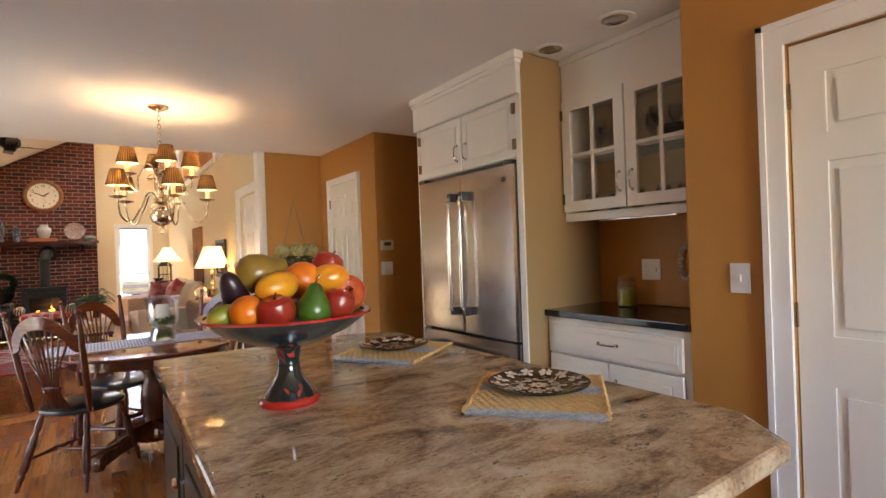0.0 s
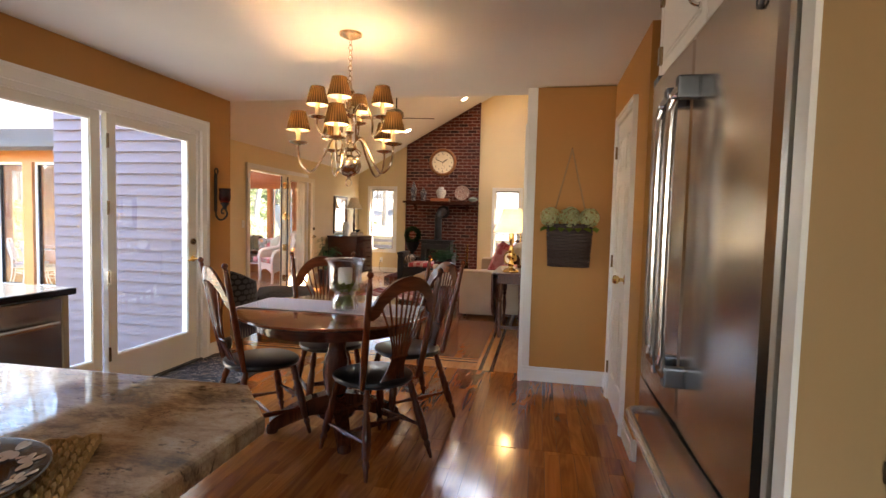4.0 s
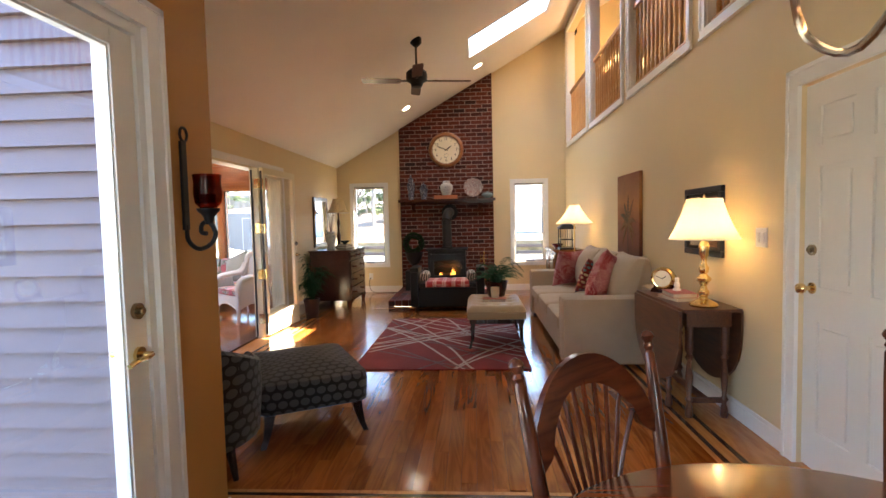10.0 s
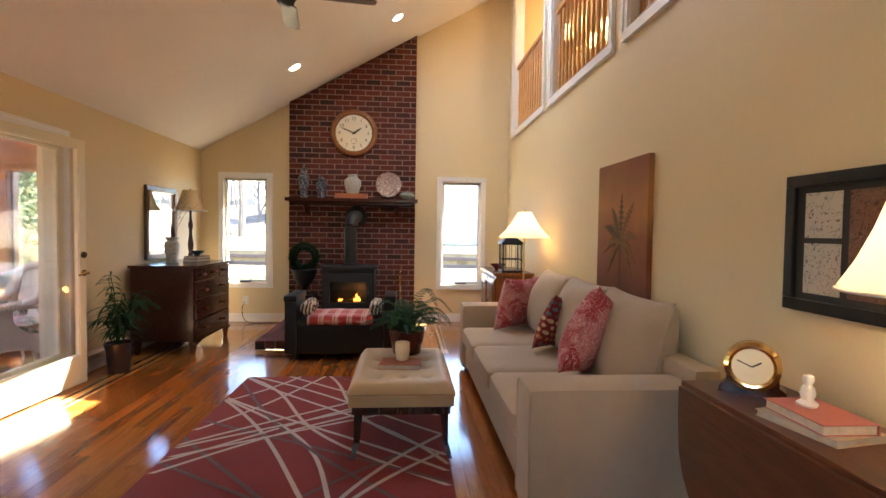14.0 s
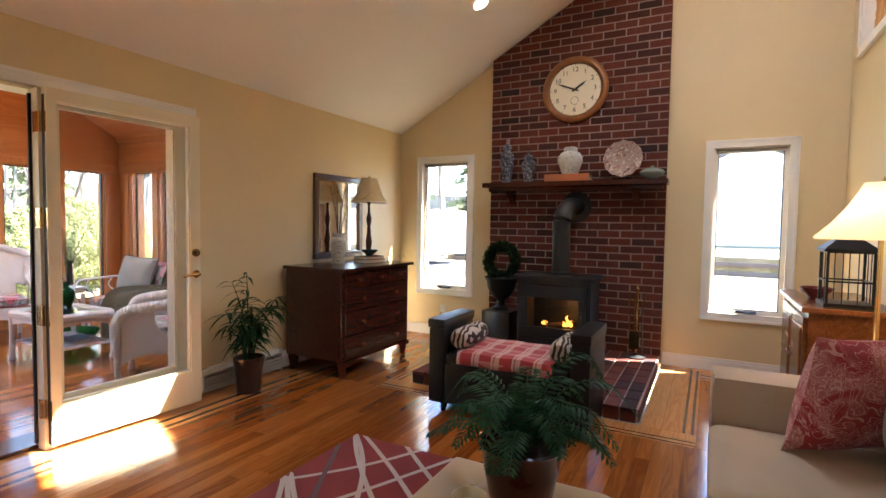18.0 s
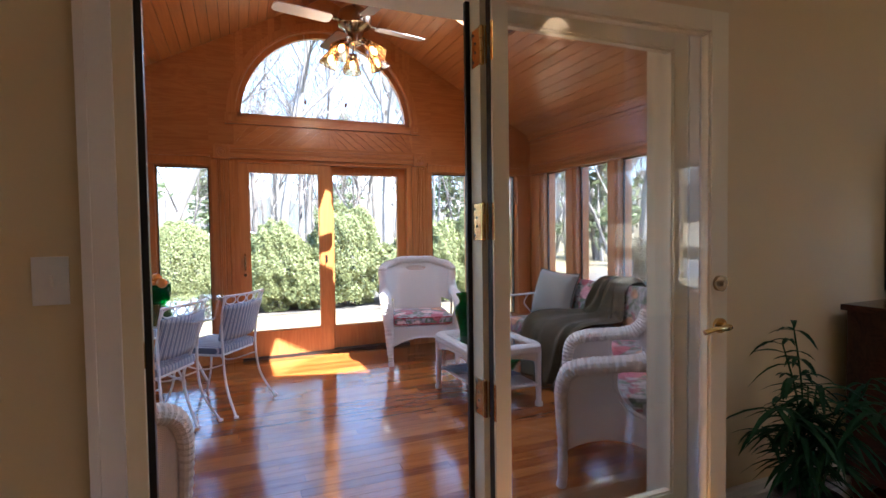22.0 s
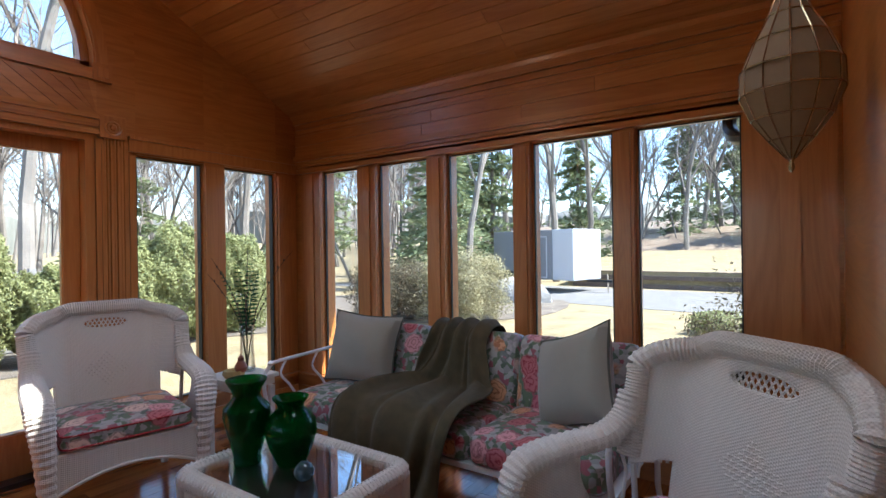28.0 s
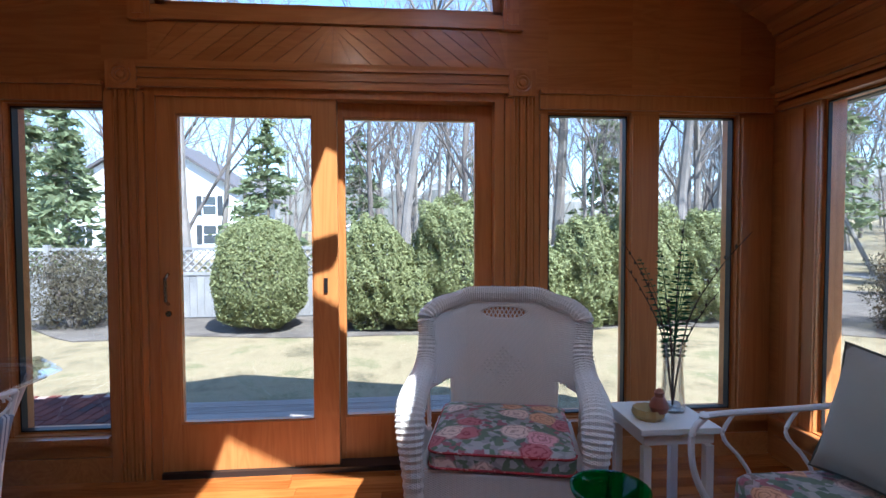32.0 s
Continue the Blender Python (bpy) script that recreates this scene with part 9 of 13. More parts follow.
part("dial", L([(0, 0.0), (0.064, 0.0), (0.064, 0.003), (0, 0.003)], 32), M_CLOCKFACE, mc).matrix_basis = pose(0, -0.072, 0.118, 90, 0, 0)
part("hour_pointer", B(-0.003, 0, 0.004, 0.003, 0.034, 0.005), M_BLACKPLASTIC, mc).matrix_basis = pose(0, -0.072, 0.118, 90, 0, 0) @ pose(0, 0, 0, 0, 0, -56)
part("minute_pointer", B(-0.002, 0, 0.005, 0.002, 0.052, 0.006), M_BLACKPLASTIC, mc).matrix_basis = pose(0, -0.072, 0.118, 90, 0, 0) @ pose(0, 0, 0, 0, 0, 68)
z = 0.752
for lab, c, w, d, h, a in (("closed cream book with a pale cloth cover", (0.55, 0.45, 0.33), 0.135, 0.095, 0.022, 4), ("closed dusty-pink cloth book with worn edges", (0.42, 0.14, 0.12), 0.12, 0.085, 0.032, -7)):
    b = thing("book", lab, "book", "books on the side table", pose(1.70, 7.12, z, 0, 0, 96 + a))
    mt = plain("book_cloth", c, 0.7)
    part("lower_cover", B(-w, -d, 0, w, d, 0.003), mt, b)
    part("page_block", B(-w + 0.005, -d + 0.004, 0.003, w - 0.005, d - 0.005, h - 0.003), M_PAGES, b)
    part("upper_cover", B(-w, -d, h - 0.003, w, d, h), mt, b)
    part("spine", B(-w, -d - 0.003, 0, w, -d + 0.001, h, bevel=0.001), mt, b)
    z += h + 0.0005
fg = thing("figurine", "small white porcelain figurine on the books", "figurine", m=pose(1.70, 7.16, z))
part("statuette", L([(0, 0), (0.028, 0), (0.03, 0.008), (0.016, 0.02), (0.022, 0.04), (0.016, 0.06), (0.01, 0.066), (0.016, 0.08), (0.014, 0.095), (0, 0.1)], 16, flute=0.1, nf=3), M_WAX, fg, smooth=True)

# pictures on the east wall
fp = thing("framed_picture", "black-framed picture with pale engraved panels", "picture", m=pose(1.938, 7.245, 1.315, 0, 0, -90))
bm = BM()
for q in ((-0.305, -0.028, -0.255, 0.305, 0, -0.21), (-0.305, -0.028, 0.21, 0.305, 0, 0.255), (-0.305, -0.028, -0.21, -0.26, 0, 0.21), (0.26, -0.028, -0.21, 0.305, 0, 0.21)):
    box(bm, *q, bevel=0.006)
part("frame", bm, M_BLACKWOOD, fp)
part("mat_board", B(-0.26, -0.012, -0.21, 0.26, -0.004, 0.21), plain("black_mat_board", (0.03, 0.028, 0.026), 0.8), fp)
M_PRINT = figured_rug("engraved_print", (0.5, 0.46, 0.38), [(0.0, (0.06, 0.05, 0.05)), (0.35, (0.5, 0.46, 0.38)), (0.6, (0.12, 0.1, 0.12)), (0.8, (0.45, 0.4, 0.34))], 55.0)
M_PRINT2 = figured_rug("brown_print", (0.16, 0.09, 0.06), [(0.0, (0.06, 0.03, 0.025)), (0.4, (0.26, 0.13, 0.08)), (0.7, (0.09, 0.05, 0.04))], 40.0)
for x0, x1, z0, z1, mt in ((-0.22, -0.06, 0.02, 0.185, M_PRINT), (-0.22, -0.06, -0.185, -0.0, M_PRINT), (-0.03, 0.22, -0.185, 0.185, M_PRINT2)):
    part("print", B(x0, -0.0145, z0, x1, -0.012, z1), mt, fp)
ca = thing("canvas_painting", "unframed red-brown canvas with a painted palm tree", "painting", m=pose(1.938, 9.05, 1.38, 0, 0, -90))
k = Nodes("rust_painted_canvas")
v = k.coord()
z_ = k.n("SeparateXYZ", Vector=v).outputs[2]
g = k.math("ADD", k.math("ADD", k.math("MULTIPLY", z_, 1.0), 0.5), k.math("MULTIPLY", k.math("SUBTRACT", k.noise(v, 3.0, 5.0), 0.5), 0.5))
M_CANVAS = k.done(k.ramp(g, [(0.0, (0.13, 0.03, 0.013)), (0.4, (0.24, 0.07, 0.02)), (0.62, (0.42, 0.17, 0.035)), (0.8, (0.3, 0.12, 0.03)), (1.0, (0.22, 0.07, 0.02))]), 0.6, 0.0, k.bump(k.noise(v, 350.0), 0.3, 0.001))
part("canvas", B(-0.395, -0.035, -0.455, 0.395, 0, 0.455, bevel=0.004), M_CANVAS, ca)
M_PALM = plain("olive_gold_paint", (0.21, 0.1, 0.022), 0.6, vary=0.5, scale=25.0)
M_PALM2 = plain("dark_olive_paint", (0.11, 0.07, 0.02), 0.6, vary=0.5, scale=25.0)
part("painted_trunk", PR([(-0.015, -0.42), (0.03, -0.42), (0.018, -0.1), (0.0, -0.1)], "y", -0.0362, -0.035), plain("brown_trunk_paint", (0.1, 0.035, 0.012), 0.6), ca)
for k_, (a, ln, mt) in enumerate(((88, 0.34, M_PALM2), (60, 0.4, M_PALM), (30, 0.32, M_PALM), (115, 0.34, M_PALM2), (140, 0.36, M_PALM2), (5, 0.24, M_PALM), (165, 0.28, M_PALM), (-25, 0.2, M_PALM), (200, 0.2, M_PALM))):
    c, s = math.cos(radians(a)), math.sin(radians(a))
    pts = []
    for sg in (1, -1):
        for i in (range(19) if sg == 1 else range(18, -1, -1)):
            u = i / 18
            w = 0.036 * math.sin(math.pi * (0.08 + 0.9 * u)) * (0.25 + 0.85 * (i % 2))
            pts.append((0.01 + c * ln * u - s * w * sg, -0.1 + s * ln * u + c * w * sg - 0.16 * u * u * abs(c)))
    part("painted_frond", PR(pts, "y", -0.0372 - 0.0004 * k_, -0.035), mt, ca)
plate("light_switch", "white dimmer switch plate on the cream wall", pose(1.939, 6.49, 1.22, 0, 0, -90), [(-0.025, 0, 0.012, 0.03, 0.006), (0.025, 0, 0.012, 0.03, 0.006)], 0.12, 0.118)
plate("light_switch", "white switch plate beside the french doors", pose(XW + 0.001, 8.085, 1.19, 0, 0, 90), [(0, 0, 0.006, 0.014, 0.012)])

# brass floor lamp
fl = thing("floor_lamp", "slim brass floor lamp with a lit cream cone shade", "lamp", m=pose(1.67, 10.86, 0))
part("base", L([(0, 0), (0.12, 0), (0.125, 0.012), (0.1, 0.022), (0.03, 0.03), (0.012, 0.05), (0, 0.05)], 30), M_BRASS, fl, smooth=True)
part("pole", T([(0, 0, 0.03), (0, 0, 1.3)], 0.011, 12), M_BRASS, fl, smooth=True)
part("shade", bell_shade(0.075, 0.262, 0.27, 12, 1.28, 1.0), M_LAMPSHADE, fl, smooth=True)
part("bulb", L([(0.012, 0), (0.03, 0.05), (0.02, 0.095), (0, 0.1)], 14, (0, 0, 1.3)), M_BULB, fl, smooth=True)
part("finial", L([(0, 0), (0.008, 0.01), (0, 0.03)], 10, (0, 0, 1.55)), M_BRASS, fl)
lamp("lamp_light", "POINT", pose(1.67, 10.86, 1.41), 0.04, WARM2, 0.035)

# corner cabinet with a lantern
ccb = thing("side_cabinet", "orange-brown carved wooden cabinet with two doors", "cabinet")
part("carcass", B(1.49, 11.45, 0.06, 1.925, 12.45, 0.83), M_CABWOOD, ccb)
part("top", B(1.45, 11.41, 0.83, 1.93, 12.49, 0.862, bevel=0.007), M_CABWOOD, ccb)
part("plinth", B(1.51, 11.47, 0.0, 1.92, 12.43, 0.06), M_CABWOOD, ccb)
for y0 in (11.48, 11.96):
    d = part("door", B(1.468, y0, 0.1, 1.489, y0 + 0.46, 0.79, bevel=0.003), M_CABWOOD, ccb)
    part("panel", B(1.46, y0 + 0.06, 0.17, 1.47, y0 + 0.4, 0.72, bevel=0.006), M_CABWOOD, d)
    part("knob", L([(0.008, 0), (0.014, 0.012), (0.01, 0.022), (0, 0.024)], 12), M_OLDBRASS, d).matrix_basis = pose(1.467, y0 + (0.42 if y0 < 11.7 else 0.04), 0.48, 0, -90, 0)
ln = thing("bird_cage_lantern", "black metal lantern with glass sides and a peaked top", "lantern", m=pose(1.69, 11.62, 0.862))
part("tray", B(-0.125, -0.125, 0, 0.125, 0.125, 0.025, bevel=0.004), M_IRON, ln)
for x in (-0.11, 0.11):
    for y in (-0.11, 0.11):
        part("post", B(x - 0.007, y - 0.007, 0.025, x + 0.007, y + 0.007, 0.33), M_IRON, ln)
for z in (0.15, 0.325):
    for q in ((-0.112, -0.115, 0.112, -0.107), (-0.112, 0.107, 0.112, 0.115), (-0.115, -0.107, -0.107, 0.107), (0.107, -0.107, 0.115, 0.107)):
        part("rail", B(q[0], q[1], z, q[2], q[3], z + 0.01), M_IRON, ln)
for x in (-0.037, 0.037):
    for y in (-0.111, 0.111):
        part("bar", T([(x, y, 0.025), (x, y, 0.33)], 0.003, 6), M_IRON, ln)
        part("bar", T([(y, x, 0.025), (y, x, 0.33)], 0.003, 6), M_IRON, ln)
part("roof", rings(BM(), [[(x * w, y * w, z) for x, y in ((-1, -1), (1, -1), (1, 1), (-1, 1))] for z, w in ((0.335, 0.135), (0.35, 0.13), (0.41, 0.06), (0.43, 0.055), (0.46, 0.05), (0.475, 0.01))]), M_IRON, ln)
part("loop", T([(0.028 * math.cos(a), 0, 0.5 + 0.028 * math.sin(a)) for a in [2 * math.pi * k / 14 for k in range(15)]], 0.004, 6), M_IRON, ln)
bo = thing("red_bowl", "small dark red lacquer bowl on the cabinet", "bowl", m=pose(1.60, 11.95, 0.862))
part("bowl", L([(0, 0), (0.04, 0), (0.05, 0.02), (0.09, 0.055), (0.1, 0.075), (0.095, 0.075), (0.085, 0.057), (0.045, 0.025), (0, 0.02)], 26), plain("dark_red_lacquer", (0.11, 0.012, 0.01), 0.2, coat=0.3), bo, smooth=True)

# dresser with mirror and lamp
ds = thing("dresser", "dark mahogany chest of drawers with round knobs", "dresser")
DX0, DX1, DY0, DY1 = -2.40, -1.75, 11.10, 12.15
part("carcass", B(DX0, DY0, 0.14, DX1 - 0.02, DY1, 0.91, bevel=0.004), M_MAHOG, ds)
part("top", B(DX0 - 0.01, DY0 - 0.035, 0.91, DX1 + 0.03, DY1 + 0.035, 0.94, bevel=0.009), M_MAHOG, ds)
part("skirt", PR([(DY0, 0.14), (DY1, 0.14), (DY1, 0.1), (DY1 - 0.12, 0.105), (DY1 - 0.2, 0.13), (DY0 + 0.2, 0.13), (DY0 + 0.12, 0.105), (DY0, 0.1)], "x", DX1 - 0.04, DX1), M_MAHOG, ds)
for x in (DX0 + 0.045, DX1 - 0.045):
    for y in (DY0 + 0.045, DY1 - 0.045):
        part("foot", turned(BM(), (x, y, 0), (x, y, 0.14), [(0, 0.03), (0.2, 0.035), (0.7, 0.05), (1, 0.055)], 4), M_MAHOG, ds)
def drawer(y0, y1, z0, z1, knobs):
    d = part("drawer", B(DX1 - 0.02, y0, z0, DX1, y1, z1, bevel=0.004), M_MAHOG, ds)
    for y in knobs:
        part("knob", L([(0.009, 0), (0.009, 0.012), (0.021, 0.022), (0.02, 0.032), (0.01, 0.038), (0, 0.039)], 16), M_CHERRYZ, d, smooth=True).matrix_basis = pose(DX1, y, (z0 + z1) / 2, 0, 90, 0)
WD = DY1 - DY0
for i in range(3):
    a, b = DY0 + 0.03 + i * (WD - 0.06) / 3, DY0 + 0.03 + (i + 1) * (WD - 0.06) / 3
    drawer(a + 0.006, b - 0.006, 0.775, 0.895, [(a + b) / 2])
for i in range(3):
    drawer(DY0 + 0.036, DY1 - 0.036, 0.155 + i * 0.206, 0.155 + i * 0.206 + 0.194, [DY0 + 0.26, DY1 - 0.26])
mr = thing("wall_mirror", "rectangular mirror in a bronze-brown moulded frame", "mirror", m=pose(XW + 0.002, 11.875, 1.39, 0, 0, 90))
bm = BM()
for q in ((-0.375, -0.035, -0.42, 0.375, 0, -0.36), (-0.375, -0.035, 0.36, 0.375, 0, 0.42), (-0.375, -0.035, -0.36, -0.315, 0, 0.36), (0.315, -0.035, -0.36, 0.375, 0, 0.36)):
    box(bm, *q, bevel=0.01)
part("frame", bm, wood("bronzed_frame", (0.05, 0.022, 0.01), (0.13, 0.06, 0.022), 0.3, axis=2, coat=0.3), mr)
bm = BM()
for q in ((-0.32, -0.028, -0.365, 0.32, -0.005, -0.35), (-0.32, -0.028, 0.35, 0.32, -0.005, 0.365), (-0.32, -0.028, -0.35, -0.305, -0.005, 0.35), (0.305, -0.028, -0.35, 0.32, -0.005, 0.35)):
    box(bm, *q, bevel=0.003)
part("gilt_slip", bm, M_OLDBRASS, mr)
part("mirror_glass", B(-0.316, -0.012, -0.362, 0.316, -0.006, 0.362), M_MIRROR, mr)
M_BELLOFF = shade_cloth("cream_silk_shade", (0.68, 0.56, 0.36), (0.6, 0.42, 0.2), 0.3)
table_lamp("dark turned table lamp with a cream bell shade", pose(-2.17, 12.02, 0.94), [(0, 0), (0.08, 0), (0.085, 0.02), (0.05, 0.04), (0.03, 0.06), (0.022, 0.1), (0.03, 0.15), (0.034, 0.2), (0.022, 0.28), (0.016, 0.36), (0.026, 0.4), (0.028, 0.44), (0.014, 0.5), (0.012, 0.58), (0.022, 0.6), (0.01, 0.62), (0, 0.62)], M_MAHOG, 0.085, 0.19, 0.25, 0.6, M_BELLOFF, 0, 10, flare=1.25)
va = thing("branch_vase", "grey patterned china vase with bare red branches", "vase", m=pose(-2.18, 11.55, 0.94))
part("vase", L([(0, 0), (0.06, 0), (0.065, 0.01), (0.055, 0.05), (0.075, 0.14), (0.082, 0.2), (0.07, 0.235), (0.05, 0.25), (0.075, 0.285), (0.075, 0.29), (0.046, 0.255), (0, 0.2)], 26), M_GINGER, va, smooth=True)
M_TWIG = plain("red_brown_twig", (0.11, 0.04, 0.025), 0.8)
rng = random.Random(21)
for k in range(13):
    a = rng.random() * 6.28
    r = rng.uniform(0.08, 0.28)
    h = rng.uniform(0.32, 0.62)
    c, s = math.cos(a) * 0.6 + 0.25, math.sin(a)
    pts = spline([(0, 0, 0.2), (0.3 * r * c, 0.3 * r * s, 0.2 + h * 0.5), (0.65 * r * c, 0.65 * r * s, 0.2 + h * 0.85), (r * c, r * s, 0.2 + h * 0.95)], 4)
    bm = T(pts, 0.0028, 5, 0.001)
    for q in range(4):
        p = pts[5 + 2 * q] if 5 + 2 * q < len(pts) else pts[-1]
        tube(bm, [p, p + Vector((rng.uniform(-.06, .06), rng.uniform(-.06, .06), rng.uniform(0.02, .08)))], 0.0013, 4, 0.0006)
    part("branch", bm, M_TWIG, va)
z = 0.94
for lab, c, w, h in (("closed dark green book lying on the dresser", (0.03, 0.035, 0.03), 0.14, 0.035), ("closed brown leather book lying on the dresser", (0.1, 0.06, 0.03), 0.125, 0.03)):
    b = thing("book", lab, "book", "books on the dresser", pose(-2.02, 11.83, z, 0, 0, 80))
    mt = plain("book_cloth", c, 0.6)
    part("cover", B(-w, -0.09, 0, w, 0.09, 0.003), mt, b)
    part("page_block", B(-w + 0.005, -0.085, 0.003, w - 0.005, 0.085, h - 0.003), M_PAGES, b)
    part("upper_cover", B(-w, -0.09, h - 0.003, w, 0.09, h), mt, b)
    z += h + 0.0005
bo = thing("dark_bowl", "small dark pottery bowl on the books", "bowl", m=pose(-2.02, 11.83, z))
part("bowl", L([(0, 0), (0.03, 0), (0.032, 0.012), (0.07, 0.04), (0.085, 0.06), (0.08, 0.06), (0.06, 0.04), (0, 0.02)], 24), M_TEALP, bo, smooth=True)

# bamboo palm by the french door
pp = thing("bamboo_palm", "slender green bamboo palm in a dark pot", "plant", m=pose(-2.19, 10.5, 0))
part("pot", L([(0, 0), (0.085, 0), (0.09, 0.01), (0.105, 0.2), (0.118, 0.25), (0.118, 0.275), (0.105, 0.275), (0.1, 0.25), (0, 0.24)], 24), plain("dark_maroon_pot", (0.03, 0.012, 0.012), 0.3, coat=0.2), pp, smooth=True)
rng = random.Random(41)
for k in range(13):
    a = rng.random() * 6.28
    r, h = rng.uniform(0.05, 0.26), rng.uniform(0.22, 0.68)
    c, s = math.cos(a), math.sin(a)
    pts = spline([(0.03 * c, 0.03 * s, 0.24), (0.4 * r * c, 0.4 * r * s, 0.24 + h * 0.6), (r * c, r * s, 0.24 + h)], 5)
    st = part("cane", T(pts, 0.005, 6, 0.0025), M_FERN, pp)
    bm = BM()
    for q in range(26):
        p = pts[rng.randint(3, len(pts) - 1)]
        aa = rng.random() * 6.28
        blade(bm, p, (math.cos(aa), math.sin(aa), rng.uniform(0.0, 0.7)), rng.uniform(0.1, 0.2), 0.021, rng.uniform(0.4, 0.9), rng)
    tagged(part("leaves", bm, M_FERN, st), kind="stuff")

# heating baseboard between door and dresser
hb_ = thing("baseboard_heater", "white metal baseboard heater along the wall", "heater")
part("back_plate", B(XW + 0.001, 10.2, 0.0, XW + 0.012, 11.05, 0.19), M_WHITE, hb_)
part("front_cover", PR([(XW + 0.055, 0.035), (XW + 0.06, 0.035), (XW + 0.06, 0.15), (XW + 0.03, 0.19), (XW + 0.012, 0.19), (XW + 0.012, 0.184), (XW + 0.028, 0.184), (XW + 0.055, 0.148)], "y", 10.2, 11.05), M_WHITE, hb_)
for y in (10.2, 11.045):
    part("end_cap", B(XW + 0.001, y - 0.006, 0.0, XW + 0.063, y + 0.006, 0.194, bevel=0.003), M_WHITE, hb_)
plate("wall_outlet", "white outlet plate with a plugged-in cable", pose(-1.84, YN - 0.001, 0.31, 0, 0, 0), [(0, 0.022, 0.014, 0.016, 0.003), (0, -0.022, 0.016, 0.018, 0.03)], category="outlet")
cbl = thing("power_cable", "dark cable running from the outlet to the floor", "cable")
part("cord", T(spline([(-1.84, 13.03, 0.29), (-1.86, 12.97, 0.2), (-1.83, 12.96, 0.06), (-1.7, 12.9, 0.008), (-1.45, 12.93, 0.008), (-1.25, 12.9, 0.008)], 5), 0.005, 6), M_BLACKPLASTIC, cbl)

# ceiling fan
fn = thing("ceiling_fan", "dark bronze ceiling fan with wooden blades", "ceiling fan", m=pose(-0.46, 9.5, 0))
zc = fam(-0.46)
part("canopy", L([(0, zc - 3.4 + 3.42), (0.07, zc + 0.02), (0.07, zc - 0.04), (0.03, zc - 0.08), (0, zc - 0.08)], 24), M_IRON, fn, smooth=True)
part("downrod", T([(0, 0, zc - 0.06), (0, 0, 3.2)], 0.013, 10), M_IRON, fn)
part("motor", L([(0, 3.22), (0.05, 3.215), (0.09, 3.19), (0.125, 3.16), (0.13, 3.1), (0.12, 3.06), (0.08, 3.035), (0.06, 2.99), (0, 2.98)], 32), M_IRON, fn, smooth=True)
M_BLADEW = wood("walnut_fan_blade", (0.06, 0.018, 0.009), (0.13, 0.042, 0.018), 0.3, axis=0, coat=0.2)
for k in range(4):
    b = part("blade", PR(rrect(0.19, -0.062, 0.66, 0.062, 0.04), "z", -0.004, 0.004), M_BLADEW, fn)
    b.matrix_basis = pose(0, 0, 3.06, 0, 0, 8 + 90 * k) @ pose(0, 0, 0, 9, 0, 0)
    part("bracket", box(B(0.09, -0.014, -0.004, 0.24, 0.014, 0.008), 0.2, -0.04, 0.0045, 0.25, 0.04, 0.01), M_IRON, b)

# recessed lights on the slope
# the pair at y 7.3 and 7.6 is unseen, added to brighten the room
for x, y in ((-0.92, 11.95), (0.31, 12.05), (-0.92, 7.3), (0.6, 7.6)):
    an = math.degrees(math.atan(0.56))
    can_light(x, y, pose(x, y, fam(x) - 0.001, 0, -an, 0), 1.0)
    lamp("downlight", "SPOT", pose(x + 0.02, y, fam(x) - 0.06), 0.65, WARM2, 0.05, spot=110)

# dotted accent chair with ottoman
do = thing("dotted_ottoman", "black ottoman with round grey dots on curved legs", "ottoman", m=pose(-1.02, 6.78, 0, 0, 0, 28))
bm = BM()
rows = []
for z, k in ((0.2, 0.95), (0.21, 1.0), (0.35, 1.02), (0.39, 1.0)):
    rows.append([(x * k, y * k, z) for x, y in rrect(-0.34, -0.46, 0.34, 0.46, 0.07, 5)])
for t in (0.94, 0.8, 0.6, 0.4, 0.2, 0.05):
    rows.append([(x * t, y * t, 0.39 + 0.055 * (1 - t * t)) for x, y in rrect(-0.34, -0.46, 0.34, 0.46, 0.07, 5)])
uv_box(part("seat", rings(bm, rows), M_DOTTED, do, smooth=True))
for x in (-1, 1):
    for y in (-1, 1):
        rows = [[(x * (0.27 + o) + a * h, y * (0.38 + o) + b * h, z) for a, b in ((-1, -1), (1, -1), (1, 1), (-1, 1))] for z, h, o in ((0.0, 0.016, 0.05), (0.05, 0.019, 0.03), (0.13, 0.026, 0.012), (0.21, 0.035, 0.0))]
        part("leg", rings(BM(), rows), M_ESPRESSO, do, smooth=True)
dc = thing("dotted_chair", "black rounded armchair with grey dotted fabric", "armchair", m=pose(-1.45, 5.98, 0, 0, 0, 28))
uv_box(part("seat", pad(BM(), -0.31, -0.3, 0.2, 0.31, 0.34, 0.41, 0.04, 0.06), M_DOTTED, dc, smooth=True))
rows = []
for i in range(21):
    a = math.pi * (1.12 - 1.24 * i / 20) + math.pi
    c, s = math.cos(a), math.sin(a)
    top = 0.6 + 0.17 * max(0.0, -s) ** 1.5
    rows.append([(0.33 * c, 0.33 * s, 0.2), (0.42 * c, 0.42 * s, 0.2), (0.44 * c, 0.44 * s, 0.45), (0.43 * c, 0.43 * s, top - 0.02), (0.40 * c, 0.40 * s, top), (0.36 * c, 0.36 * s, top - 0.02), (0.33 * c, 0.33 * s, 0.45)])
uv_box(part("backrest", rings(BM(), rows), M_DOTTED, dc, smooth=True))
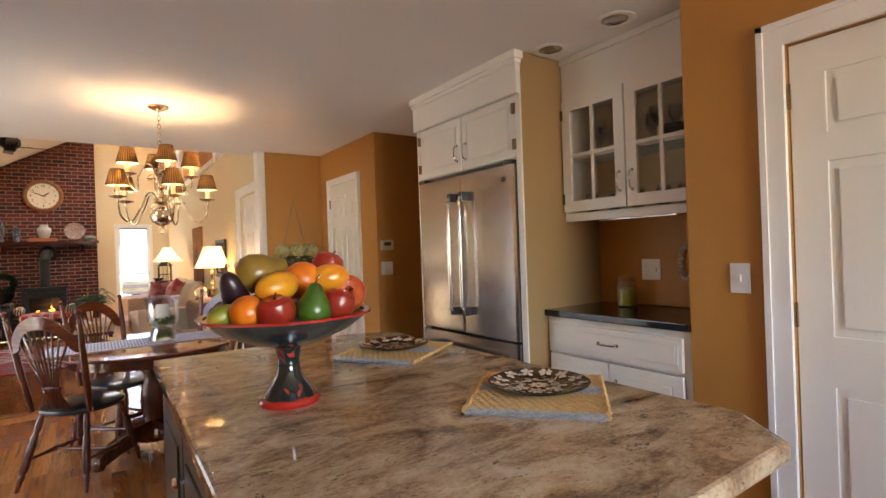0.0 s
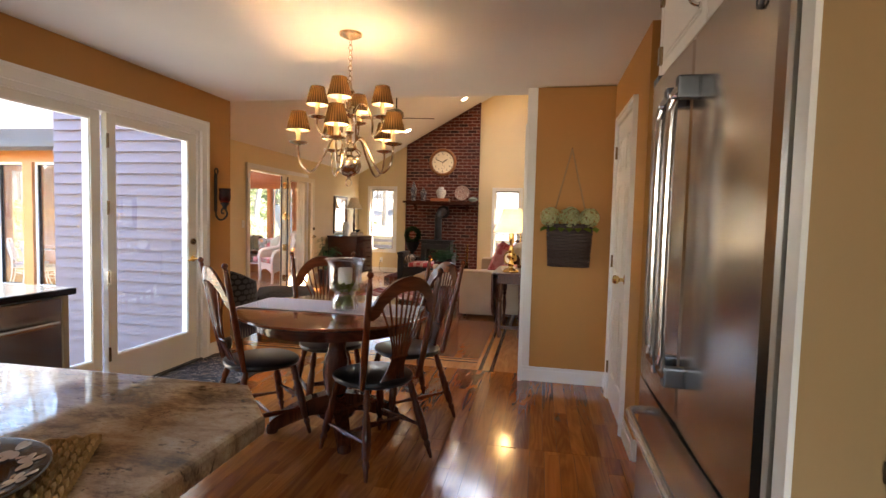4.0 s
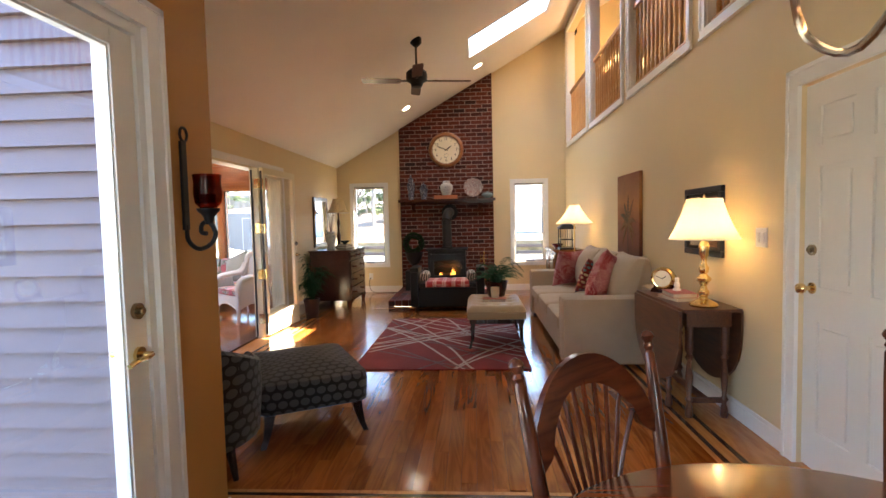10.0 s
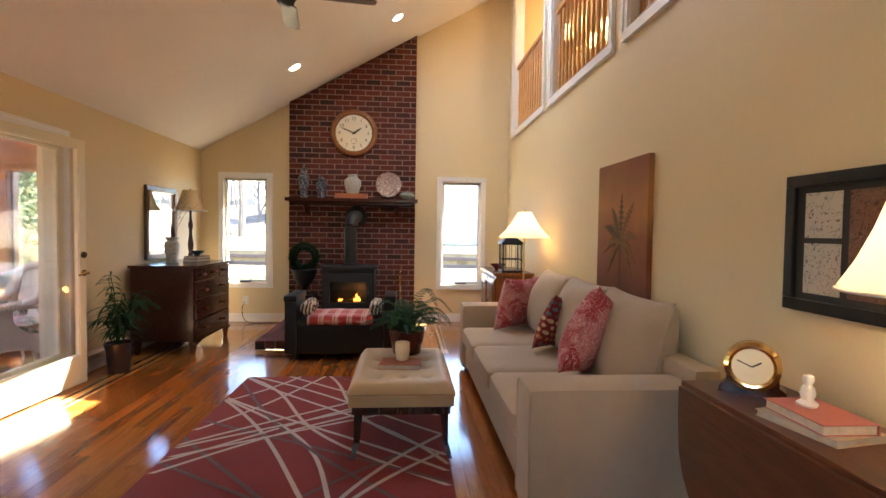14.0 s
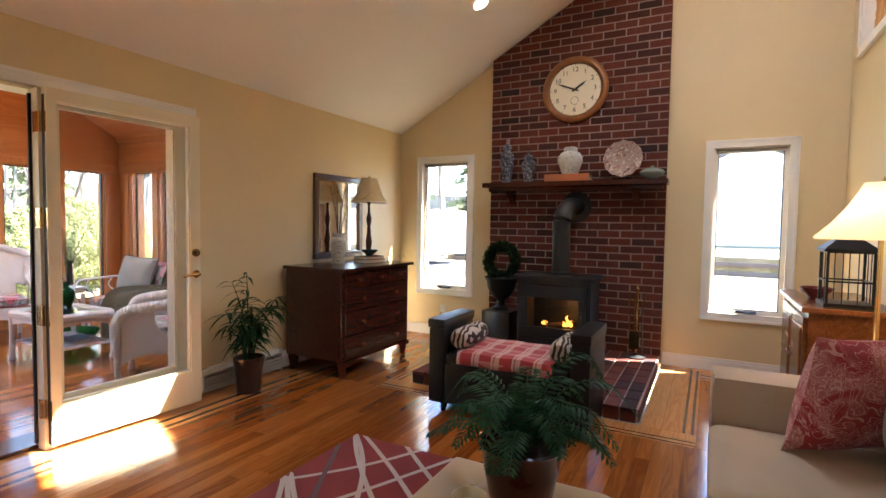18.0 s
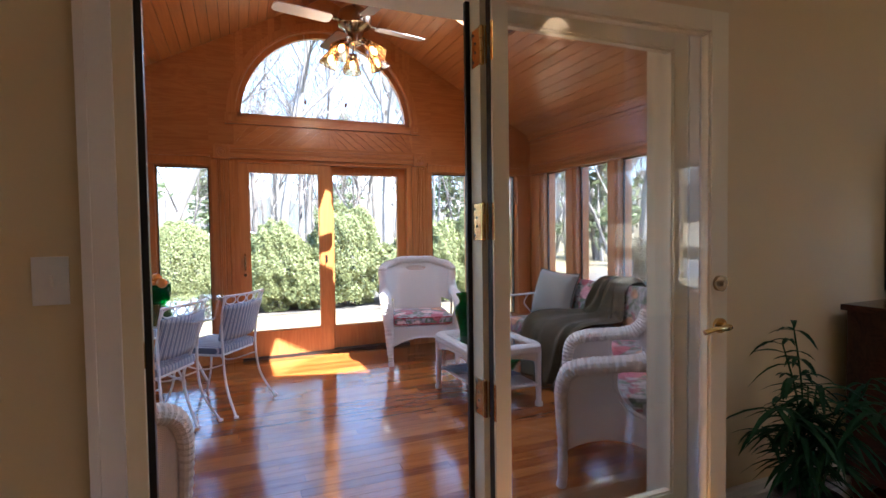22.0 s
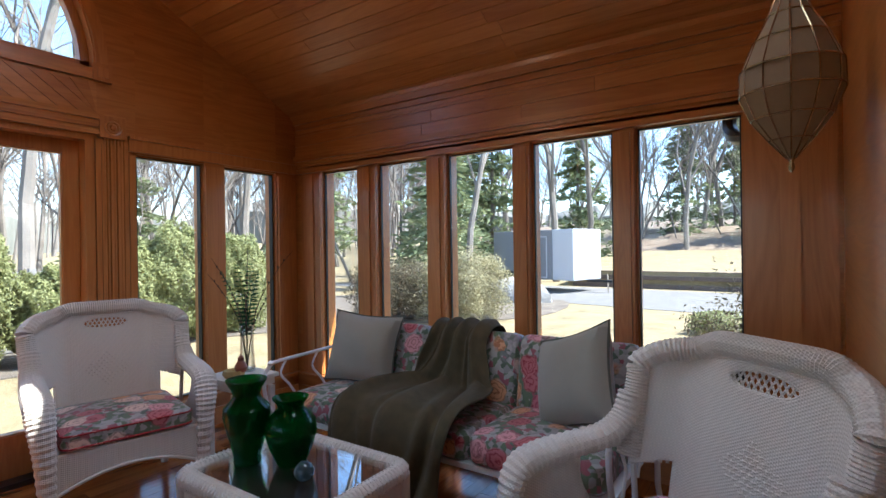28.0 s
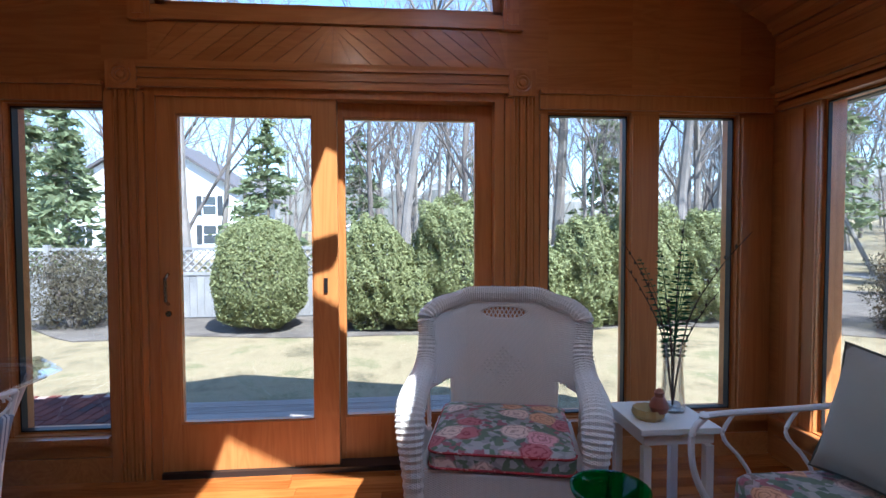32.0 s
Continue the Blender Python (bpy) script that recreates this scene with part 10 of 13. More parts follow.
for x in (-1, 1):
    for y in (-1, 1):
        part("leg", turned(BM(), (x * 0.27, y * 0.25, 0), (x * 0.24, y * 0.22, 0.21), [(0, 0.015), (1, 0.03)], 8), M_ESPRESSO, dc)

# loft railings
rail_prof = [(0, 0.019), (0.12, 0.019), (0.14, 0.012), (0.18, 0.018), (0.22, 0.012), (0.3, 0.017), (0.45, 0.019), (0.62, 0.014), (0.72, 0.011), (0.76, 0.017), (0.79, 0.011), (0.82, 0.019), (1, 0.019)]
bal = mesh_of("baluster", turned(BM(), (0, 0, 0), (0, 0, 0.80), rail_prof, 8), M_HONEY, True)
M_HONEYY = wood("honey_oak_rail", (0.40, 0.17, 0.045), (0.62, 0.32, 0.1), 0.3, axis=1, vary=0.15)
for y0, y1, z0, z1 in LOFT:
    lr = thing("loft_railing", "honey oak railing with turned balusters", "railing", "loft railings")
    part("bottom_rail", B(XE + 0.03, y0 + 0.004, z0 + 0.022, XE + 0.09, y1 - 0.004, z0 + 0.062, bevel=0.005), M_HONEYY, lr)
    part("handrail", B(XE + 0.025, y0 + 0.004, z0 + 0.86, XE + 0.095, y1 - 0.004, z0 + 0.915, bevel=0.012), M_HONEYY, lr)
    n = 13
    instances("baluster", bal, M_HONEY, lr, [pose(XE + 0.06, y0 + (y1 - y0) * (i + 0.5) / n, z0 + 0.06) for i in range(n)])
lc = thing("loft_lamp", "lit brass loft chandelier with pale glass shades", "chandelier", m=pose(2.75, 12.1, 0))
part("stem", T([(0, 0, 4.9), (0, 0, 3.75)], 0.01, 8), M_BRASS, lc)
M_LOFTGLASS = glow("warm_glass_shade", (1.0, 0.66, 0.26), 0.3)
for k in range(6):
    a = radians(60 * k)
    c, s = math.cos(a), math.sin(a)
    part("arm", T(spline([(0, 0, 3.8), (0.15 * c, 0.15 * s, 3.7), (0.28 * c, 0.28 * s, 3.82)], 4), 0.007, 6), M_BRASS, lc)
    part("glass_shade", L([(0.03, 0), (0.05, 0.03), (0.062, 0.1), (0.075, 0.17)], 14, (0.28 * c, 0.28 * s, 3.82)), M_LOFTGLASS, lc, smooth=True)
lamp("loft_light", "POINT", pose(2.75, 12.1, 4.05), 3, WARM, 0.2)
sp = thing("speaker", "small black loudspeaker on the loft wall", "speaker", m=pose(2.05, 12.9, 4.85))
part("case", B(-0.08, -0.08, -0.12, 0.08, 0.08, 0.12, bevel=0.008), M_BLACKPLASTIC, sp)

# ---- sunroom ----
def facing(x, y, fx, fy, z=0.0):
    """Pose of a seat whose front is its own -y, turned to face a direction."""
    return pose(x, y, z, 0, 0, math.degrees(math.atan2(fy, fx)) + 90)


def sheet(fn, nu, nv, skip=None):
    bm = BM()
    g = [[bm.verts.new(fn(-1 + 2 * i / nu, j / nv)) for j in range(nv + 1)] for i in range(nu + 1)]
    for i in range(nu):
        for j in range(nv):
            if skip and skip(-1 + 2 * (i + 0.5) / nu, (j + 0.5) / nv):
                continue
            bm.faces.new((g[i][j], g[i + 1][j], g[i + 1][j + 1], g[i][j + 1]))
    return bm


def wicker_back(u, v):
    """Arched back with a flat middle and wings that curl forward."""
    top = 0.955 + 0.034 / (1 + math.exp((abs(u) - 0.56) * 22)) - 0.06 * abs(u) ** 9
    z = 0.36 + v * (top - 0.36)
    w = 0.345 + 0.03 * v
    y = 0.22 + 0.115 * v - 0.15 * max(0.0, (abs(u) - 0.5) / 0.5) ** 1.7
    return Vector((u * w, y, z))


def eye_hole(u, v):
    return (u / 0.3) ** 2 + ((v - 0.86) / 0.05) ** 2 < 1


def back_gap(u, v):
    """The eye-shaped hole, and the open corners under the wings."""
    return eye_hole(u, v) or (abs(u) > 0.72 and v < 0.36 + 0.1 * (1 - abs(u)))


def band(pts, ra, rb, pitch=0.0028, n=12):
    """A wrapped band along a line: half widths across (x) and along the normal, with fine coils."""
    rows = []
    for i, p in enumerate(pts):
        d = (pts[min(i + 1, len(pts) - 1)] - pts[max(i - 1, 0)]).normalized()
        nrm = Vector((1, 0, 0)).cross(d)
        nrm = nrm.normalized() if nrm.length > 1e-4 else Vector((0, 0, 1))
        side = d.cross(nrm).normalized()
        c = pitch if i % 2 else -pitch
        rows.append([p + side * (ra[i] + c) * math.cos(a) + nrm * (rb[i] + c) * math.sin(a) for a in [2 * math.pi * k / n for k in range(n)]])
    return rings(BM(), rows)


def wicker_chair(m):
    t = thing("wicker_armchair", "white wicker armchair with rolled arms and arched back", "armchair", "wicker armchairs", m)
    b = part("backrest", sheet(wicker_back, 80, 60, back_gap), M_WICKER, t, smooth=True)
    b.modifiers.new("thick", "SOLIDIFY").thickness = 0.014
    out = Vector((0, -0.009, 0))
    bm = BM()
    for i in range(45):
        u = -0.93 + 1.86 * i / 44
        low = 0.37 if abs(u) > 0.72 else 0.0
        if abs(u) < 0.3:
            q = 0.05 * math.sqrt(max(0, 1 - (u / 0.3) ** 2))
            runs = [(low, 0.86 - q), (0.86 + q, 1.0)]
        else:
            runs = [(low, 1.0)]
        for v0, v1 in runs:
            tube(bm, [wicker_back(u, v0 + (v1 - v0) * j / 12) + out for j in range(13)], 0.0056, 5)
    tagged(part("woven_rib", bm, M_WICKER, b), kind="stuff")
    bm = BM()
    for k in range(-5, 6):
        for s in (-1, 1):
            pts = [wicker_back(max(-0.3, min(0.3, 0.058 * k + s * 0.05 * q)), 0.86 + 0.05 * q) for q in (-1, 0, 1)]
            tube(bm, pts, 0.0036, 5)
    part("lattice", bm, M_WICKER, b)
    part("hole_rim", T([wicker_back(0.31 * math.cos(a), 0.86 + 0.053 * math.sin(a)) + out for a in [2 * math.pi * i / 36 for i in range(37)]], 0.006, 6), M_WICKER, b)
    bm = BM()
    for j in range(-6, 7):
        half = 0.3 * (1 - abs(j) / 7)
        for i in range(-4, 5):
            u = i * 0.07 + (0.035 if j % 2 else 0)
            if abs(u) < half:
                tube(bm, [wicker_back(u - 0.03, 0.45 + 0.024 * j) + out * 1.1, wicker_back(u, 0.45 + 0.024 * j) + out * 1.9, wicker_back(u + 0.03, 0.45 + 0.024 * j) + out * 1.1], 0.004, 5)
    tagged(part("diamond_weave", bm, M_WICKER, b), kind="stuff")
    edge = [wicker_back(-1, 0.42 + 0.058 * j) for j in range(11)] + [wicker_back(-1 + 2 * i / 24, 1) for i in range(1, 24)] + [wicker_back(1, 1 - 0.058 * j) for j in range(11)]
    edge = spline(edge, 6)
    part("rolled_edge", T(edge, 0.04, 10, radii=[0.041 + (0.0028 if i % 2 else -0.0028) for i in range(len(edge))]), M_WICKER, b)
    trim = [wicker_back(-0.72, 0.46 + 0.045 * j) for j in range(11)] + [wicker_back(-0.72 + 0.09 * i, 0.935) for i in range(1, 16)] + [wicker_back(0.72, 0.91 - 0.045 * j) for j in range(11)]
    part("inner_trim", T([p + out for p in trim], 0.0075, 6), M_WICKER, b)
    for s in (-1, 1):
        line = spline([(s * 0.36, 0.13, 0.80), (s * 0.36, 0.10, 0.72), (s * 0.36, 0.03, 0.668), (s * 0.362, -0.10, 0.648), (s * 0.362, -0.22, 0.632), (s * 0.358, -0.30, 0.60), (s * 0.352, -0.335, 0.52), (s * 0.343, -0.34, 0.40), (s * 0.335, -0.335, 0.22), (s * 0.325, -0.335, 0.06), (s * 0.322, -0.345, 0.0)], 9)
        n = len(line)
        ra, rb = [], []
        for i in range(n):
            q = i / (n - 1)
            ra.append(0.04 + 0.02 * math.sin(math.pi * min(1.0, q / 0.95)) if q < 0.55 else 0.06 - 0.035 * min(1.0, (q - 0.55) / 0.35))
            rb.append(0.04 if q < 0.5 else 0.04 - 0.016 * min(1.0, (q - 0.5) / 0.3))
        part("arm", band(line, ra, rb), M_WICKER, t)
        def side(u, v, s=s):
            low = 0.20 + 0.07 * (1 - u * u)
            return Vector((s * (0.345 + 0.02 * v), -0.085 - 0.225 * u, low + v * (0.64 - low)))
        p = part("side_panel", sheet(side, 30, 24, lambda u, v: ((u + 0.72) / 0.72) ** 2 + ((v - 0.8) / 0.44) ** 2 < 1), M_WICKER, t, smooth=True)
        p.modifiers.new("thick", "SOLIDIFY").thickness = 0.012
        part("opening_rim", T([side(min(1, max(-1, -0.72 + 0.72 * math.cos(a))), min(0.97, 0.8 + 0.44 * math.sin(a))) for a in [2 * math.pi * i / 30 for i in range(31)]], 0.011, 6), M_WICKER, p)
        part("back_leg", T([(s * 0.29, 0.23, 0.4), (s * 0.29, 0.25, 0.15), (s * 0.295, 0.285, 0.0)], 0.02, 8), M_WICKER, t, smooth=True)
    f = part("front_skirt", sheet(lambda u, v: Vector((u * 0.335, -0.325 - 0.02 * (1 - u * u), 0.385 - v * (0.21 - 0.1 * (1 - u * u)))), 24, 10), M_WICKER, t, smooth=True)
    f.modifiers.new("thick", "SOLIDIFY").thickness = 0.012
    part("skirt_edge", T([(u * 0.335, -0.328 - 0.02 * (1 - u * u), 0.175 + 0.1 * (1 - u * u)) for u in [-1 + i / 10 for i in range(21)]], 0.009, 6), M_WICKER, f)
    part("seat_deck", B(-0.325, -0.33, 0.345, 0.325, 0.25, 0.385, bevel=0.01), M_WICKER, t)
    c = part("seat_cushion", pad(BM(), -0.285, -0.35, 0.388, 0.285, 0.215, 0.475, 0.022, 0.045), M_FLORAL, t, "floral printed seat cushion", smooth=True)
    for z in (0.462, 0.402):
        part("piping", T([(x, y, z) for x, y in rrect(-0.283, -0.348, 0.283, 0.213, 0.045, 4)], 0.005, 5), M_REDPIPING, c)
    return t


ch1 = wicker_chair(facing(-5.87, 10.24, 0.97, -0.22))
copy_thing(ch1, facing(-3.10, 10.46, -0.62, -0.78))
copy_thing(ch1, facing(-3.36, 7.86, -0.34, 0.94))

# coffee table
ct = thing("wicker_coffee_table", "white wicker coffee table with inset glass top", "coffee table", m=pose(-4.46, 10.28, 0))
TW, TD = 0.38, 0.29
bm = BM()
tube(bm, [(x, y, 0.43) for x, y in rrect(-TW + 0.03, -TD + 0.03, TW - 0.03, TD - 0.03, 0.05, 5)] + [(TW - 0.03, TD - 0.08, 0.43)], 0.036, 10)
part("woven_rim", bm, M_WICKER, ct, smooth=True)
bm = BM()
for i in range(120):
    q = rrect(-TW + 0.03, -TD + 0.03, TW - 0.03, TD - 0.03, 0.05, 5)
    q = [Vector((a, b, 0.43)) for a, b in q] + [Vector((*q[0], 0.43))]
    tot = [(q[j + 1] - q[j]).length for j in range(len(q) - 1)]
    s = sum(tot) * i / 120
    j = 0
    while s > tot[j]:
        s -= tot[j]
        j += 1
    p = q[j].lerp(q[j + 1], s / tot[j])
    d = (q[j + 1] - q[j]).normalized()
    o = Vector((d.y, -d.x, 0))
    tube(bm, [p + (o * math.cos(a) + Vector((0, 0, 1)) * math.sin(a)) * 0.0365 for a in (-1.2, -0.4, 0.4, 1.2, 2.0, 2.8, 3.6)], 0.0055, 4)
tagged(part("wrapping", bm, M_WICKER, ct), kind="stuff")
part("apron", sheet(lambda u, v: Vector((u * (TW - 0.03), -TD + 0.025, 0.42 - v * (0.1 - 0.05 * (1 - u * u)))), 20, 4), M_WICKER, ct)
part("apron", sheet(lambda u, v: Vector((u * (TW - 0.03), TD - 0.025, 0.42 - v * (0.1 - 0.05 * (1 - u * u)))), 20, 4), M_WICKER, ct)
for s in (-1, 1):
    part("apron", sheet(lambda u, v: Vector((s * (TW - 0.025), u * (TD - 0.03), 0.42 - v * (0.1 - 0.05 * (1 - u * u)))), 16, 4), M_WICKER, ct)
    for r in (-1, 1):
        part("leg", turned(BM(), (s * (TW - 0.03), r * (TD - 0.03), 0), (s * (TW - 0.035), r * (TD - 0.035), 0.42), [(0, 0.028), (0.06, 0.03), (0.1, 0.02), (0.5, 0.022), (1, 0.028)], 10), M_WICKER, ct, smooth=True)
part("glass_top", B(-TW + 0.06, -TD + 0.06, 0.448, TW - 0.06, TD - 0.06, 0.453), M_CLEAR, ct, "clear glass inset")
# dark sheet added below the glass, standing in for its dark reflection
part("top_deck", B(-TW + 0.05, -TD + 0.05, 0.41, TW - 0.05, TD - 0.05, 0.425), M_BASKET, ct)
for i in range(14):
    y = -TD + 0.07 + i * (2 * TD - 0.14) / 13
    part("shelf_slat", T([(-TW + 0.03, y, 0.17), (TW - 0.03, y, 0.17)], 0.012, 7), M_WICKER, ct)
for s in (-1, 1):
    part("shelf_rail", T([(s * (TW - 0.03), -TD + 0.03, 0.158), (s * (TW - 0.03), TD - 0.03, 0.158)], 0.012, 7), M_WICKER, ct)
M_COVER = figured_rug("magazine_cover", (0.3, 0.32, 0.34), [(0.0, (0.1, 0.12, 0.16)), (0.3, (0.4, 0.24, 0.2)), (0.55, (0.45, 0.45, 0.42)), (0.8, (0.14, 0.2, 0.16))], 14.0)
for k, (x, y, a) in enumerate(((-0.18, -0.1, 12), (-0.15, -0.08, -8), (0.12, 0.05, 20))):
    mg = thing("magazine", "glossy colour magazine on the lower shelf", "magazine", "magazines", pose(-4.46 + x, 10.28 + y, 0.183 + 0.0065 * k, 0, 0, a))
    part("cover", B(-0.105, -0.14, 0, 0.105, 0.14, 0.006), M_COVER, mg)
def green_vase(x, y, prof, label):
    t = thing("green_vase", label, "vase", "green glass vases", pose(x, y, 0.453))
    part("body", L([(0, 0)] + prof + [(r - 0.006, z) for r, z in reversed(prof)] + [(0, 0.012)], 32), M_GREENVASE, t, smooth=True)
    return t
k = Nodes("bottle_green_glass")
tr_ = k.n("BsdfTransparent", Color=(0.07, 0.5, 0.14))
pb = k.bsdf
k.done((0.003, 0.09, 0.018), 0.03, 0.0, None, Coat_Weight=0.5)
mx = k.n("MixShader", Fac=0.3)
k.t.links.new(tr_.outputs[0], mx.inputs[1])
k.t.links.new(pb.outputs[0], mx.inputs[2])
k.t.links.new(mx.outputs[0], k.out.inputs["Surface"])
M_GREENVASE = k.mat
green_vase(-4.66, 10.21, [(0.05, 0.0), (0.055, 0.006), (0.052, 0.03), (0.075, 0.12), (0.092, 0.19), (0.09, 0.225), (0.062, 0.255), (0.052, 0.275), (0.06, 0.3), (0.078, 0.33), (0.08, 0.338)], "tall bottle-green glass vase with flared neck")
green_vase(-4.50, 10.30, [(0.05, 0.0), (0.058, 0.008), (0.085, 0.07), (0.102, 0.13), (0.098, 0.175), (0.068, 0.21), (0.05, 0.225), (0.055, 0.245), (0.07, 0.262), (0.072, 0.268)], "round bottle-green glass vase with short neck")
orb = thing("glass_float", "small dark blue-green glass ball on the table", "ornament", m=pose(-4.33, 10.22, 0.453))
part("ball", L([(0, 0)] + [(0.038 * math.sin(math.pi * i / 14), 0.038 - 0.038 * math.cos(math.pi * i / 14)) for i in range(1, 14)] + [(0, 0.076)], 20), plain("dark_mottled_glass", (0.03, 0.05, 0.055), 0.1, vary=0.8, scale=30.0), orb, smooth=True)
gb = thing("green_bowl", "large clear green glass bowl on the floor", "bowl", m=pose(-4.9, 10.62, 0.003))
part("bowl", L([(0, 0), (0.08, 0), (0.085, 0.02), (0.16, 0.09), (0.2, 0.16), (0.195, 0.162), (0.15, 0.095), (0.07, 0.028), (0, 0.02)], 32), M_GREENVASE, gb, smooth=True)
part("stand", L([(0.09, 0.0), (0.1, 0.006), (0.09, 0.014)], 24), M_IRON, gb)

# floral sofa on a white iron frame
fs = thing("iron_sofa", "white iron-framed sofa with red floral cushions", "sofa")
FX0, FX1, FY0, FY1 = -5.42, -3.42, 10.98, 11.72
part("seat_frame", box(BM(), FX0, FY0, 0.27, FX1, FY1, 0.30, bevel=0.005), M_WHITEIRON, fs)
for i in range(3):
    a, b = FX0 + 0.03 + i * (FX1 - FX0 - 0.06) / 3, FX0 + 0.03 + (i + 1) * (FX1 - FX0 - 0.06) / 3
    part("seat_cushion", pad(BM(), a + 0.003, FY0 - 0.01, 0.302, b - 0.003, FY1 - 0.16, 0.435, 0.028, 0.05), M_FLORAL, fs, smooth=True)
    part("back_cushion", pad(BM(), a + 0.003, -0.24, 0, b - 0.003, 0.2, 0.14, 0.03, 0.05, m=pose(0, FY1 - 0.06, 0.60, 78, 0, 0)), M_FLORAL, fs, smooth=True)
for x, s in ((FX0 - 0.02, -1), (FX1 + 0.02, 1)):
    ar = part("arm_rail", T(spline([(x, FY1 - 0.02, 0.66), (x, FY0 + 0.3, 0.64), (x, FY0 - 0.02, 0.63), (x, FY0 - 0.08, 0.61), (x, FY0 - 0.12, 0.55), (x, FY0 - 0.11, 0.42), (x, FY0 - 0.05, 0.3), (x, FY0 + 0.02, 0.285)], 6), 0.012, 8), M_WHITEIRON, fs, smooth=True)
    for y in (FY0 + 0.05, FY0 + 0.3, FY1 - 0.12):
        part("scroll", T(spline([(x, y, 0.64), (x, y - 0.05, 0.55), (x, y + 0.02, 0.46), (x, y + 0.06, 0.38), (x, y, 0.29)], 5), 0.008, 6), M_WHITEIRON, ar)
    part("knob", L([(0, -0.018), (0.013, -0.012), (0.02, 0.0), (0.013, 0.012), (0, 0.018)], 12, (x, FY0 - 0.075, 0.625)), M_WHITEIRON, ar, smooth=True)
    for y in (FY0 + 0.03, FY1 - 0.03):
        part("leg", T([(x, y, 0.64 if y > 11.3 else 0.3), (x, y, 0.1), (x + s * 0.015, y, 0.0)], 0.014, 8), M_WHITEIRON, fs)
part("back_rail", T([(FX0, FY1, 0.74), (FX1, FY1, 0.74)], 0.012, 8), M_WHITEIRON, fs)
cushion("scatter_cushion", "plain sage-grey cushion with dark piping on the sofa", M_SAGE, pose(FX0 + 0.3, 11.38, 0.67, 0, 0, 14) @ pose(0, 0, 0, -16, 4, 0), 0.49, 0.46, 0.24, "sage cushions", M_DARKPIPE)
cushion("scatter_cushion", "plain sage-grey cushion tilted against the sofa arm", M_SAGE, pose(FX1 - 0.28, 11.34, 0.67, 0, 0, -24) @ pose(0, 0, 0, -18, -20, 0), 0.49, 0.47, 0.24, "sage cushions", M_DARKPIPE)
th = thing("olive_throw", "olive chenille throw draped over sofa and seat", "blanket")
ctrl = [(0, 11.74, 0.62), (0, 11.70, 0.77), (0, 11.62, 0.81), (0, 11.54, 0.77), (0, 11.49, 0.62), (0, 11.42, 0.505), (0, 11.3, 0.485), (0, 11.1, 0.485), (0, 10.955, 0.46), (0, 10.90, 0.36), (0, 10.885, 0.2), (0, 10.86, 0.045)]
line = spline(ctrl, 5)
n = len(line)
rows = []
for i, p in enumerate(line):
    s = i / (n - 1)
    wd = 0.165 + 0.10 * s + 0.17 * max(0.0, math.sin(math.pi * min(1.0, max(0.0, (s - 0.3) / 0.75))))
    nx_ = line[min(i + 1, n - 1)] - line[max(i - 1, 0)]
    nrm = Vector((0, nx_.z, -nx_.y)).normalized()
    nrm = nrm if nrm.z > 0 or nrm.y < 0 else -nrm
    row = []
    for j in range(97):
        u = -1 + j / 48
        lean = u + 0.16 * math.sin(4.2 * s + 1.5 * u) + 0.07 * math.sin(9 * s - 3 * u)
        a1 = abs(math.sin(4.6 * lean + 0.8)) ** 1.6
        a2 = abs(math.sin(10.3 * lean + 2.4 * s + 1.9)) ** 2.2
        a3 = abs(math.sin(19.0 * lean - 3.0 * s)) ** 2
        fold = (0.034 + 0.03 * s) * a1 + (0.016 + 0.018 * s) * a2 + 0.008 * a3
        side = 0.016 * math.sin(10.3 * lean + 2.4 * s + 2.7) * (0.4 + s)
        row.append(Vector((-4.47 + u * wd - 0.05 * s + side + 0.025 * math.sin(6 * s + u), p.y, p.z)) + nrm * (0.014 + fold))
    rows.append(row)
cb = part("cloth", rings(BM(), rows, closed=False, cap=False), M_OLIVE, th, smooth=True)
md = cb.modifiers.new("thick", "SOLIDIFY")
md.thickness = 0.008
rng = random.Random(2)
bm = BM()
for j in range(0, 97):
    p = Vector(rows[-1][j])
    tube(bm, [p, p + Vector((rng.uniform(-.006, .006), rng.uniform(-.008, 0), -0.035))], 0.003, 4)
tagged(part("fringe", bm, M_OLIVE, th), kind="stuff")

# small white side table with vase
st = thing("side_table", "small square white side table", "table", m=pose(-5.72, 10.89, 0))
part("tabletop", B(-0.165, -0.165, 0.505, 0.165, 0.165, 0.53, bevel=0.004), M_WHITE, st)
part("apron", B(-0.145, -0.145, 0.46, 0.145, 0.145, 0.505), M_WHITE, st)
for x in (-0.13, 0.13):
    for y in (-0.13, 0.13):
        part("leg", B(x - 0.016, y - 0.016, 0, x + 0.016, y + 0.016, 0.45), M_WHITE, st)
vs = thing("glass_vase", "clear glass vase with dark branches and fern", "vase", m=pose(-5.76, 10.965, 0.53))
part("glass", L([(0, 0.0), (0.05, 0.0), (0.052, 0.01), (0.045, 0.1), (0.04, 0.2), (0.05, 0.3), (0.047, 0.3), (0.037, 0.2), (0.042, 0.1), (0.048, 0.012), (0, 0.008)], 24), M_CLEAR, vs, smooth=True)
rng = random.Random(19)
M_DARKTWIG = plain("dark_budded_twig", (0.05, 0.03, 0.02), 0.8)
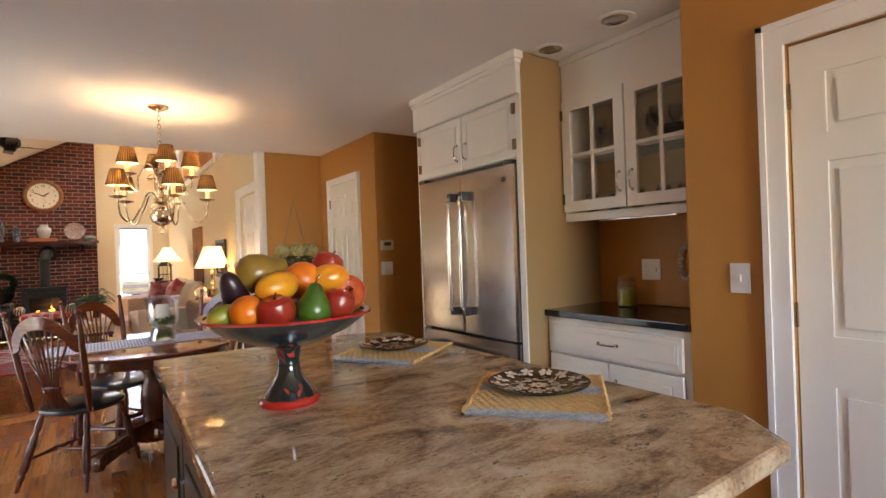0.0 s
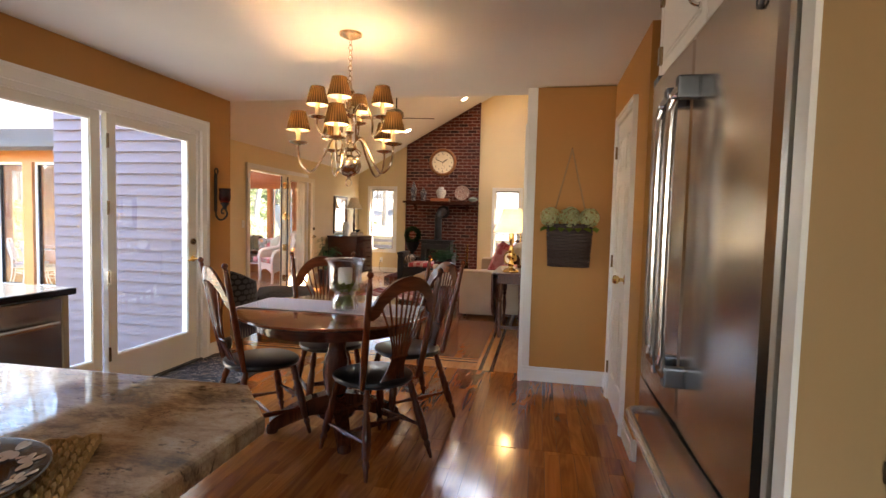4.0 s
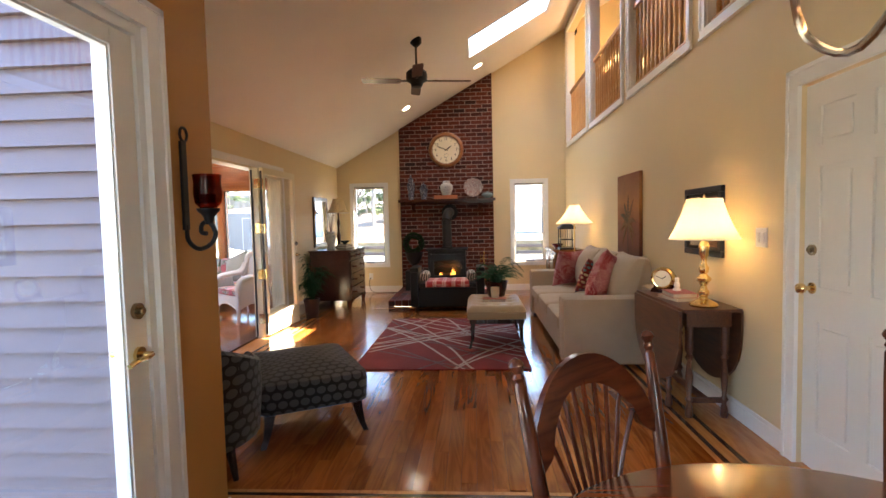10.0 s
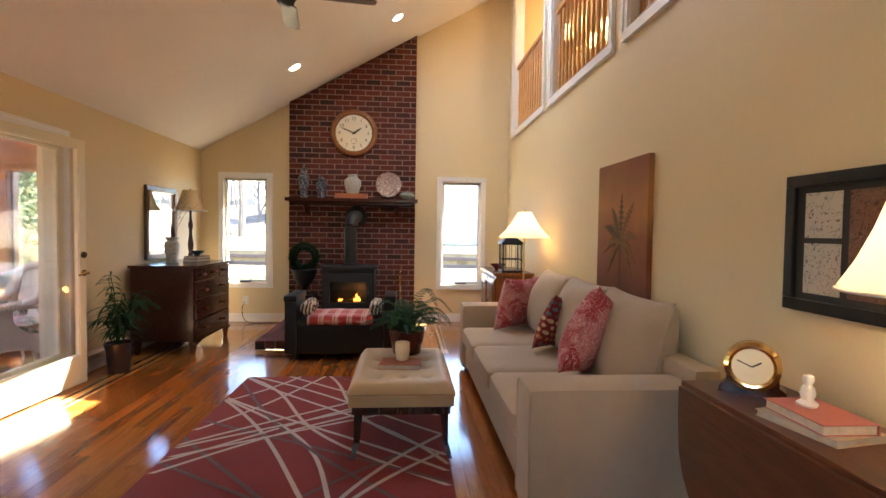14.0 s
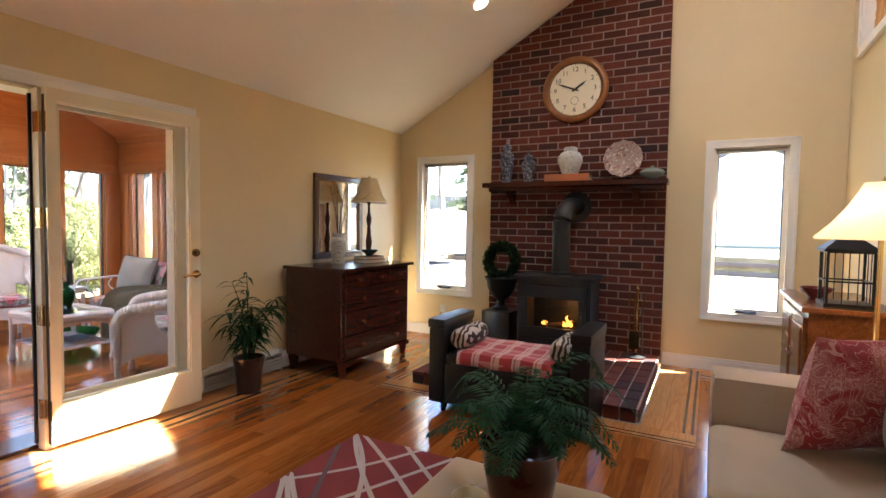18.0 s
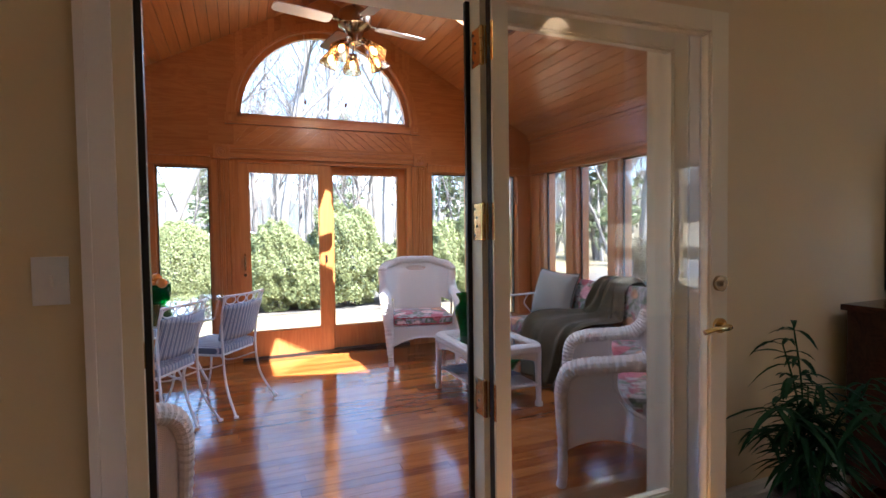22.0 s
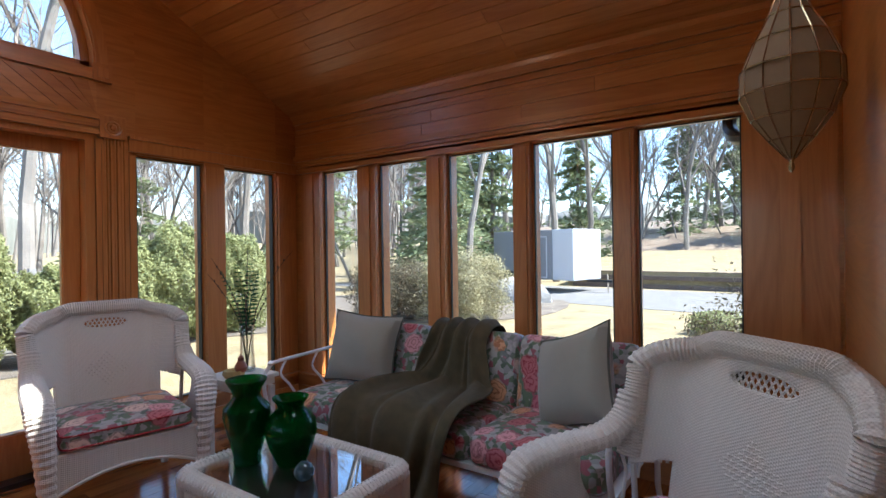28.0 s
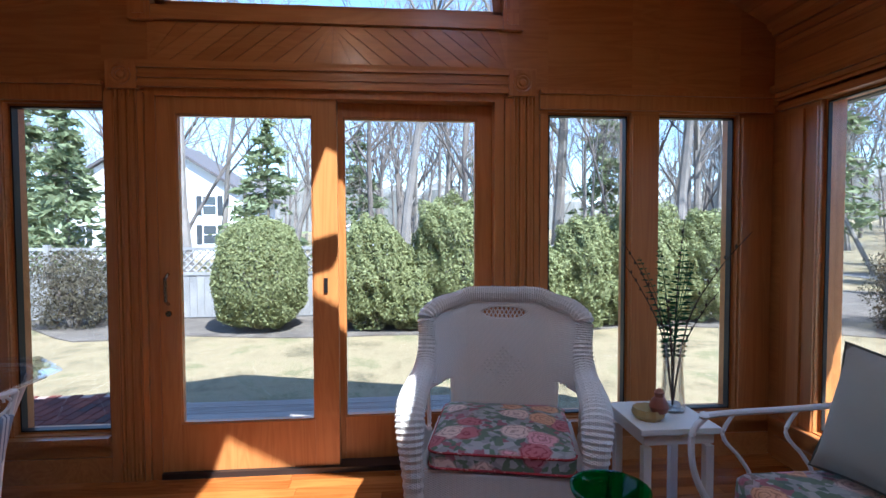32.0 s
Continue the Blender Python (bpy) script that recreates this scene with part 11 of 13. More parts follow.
for k in range(6):
    a = k * 1.05 + 0.4
    r, h = rng.uniform(0.14, 0.42), rng.uniform(0.5, 0.85)
    c, s = math.cos(a), math.sin(a)
    pts = spline([(0, 0, 0.02), (0.2 * r * c, 0.2 * r * s, h * 0.5), (0.6 * r * c, 0.6 * r * s, h * 0.8), (r * c, r * s, h)], 4)
    b = part("branch", T(pts, 0.004, 5, 0.0015), M_DARKTWIG, vs)
    bm = BM()
    for q in range(7):
        p = pts[4 + q if 4 + q < len(pts) else -1]
        lathe(bm, [(0, -0.008), (0.006, 0), (0, 0.012)], 6, p + Vector((rng.uniform(-.008, .008), rng.uniform(-.008, .008), 0.006)))
    tagged(part("bud_cluster", bm, M_DARKTWIG, b), kind="stuff")
for k in range(5):
    a = k * 1.3 + 1
    c, s = math.cos(a), math.sin(a)
    r = 0.08 + 0.05 * (k % 3)
    part("frond", frond(BM(), [(0, 0, 0.2), (0.3 * r * c, 0.3 * r * s, 0.42), (r * c, r * s, 0.66 + 0.05 * (k % 2))], 0.07, 18, 0.4, 0.0, 0.25), M_FERN, vs)
hn = thing("hen_ornament", "small straw nest with a red pottery hen", "ornament", m=pose(-5.68, 10.815, 0.53))
part("nest", L([(0, 0), (0.05, 0), (0.065, 0.02), (0.06, 0.045), (0.045, 0.04), (0, 0.025)], 20, flute=0.05, nf=9), plain("straw", (0.42, 0.3, 0.12), 0.9, bump=0.8, bscale=120.0), hn)
part("hen", L([(0, 0.03), (0.03, 0.035), (0.04, 0.06), (0.03, 0.085), (0.018, 0.1), (0.02, 0.118), (0.008, 0.132), (0, 0.136)], 14, (0.03, 0.03, 0)), plain("rust_pottery", (0.25, 0.07, 0.035), 0.4), hn, smooth=True)

# glass dining table with iron chairs
gt = thing("glass_dining_table", "white iron dining table with a clear clipped-corner glass top", "table", m=pose(-5.28, 7.86, 0))
GP = [(-0.83, -0.3), (-0.62, -0.52), (0.62, -0.52), (0.83, -0.3), (0.83, 0.3), (0.62, 0.52), (-0.62, 0.52), (-0.83, 0.3)]
part("glass_top", PR(GP, "z", 0.735, 0.747), M_CLEAR, gt, "thick clear glass top")
part("rim", T([(x * 0.93, y * 0.93, 0.726) for x, y in GP + GP[:1]], 0.009, 7), M_WHITEIRON, gt)
for sx in (-1, 1):
    for sy in (-1, 1):
        part("leg", T(spline([(sx * 0.6, sy * 0.4, 0.726), (sx * 0.56, sy * 0.35, 0.55), (sx * 0.48, sy * 0.28, 0.3), (sx * 0.58, sy * 0.36, 0.02), (sx * 0.6, sy * 0.38, 0.006)], 5), 0.011, 8), M_WHITEIRON, gt, smooth=True)
        part("scroll", T([(sx * (0.52 + 0.06 * math.cos(a) * (1 - 0.04 * i)), sy * 0.32, 0.62 + 0.06 * math.sin(a) * (1 - 0.04 * i)) for i, a in enumerate([i * 0.5 for i in range(20)])], 0.006, 6), M_WHITEIRON, gt)
part("brace", T([(-0.48, -0.28, 0.3), (0.48, 0.28, 0.3)], 0.008, 6), M_WHITEIRON, gt)
part("brace", T([(-0.48, 0.28, 0.31), (0.48, -0.28, 0.31)], 0.008, 6), M_WHITEIRON, gt)
def iron_chair(m):
    t = thing("iron_chair", "white iron chair with blue striped seat and back", "chair", "chairs at the glass table", m)
    c = part("seat_cushion", pad(BM(), -0.22, -0.23, 0.43, 0.22, 0.2, 0.485, 0.018, 0.05), M_BLUESTRIPE, t, smooth=True)
    part("seat_rim", T([(x, y, 0.425) for x, y in rrect(-0.21, -0.22, 0.21, 0.19, 0.05, 4)] + [(0.21, 0.14, 0.425)], 0.009, 7), M_WHITEIRON, t)
    def bk(u, v):
        return Vector((u * (0.2 + 0.03 * v), 0.22 + 0.07 * v - 0.05 * u * u, 0.53 + 0.26 * v))
    p = part("back_panel", sheet(bk, 16, 8), M_BLUESTRIPE, t, smooth=True)
    md = p.modifiers.new("thick", "SOLIDIFY")
    md.thickness, md.offset = 0.026, 0.0
    part("top_rail", T([bk(-1 + i / 8, 1.26) for i in range(17)], 0.008, 7), M_WHITEIRON, t)
    for i in range(5):
        u = -0.8 + 0.4 * i
        part("ring", T([bk(u + 0.17 * math.cos(a), 1.13 + 0.11 * math.sin(a)) for a in [2 * math.pi * k / 14 for k in range(15)]], 0.005, 5), M_WHITEIRON, t)
    for s in (-1, 1):
        part("back_post", T(spline([bk(s, 1.26), bk(s, 0.6), (s * 0.2, 0.2, 0.43), (s * 0.21, 0.23, 0.2), (s * 0.25, 0.33, 0.0)], 5), 0.009, 7), M_WHITEIRON, t, smooth=True)
        part("front_leg", T(spline([(s * 0.2, -0.2, 0.43), (s * 0.21, -0.22, 0.2), (s * 0.245, -0.29, 0.0)], 5), 0.009, 7), M_WHITEIRON, t, smooth=True)
        part("brace", T(spline([(s * 0.2, -0.2, 0.36), (s * 0.15, -0.02, 0.3), (s * 0.2, 0.2, 0.36)], 5), 0.006, 6), M_WHITEIRON, t, smooth=True)
        for y, x in ((-0.29, 0.245), (0.33, 0.25)):
            part("foot_cap", L([(0, 0), (0.018, 0), (0.016, 0.012), (0, 0.016)], 10, (s * x, y, 0)), M_WHITEIRON, t)
    return t
ic = iron_chair(facing(-4.69, 7.96, -0.46, -0.89))
copy_thing(ic, facing(-5.17, 8.34, -0.57, -0.82))
copy_thing(ic, facing(-5.95, 7.66, 0.7, 0.7))
copy_thing(ic, facing(-5.3, 7.38, 0.25, 0.95))
ob_ = thing("green_fruit_bowl", "green glass bowl piled with oranges", "bowl", m=pose(-5.54, 7.9, 0.747))
part("bowl", L([(0, 0), (0.06, 0), (0.06, 0.01), (0.09, 0.03), (0.105, 0.09), (0.1, 0.16), (0.096, 0.16), (0.1, 0.09), (0.085, 0.035), (0, 0.015)], 30), M_GREENVASE, ob_, smooth=True)
M_ORANGE = plain("orange_peel", (0.62, 0.19, 0.012), 0.4, vary=0.1, bump=0.4, bscale=220.0)
for k, (x, y, z) in enumerate(((-0.05, -0.035, 0.15), (0.05, -0.03, 0.15), (0.0, 0.05, 0.15), (0.0, 0.0, 0.205), (0.07, 0.045, 0.17))):
    o = thing("orange", "round bright orange in the green bowl", "fruit", "oranges", pose(-5.54 + x, 7.9 + y, 0.747 + z))
    part("peel", L([(0, -0.04)] + [(0.041 * math.sin(math.pi * i / 10), -0.041 * math.cos(math.pi * i / 10)) for i in range(1, 10)] + [(0, 0.039)], 18), M_ORANGE, o, smooth=True)
rl = thing("floor_lamp", "standing lamp with a dusty red drum shade", "lamp", m=pose(-6.1, 7.25, 0))
part("base", L([(0, 0), (0.13, 0), (0.135, 0.015), (0.03, 0.03), (0.012, 0.05), (0, 0.05)], 28), M_OLDBRASS, rl, smooth=True)
part("pole", T([(0, 0, 0.03), (0, 0, 1.25)], 0.011, 10), M_OLDBRASS, rl)
part("shade", L([(0.2, 1.18), (0.165, 1.44)], 40), shade_cloth("dusty_red_shade", (0.42, 0.13, 0.08), (0.4, 0.12, 0.06), 0.3), rl, smooth=True)
part("spider", T([(-0.165, 0, 1.43), (0.165, 0, 1.43)], 0.003, 5), M_OLDBRASS, rl)

# ceiling fan with lights
sf = thing("ceiling_fan", "brass ceiling fan with white blades and faceted glass lights", "ceiling fan", m=pose(-5.1, RIDGE, -0.1))
zr = sunz(RIDGE)
part("canopy", L([(0, zr + 0.1), (0.07, zr + 0.09), (0.065, zr + 0.04), (0.02, zr + 0.01), (0, zr + 0.01)], 22), M_OLDBRASS, sf, smooth=True)
part("downrod", T([(0, 0, zr + 0.03), (0, 0, 3.22)], 0.012, 10), M_OLDBRASS, sf)
part("motor", L([(0, 3.24), (0.07, 3.23), (0.125, 3.19), (0.14, 3.14), (0.13, 3.08), (0.08, 3.05), (0.06, 3.0), (0.055, 2.94), (0, 2.93)], 30), M_OLDBRASS, sf, smooth=True)
M_WHITEBLADE = plain("white_fan_blade", (0.7, 0.68, 0.64), 0.4)
for k in range(4):
    b = part("blade", PR(rrect(0.2, -0.062, 0.66, 0.062, 0.04), "z", -0.004, 0.004), M_WHITEBLADE if k % 2 else M_BLADEW, sf)
    b.matrix_basis = pose(0, 0, 3.1, 0, 0, 12 + 90 * k) @ pose(0, 0, 0, 10, 0, 0)
    part("bracket", B(0.1, -0.014, 0.0045, 0.26, 0.014, 0.012), M_OLDBRASS, b)
M_AMBERSHADE = glass("amber_glass_shade", (0.95, 0.78, 0.55), 0.06, body=0.85)
for k in range(5):
    a = radians(30 + 72 * k)
    c, s = math.cos(a), math.sin(a)
    am = part("light_arm", T(spline([(0.03 * c, 0.03 * s, 2.95), (0.1 * c, 0.1 * s, 2.96), (0.16 * c, 0.16 * s, 2.9)], 4), 0.009, 6), M_OLDBRASS, sf)
    tip = pose(0.16 * c, 0.16 * s, 2.9) @ Matrix.Rotation(radians(40 - 12 * (k % 2)), 4, Vector((s, -c, 0)))
    gs = part("glass_shade", L([(0.03, 0), (0.042, -0.02), (0.085, -0.15), (0.082, -0.151), (0.039, -0.02)], 6), M_AMBERSHADE, am, "faceted clear amber glass shade")
    gs.matrix_basis = tip
    for q in range(6):
        e = 2 * math.pi * q / 6
        part("lead_strip", T([(0.043 * math.cos(e), 0.043 * math.sin(e), -0.02), (0.086 * math.cos(e), 0.086 * math.sin(e), -0.15)], 0.0025, 4), M_OLDBRASS, gs)
    part("shade_rim", T([(0.086 * math.cos(e), 0.086 * math.sin(e), -0.15) for e in [2 * math.pi * q / 6 for q in range(7)]], 0.003, 4), M_OLDBRASS, gs)
    part("socket", L([(0, 0.012), (0.034, 0.006), (0.034, -0.02), (0.016, -0.045), (0, -0.045)], 14), M_OLDBRASS, am, smooth=True).matrix_basis = tip
    part("bulb", L([(0, -0.045), (0.016, -0.055), (0.022, -0.085), (0.012, -0.115), (0, -0.125)], 12), M_BULB, am, smooth=True).matrix_basis = tip
lamp("fan_light", "POINT", pose(-5.1, RIDGE, 2.66), 1.2, WARM2, 0.08)
part("pull_chain", T([(0.03, 0, 2.93), (0.03, 0, 2.62)], 0.002, 4), M_OLDBRASS, sf)

# hanging capiz lantern
cz = thing("capiz_lantern", "teardrop hanging lantern of cream shell panels and wire", "lantern", m=pose(-2.83, 10.95, 0.0))
M_CAPIZ = shade_cloth("capiz_shell", (0.36, 0.27, 0.18), (0.4, 0.3, 0.19), 0.3)
cp = [(0.012, 1.58), (0.06, 1.64), (0.11, 1.71), (0.142, 1.79), (0.14, 1.87), (0.105, 1.96), (0.062, 2.04), (0.032, 2.12), (0.018, 2.2)]
me_rows = cp
for i in range(len(cp) - 1):
    for j in range(12):
        a0, a1 = 2 * math.pi * j / 12, 2 * math.pi * (j + 1) / 12
        bm = BM()
        (r0, z0), (r1, z1) = cp[i], cp[i + 1]
        bm.faces.new([bm.verts.new(q) for q in ((r0 * math.cos(a0), r0 * math.sin(a0), z0), (r0 * math.cos(a1), r0 * math.sin(a1), z0), (r1 * math.cos(a1), r1 * math.sin(a1), z1), (r1 * math.cos(a0), r1 * math.sin(a0), z1))])
        part("shell_panel", bm, M_CAPIZ, cz)
for j in range(12):
    a = 2 * math.pi * j / 12
    part("wire", T([(r * 1.004 * math.cos(a), r * 1.004 * math.sin(a), z) for r, z in cp], 0.0028, 5), M_OLDBRASS, cz)
for r, z in cp[1:-1]:
    part("hoop", T([(r * 1.006 * math.cos(q), r * 1.006 * math.sin(q), z) for q in [2 * math.pi * k / 24 for k in range(25)]], 0.0028, 5), M_OLDBRASS, cz)
part("chain", T([(0, 0, 2.2), (0, 0, sunz(10.95))], 0.004, 5), M_OLDBRASS, cz)
part("finial", L([(0, 1.53), (0.01, 1.55), (0.006, 1.57), (0.014, 1.585), (0, 1.59)], 10), M_OLDBRASS, cz, smooth=True)
for y in (9.2, 9.62):
    bp = thing("blind_pull", "dark wooden pull on a cord by the arched window", "blind pull", "blind pulls", pose(SX + 0.05, y, 2.66))
    part("cord", T([(0, 0, 0.03), (0, 0, AZ - 2.66 + 0.88)], 0.0015, 4), M_TRIM, bp)
    part("pull", L([(0, -0.03), (0.011, -0.02), (0.014, 0.0), (0.008, 0.025), (0, 0.032)], 12), M_MAHOG, bp, smooth=True)

# fir boards: a chevron over the glass doors and level courses above the windows
chevron = structure("trim_chevron_backing", B(SX + 0.0005, 8.50, 2.19, SX + 0.003, 10.38, 2.39), M_FIR_Y, "fir boards set in a chevron above the doors", "panelling")
rng = random.Random(88)
for s in (-1, 1):
    for i in range(-3, 11):
        y0 = RIDGE + s * (i * 0.105)
        poly = []
        for (dy, z) in ((0.0, 2.19), (0.1, 2.19), (0.1 - 0.26, 2.39), (-0.26, 2.39)):
            poly.append((max(min(y0 + s * (dy + 0.0), 10.38), 8.50), z))
        ys = [max(p[0], RIDGE + 0.001) if s > 0 else min(p[0], RIDGE - 0.001) for p in poly]
        poly = [(y, p[1]) for y, p in zip(ys, poly)]
        if max(ys) - min(ys) > 0.02:
            part("board", PR(poly, "x", SX + 0.003, SX + 0.0105 + rng.uniform(0, 0.001)), M_FIR_Y, chevron)
for nm, yy, sg in (("trim_boards_north", SN, -1), ("trim_boards_south", SS, 1)):
    back = structure(nm, B(SX + 0.01, min(yy, yy + sg * 0.003), 2.13, XW - 0.17, max(yy, yy + sg * 0.003), 2.40), M_FIR_X, "level fir boards above the windows", "panelling")
    for r in range(3):
        x = SX + 0.012
        while x < XW - 0.2:
            ln_ = min(rng.uniform(0.6, 1.5), XW - 0.172 - x)
            a, b = sorted((yy + sg * 0.003, yy + sg * 0.0105))
            part("board", B(x, a, 2.132 + r * 0.089, x + ln_ - 0.002, b, 2.132 + r * 0.089 + 0.0865), M_FIR_X, back)
            x += ln_

# mouldings: crown and head trims, fluted pilasters with rosette blocks
for nm, yy, sg in (("trim_crown_north", SN, -1), ("trim_crown_south", SS, 1)):
    pr = [(yy, 2.40), (yy + sg * 0.018, 2.40), (yy + sg * 0.03, 2.415), (yy + sg * 0.035, 2.435), (yy + sg * 0.06, 2.452), (yy + sg * 0.064, 2.478), (yy, 2.478)]
    structure(nm, PR([(y, z) for y, z in pr], "x", SX + 0.012, XW - 0.17), M_FIR_X, "moulded fir crown trim below the ceiling", "trim")
    hd = structure(nm.replace("crown", "head"), PR([(yy + sg * 0.0005, 2.015), (yy + sg * 0.02, 2.015), (yy + sg * 0.02, 2.05), (yy + sg * 0.026, 2.055), (yy + sg * 0.026, 2.085), (yy + sg * 0.038, 2.098), (yy + sg * 0.04, 2.128), (yy + sg * 0.0005, 2.128)], "x", SX + 0.012, XW - 0.17), M_FIR_X, "stepped fir head trim over the windows", "trim")
structure("trim_head_west", rings(BM(), [[(x, y, z) for x, z in ((SX + 0.0005, 2.07), (SX + 0.022, 2.07), (SX + 0.022, 2.095), (SX + 0.03, 2.10), (SX + 0.03, 2.125), (SX + 0.022, 2.13), (SX + 0.022, 2.15), (SX + 0.042, 2.165), (SX + 0.045, 2.186), (SX + 0.0005, 2.186))] for y in (8.456, 10.404)]), M_FIR_Y, "moulded fir head trim over the glass doors", "trim")
for y in (8.39, 10.47):
    pf = []
    for i in range(7):
        a = y - 0.06 + 0.12 * i / 6
        pf += [(a - 0.004 if i else a, SX + 0.03), (a + 0.004 if i < 6 else a, SX + 0.03)]
        if i < 6:
            pf += [(a + 0.009, SX + 0.02), (a + 0.011, SX + 0.02)]
    prof2 = [(y - 0.06, SX + 0.0005)] + pf + [(y + 0.06, SX + 0.0005)]
    pil = structure("trim_pilaster", rings(BM(), [[(q, p, z) for p, q in prof2] for z in (0.0, 2.065)]), M_FIR_Z, "fluted fir pilaster beside the glass doors", "trim")
    rb = structure("trim_rosette", B(SX + 0.0005, y - 0.064, 2.068, SX + 0.036, y + 0.064, 2.19, bevel=0.003), M_FIR_Y, "square fir rosette block", "trim")
    part("rosette", L([(0, 0.004), (0.012, 0.006), (0.018, 0.001), (0.026, 0.006), (0.034, 0.001), (0.044, 0.006), (0.05, 0.0)], 28), M_FIR_Y, rb, smooth=True).matrix_basis = pose(SX + 0.036, y, 2.129, 0, 90, 0)

# ---- outdoors ----
GZ = -0.42
M_LAWN = ground_mat("dormant_lawn", [(0.34, (0.065, 0.056, 0.026)), (0.43, (0.16, 0.125, 0.062)), (0.52, (0.24, 0.185, 0.1)), (0.6, (0.125, 0.115, 0.047)), (0.7, (0.255, 0.2, 0.12))], 1.1, 1.0)
M_MULCH = ground_mat("bark_mulch", [(0.3, (0.05, 0.04, 0.03)), (0.5, (0.11, 0.09, 0.07)), (0.7, (0.2, 0.17, 0.13))], 2.0, 1.0)
M_LEAFBANK = ground_mat("leaf_litter", [(0.3, (0.08, 0.055, 0.035)), (0.5, (0.17, 0.125, 0.085)), (0.7, (0.27, 0.21, 0.15))], 0.9, 1.0)
M_GRAVEL = ground_mat("pale_gravel", [(0.3, (0.075, 0.07, 0.066)), (0.5, (0.13, 0.125, 0.12)), (0.7, (0.19, 0.18, 0.17))], 3.0, 0.8)
M_BARK = plain("grey_bark", (0.21, 0.183, 0.155), 0.95, vary=0.4, scale=4.0, bump=1.0, bscale=25.0, dist=0.02)
M_BARKD = plain("dark_bark", (0.16, 0.135, 0.115), 0.95, vary=0.4, scale=4.0, bump=1.0, bscale=25.0, dist=0.02)
M_HEDGE = leaf_mat("hedge_leaf", (0.13, 0.145, 0.055), (0.33, 0.34, 0.155), 0.6)
M_RHODO = leaf_mat("rhododendron_leaf", (0.13, 0.145, 0.06), (0.36, 0.37, 0.19), 0.6)
M_PINE = leaf_mat("pine_needles", (0.1, 0.13, 0.06), (0.27, 0.3, 0.16), 0.6)
M_PALESHRUB = leaf_mat("pale_bare_shrub", (0.2, 0.17, 0.1), (0.36, 0.34, 0.2), 0.8)
M_DARKSHRUB = leaf_mat("brown_shrub", (0.06, 0.05, 0.035), (0.15, 0.13, 0.08), 0.8)
gr = bmesh.new()
N = 60
def ground_z(x, y):
    d = max(0.0, math.hypot(x + 4, y - 8) - 45)
    return GZ + 0.02 * d + 1.6 * max(0.0, min(1.0, (y - 40) / 25)) + 0.5 * math.sin(x * 0.05) * min(1, d / 30)
vv = {}
for i in range(N + 1):
    for j in range(N + 1):
        a, b = -1 + 2 * i / N, -1 + 2 * j / N
        x, y = -4 + 260 * a * abs(a) ** 1.2, 8 + 260 * b * abs(b) ** 1.2
        vv[i, j] = gr.verts.new((x, y, ground_z(x, y)))
for i in range(N):
    for j in range(N):
        gr.faces.new((vv[i, j], vv[i + 1, j], vv[i + 1, j + 1], vv[i, j + 1]))
structure("ground", gr, M_LAWN, "tan dormant lawn reaching to the woods", "ground", True)
bed = [(-12.3, 4.2), (-12.3, 6.0), (-11.95, 8.0), (-12.0, 10.0), (-11.8, 12.0), (-12.3, 14.5), (-10.9, 17.5), (-8.0, 20.5), (-8.8, 24.5), (-12.0, 23.0), (-17.0, 22.0), (-17.0, 2.0)]
structure("mulch_bed", PR([(p.x, p.y) for p in spline([(x, y, 0) for x, y in bed], 4, True)], "z", GZ - 0.05, GZ + 0.02), M_MULCH, "brown bark mulch bed under the hedges", "garden bed")
structure("driveway", PR([(-22, 26.5), (-12, 24.5), (-4, 23.0), (14, 21.0), (30, 21.0), (30, 27.5), (8, 28.0), (-6, 29.4), (-14, 30.5), (-22, 31)], "z", GZ - 0.05, GZ + 0.012), M_GRAVEL, "pale gravel driveway beyond the lawn", "driveway")
M_DECK = wood("weathered_deck", (0.2, 0.16, 0.13), (0.34, 0.29, 0.25), 0.7, axis=1, vary=0.3)
dk = structure("deck", B(-7.98, 8.0, GZ, -6.62, 10.9, -0.14), M_MULCH, "weathered grey wooden deck step outside the doors", "deck")
bd = mesh_of("board", B(-0.067, 0, -0.014, 0.067, 2.96, 0.014, bevel=0.003), M_DECK)
instances("board", bd, M_DECK, dk, [pose(-7.93 + 0.141 * i, 7.97, -0.125) for i in range(10)])
pt = structure("patio", B(-9.2, 3.2, GZ - 0.02, -6.62, 7.4, GZ + 0.022), M_MORTAR, "red brick patio beside the sunroom", "patio")
pb_ = mesh_of("brick", B(-0.1, -0.05, -0.02, 0.1, 0.05, 0.02, bevel=0.004), M_BRICK)
instances("brick", pb_, M_BRICK, pt, [pose(-9.1 + 0.21 * i + (0.105 if j % 2 else 0), 4.9 + 0.11 * j, GZ + 0.012) for i in range(12) for j in range(23)])

def quads(points, mat, name, parent, label=""):
    """Many small leaves as one mesh: arrays of corners, four to a leaf."""
    me = bpy.data.meshes.new(name)
    n = len(points) // 4
    me.from_pydata([tuple(p) for p in points], [], [(4 * i, 4 * i + 1, 4 * i + 2, 4 * i + 3) for i in range(n)])
    me.materials.append(mat)
    ob = new(name, me)
    ob.parent = parent
    tagged(ob, label, kind="stuff") if label else tagged(ob, kind="stuff")
    return ob


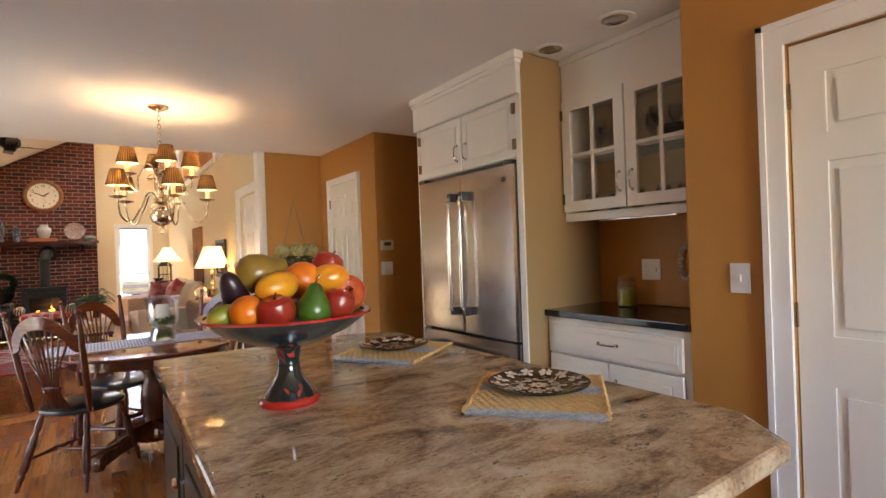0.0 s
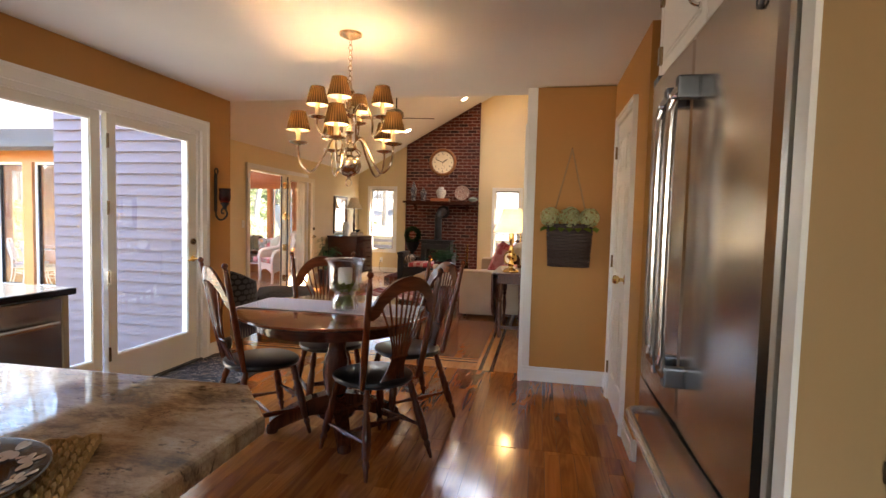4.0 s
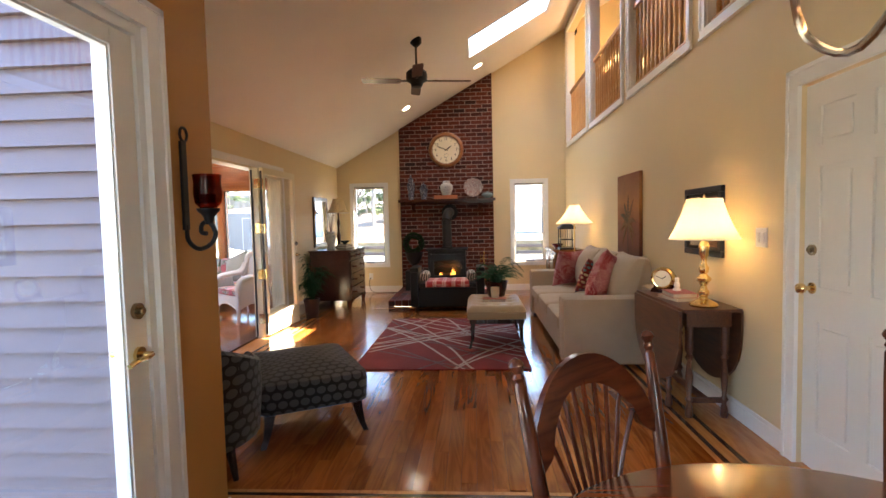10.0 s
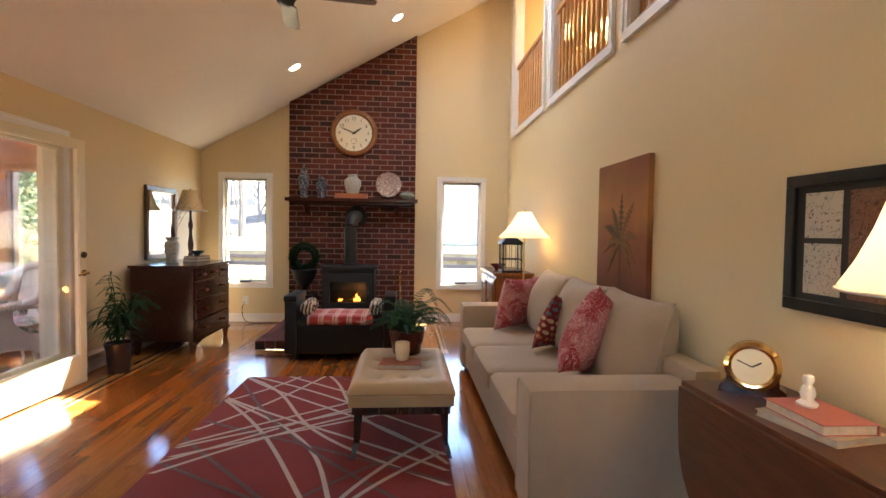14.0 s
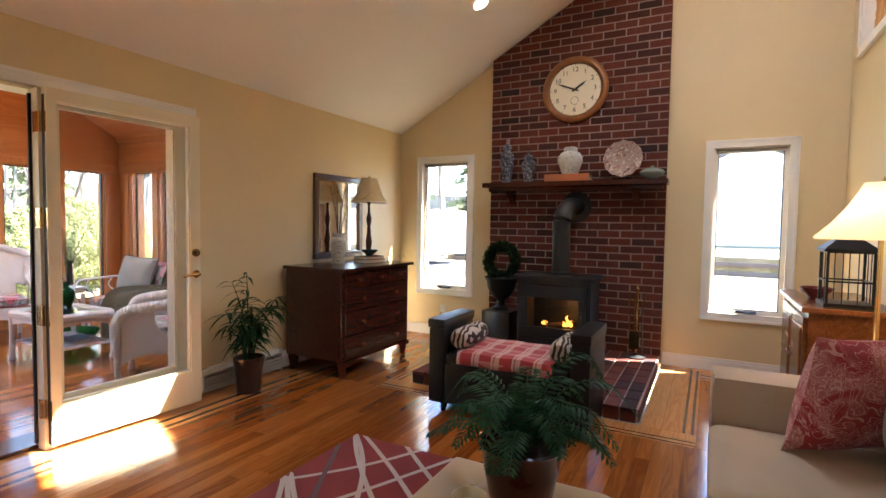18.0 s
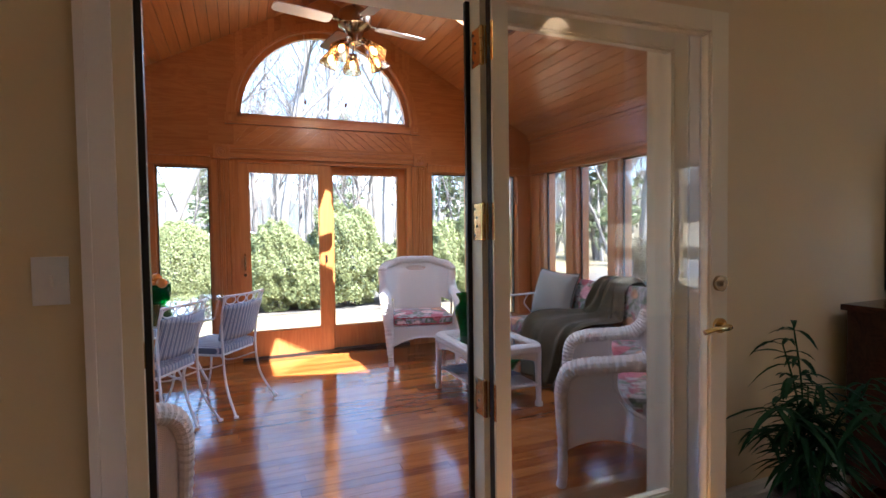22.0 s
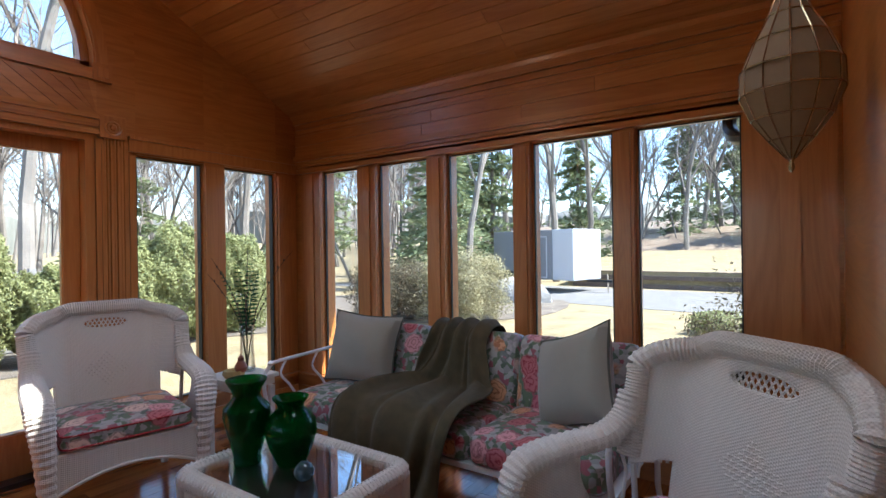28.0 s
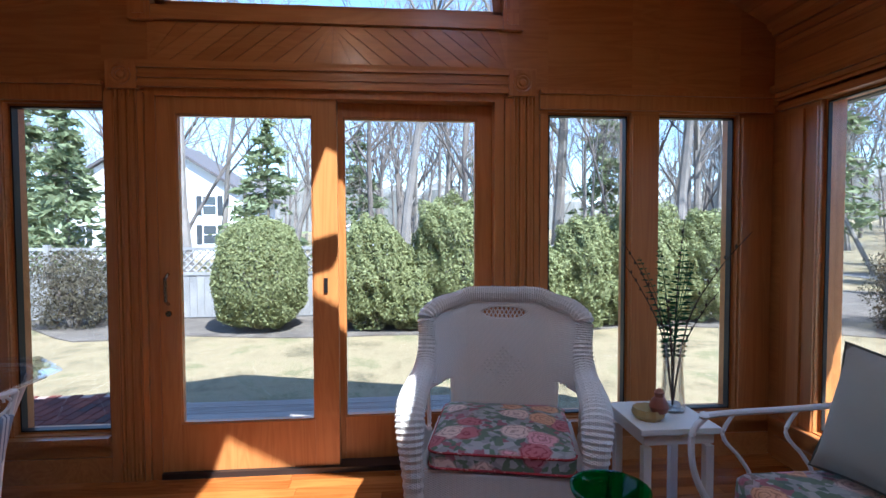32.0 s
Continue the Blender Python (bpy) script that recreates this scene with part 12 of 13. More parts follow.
def shrub(name, label, x, y, rx, ry, h, mat, n, size, seed, lumps=0.14, square=0.7, hollow=0.75, taper=0.0):
    """A leafy bush: short stems and a lumpy shell of single leaves."""
    n = int(n * 4.2)
    size *= 0.56
    t = thing(name, label, "shrub", "garden shrubs", pose(x, y, GZ + 0.015))
    r = np.random.default_rng(seed)
    rng = random.Random(seed)
    bm = BM()
    for k in range(7):
        a = k * 0.9
        tube(bm, [(0.04 * math.cos(a), 0.04 * math.sin(a), 0), (rx * 0.4 * math.cos(a), ry * 0.4 * math.sin(a), h * 0.5), (rx * 0.6 * math.cos(a), ry * 0.6 * math.sin(a), h * 0.75)], 0.03, 5, 0.01)
    part("stem", bm, M_BARKD, t)
    d = r.normal(size=(n, 3))
    d /= np.linalg.norm(d, axis=1)[:, None]
    d[:, 2] = r.uniform(-0.95, 1.0, n)
    hz = np.sqrt(np.maximum(0.03, 1 - d[:, 2] ** 2)) / np.maximum(1e-6, np.hypot(d[:, 0], d[:, 1]))
    d[:, 0] *= hz
    d[:, 1] *= hz
    e = np.sign(d) * np.abs(d) ** square
    e /= np.maximum(np.abs(e).max(axis=1), 1e-6)[:, None] ** (0.12 if taper else 0.3)
    ph = r.random(6) * 6
    lump = 1 + lumps * (np.sin(5 * d[:, 0] + ph[0]) * np.sin(6 * d[:, 1] + ph[1]) + 0.6 * np.sin(11 * d[:, 2] + ph[2] + 4 * d[:, 0]) + 0.4 * np.sin(17 * d[:, 1] + ph[3] + 9 * d[:, 2]))
    rad = lump * (hollow + (1.02 - hollow) * r.random(n) ** 0.45)
    c = np.stack([e[:, 0] * rx * rad, e[:, 1] * ry * rad, h * 0.5 + e[:, 2] * h * 0.5 * rad], 1)
    c[:, :2] *= (1 + taper * (0.35 - c[:, 2:3] / h))
    c[:, 2] = np.maximum(c[:, 2], 0.05)
    u = r.normal(size=(n, 3))
    u /= np.linalg.norm(u, axis=1)[:, None]
    nrm = d + 0.7 * r.normal(size=(n, 3))
    w = np.cross(u, nrm)
    w /= np.maximum(np.linalg.norm(w, axis=1), 1e-6)[:, None]
    l2 = np.cross(nrm, w)
    l2 /= np.maximum(np.linalg.norm(l2, axis=1), 1e-6)[:, None]
    s = (size * (0.7 + 0.6 * r.random(n)))[:, None]
    pts = np.stack([c - l2 * s, c + w * s * 0.38, c + l2 * s, c - w * s * 0.38], 1).reshape(-1, 3)
    quads(pts, mat, "leaves", t)
    return t


HEDGE = "green yew hedge in the mulch bed"
shrub("clipped_hedge", "clipped egg-shaped " + HEDGE, -12.75, 7.35, 0.76, 0.78, 1.98, M_HEDGE, 10000, 0.052, 1, 0.035, 0.92, 0.78, 0.22)
for x, y, r, h, seed, n, what in ((-12.65, 9.3, 0.66, 1.9, 2, 11000, "loosely clipped "), (-12.45, 10.02, 0.42, 1.1, 13, 5000, "low "), (-12.8, 10.85, 0.86, 2.3, 3, 13000, "tall rounded "), (-12.45, 12.15, 0.6, 1.5, 4, 8000, "broad low "), (-12.6, 13.15, 0.62, 1.95, 14, 9000, "loosely clipped "), (-12.7, 14.2, 0.76, 2.2, 5, 11000, "domed "), (-12.85, 15.55, 0.66, 2.05, 6, 10000, "domed ")):
    shrub("clipped_hedge", what + HEDGE, x, y, r, r * 1.02, h, M_HEDGE, int(n * 0.7), 0.062, seed, 0.12, 0.9, 0.7, 0.16)
shrub("bare_shrub", "thin brown bare shrub by the fence", -13.15, 4.0, 0.5, 0.75, 1.35, M_DARKSHRUB, 2400, 0.05, 7, 0.25, 0.8, 0.2)
shrub("pale_shrub", "pale yellow-green budding shrub on the lawn edge", -9.3, 19.3, 0.95, 0.95, 1.55, M_PALESHRUB, 7500, 0.05, 8, 0.2, 0.8, 0.3)
shrub("brown_shrub", "dark twiggy brown shrub beside the budding one", -11.0, 18.8, 1.2, 1.0, 1.4, M_DARKSHRUB, 6500, 0.05, 9, 0.2, 0.8, 0.3)
shrub("brown_shrub", "low twiggy shrub under the sunroom window", -3.0, 13.1, 0.5, 0.45, 1.3, M_DARKSHRUB, 2400, 0.035, 10, 0.3, 0.8, 0.1)
shrub("low_evergreen", "low green juniper on the lawn", -3.6, 20.0, 0.8, 0.5, 0.4, M_RHODO, 1800, 0.06, 11)

# fence with a lattice top
M_FENCE = plain("weathered_grey_fence", (0.25, 0.24, 0.225), 0.75, vary=0.35, scale=5.0, bump=0.4)
fc = thing("garden_fence", "weathered grey board fence with lattice top", "fence")
fb = mesh_of("board", B(-0.009, -0.066, 0.04, 0.009, 0.066, 0.87, bevel=0.002), M_FENCE)
fp_ = mesh_of("post", B(-0.05, -0.05, 0, 0.05, 0.05, 1.48, bevel=0.006), M_FENCE)
bm = BM()
FB = 2.3
for i in range(22):
    z = 0.93
    for s in (-1, 1):
        p, q = (0, i * 0.15 - 0.6, z), (0, i * 0.15 - 0.6 + s * 0.44, z + 0.44)
        p = list(p); q = list(q)
        for e, f_ in ((p, q), (q, p)):
            if e[1] < 0:
                tt = (0 - e[1]) / (f_[1] - e[1]) if f_[1] != e[1] else 0
                e[2] += (f_[2] - e[2]) * tt
                e[1] = 0
            if e[1] > FB:
                tt = (FB - e[1]) / (f_[1] - e[1]) if f_[1] != e[1] else 0
                e[2] += (f_[2] - e[2]) * tt
                e[1] = FB
        if abs(p[1] - q[1]) > 0.03:
            tube(bm, [(s * 0.006, p[1], p[2]), (s * 0.006, q[1], q[2])], 0.016, 4)
lat = mesh_of("lattice", bm, M_FENCE)
rl_ = mesh_of("rail", B(-0.025, 0, -0.03, 0.025, FB, 0.03), M_FENCE)
FXX = -13.95
for k in range(10):
    y0 = 16.85 - FB * (k + 1)
    if k == 0:
        instances("post", fp_, M_FENCE, fc, [pose(FXX, y0 + FB, GZ)])
    instances("post", fp_, M_FENCE, fc, [pose(FXX, y0, GZ)])
    instances("rail", rl_, M_FENCE, fc, [pose(FXX, y0, GZ + z) for z in (0.9, 1.395)])
    instances("lattice", lat, M_FENCE, fc, [pose(FXX, y0, GZ)])
    instances("board", fb, M_FENCE, fc, [pose(FXX, y0 + 0.11 + 0.139 * i, GZ) for i in range(16)])

# neighbouring house
M_CLAP = plain("white_clapboard", (0.75, 0.74, 0.72), 0.6, vary=0.05)
M_SHUTTER = plain("dark_shutter", (0.04, 0.045, 0.05), 0.5)
nh = thing("neighbour_house", "white clapboard house with dark shutters and grey roof", "house", m=pose(-36, -3.0, GZ))
part("wall", PR([(-8, 0), (3.1, 0), (3.1, 4.1), (-2.4, 7.6), (-8, 4.1)], "x", -8, 0), M_CLAP, nh)
for s, y0 in ((1, 3.4), (-1, -8.3)):
    a, b = (3.5, 3.85), (-2.4, 7.62)
    if s < 0:
        a = (-8.4, 3.85)
    part("roof_slope", rings(BM(), [[(-8.3, a[0], a[1]), (0.35, a[0], a[1]), (0.35, b[0], b[1]), (-8.3, b[0], b[1])], [(-8.3, a[0], a[1] + 0.18), (0.35, a[0], a[1] + 0.18), (0.35, b[0], b[1] + 0.18), (-8.3, b[0], b[1] + 0.18)]]), M_ROOF, nh)
M_DARKPANE = plain("dark_window_pane", (0.05, 0.06, 0.07), 0.08)
for y in (1.1, -1.6, -4.2, -6.6):
    for z in (0.95, 2.75):
        w = part("window", B(0.0, y - 0.45, z - 0.05, 0.05, y + 0.45, z + 1.2), M_CLAP, nh)
        part("pane", B(0.05, y - 0.38, z + 0.02, 0.055, y + 0.38, z + 1.13), M_DARKPANE, w)
        part("muntin", B(0.055, y - 0.38, z + 0.55, 0.065, y + 0.38, z + 0.6), M_CLAP, w)
        for s in (-1, 1):
            part("shutter", B(0.0, y + s * 0.63 - 0.16, z - 0.03, 0.04, y + s * 0.63 + 0.16, z + 1.18), M_SHUTTER, w)
sh_ = thing("garden_shed", "small white gabled shed beyond the fence", "shed", m=pose(-23.5, 8.3, GZ))
part("wall", PR([(-1.1, 0), (1.1, 0), (1.1, 1.55), (0, 2.15), (-1.1, 1.55)], "x", -2.4, 0), M_CLAP, sh_)
for s in (-1, 1):
    part("roof_slope", rings(BM(), [[(x, 0, 2.17), (x, s * 1.3, 1.46), (x, s * 1.3, 1.52), (x, 0, 2.23)] for x in (-2.5, 0.12)]), M_CLAP, sh_)
# outbuilding up the drive, seen through the narrow window
gh = thing("blue_garage", "pale garage with a blue-grey door beyond the drive", "garage", m=pose(2.6, 36.0, GZ + 0.4))
part("wall", PR([(-4.2, 0), (4.2, 0), (4.2, 3.6), (0, 5.4), (-4.2, 3.6)], "y", 0, 6), M_CLAP, gh)
part("garage_door", B(-1.0, -0.05, 0.05, 1.2, 0.0, 2.9), plain("blue_grey_door", (0.42, 0.47, 0.54), 0.5), gh)
part("door", B(1.9, -0.05, 0.05, 2.8, 0.0, 2.1), plain("blue_grey_door", (0.3, 0.34, 0.4), 0.5), gh)
for s in (-1, 1):
    part("roof_slope", rings(BM(), [[(0, y, 5.42 + d), (s * 4.6, y, 3.45 + d)] [::1] + [(s * 4.6, y, 3.6 + d), (0, y, 5.57 + d)] for y, d in ((-0.3, 0), (6.3, 0))]), M_ROOF, gh)

# boulder, trailer, timber wall
M_ROCK = plain("pale_granite_rock", (0.3, 0.285, 0.26), 0.9, vary=0.3, scale=3.0, bump=1.0, bscale=12.0, dist=0.05)
bl = thing("boulder", "large pale rounded granite boulder on the lawn", "boulder", m=pose(-10.0, 23.6, GZ))
rows = []
for i in range(9):
    s = i / 8
    rr_ = 1.0 * math.sqrt(max(0.0, 1 - s ** 2.2)) + 0.01
    rows.append([(rr_ * (1 + 0.14 * math.sin(3 * a + 1) + 0.08 * math.sin(7 * a + 4 * s)) * math.cos(a), 0.7 * rr_ * (1 + 0.1 * math.sin(2 * a)) * math.sin(a), -0.1 + 0.95 * s) for a in [2 * math.pi * k / 22 for k in range(22)]])
part("rock", rings(BM(), rows), M_ROCK, bl, smooth=True)
M_TRAILER = plain("grey_trailer_skin", (0.2, 0.21, 0.225), 0.4, 0.2, vary=0.05)
# front end's sunlit brightness put into a paler skin, shared by the trim
M_TRAILERL = plain("lit_trailer_skin", (0.5, 0.51, 0.53), 0.4, 0.2, vary=0.05)
tl_ = thing("cargo_trailer", "grey enclosed cargo trailer on the gravel drive", "trailer", m=pose(-11.2, 28.4, GZ, 0, 0, -14) @ Matrix.Scale(0.94, 4))
part("body", B(-1.9, -1.0, 0.5, 1.3, 1.0, 2.55, bevel=0.04), M_TRAILER, tl_)
part("nose", B(1.3, -1.0, 0.5, 2.3, 1.0, 2.55, bevel=0.05), M_TRAILERL, tl_)
d = part("door", B(0.3, -1.02, 0.62, 1.0, -1.0, 2.25, bevel=0.008), M_TRAILER, tl_)
part("door_trim", B(0.26, -1.012, 0.58, 1.04, -1.003, 2.29), M_TRAILERL, d)
part("fender", PR([(-0.9 + 0.55 * math.cos(math.pi * i / 10), 0.35 + 0.5 * math.sin(math.pi * i / 10)) for i in range(11)], "y", -1.2, -0.98), M_BLACKPLASTIC, tl_)
for x in (-1.15, -0.6):
    w = part("wheel", L([(0, -0.1), (0.3, -0.1), (0.33, -0.06), (0.33, 0.06), (0.3, 0.1), (0, 0.1)], 24), M_BLACKPLASTIC, tl_, smooth=True)
    w.matrix_basis = pose(x, -1.05, 0.33, 90, 0, 0)
    part("rim", L([(0, 0.102), (0.18, 0.102), (0.17, 0.09)], 20), M_STEEL, w)
part("tongue", B(2.3, -0.06, 0.42, 3.4, 0.06, 0.52), M_BLACKPLASTIC, tl_)
part("jack", T([(3.2, 0, 0.0), (3.2, 0, 0.75)], 0.035, 8), M_STEEL, tl_)
tw_ = thing("timber_wall", "low retaining wall of dark squared timbers", "retaining wall")
M_TIMBER = wood("weathered_timber", (0.07, 0.05, 0.04), (0.16, 0.12, 0.1), 0.9, axis=0, vary=0.3)
tb = mesh_of("timber", B(-1.22, -0.1, -0.085, 1.22, 0.1, 0.085, bevel=0.01), M_TIMBER)
for r in range(4):
    instances("timber", tb, M_TIMBER, tw_, [pose(-9.5 + 2.46 * i + (1.2 if r % 2 else 0), 30.7 - 0.25 * i, GZ + 0.085 + 0.175 * r, 0, 0, -5.8) for i in range(9)])
up = [(-11, 30.85, 0.66), (-4, 30.15, 0.66), (12, 28.5, 0.66), (40, 30, 0.66), (40, 46, 1.45), (14, 45.5, 1.45), (-4, 46, 1.45), (-13, 46, 1.45)]
structure("upper_lawn", rings(BM(), [[(x, y, GZ - 0.1) for x, y, z in up], [(x, y, GZ + z) for x, y, z in up]]), M_LAWN, "sloping lawn above the timber wall", "ground")

# trees
def bare_tree(seed, h, r0, levels=4, spread=0.62):
    """Corner points and faces of a leafless tree, trunk first."""
    rng = random.Random(seed)
    V, F = [], []
    def limb(p, d, ln, r, lev):
        n = 4 if lev == 0 else 3
        pts = [p]
        for _ in range(n):
            d = (d + Vector((rng.gauss(0, 0.13), rng.gauss(0, 0.13), rng.gauss(0.03, 0.07)))).normalized()
            p = p + d * ln / n
            pts.append(p)
        m = 7 if lev == 0 else 4 if lev < 2 else 3
        base = len(V)
        u = d.cross(Vector((0.3, 0.5, 0.2))).normalized()
        w = d.cross(u).normalized()
        for i, q in enumerate(pts):
            rr = r * (1 - 0.62 * i / n)
            for k in range(m):
                a = 2 * math.pi * k / m
                V.append(q + (u * math.cos(a) + w * math.sin(a)) * rr)
        for i in range(n):
            for k in range(m):
                F.append((base + i * m + k, base + i * m + (k + 1) % m, base + (i + 1) * m + (k + 1) % m, base + (i + 1) * m + k))
        if lev < levels:
            cnt = (9, 6, 5, 4)[lev] if lev < 4 else 2
            for c in range(cnt):
                s = rng.uniform(0.35 if lev == 0 else 0.2, 1.0)
                i = min(int(s * n), n - 1)
                q = pts[i].lerp(pts[i + 1], s * n - i)
                a = rng.random() * 6.283
                side = (u * math.cos(a) + w * math.sin(a))
                nd = (d * (1 - spread * 0.6) + side * spread + Vector((0, 0, 0.22))).normalized()
                limb(q, nd, ln * rng.uniform(0.42, 0.62) * (1.1 - 0.4 * s), r * (1 - 0.62 * s) * 0.55, lev + 1)
    limb(Vector((0, 0, -0.1)), Vector((rng.gauss(0, 0.06), rng.gauss(0, 0.06), 1)), h * 0.8, r0, 0)
    return np.array([tuple(v) for v in V]), F


def merged(name, pieces, mat, label, category):
    """Many far trees joined into one mesh."""
    allv, allf, o = [], [], 0
    for v, f, m in pieces:
        allv.append(v @ np.array(m.to_3x3()).T + np.array(m.translation))
        allf += [tuple(i + o for i in q) for q in f]
        o += len(v)
    me = bpy.data.meshes.new(name)
    me.from_pydata(np.concatenate(allv).tolist(), [], allf)
    me.materials.append(mat)
    return tagged(new(name, me), label, category, "", "stuff")


rng = random.Random(2024)
kinds = [bare_tree(s, h, r, 4) for s, h, r in ((1, 13, 0.16), (2, 16, 0.2), (3, 11, 0.12), (4, 18, 0.24))]
slim = [bare_tree(s, h, r, 4) for s, h, r in ((21, 13, 0.08), (22, 15, 0.1), (23, 11, 0.065), (24, 16, 0.11))]
light = [bare_tree(s, h, r, 3) for s, h, r in ((11, 13, 0.15), (12, 16, 0.19), (13, 10, 0.11))]
near = [(-18.2, 13.4, 1), (-23.5, 16.0, 3), (-18.9, 9.8, 0), (-21.0, 6.0, 2), (-19.6, 19.0, 1), (-15.6, 22.5, 3), (-13.6, 26.5, 0), (-20.5, 1.0, 0), (-12.4, 33.0, 1), (-10.6, 40.5, 3), (-22, 22, 1), (-17.2, 4.4, 0), (-12.2, 36.5, 1), (-8.2, 45, 1)]
for x, y, k in near:
    v, f = kinds[k]
    t = thing("bare_tree", "tall leafless grey tree at the garden edge", "tree", "bare trees", pose(x, y, ground_z(x, y)))
    nt = 28
    rz = rng.uniform(0, 6.28)
    me = bpy.data.meshes.new("trunk")
    R = Matrix.Rotation(rz, 3, "Z")
    vr = v @ np.array(R).T
    me.from_pydata(vr[:35].tolist(), [], f[:nt])
    me.materials.append(M_BARK)
    o = new("trunk", me)
    o.parent = t
    me = bpy.data.meshes.new("limbs")
    me.from_pydata(vr[35:].tolist(), [], [tuple(i - 35 for i in q) for q in f[nt:]])
    me.materials.append(M_BARK)
    o = new("limbs", me)
    o.parent = t
    tagged(o, kind="stuff")
pieces, pieces2 = [], []
for i in range(64):
    if i < 36:
        x, y = rng.uniform(-36, -19.5), rng.uniform(-6, 34)
    else:
        x, y = rng.uniform(-22, 12), rng.uniform(46.5, 60)
    if -46 < x < -27 and -14 < y < 3:
        continue
    v, f = slim[rng.randrange(4)]
    m = Matrix.Translation((x, y, ground_z(x, y))) @ Matrix.Rotation(rng.uniform(0, 6.28), 4, "Z") @ Matrix.Scale(rng.uniform(0.55, 0.95), 4)
    (pieces if i % 2 else pieces2).append((v, f, m))
for i in range(330):
    if i < 130:
        x, y = rng.uniform(-60, -23), rng.uniform(-25, 60)
        if -46 < x < -30 and -14 < y < 4:
            continue
    elif i < 210:
        x, y = rng.uniform(-95, -55), rng.uniform(-40, 75)
        if -46 < x < -30 and -14 < y < 4:
            continue
    else:
        x, y = rng.uniform(-60, 40), rng.uniform(50, 90)
    v, f = light[rng.randrange(3)]
    m = Matrix.Translation((x, y, ground_z(x, y))) @ Matrix.Rotation(rng.uniform(0, 6.28), 4, "Z") @ Matrix.Scale(rng.uniform(0.8, 1.35), 4)
    (pieces if i % 2 else pieces2).append((v, f, m))
merged("bare_woods", pieces, M_BARK, "bare grey spring woods behind the garden", "woods")
merged("bare_woods", pieces2, M_BARKD, "darker leafless trunks in the woods", "woods")


def evergreen(x, y, h, r, seed, bottom=0.12, label="tall green pine at the wood's edge"):
    t = thing("pine_tree", label, "tree", "pines", pose(x, y, ground_z(x, y)))
    rg_ = np.random.default_rng(seed)
    part("trunk", turned(BM(), (0, 0, -0.1), (0, 0, h), [(0, h * 0.016), (0.6, h * 0.008), (1, 0.01)], 8), M_BARKD, t, smooth=True)
    C, D = [], []
    for i in range(int(62 + h * 5)):
        s = bottom + (1 - bottom) * rg_.random() ** 1.2
        a = rg_.random() * 6.283
        ln = r * (1.05 - s) ** 0.8 * rg_.uniform(0.55, 1.12)
        n = 26
        q = rg_.random(n) ** 0.6
        dr_ = np.stack([np.cos(a) * ln * q, np.sin(a) * ln * q, s * h - 0.22 * ln * q ** 1.5], 1)
        C.append(dr_ + rg_.normal(size=(n, 3)) * np.array([0.16, 0.16, 0.08]) * (0.4 + ln * 0.35))
        D.append(np.tile([np.cos(a), np.sin(a), -0.1], (n, 1)))
    c = np.concatenate(C)
    d = np.concatenate(D) + rg_.normal(size=c.shape) * 0.45
    d /= np.linalg.norm(d, axis=1)[:, None]
    w = np.cross(d, rg_.normal(size=c.shape))
    w /= np.linalg.norm(w, axis=1)[:, None]
    s = (0.026 * h ** 0.5 * 3.2 * (0.6 + 0.6 * rg_.random(len(c))))[:, None]
    pts = np.stack([c - d * s, c + w * s * 0.3, c + d * s, c - w * s * 0.3], 1).reshape(-1, 3)
    quads(pts, M_PINE, "needles", t)
    return t
PINES = ((-15.0, 27.0, 8.0, 2.6), (-17.5, 30.0, 10, 3.0), (-13.5, 39.5, 10, 2.8), (-3.2, 49.0, 11, 3.4), (2.0, 52.0, 13, 3.8), (-9.5, 52.0, 12, 3.2), (-23.0, 4.9, 5.8, 2.2), (-21.5, -2.6, 8, 2.3), (-19.0, 0.3, 5.4, 1.5), (-40.0, 7.0, 9, 2.6), (-30.0, -9.0, 9, 2.6), (-44.0, 17.0, 12, 2.8), (-24.5, 28.0, 12, 3.2), (-16.5, 34.0, 11, 3.0), (-6.2, 55.0, 12, 3.2), (6.5, 50.0, 14, 3.8), (-20, 36, 12, 3.2), (-33, 22, 11, 3))
for k, (x, y, h, r) in enumerate(PINES):
    evergreen(x, y, h, r, 100 + k)
bank = [(-30, 46), (-10, 44.5), (10, 44), (40, 45), (40, 80), (-30, 80)]
structure("leaf_bank", rings(BM(), [[(x, y, GZ - 0.2) for x, y in bank], [(x, y, GZ + 1.3) for x, y in bank], [(x * 0.98, y + 8 if y < 60 else y, GZ + 3.1 if y < 60 else GZ + 5) for x, y in bank]]), M_LEAFBANK, "brown leaf-covered bank under the trees", "ground")

# siding of the family room's outer wall, by the patio door
sd = structure("wall_exterior_siding", B(-2.75, 5.30, GZ, -1.12, 5.335, 2.75), M_SIDING, "mauve lap siding on the outer wall", "wall")
LAP = 0.105
lap = mesh_of("lap_board", PR([(0.0, 0.0), (-0.036, 0.0), (-0.006, LAP + 0.007), (0.0, LAP + 0.007)], "x", -0.81, 0.81), M_SIDING)
instances("lap_board", lap, M_SIDING, sd, [pose(-1.937, 5.30, GZ + 0.02 + LAP * i) for i in range(int(3.15 / LAP))])
sd2 = structure("wall_exterior_west", B(-2.78, 5.30, GZ, -2.76, 6.78, 2.75), M_SIDING, "mauve lap siding beside the sunroom", "wall")
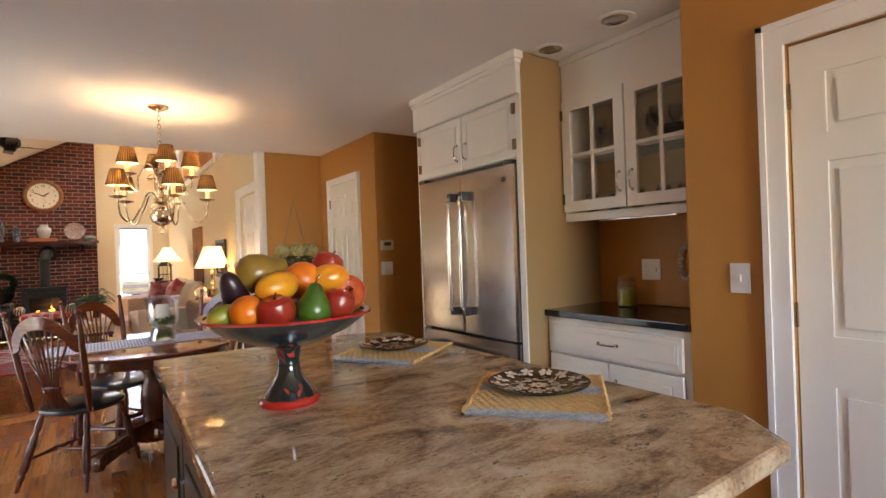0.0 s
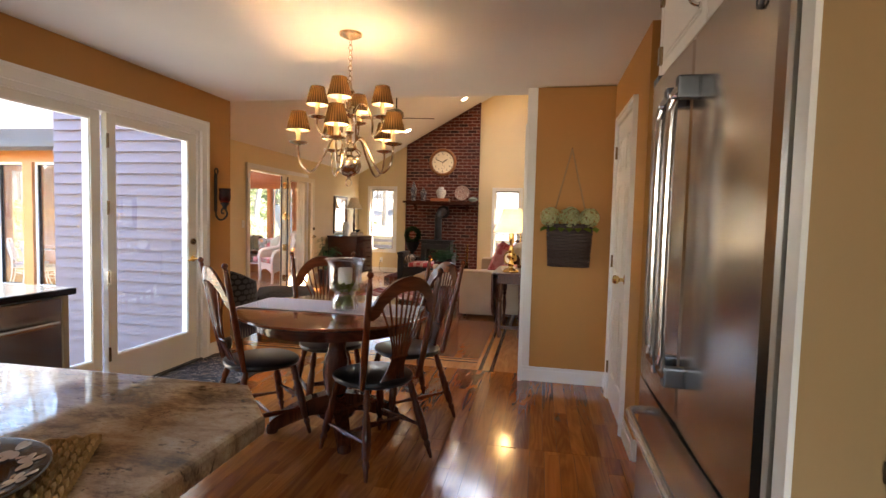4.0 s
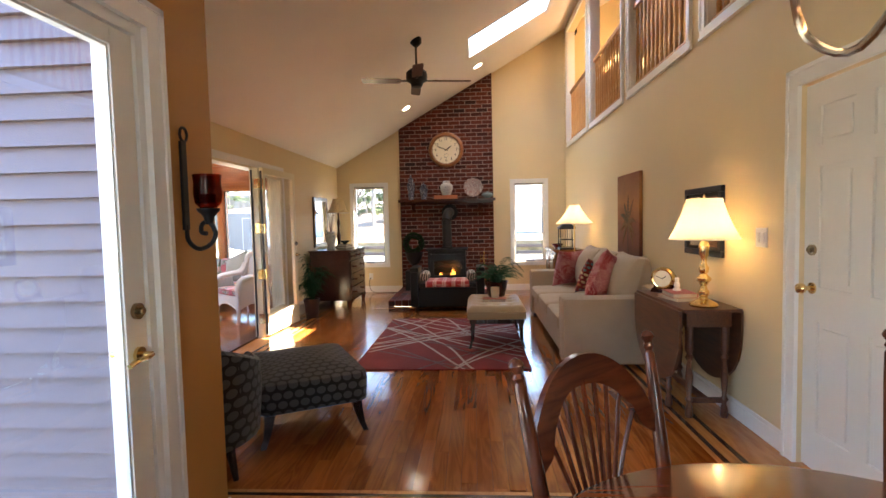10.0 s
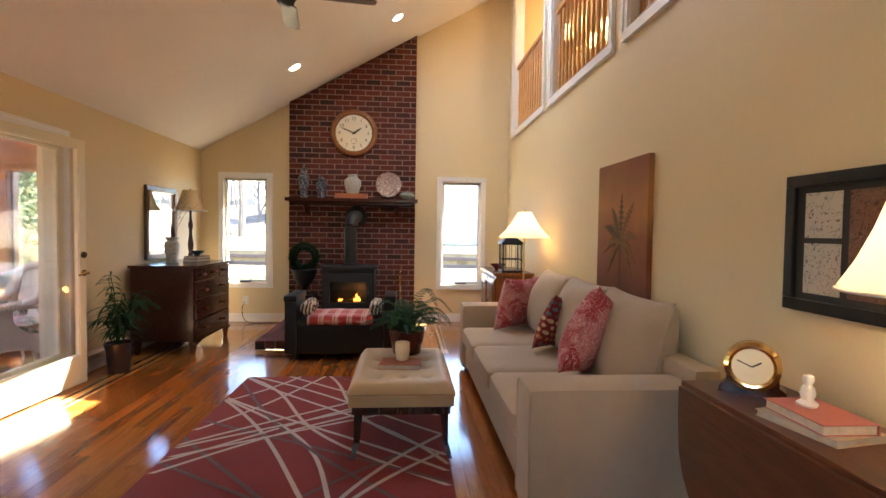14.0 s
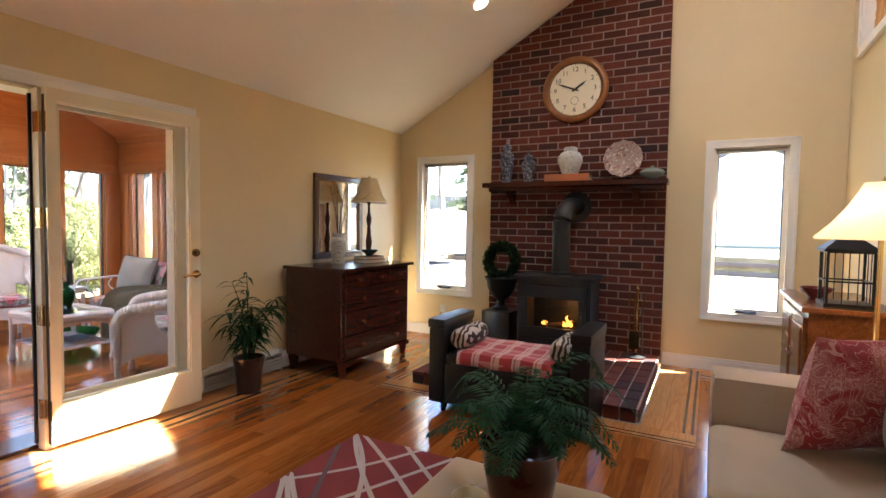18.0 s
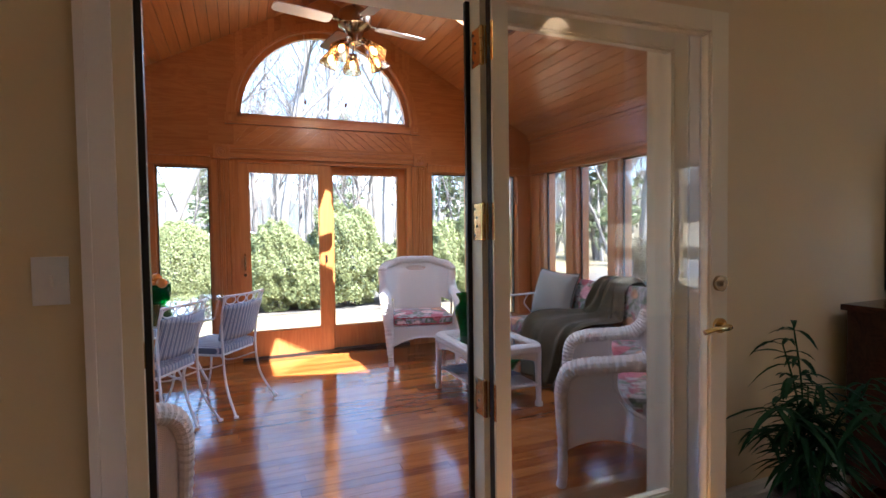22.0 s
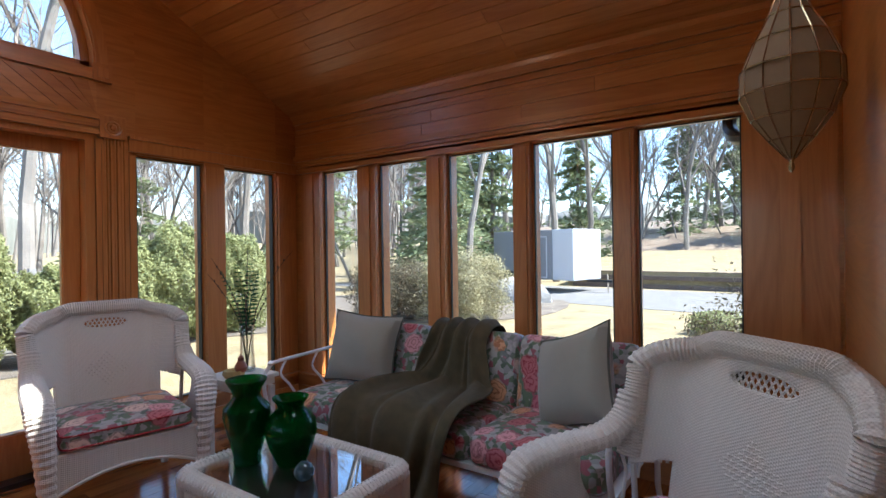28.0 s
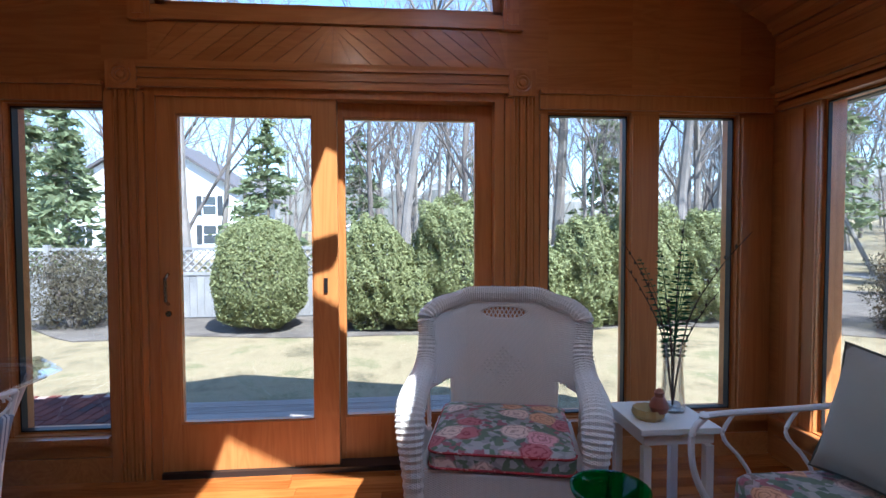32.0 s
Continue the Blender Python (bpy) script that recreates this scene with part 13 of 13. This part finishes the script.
# gutter and downpipe on the sunroom
M_GUTTER = plain("dark_gutter", (0.05, 0.05, 0.055), 0.4)
gu = thing("rain_gutter", "dark metal gutter and downpipe along the eaves", "gutter")
for y, s in ((SN + 0.56, 1), (SS - 0.56, -1)):
    part("trough", PR([(y - 0.06, 2.22), (y - 0.06, 2.12), (y - 0.02, 2.08), (y + 0.03, 2.08), (y + 0.06, 2.12), (y + 0.06, 2.22)], "x", SX - 0.5, XW - 0.2), M_GUTTER, gu)
    part("downpipe", T(spline([(SX - 0.2, y, 2.1), (SX - 0.2, y - s * 0.1, 1.98), (SX - 0.2, y - s * 0.3, 1.88), (SX - 0.2, y - s * 0.34, 1.7), (SX - 0.2, y - s * 0.34, GZ)], 5), 0.04, 8), M_GUTTER, gu, smooth=True)
part("elbow", T(spline([(-3.12, SN + 0.56, 2.12), (-3.12, SN + 0.5, 2.0), (-3.06, SN + 0.3, 1.9), (-2.9, SN + 0.2, 1.86), (-2.82, SN + 0.16, 1.7)], 5), 0.04, 8), M_GUTTER, gu, smooth=True)
part("downpipe", T([(-2.82, SN + 0.16, 1.72), (-2.82, SN + 0.16, GZ)], 0.04, 8), M_GUTTER, gu, smooth=True)
sk = structure("wall_sunroom_skirting", box(box(BM(), SX - 0.16, SS - 0.16, GZ, XW - 0.2, SS - 0.02, -0.16), SX - 0.16, SN + 0.02, GZ, XW - 0.2, SN + 0.16, -0.16), M_TRIM, "white skirting under the sunroom", "wall")
structure("wall_sunroom_base", B(SX - 0.16, SS - 0.02, GZ, SX - 0.02, SN + 0.02, -0.16), M_TRIM, "white base under the sunroom doors", "wall")

# the far edge of the woods all round
k = Nodes("hazy_far_woods")
v = k.coord(scale=(1, 1, 0.12))
n1 = k.noise(v, 0.9, 5.0, 0.7)
n2 = k.noise(k.coord(), 0.09, 3.0)
# distance haze is put into these grey colours
M_FARWOODS = k.done(k.mix(n2, k.ramp(n1, [(0.35, (0.11, 0.095, 0.085)), (0.6, (0.26, 0.235, 0.22))]), (0.14, 0.15, 0.12)), 1.0)
bm = BM()
rng = random.Random(6)
prev = None
for i in range(221):
    a = radians(20 + 230 * i / 220)
    r = 118 + 6 * math.sin(i * 0.21)
    h = 8.5 + 2.2 * math.sin(i * 0.13) + rng.uniform(-1.3, 1.6)
    p = (-4 + r * math.cos(a), 8 + r * math.sin(a))
    cur = (bm.verts.new((*p, -2)), bm.verts.new((*p, h)), bm.verts.new((p[0] + 4 * math.cos(a), p[1] + 4 * math.sin(a), h + rng.uniform(1, 4))))
    if prev:
        bm.faces.new((prev[0], cur[0], cur[1], prev[1]))
        bm.faces.new((prev[1], cur[1], cur[2], prev[2]))
    prev = cur
structure("backdrop_woods", bm, M_FARWOODS, "hazy grey edge of distant woods", "woods")

# ---- plank floors ----
def plank_floor(name, label, rects, near, seed, along="y", width=0.083, skip=()):
    """Strip boards laid along an axis over rectangles; those near the walk are pieces of their own, the rest one part."""
    rng = random.Random(seed)
    gap = 0.0016
    sub = bmesh.new()
    for x0, y0, x1, y1 in rects:
        box(sub, x0, y0, -0.12, x1, y1, -0.012)
    floor_ob = structure(name, sub, M_GAP, label, "floor")
    rest = bmesh.new()
    sizes = (0.55, 0.8, 1.05, 1.3, 1.6)
    meshes = {}
    count = 0
    mat = M_OAK
    def board(b, a0, a1, c0, c1):
        box(b, a0, c0, -0.012, a1, c1, 0.0) if along == "y" else box(b, c0, a0, -0.012, c1, a1, 0.0)
    for x0, y0, x1, y1 in rects:
        lo, hi, s0, s1 = (x0, x1, y0, y1) if along == "y" else (y0, y1, x0, x1)
        n = max(1, round((hi - lo) / width))
        w = (hi - lo) / n
        for i in range(n):
            a = lo + i * w
            c = s0 - rng.random() * 0.8
            while c < s1:
                ln = rng.choice(sizes)
                c0, c1 = max(c, s0), min(c + ln, s1)
                c += ln
                if c1 - c0 < 0.02:
                    continue
                whole = abs((c1 - c0) - ln) < 1e-6
                px, py = (a + w / 2, (c0 + c1) / 2) if along == "y" else ((c0 + c1) / 2, a + w / 2)
                if whole and count < 300 and near(px, py):
                    key = (round(w, 4), ln)
                    if key not in meshes:
                        b = bmesh.new()
                        board(b, -w / 2 + gap / 2, w / 2 - gap / 2, -ln / 2 + gap / 2, ln / 2 - gap / 2)
                        meshes[key] = mesh_of("floor_board", b, mat)
                    ob = new("floor_board", meshes[key])
                    ob.matrix_basis = pose(px, py, 0)
                    ob.parent = floor_ob
                    count += 1
                else:
                    v0, v1 = a + gap / 2, a + w - gap / 2
                    board(rest, v0, v1, c0 + gap / 2, c1 - gap / 2)
    r = part("floor_boards", rest, mat, floor_ob)
    tagged(r, kind="stuff")
    return floor_ob

plank_floor("floor_kitchen", "glossy orange-brown oak strip floor", [(-0.94, -3.0, 2.60, 0.0), (-0.94, 0.0, 3.12, 3.96), (3.12, 2.9, 4.6, 3.96), (-0.94, 3.96, 2.61, 5.44)], lambda x, y: y > 2.3 and x > 0.3, 3)
plank_floor("floor_family", "glossy oak strip floor with a walnut inlay border", [(XW + 0.42, 5.80, XE - 0.42, 11.12), (XW + 0.42, 11.12, -1.42, 12.7), (0.92, 11.12, XE - 0.42, 12.7)], lambda x, y: 6.2 < y < 10.4 and x < 0.95, 4)
plank_floor("floor_sunroom", "glossy oak strip floor of the sunroom", [(SX, SS, XW - 0.19, SN)], lambda x, y: 8.1 < y < 10.6 and x > -6.0, 6)

# border: oak strips with two walnut lines round the family room and the hearth
def border(name, runs):
    """Runs of (x0, y0, x1, y1, walnut)."""
    oak, dark = bmesh.new(), bmesh.new()
    for x0, y0, x1, y1, d in runs:
        box(dark if d else oak, x0 + 0.001, y0 + 0.001, -0.012, x1 - 0.001, y1 - 0.001, 0.0)
    a = structure(name, oak, M_OAKX, "pale oak border strips of the floor", "floor")
    part("inlay", dark, M_WALNUT, a, "dark walnut inlay line")
    sub = bmesh.new()
    for x0, y0, x1, y1, d in runs:
        box(sub, x0, y0, -0.1, x1, y1, -0.0125)
    part("underlay", sub, M_GAP, a)

def bands(lo, hi):
    """Widths from the outside to the inside: oak, walnut, oak, walnut, oak."""
    cuts = [0, 0.60, 0.68, 0.84, 0.92, 1.0]
    return [(lo + (hi - lo) * a, lo + (hi - lo) * b, i % 2) for i, (a, b) in enumerate(zip(cuts, cuts[1:]))]

runs = []
for a, b, d in bands(XW, XW + 0.42):
    runs.append((a, 5.44, b, YN, d))
for a, b, d in bands(XE, XE - 0.42):
    runs.append((b, 5.44, a, YN, d))
for a, b, d in bands(5.44, 5.80):
    runs.append((XW + 0.42, a, XE - 0.42, b, d))
for a, b, d in bands(YN, 12.7):
    runs.append((XW + 0.42, b, -1.42, a, d))
    runs.append((0.92, b, XE - 0.42, a, d))
for a, b, d in bands(-1.21, -1.42):
    runs.append((b, 11.33, a, 12.97, d))
for a, b, d in bands(0.71, 0.92):
    runs.append((a, 11.33, b, 12.97, d))
for a, b, d in bands(11.33, 11.12):
    runs.append((-1.42, b, 0.92, a, d))
runs.append((-1.42, 12.97, -1.21, YN, 0))
runs.append((0.57, 12.97, 0.92, YN, 0))
runs.append((0.58, 11.33, 0.71, 12.97, 0))
border("floor_border", runs)
structure("floor_hall_east", B(XE, 5.27, -0.1, 4.6, YN, 0.0), M_OAKX, "plain floor beyond the doors", "floor")

# ---- bricks of the chimney and the hearth ----
def clipped(x0, x1, z0, z1):
    """Outline of a brick under the sloped ceiling."""
    top = lambda x: fam(x) - 0.012
    if z1 <= top(x0):
        return [(x0, z0), (x1, z0), (x1, z1), (x0, z1)]
    pts = [(x0, z0)] if top(x0) > z0 else []
    if top(x0) <= z0:
        xs = x0 + (z0 - top(x0)) / 0.56
        if xs >= x1 - 0.02:
            return None
        pts = [(xs, z0)]
    pts.append((x1, z0))
    if top(x1) >= z1:
        pts.append((x1, z1))
        pts.append((x1 - (top(x1) - z1) / 0.56, z1))
    else:
        pts.append((x1, top(x1)))
    if top(x0) > z0 + 0.004:
        pts.append((x0, min(z1, top(x0))))
    return pts


BW, BH, JT = 0.2, 0.062, 0.013
brick_me = mesh_of("brick", B(-BW / 2, -0.012, -BH / 2, BW / 2, 0.012, BH / 2, bevel=0.0035), M_BRICK)
half_me = mesh_of("brick", B(-BW / 4 + JT / 4, -0.012, -BH / 2, BW / 4 - JT / 4, 0.012, BH / 2, bevel=0.0035), M_BRICK)
rng = random.Random(404)
upper = BM()
count = 0
row_n = 0
z = 0.1
while z < fam(CX1):
    x = CX0 - (0 if row_n % 2 == 0 else (BW + JT) / 2)
    while x < CX1 - 0.02:
        a, b = max(x, CX0), min(x + BW, CX1)
        if b - a > 0.03:
            full, half = abs(b - a - BW) < 0.002, abs(b - a - (BW - JT) / 2) < 0.012
            if z + BH < fam(a) - 0.02 and (full or half) and count < 296 and z < 2.95:
                ob = new("brick", brick_me if full else half_me)
                ob.parent = ch
                ob.matrix_basis = pose((a + b) / 2 + rng.uniform(-.0015, .0015), CY + 0.008 + rng.uniform(-0.003, 0.002), z + BH / 2, rng.uniform(-.5, .5), rng.uniform(-.4, .4), rng.uniform(-.5, .5))
                count += 1
            else:
                pl_ = clipped(a, b, z, z + BH)
                if pl_:
                    prism(upper, pl_, "y", CY - 0.004 + rng.uniform(-0.003, 0.002), CY + 0.02)
        x += BW + JT
    z += BH + JT
    row_n += 1
tagged(part("upper_bricks", upper, M_BRICK, ch, "brick courses running up to the sloped ceiling"), kind="stuff")
# hearth: bricks laid flat on top, a course of headers along the edges
flat_me = mesh_of("brick", B(-0.05, -0.1, -0.012, 0.05, 0.1, 0.012, bevel=0.003), M_BRICK)
y = 11.335
r = 0
while y < CY - 0.1:
    x = CX0 + 0.052
    while x < CX1 - 0.03:
        if not (y > 12.25 and -0.62 < x < 0.02):
            ob = new("brick", flat_me)
            ob.parent = he
            ob.matrix_basis = pose(x, y + 0.1, HZ - 0.012 + rng.uniform(-0.001, 0.001), 0, 0, rng.uniform(-.4, .4))
        x += 0.1105
    y += 0.2105
side_me = mesh_of("brick", B(-0.05, -0.012, -0.042, 0.05, 0.012, 0.042, bevel=0.003), M_BRICK)
for i in range(16):
    ob = new("brick", side_me)
    ob.parent = he
    ob.matrix_basis = pose(CX0 + 0.052 + i * 0.1105, 11.352, 0.044)
for i in range(15):
    for x in (CX0 + 0.012, CX1 - 0.012):
        ob = new("brick", side_me)
        ob.parent = he
        ob.matrix_basis = pose(x, 11.42 + i * 0.1055, 0.044, 0, 0, 90)
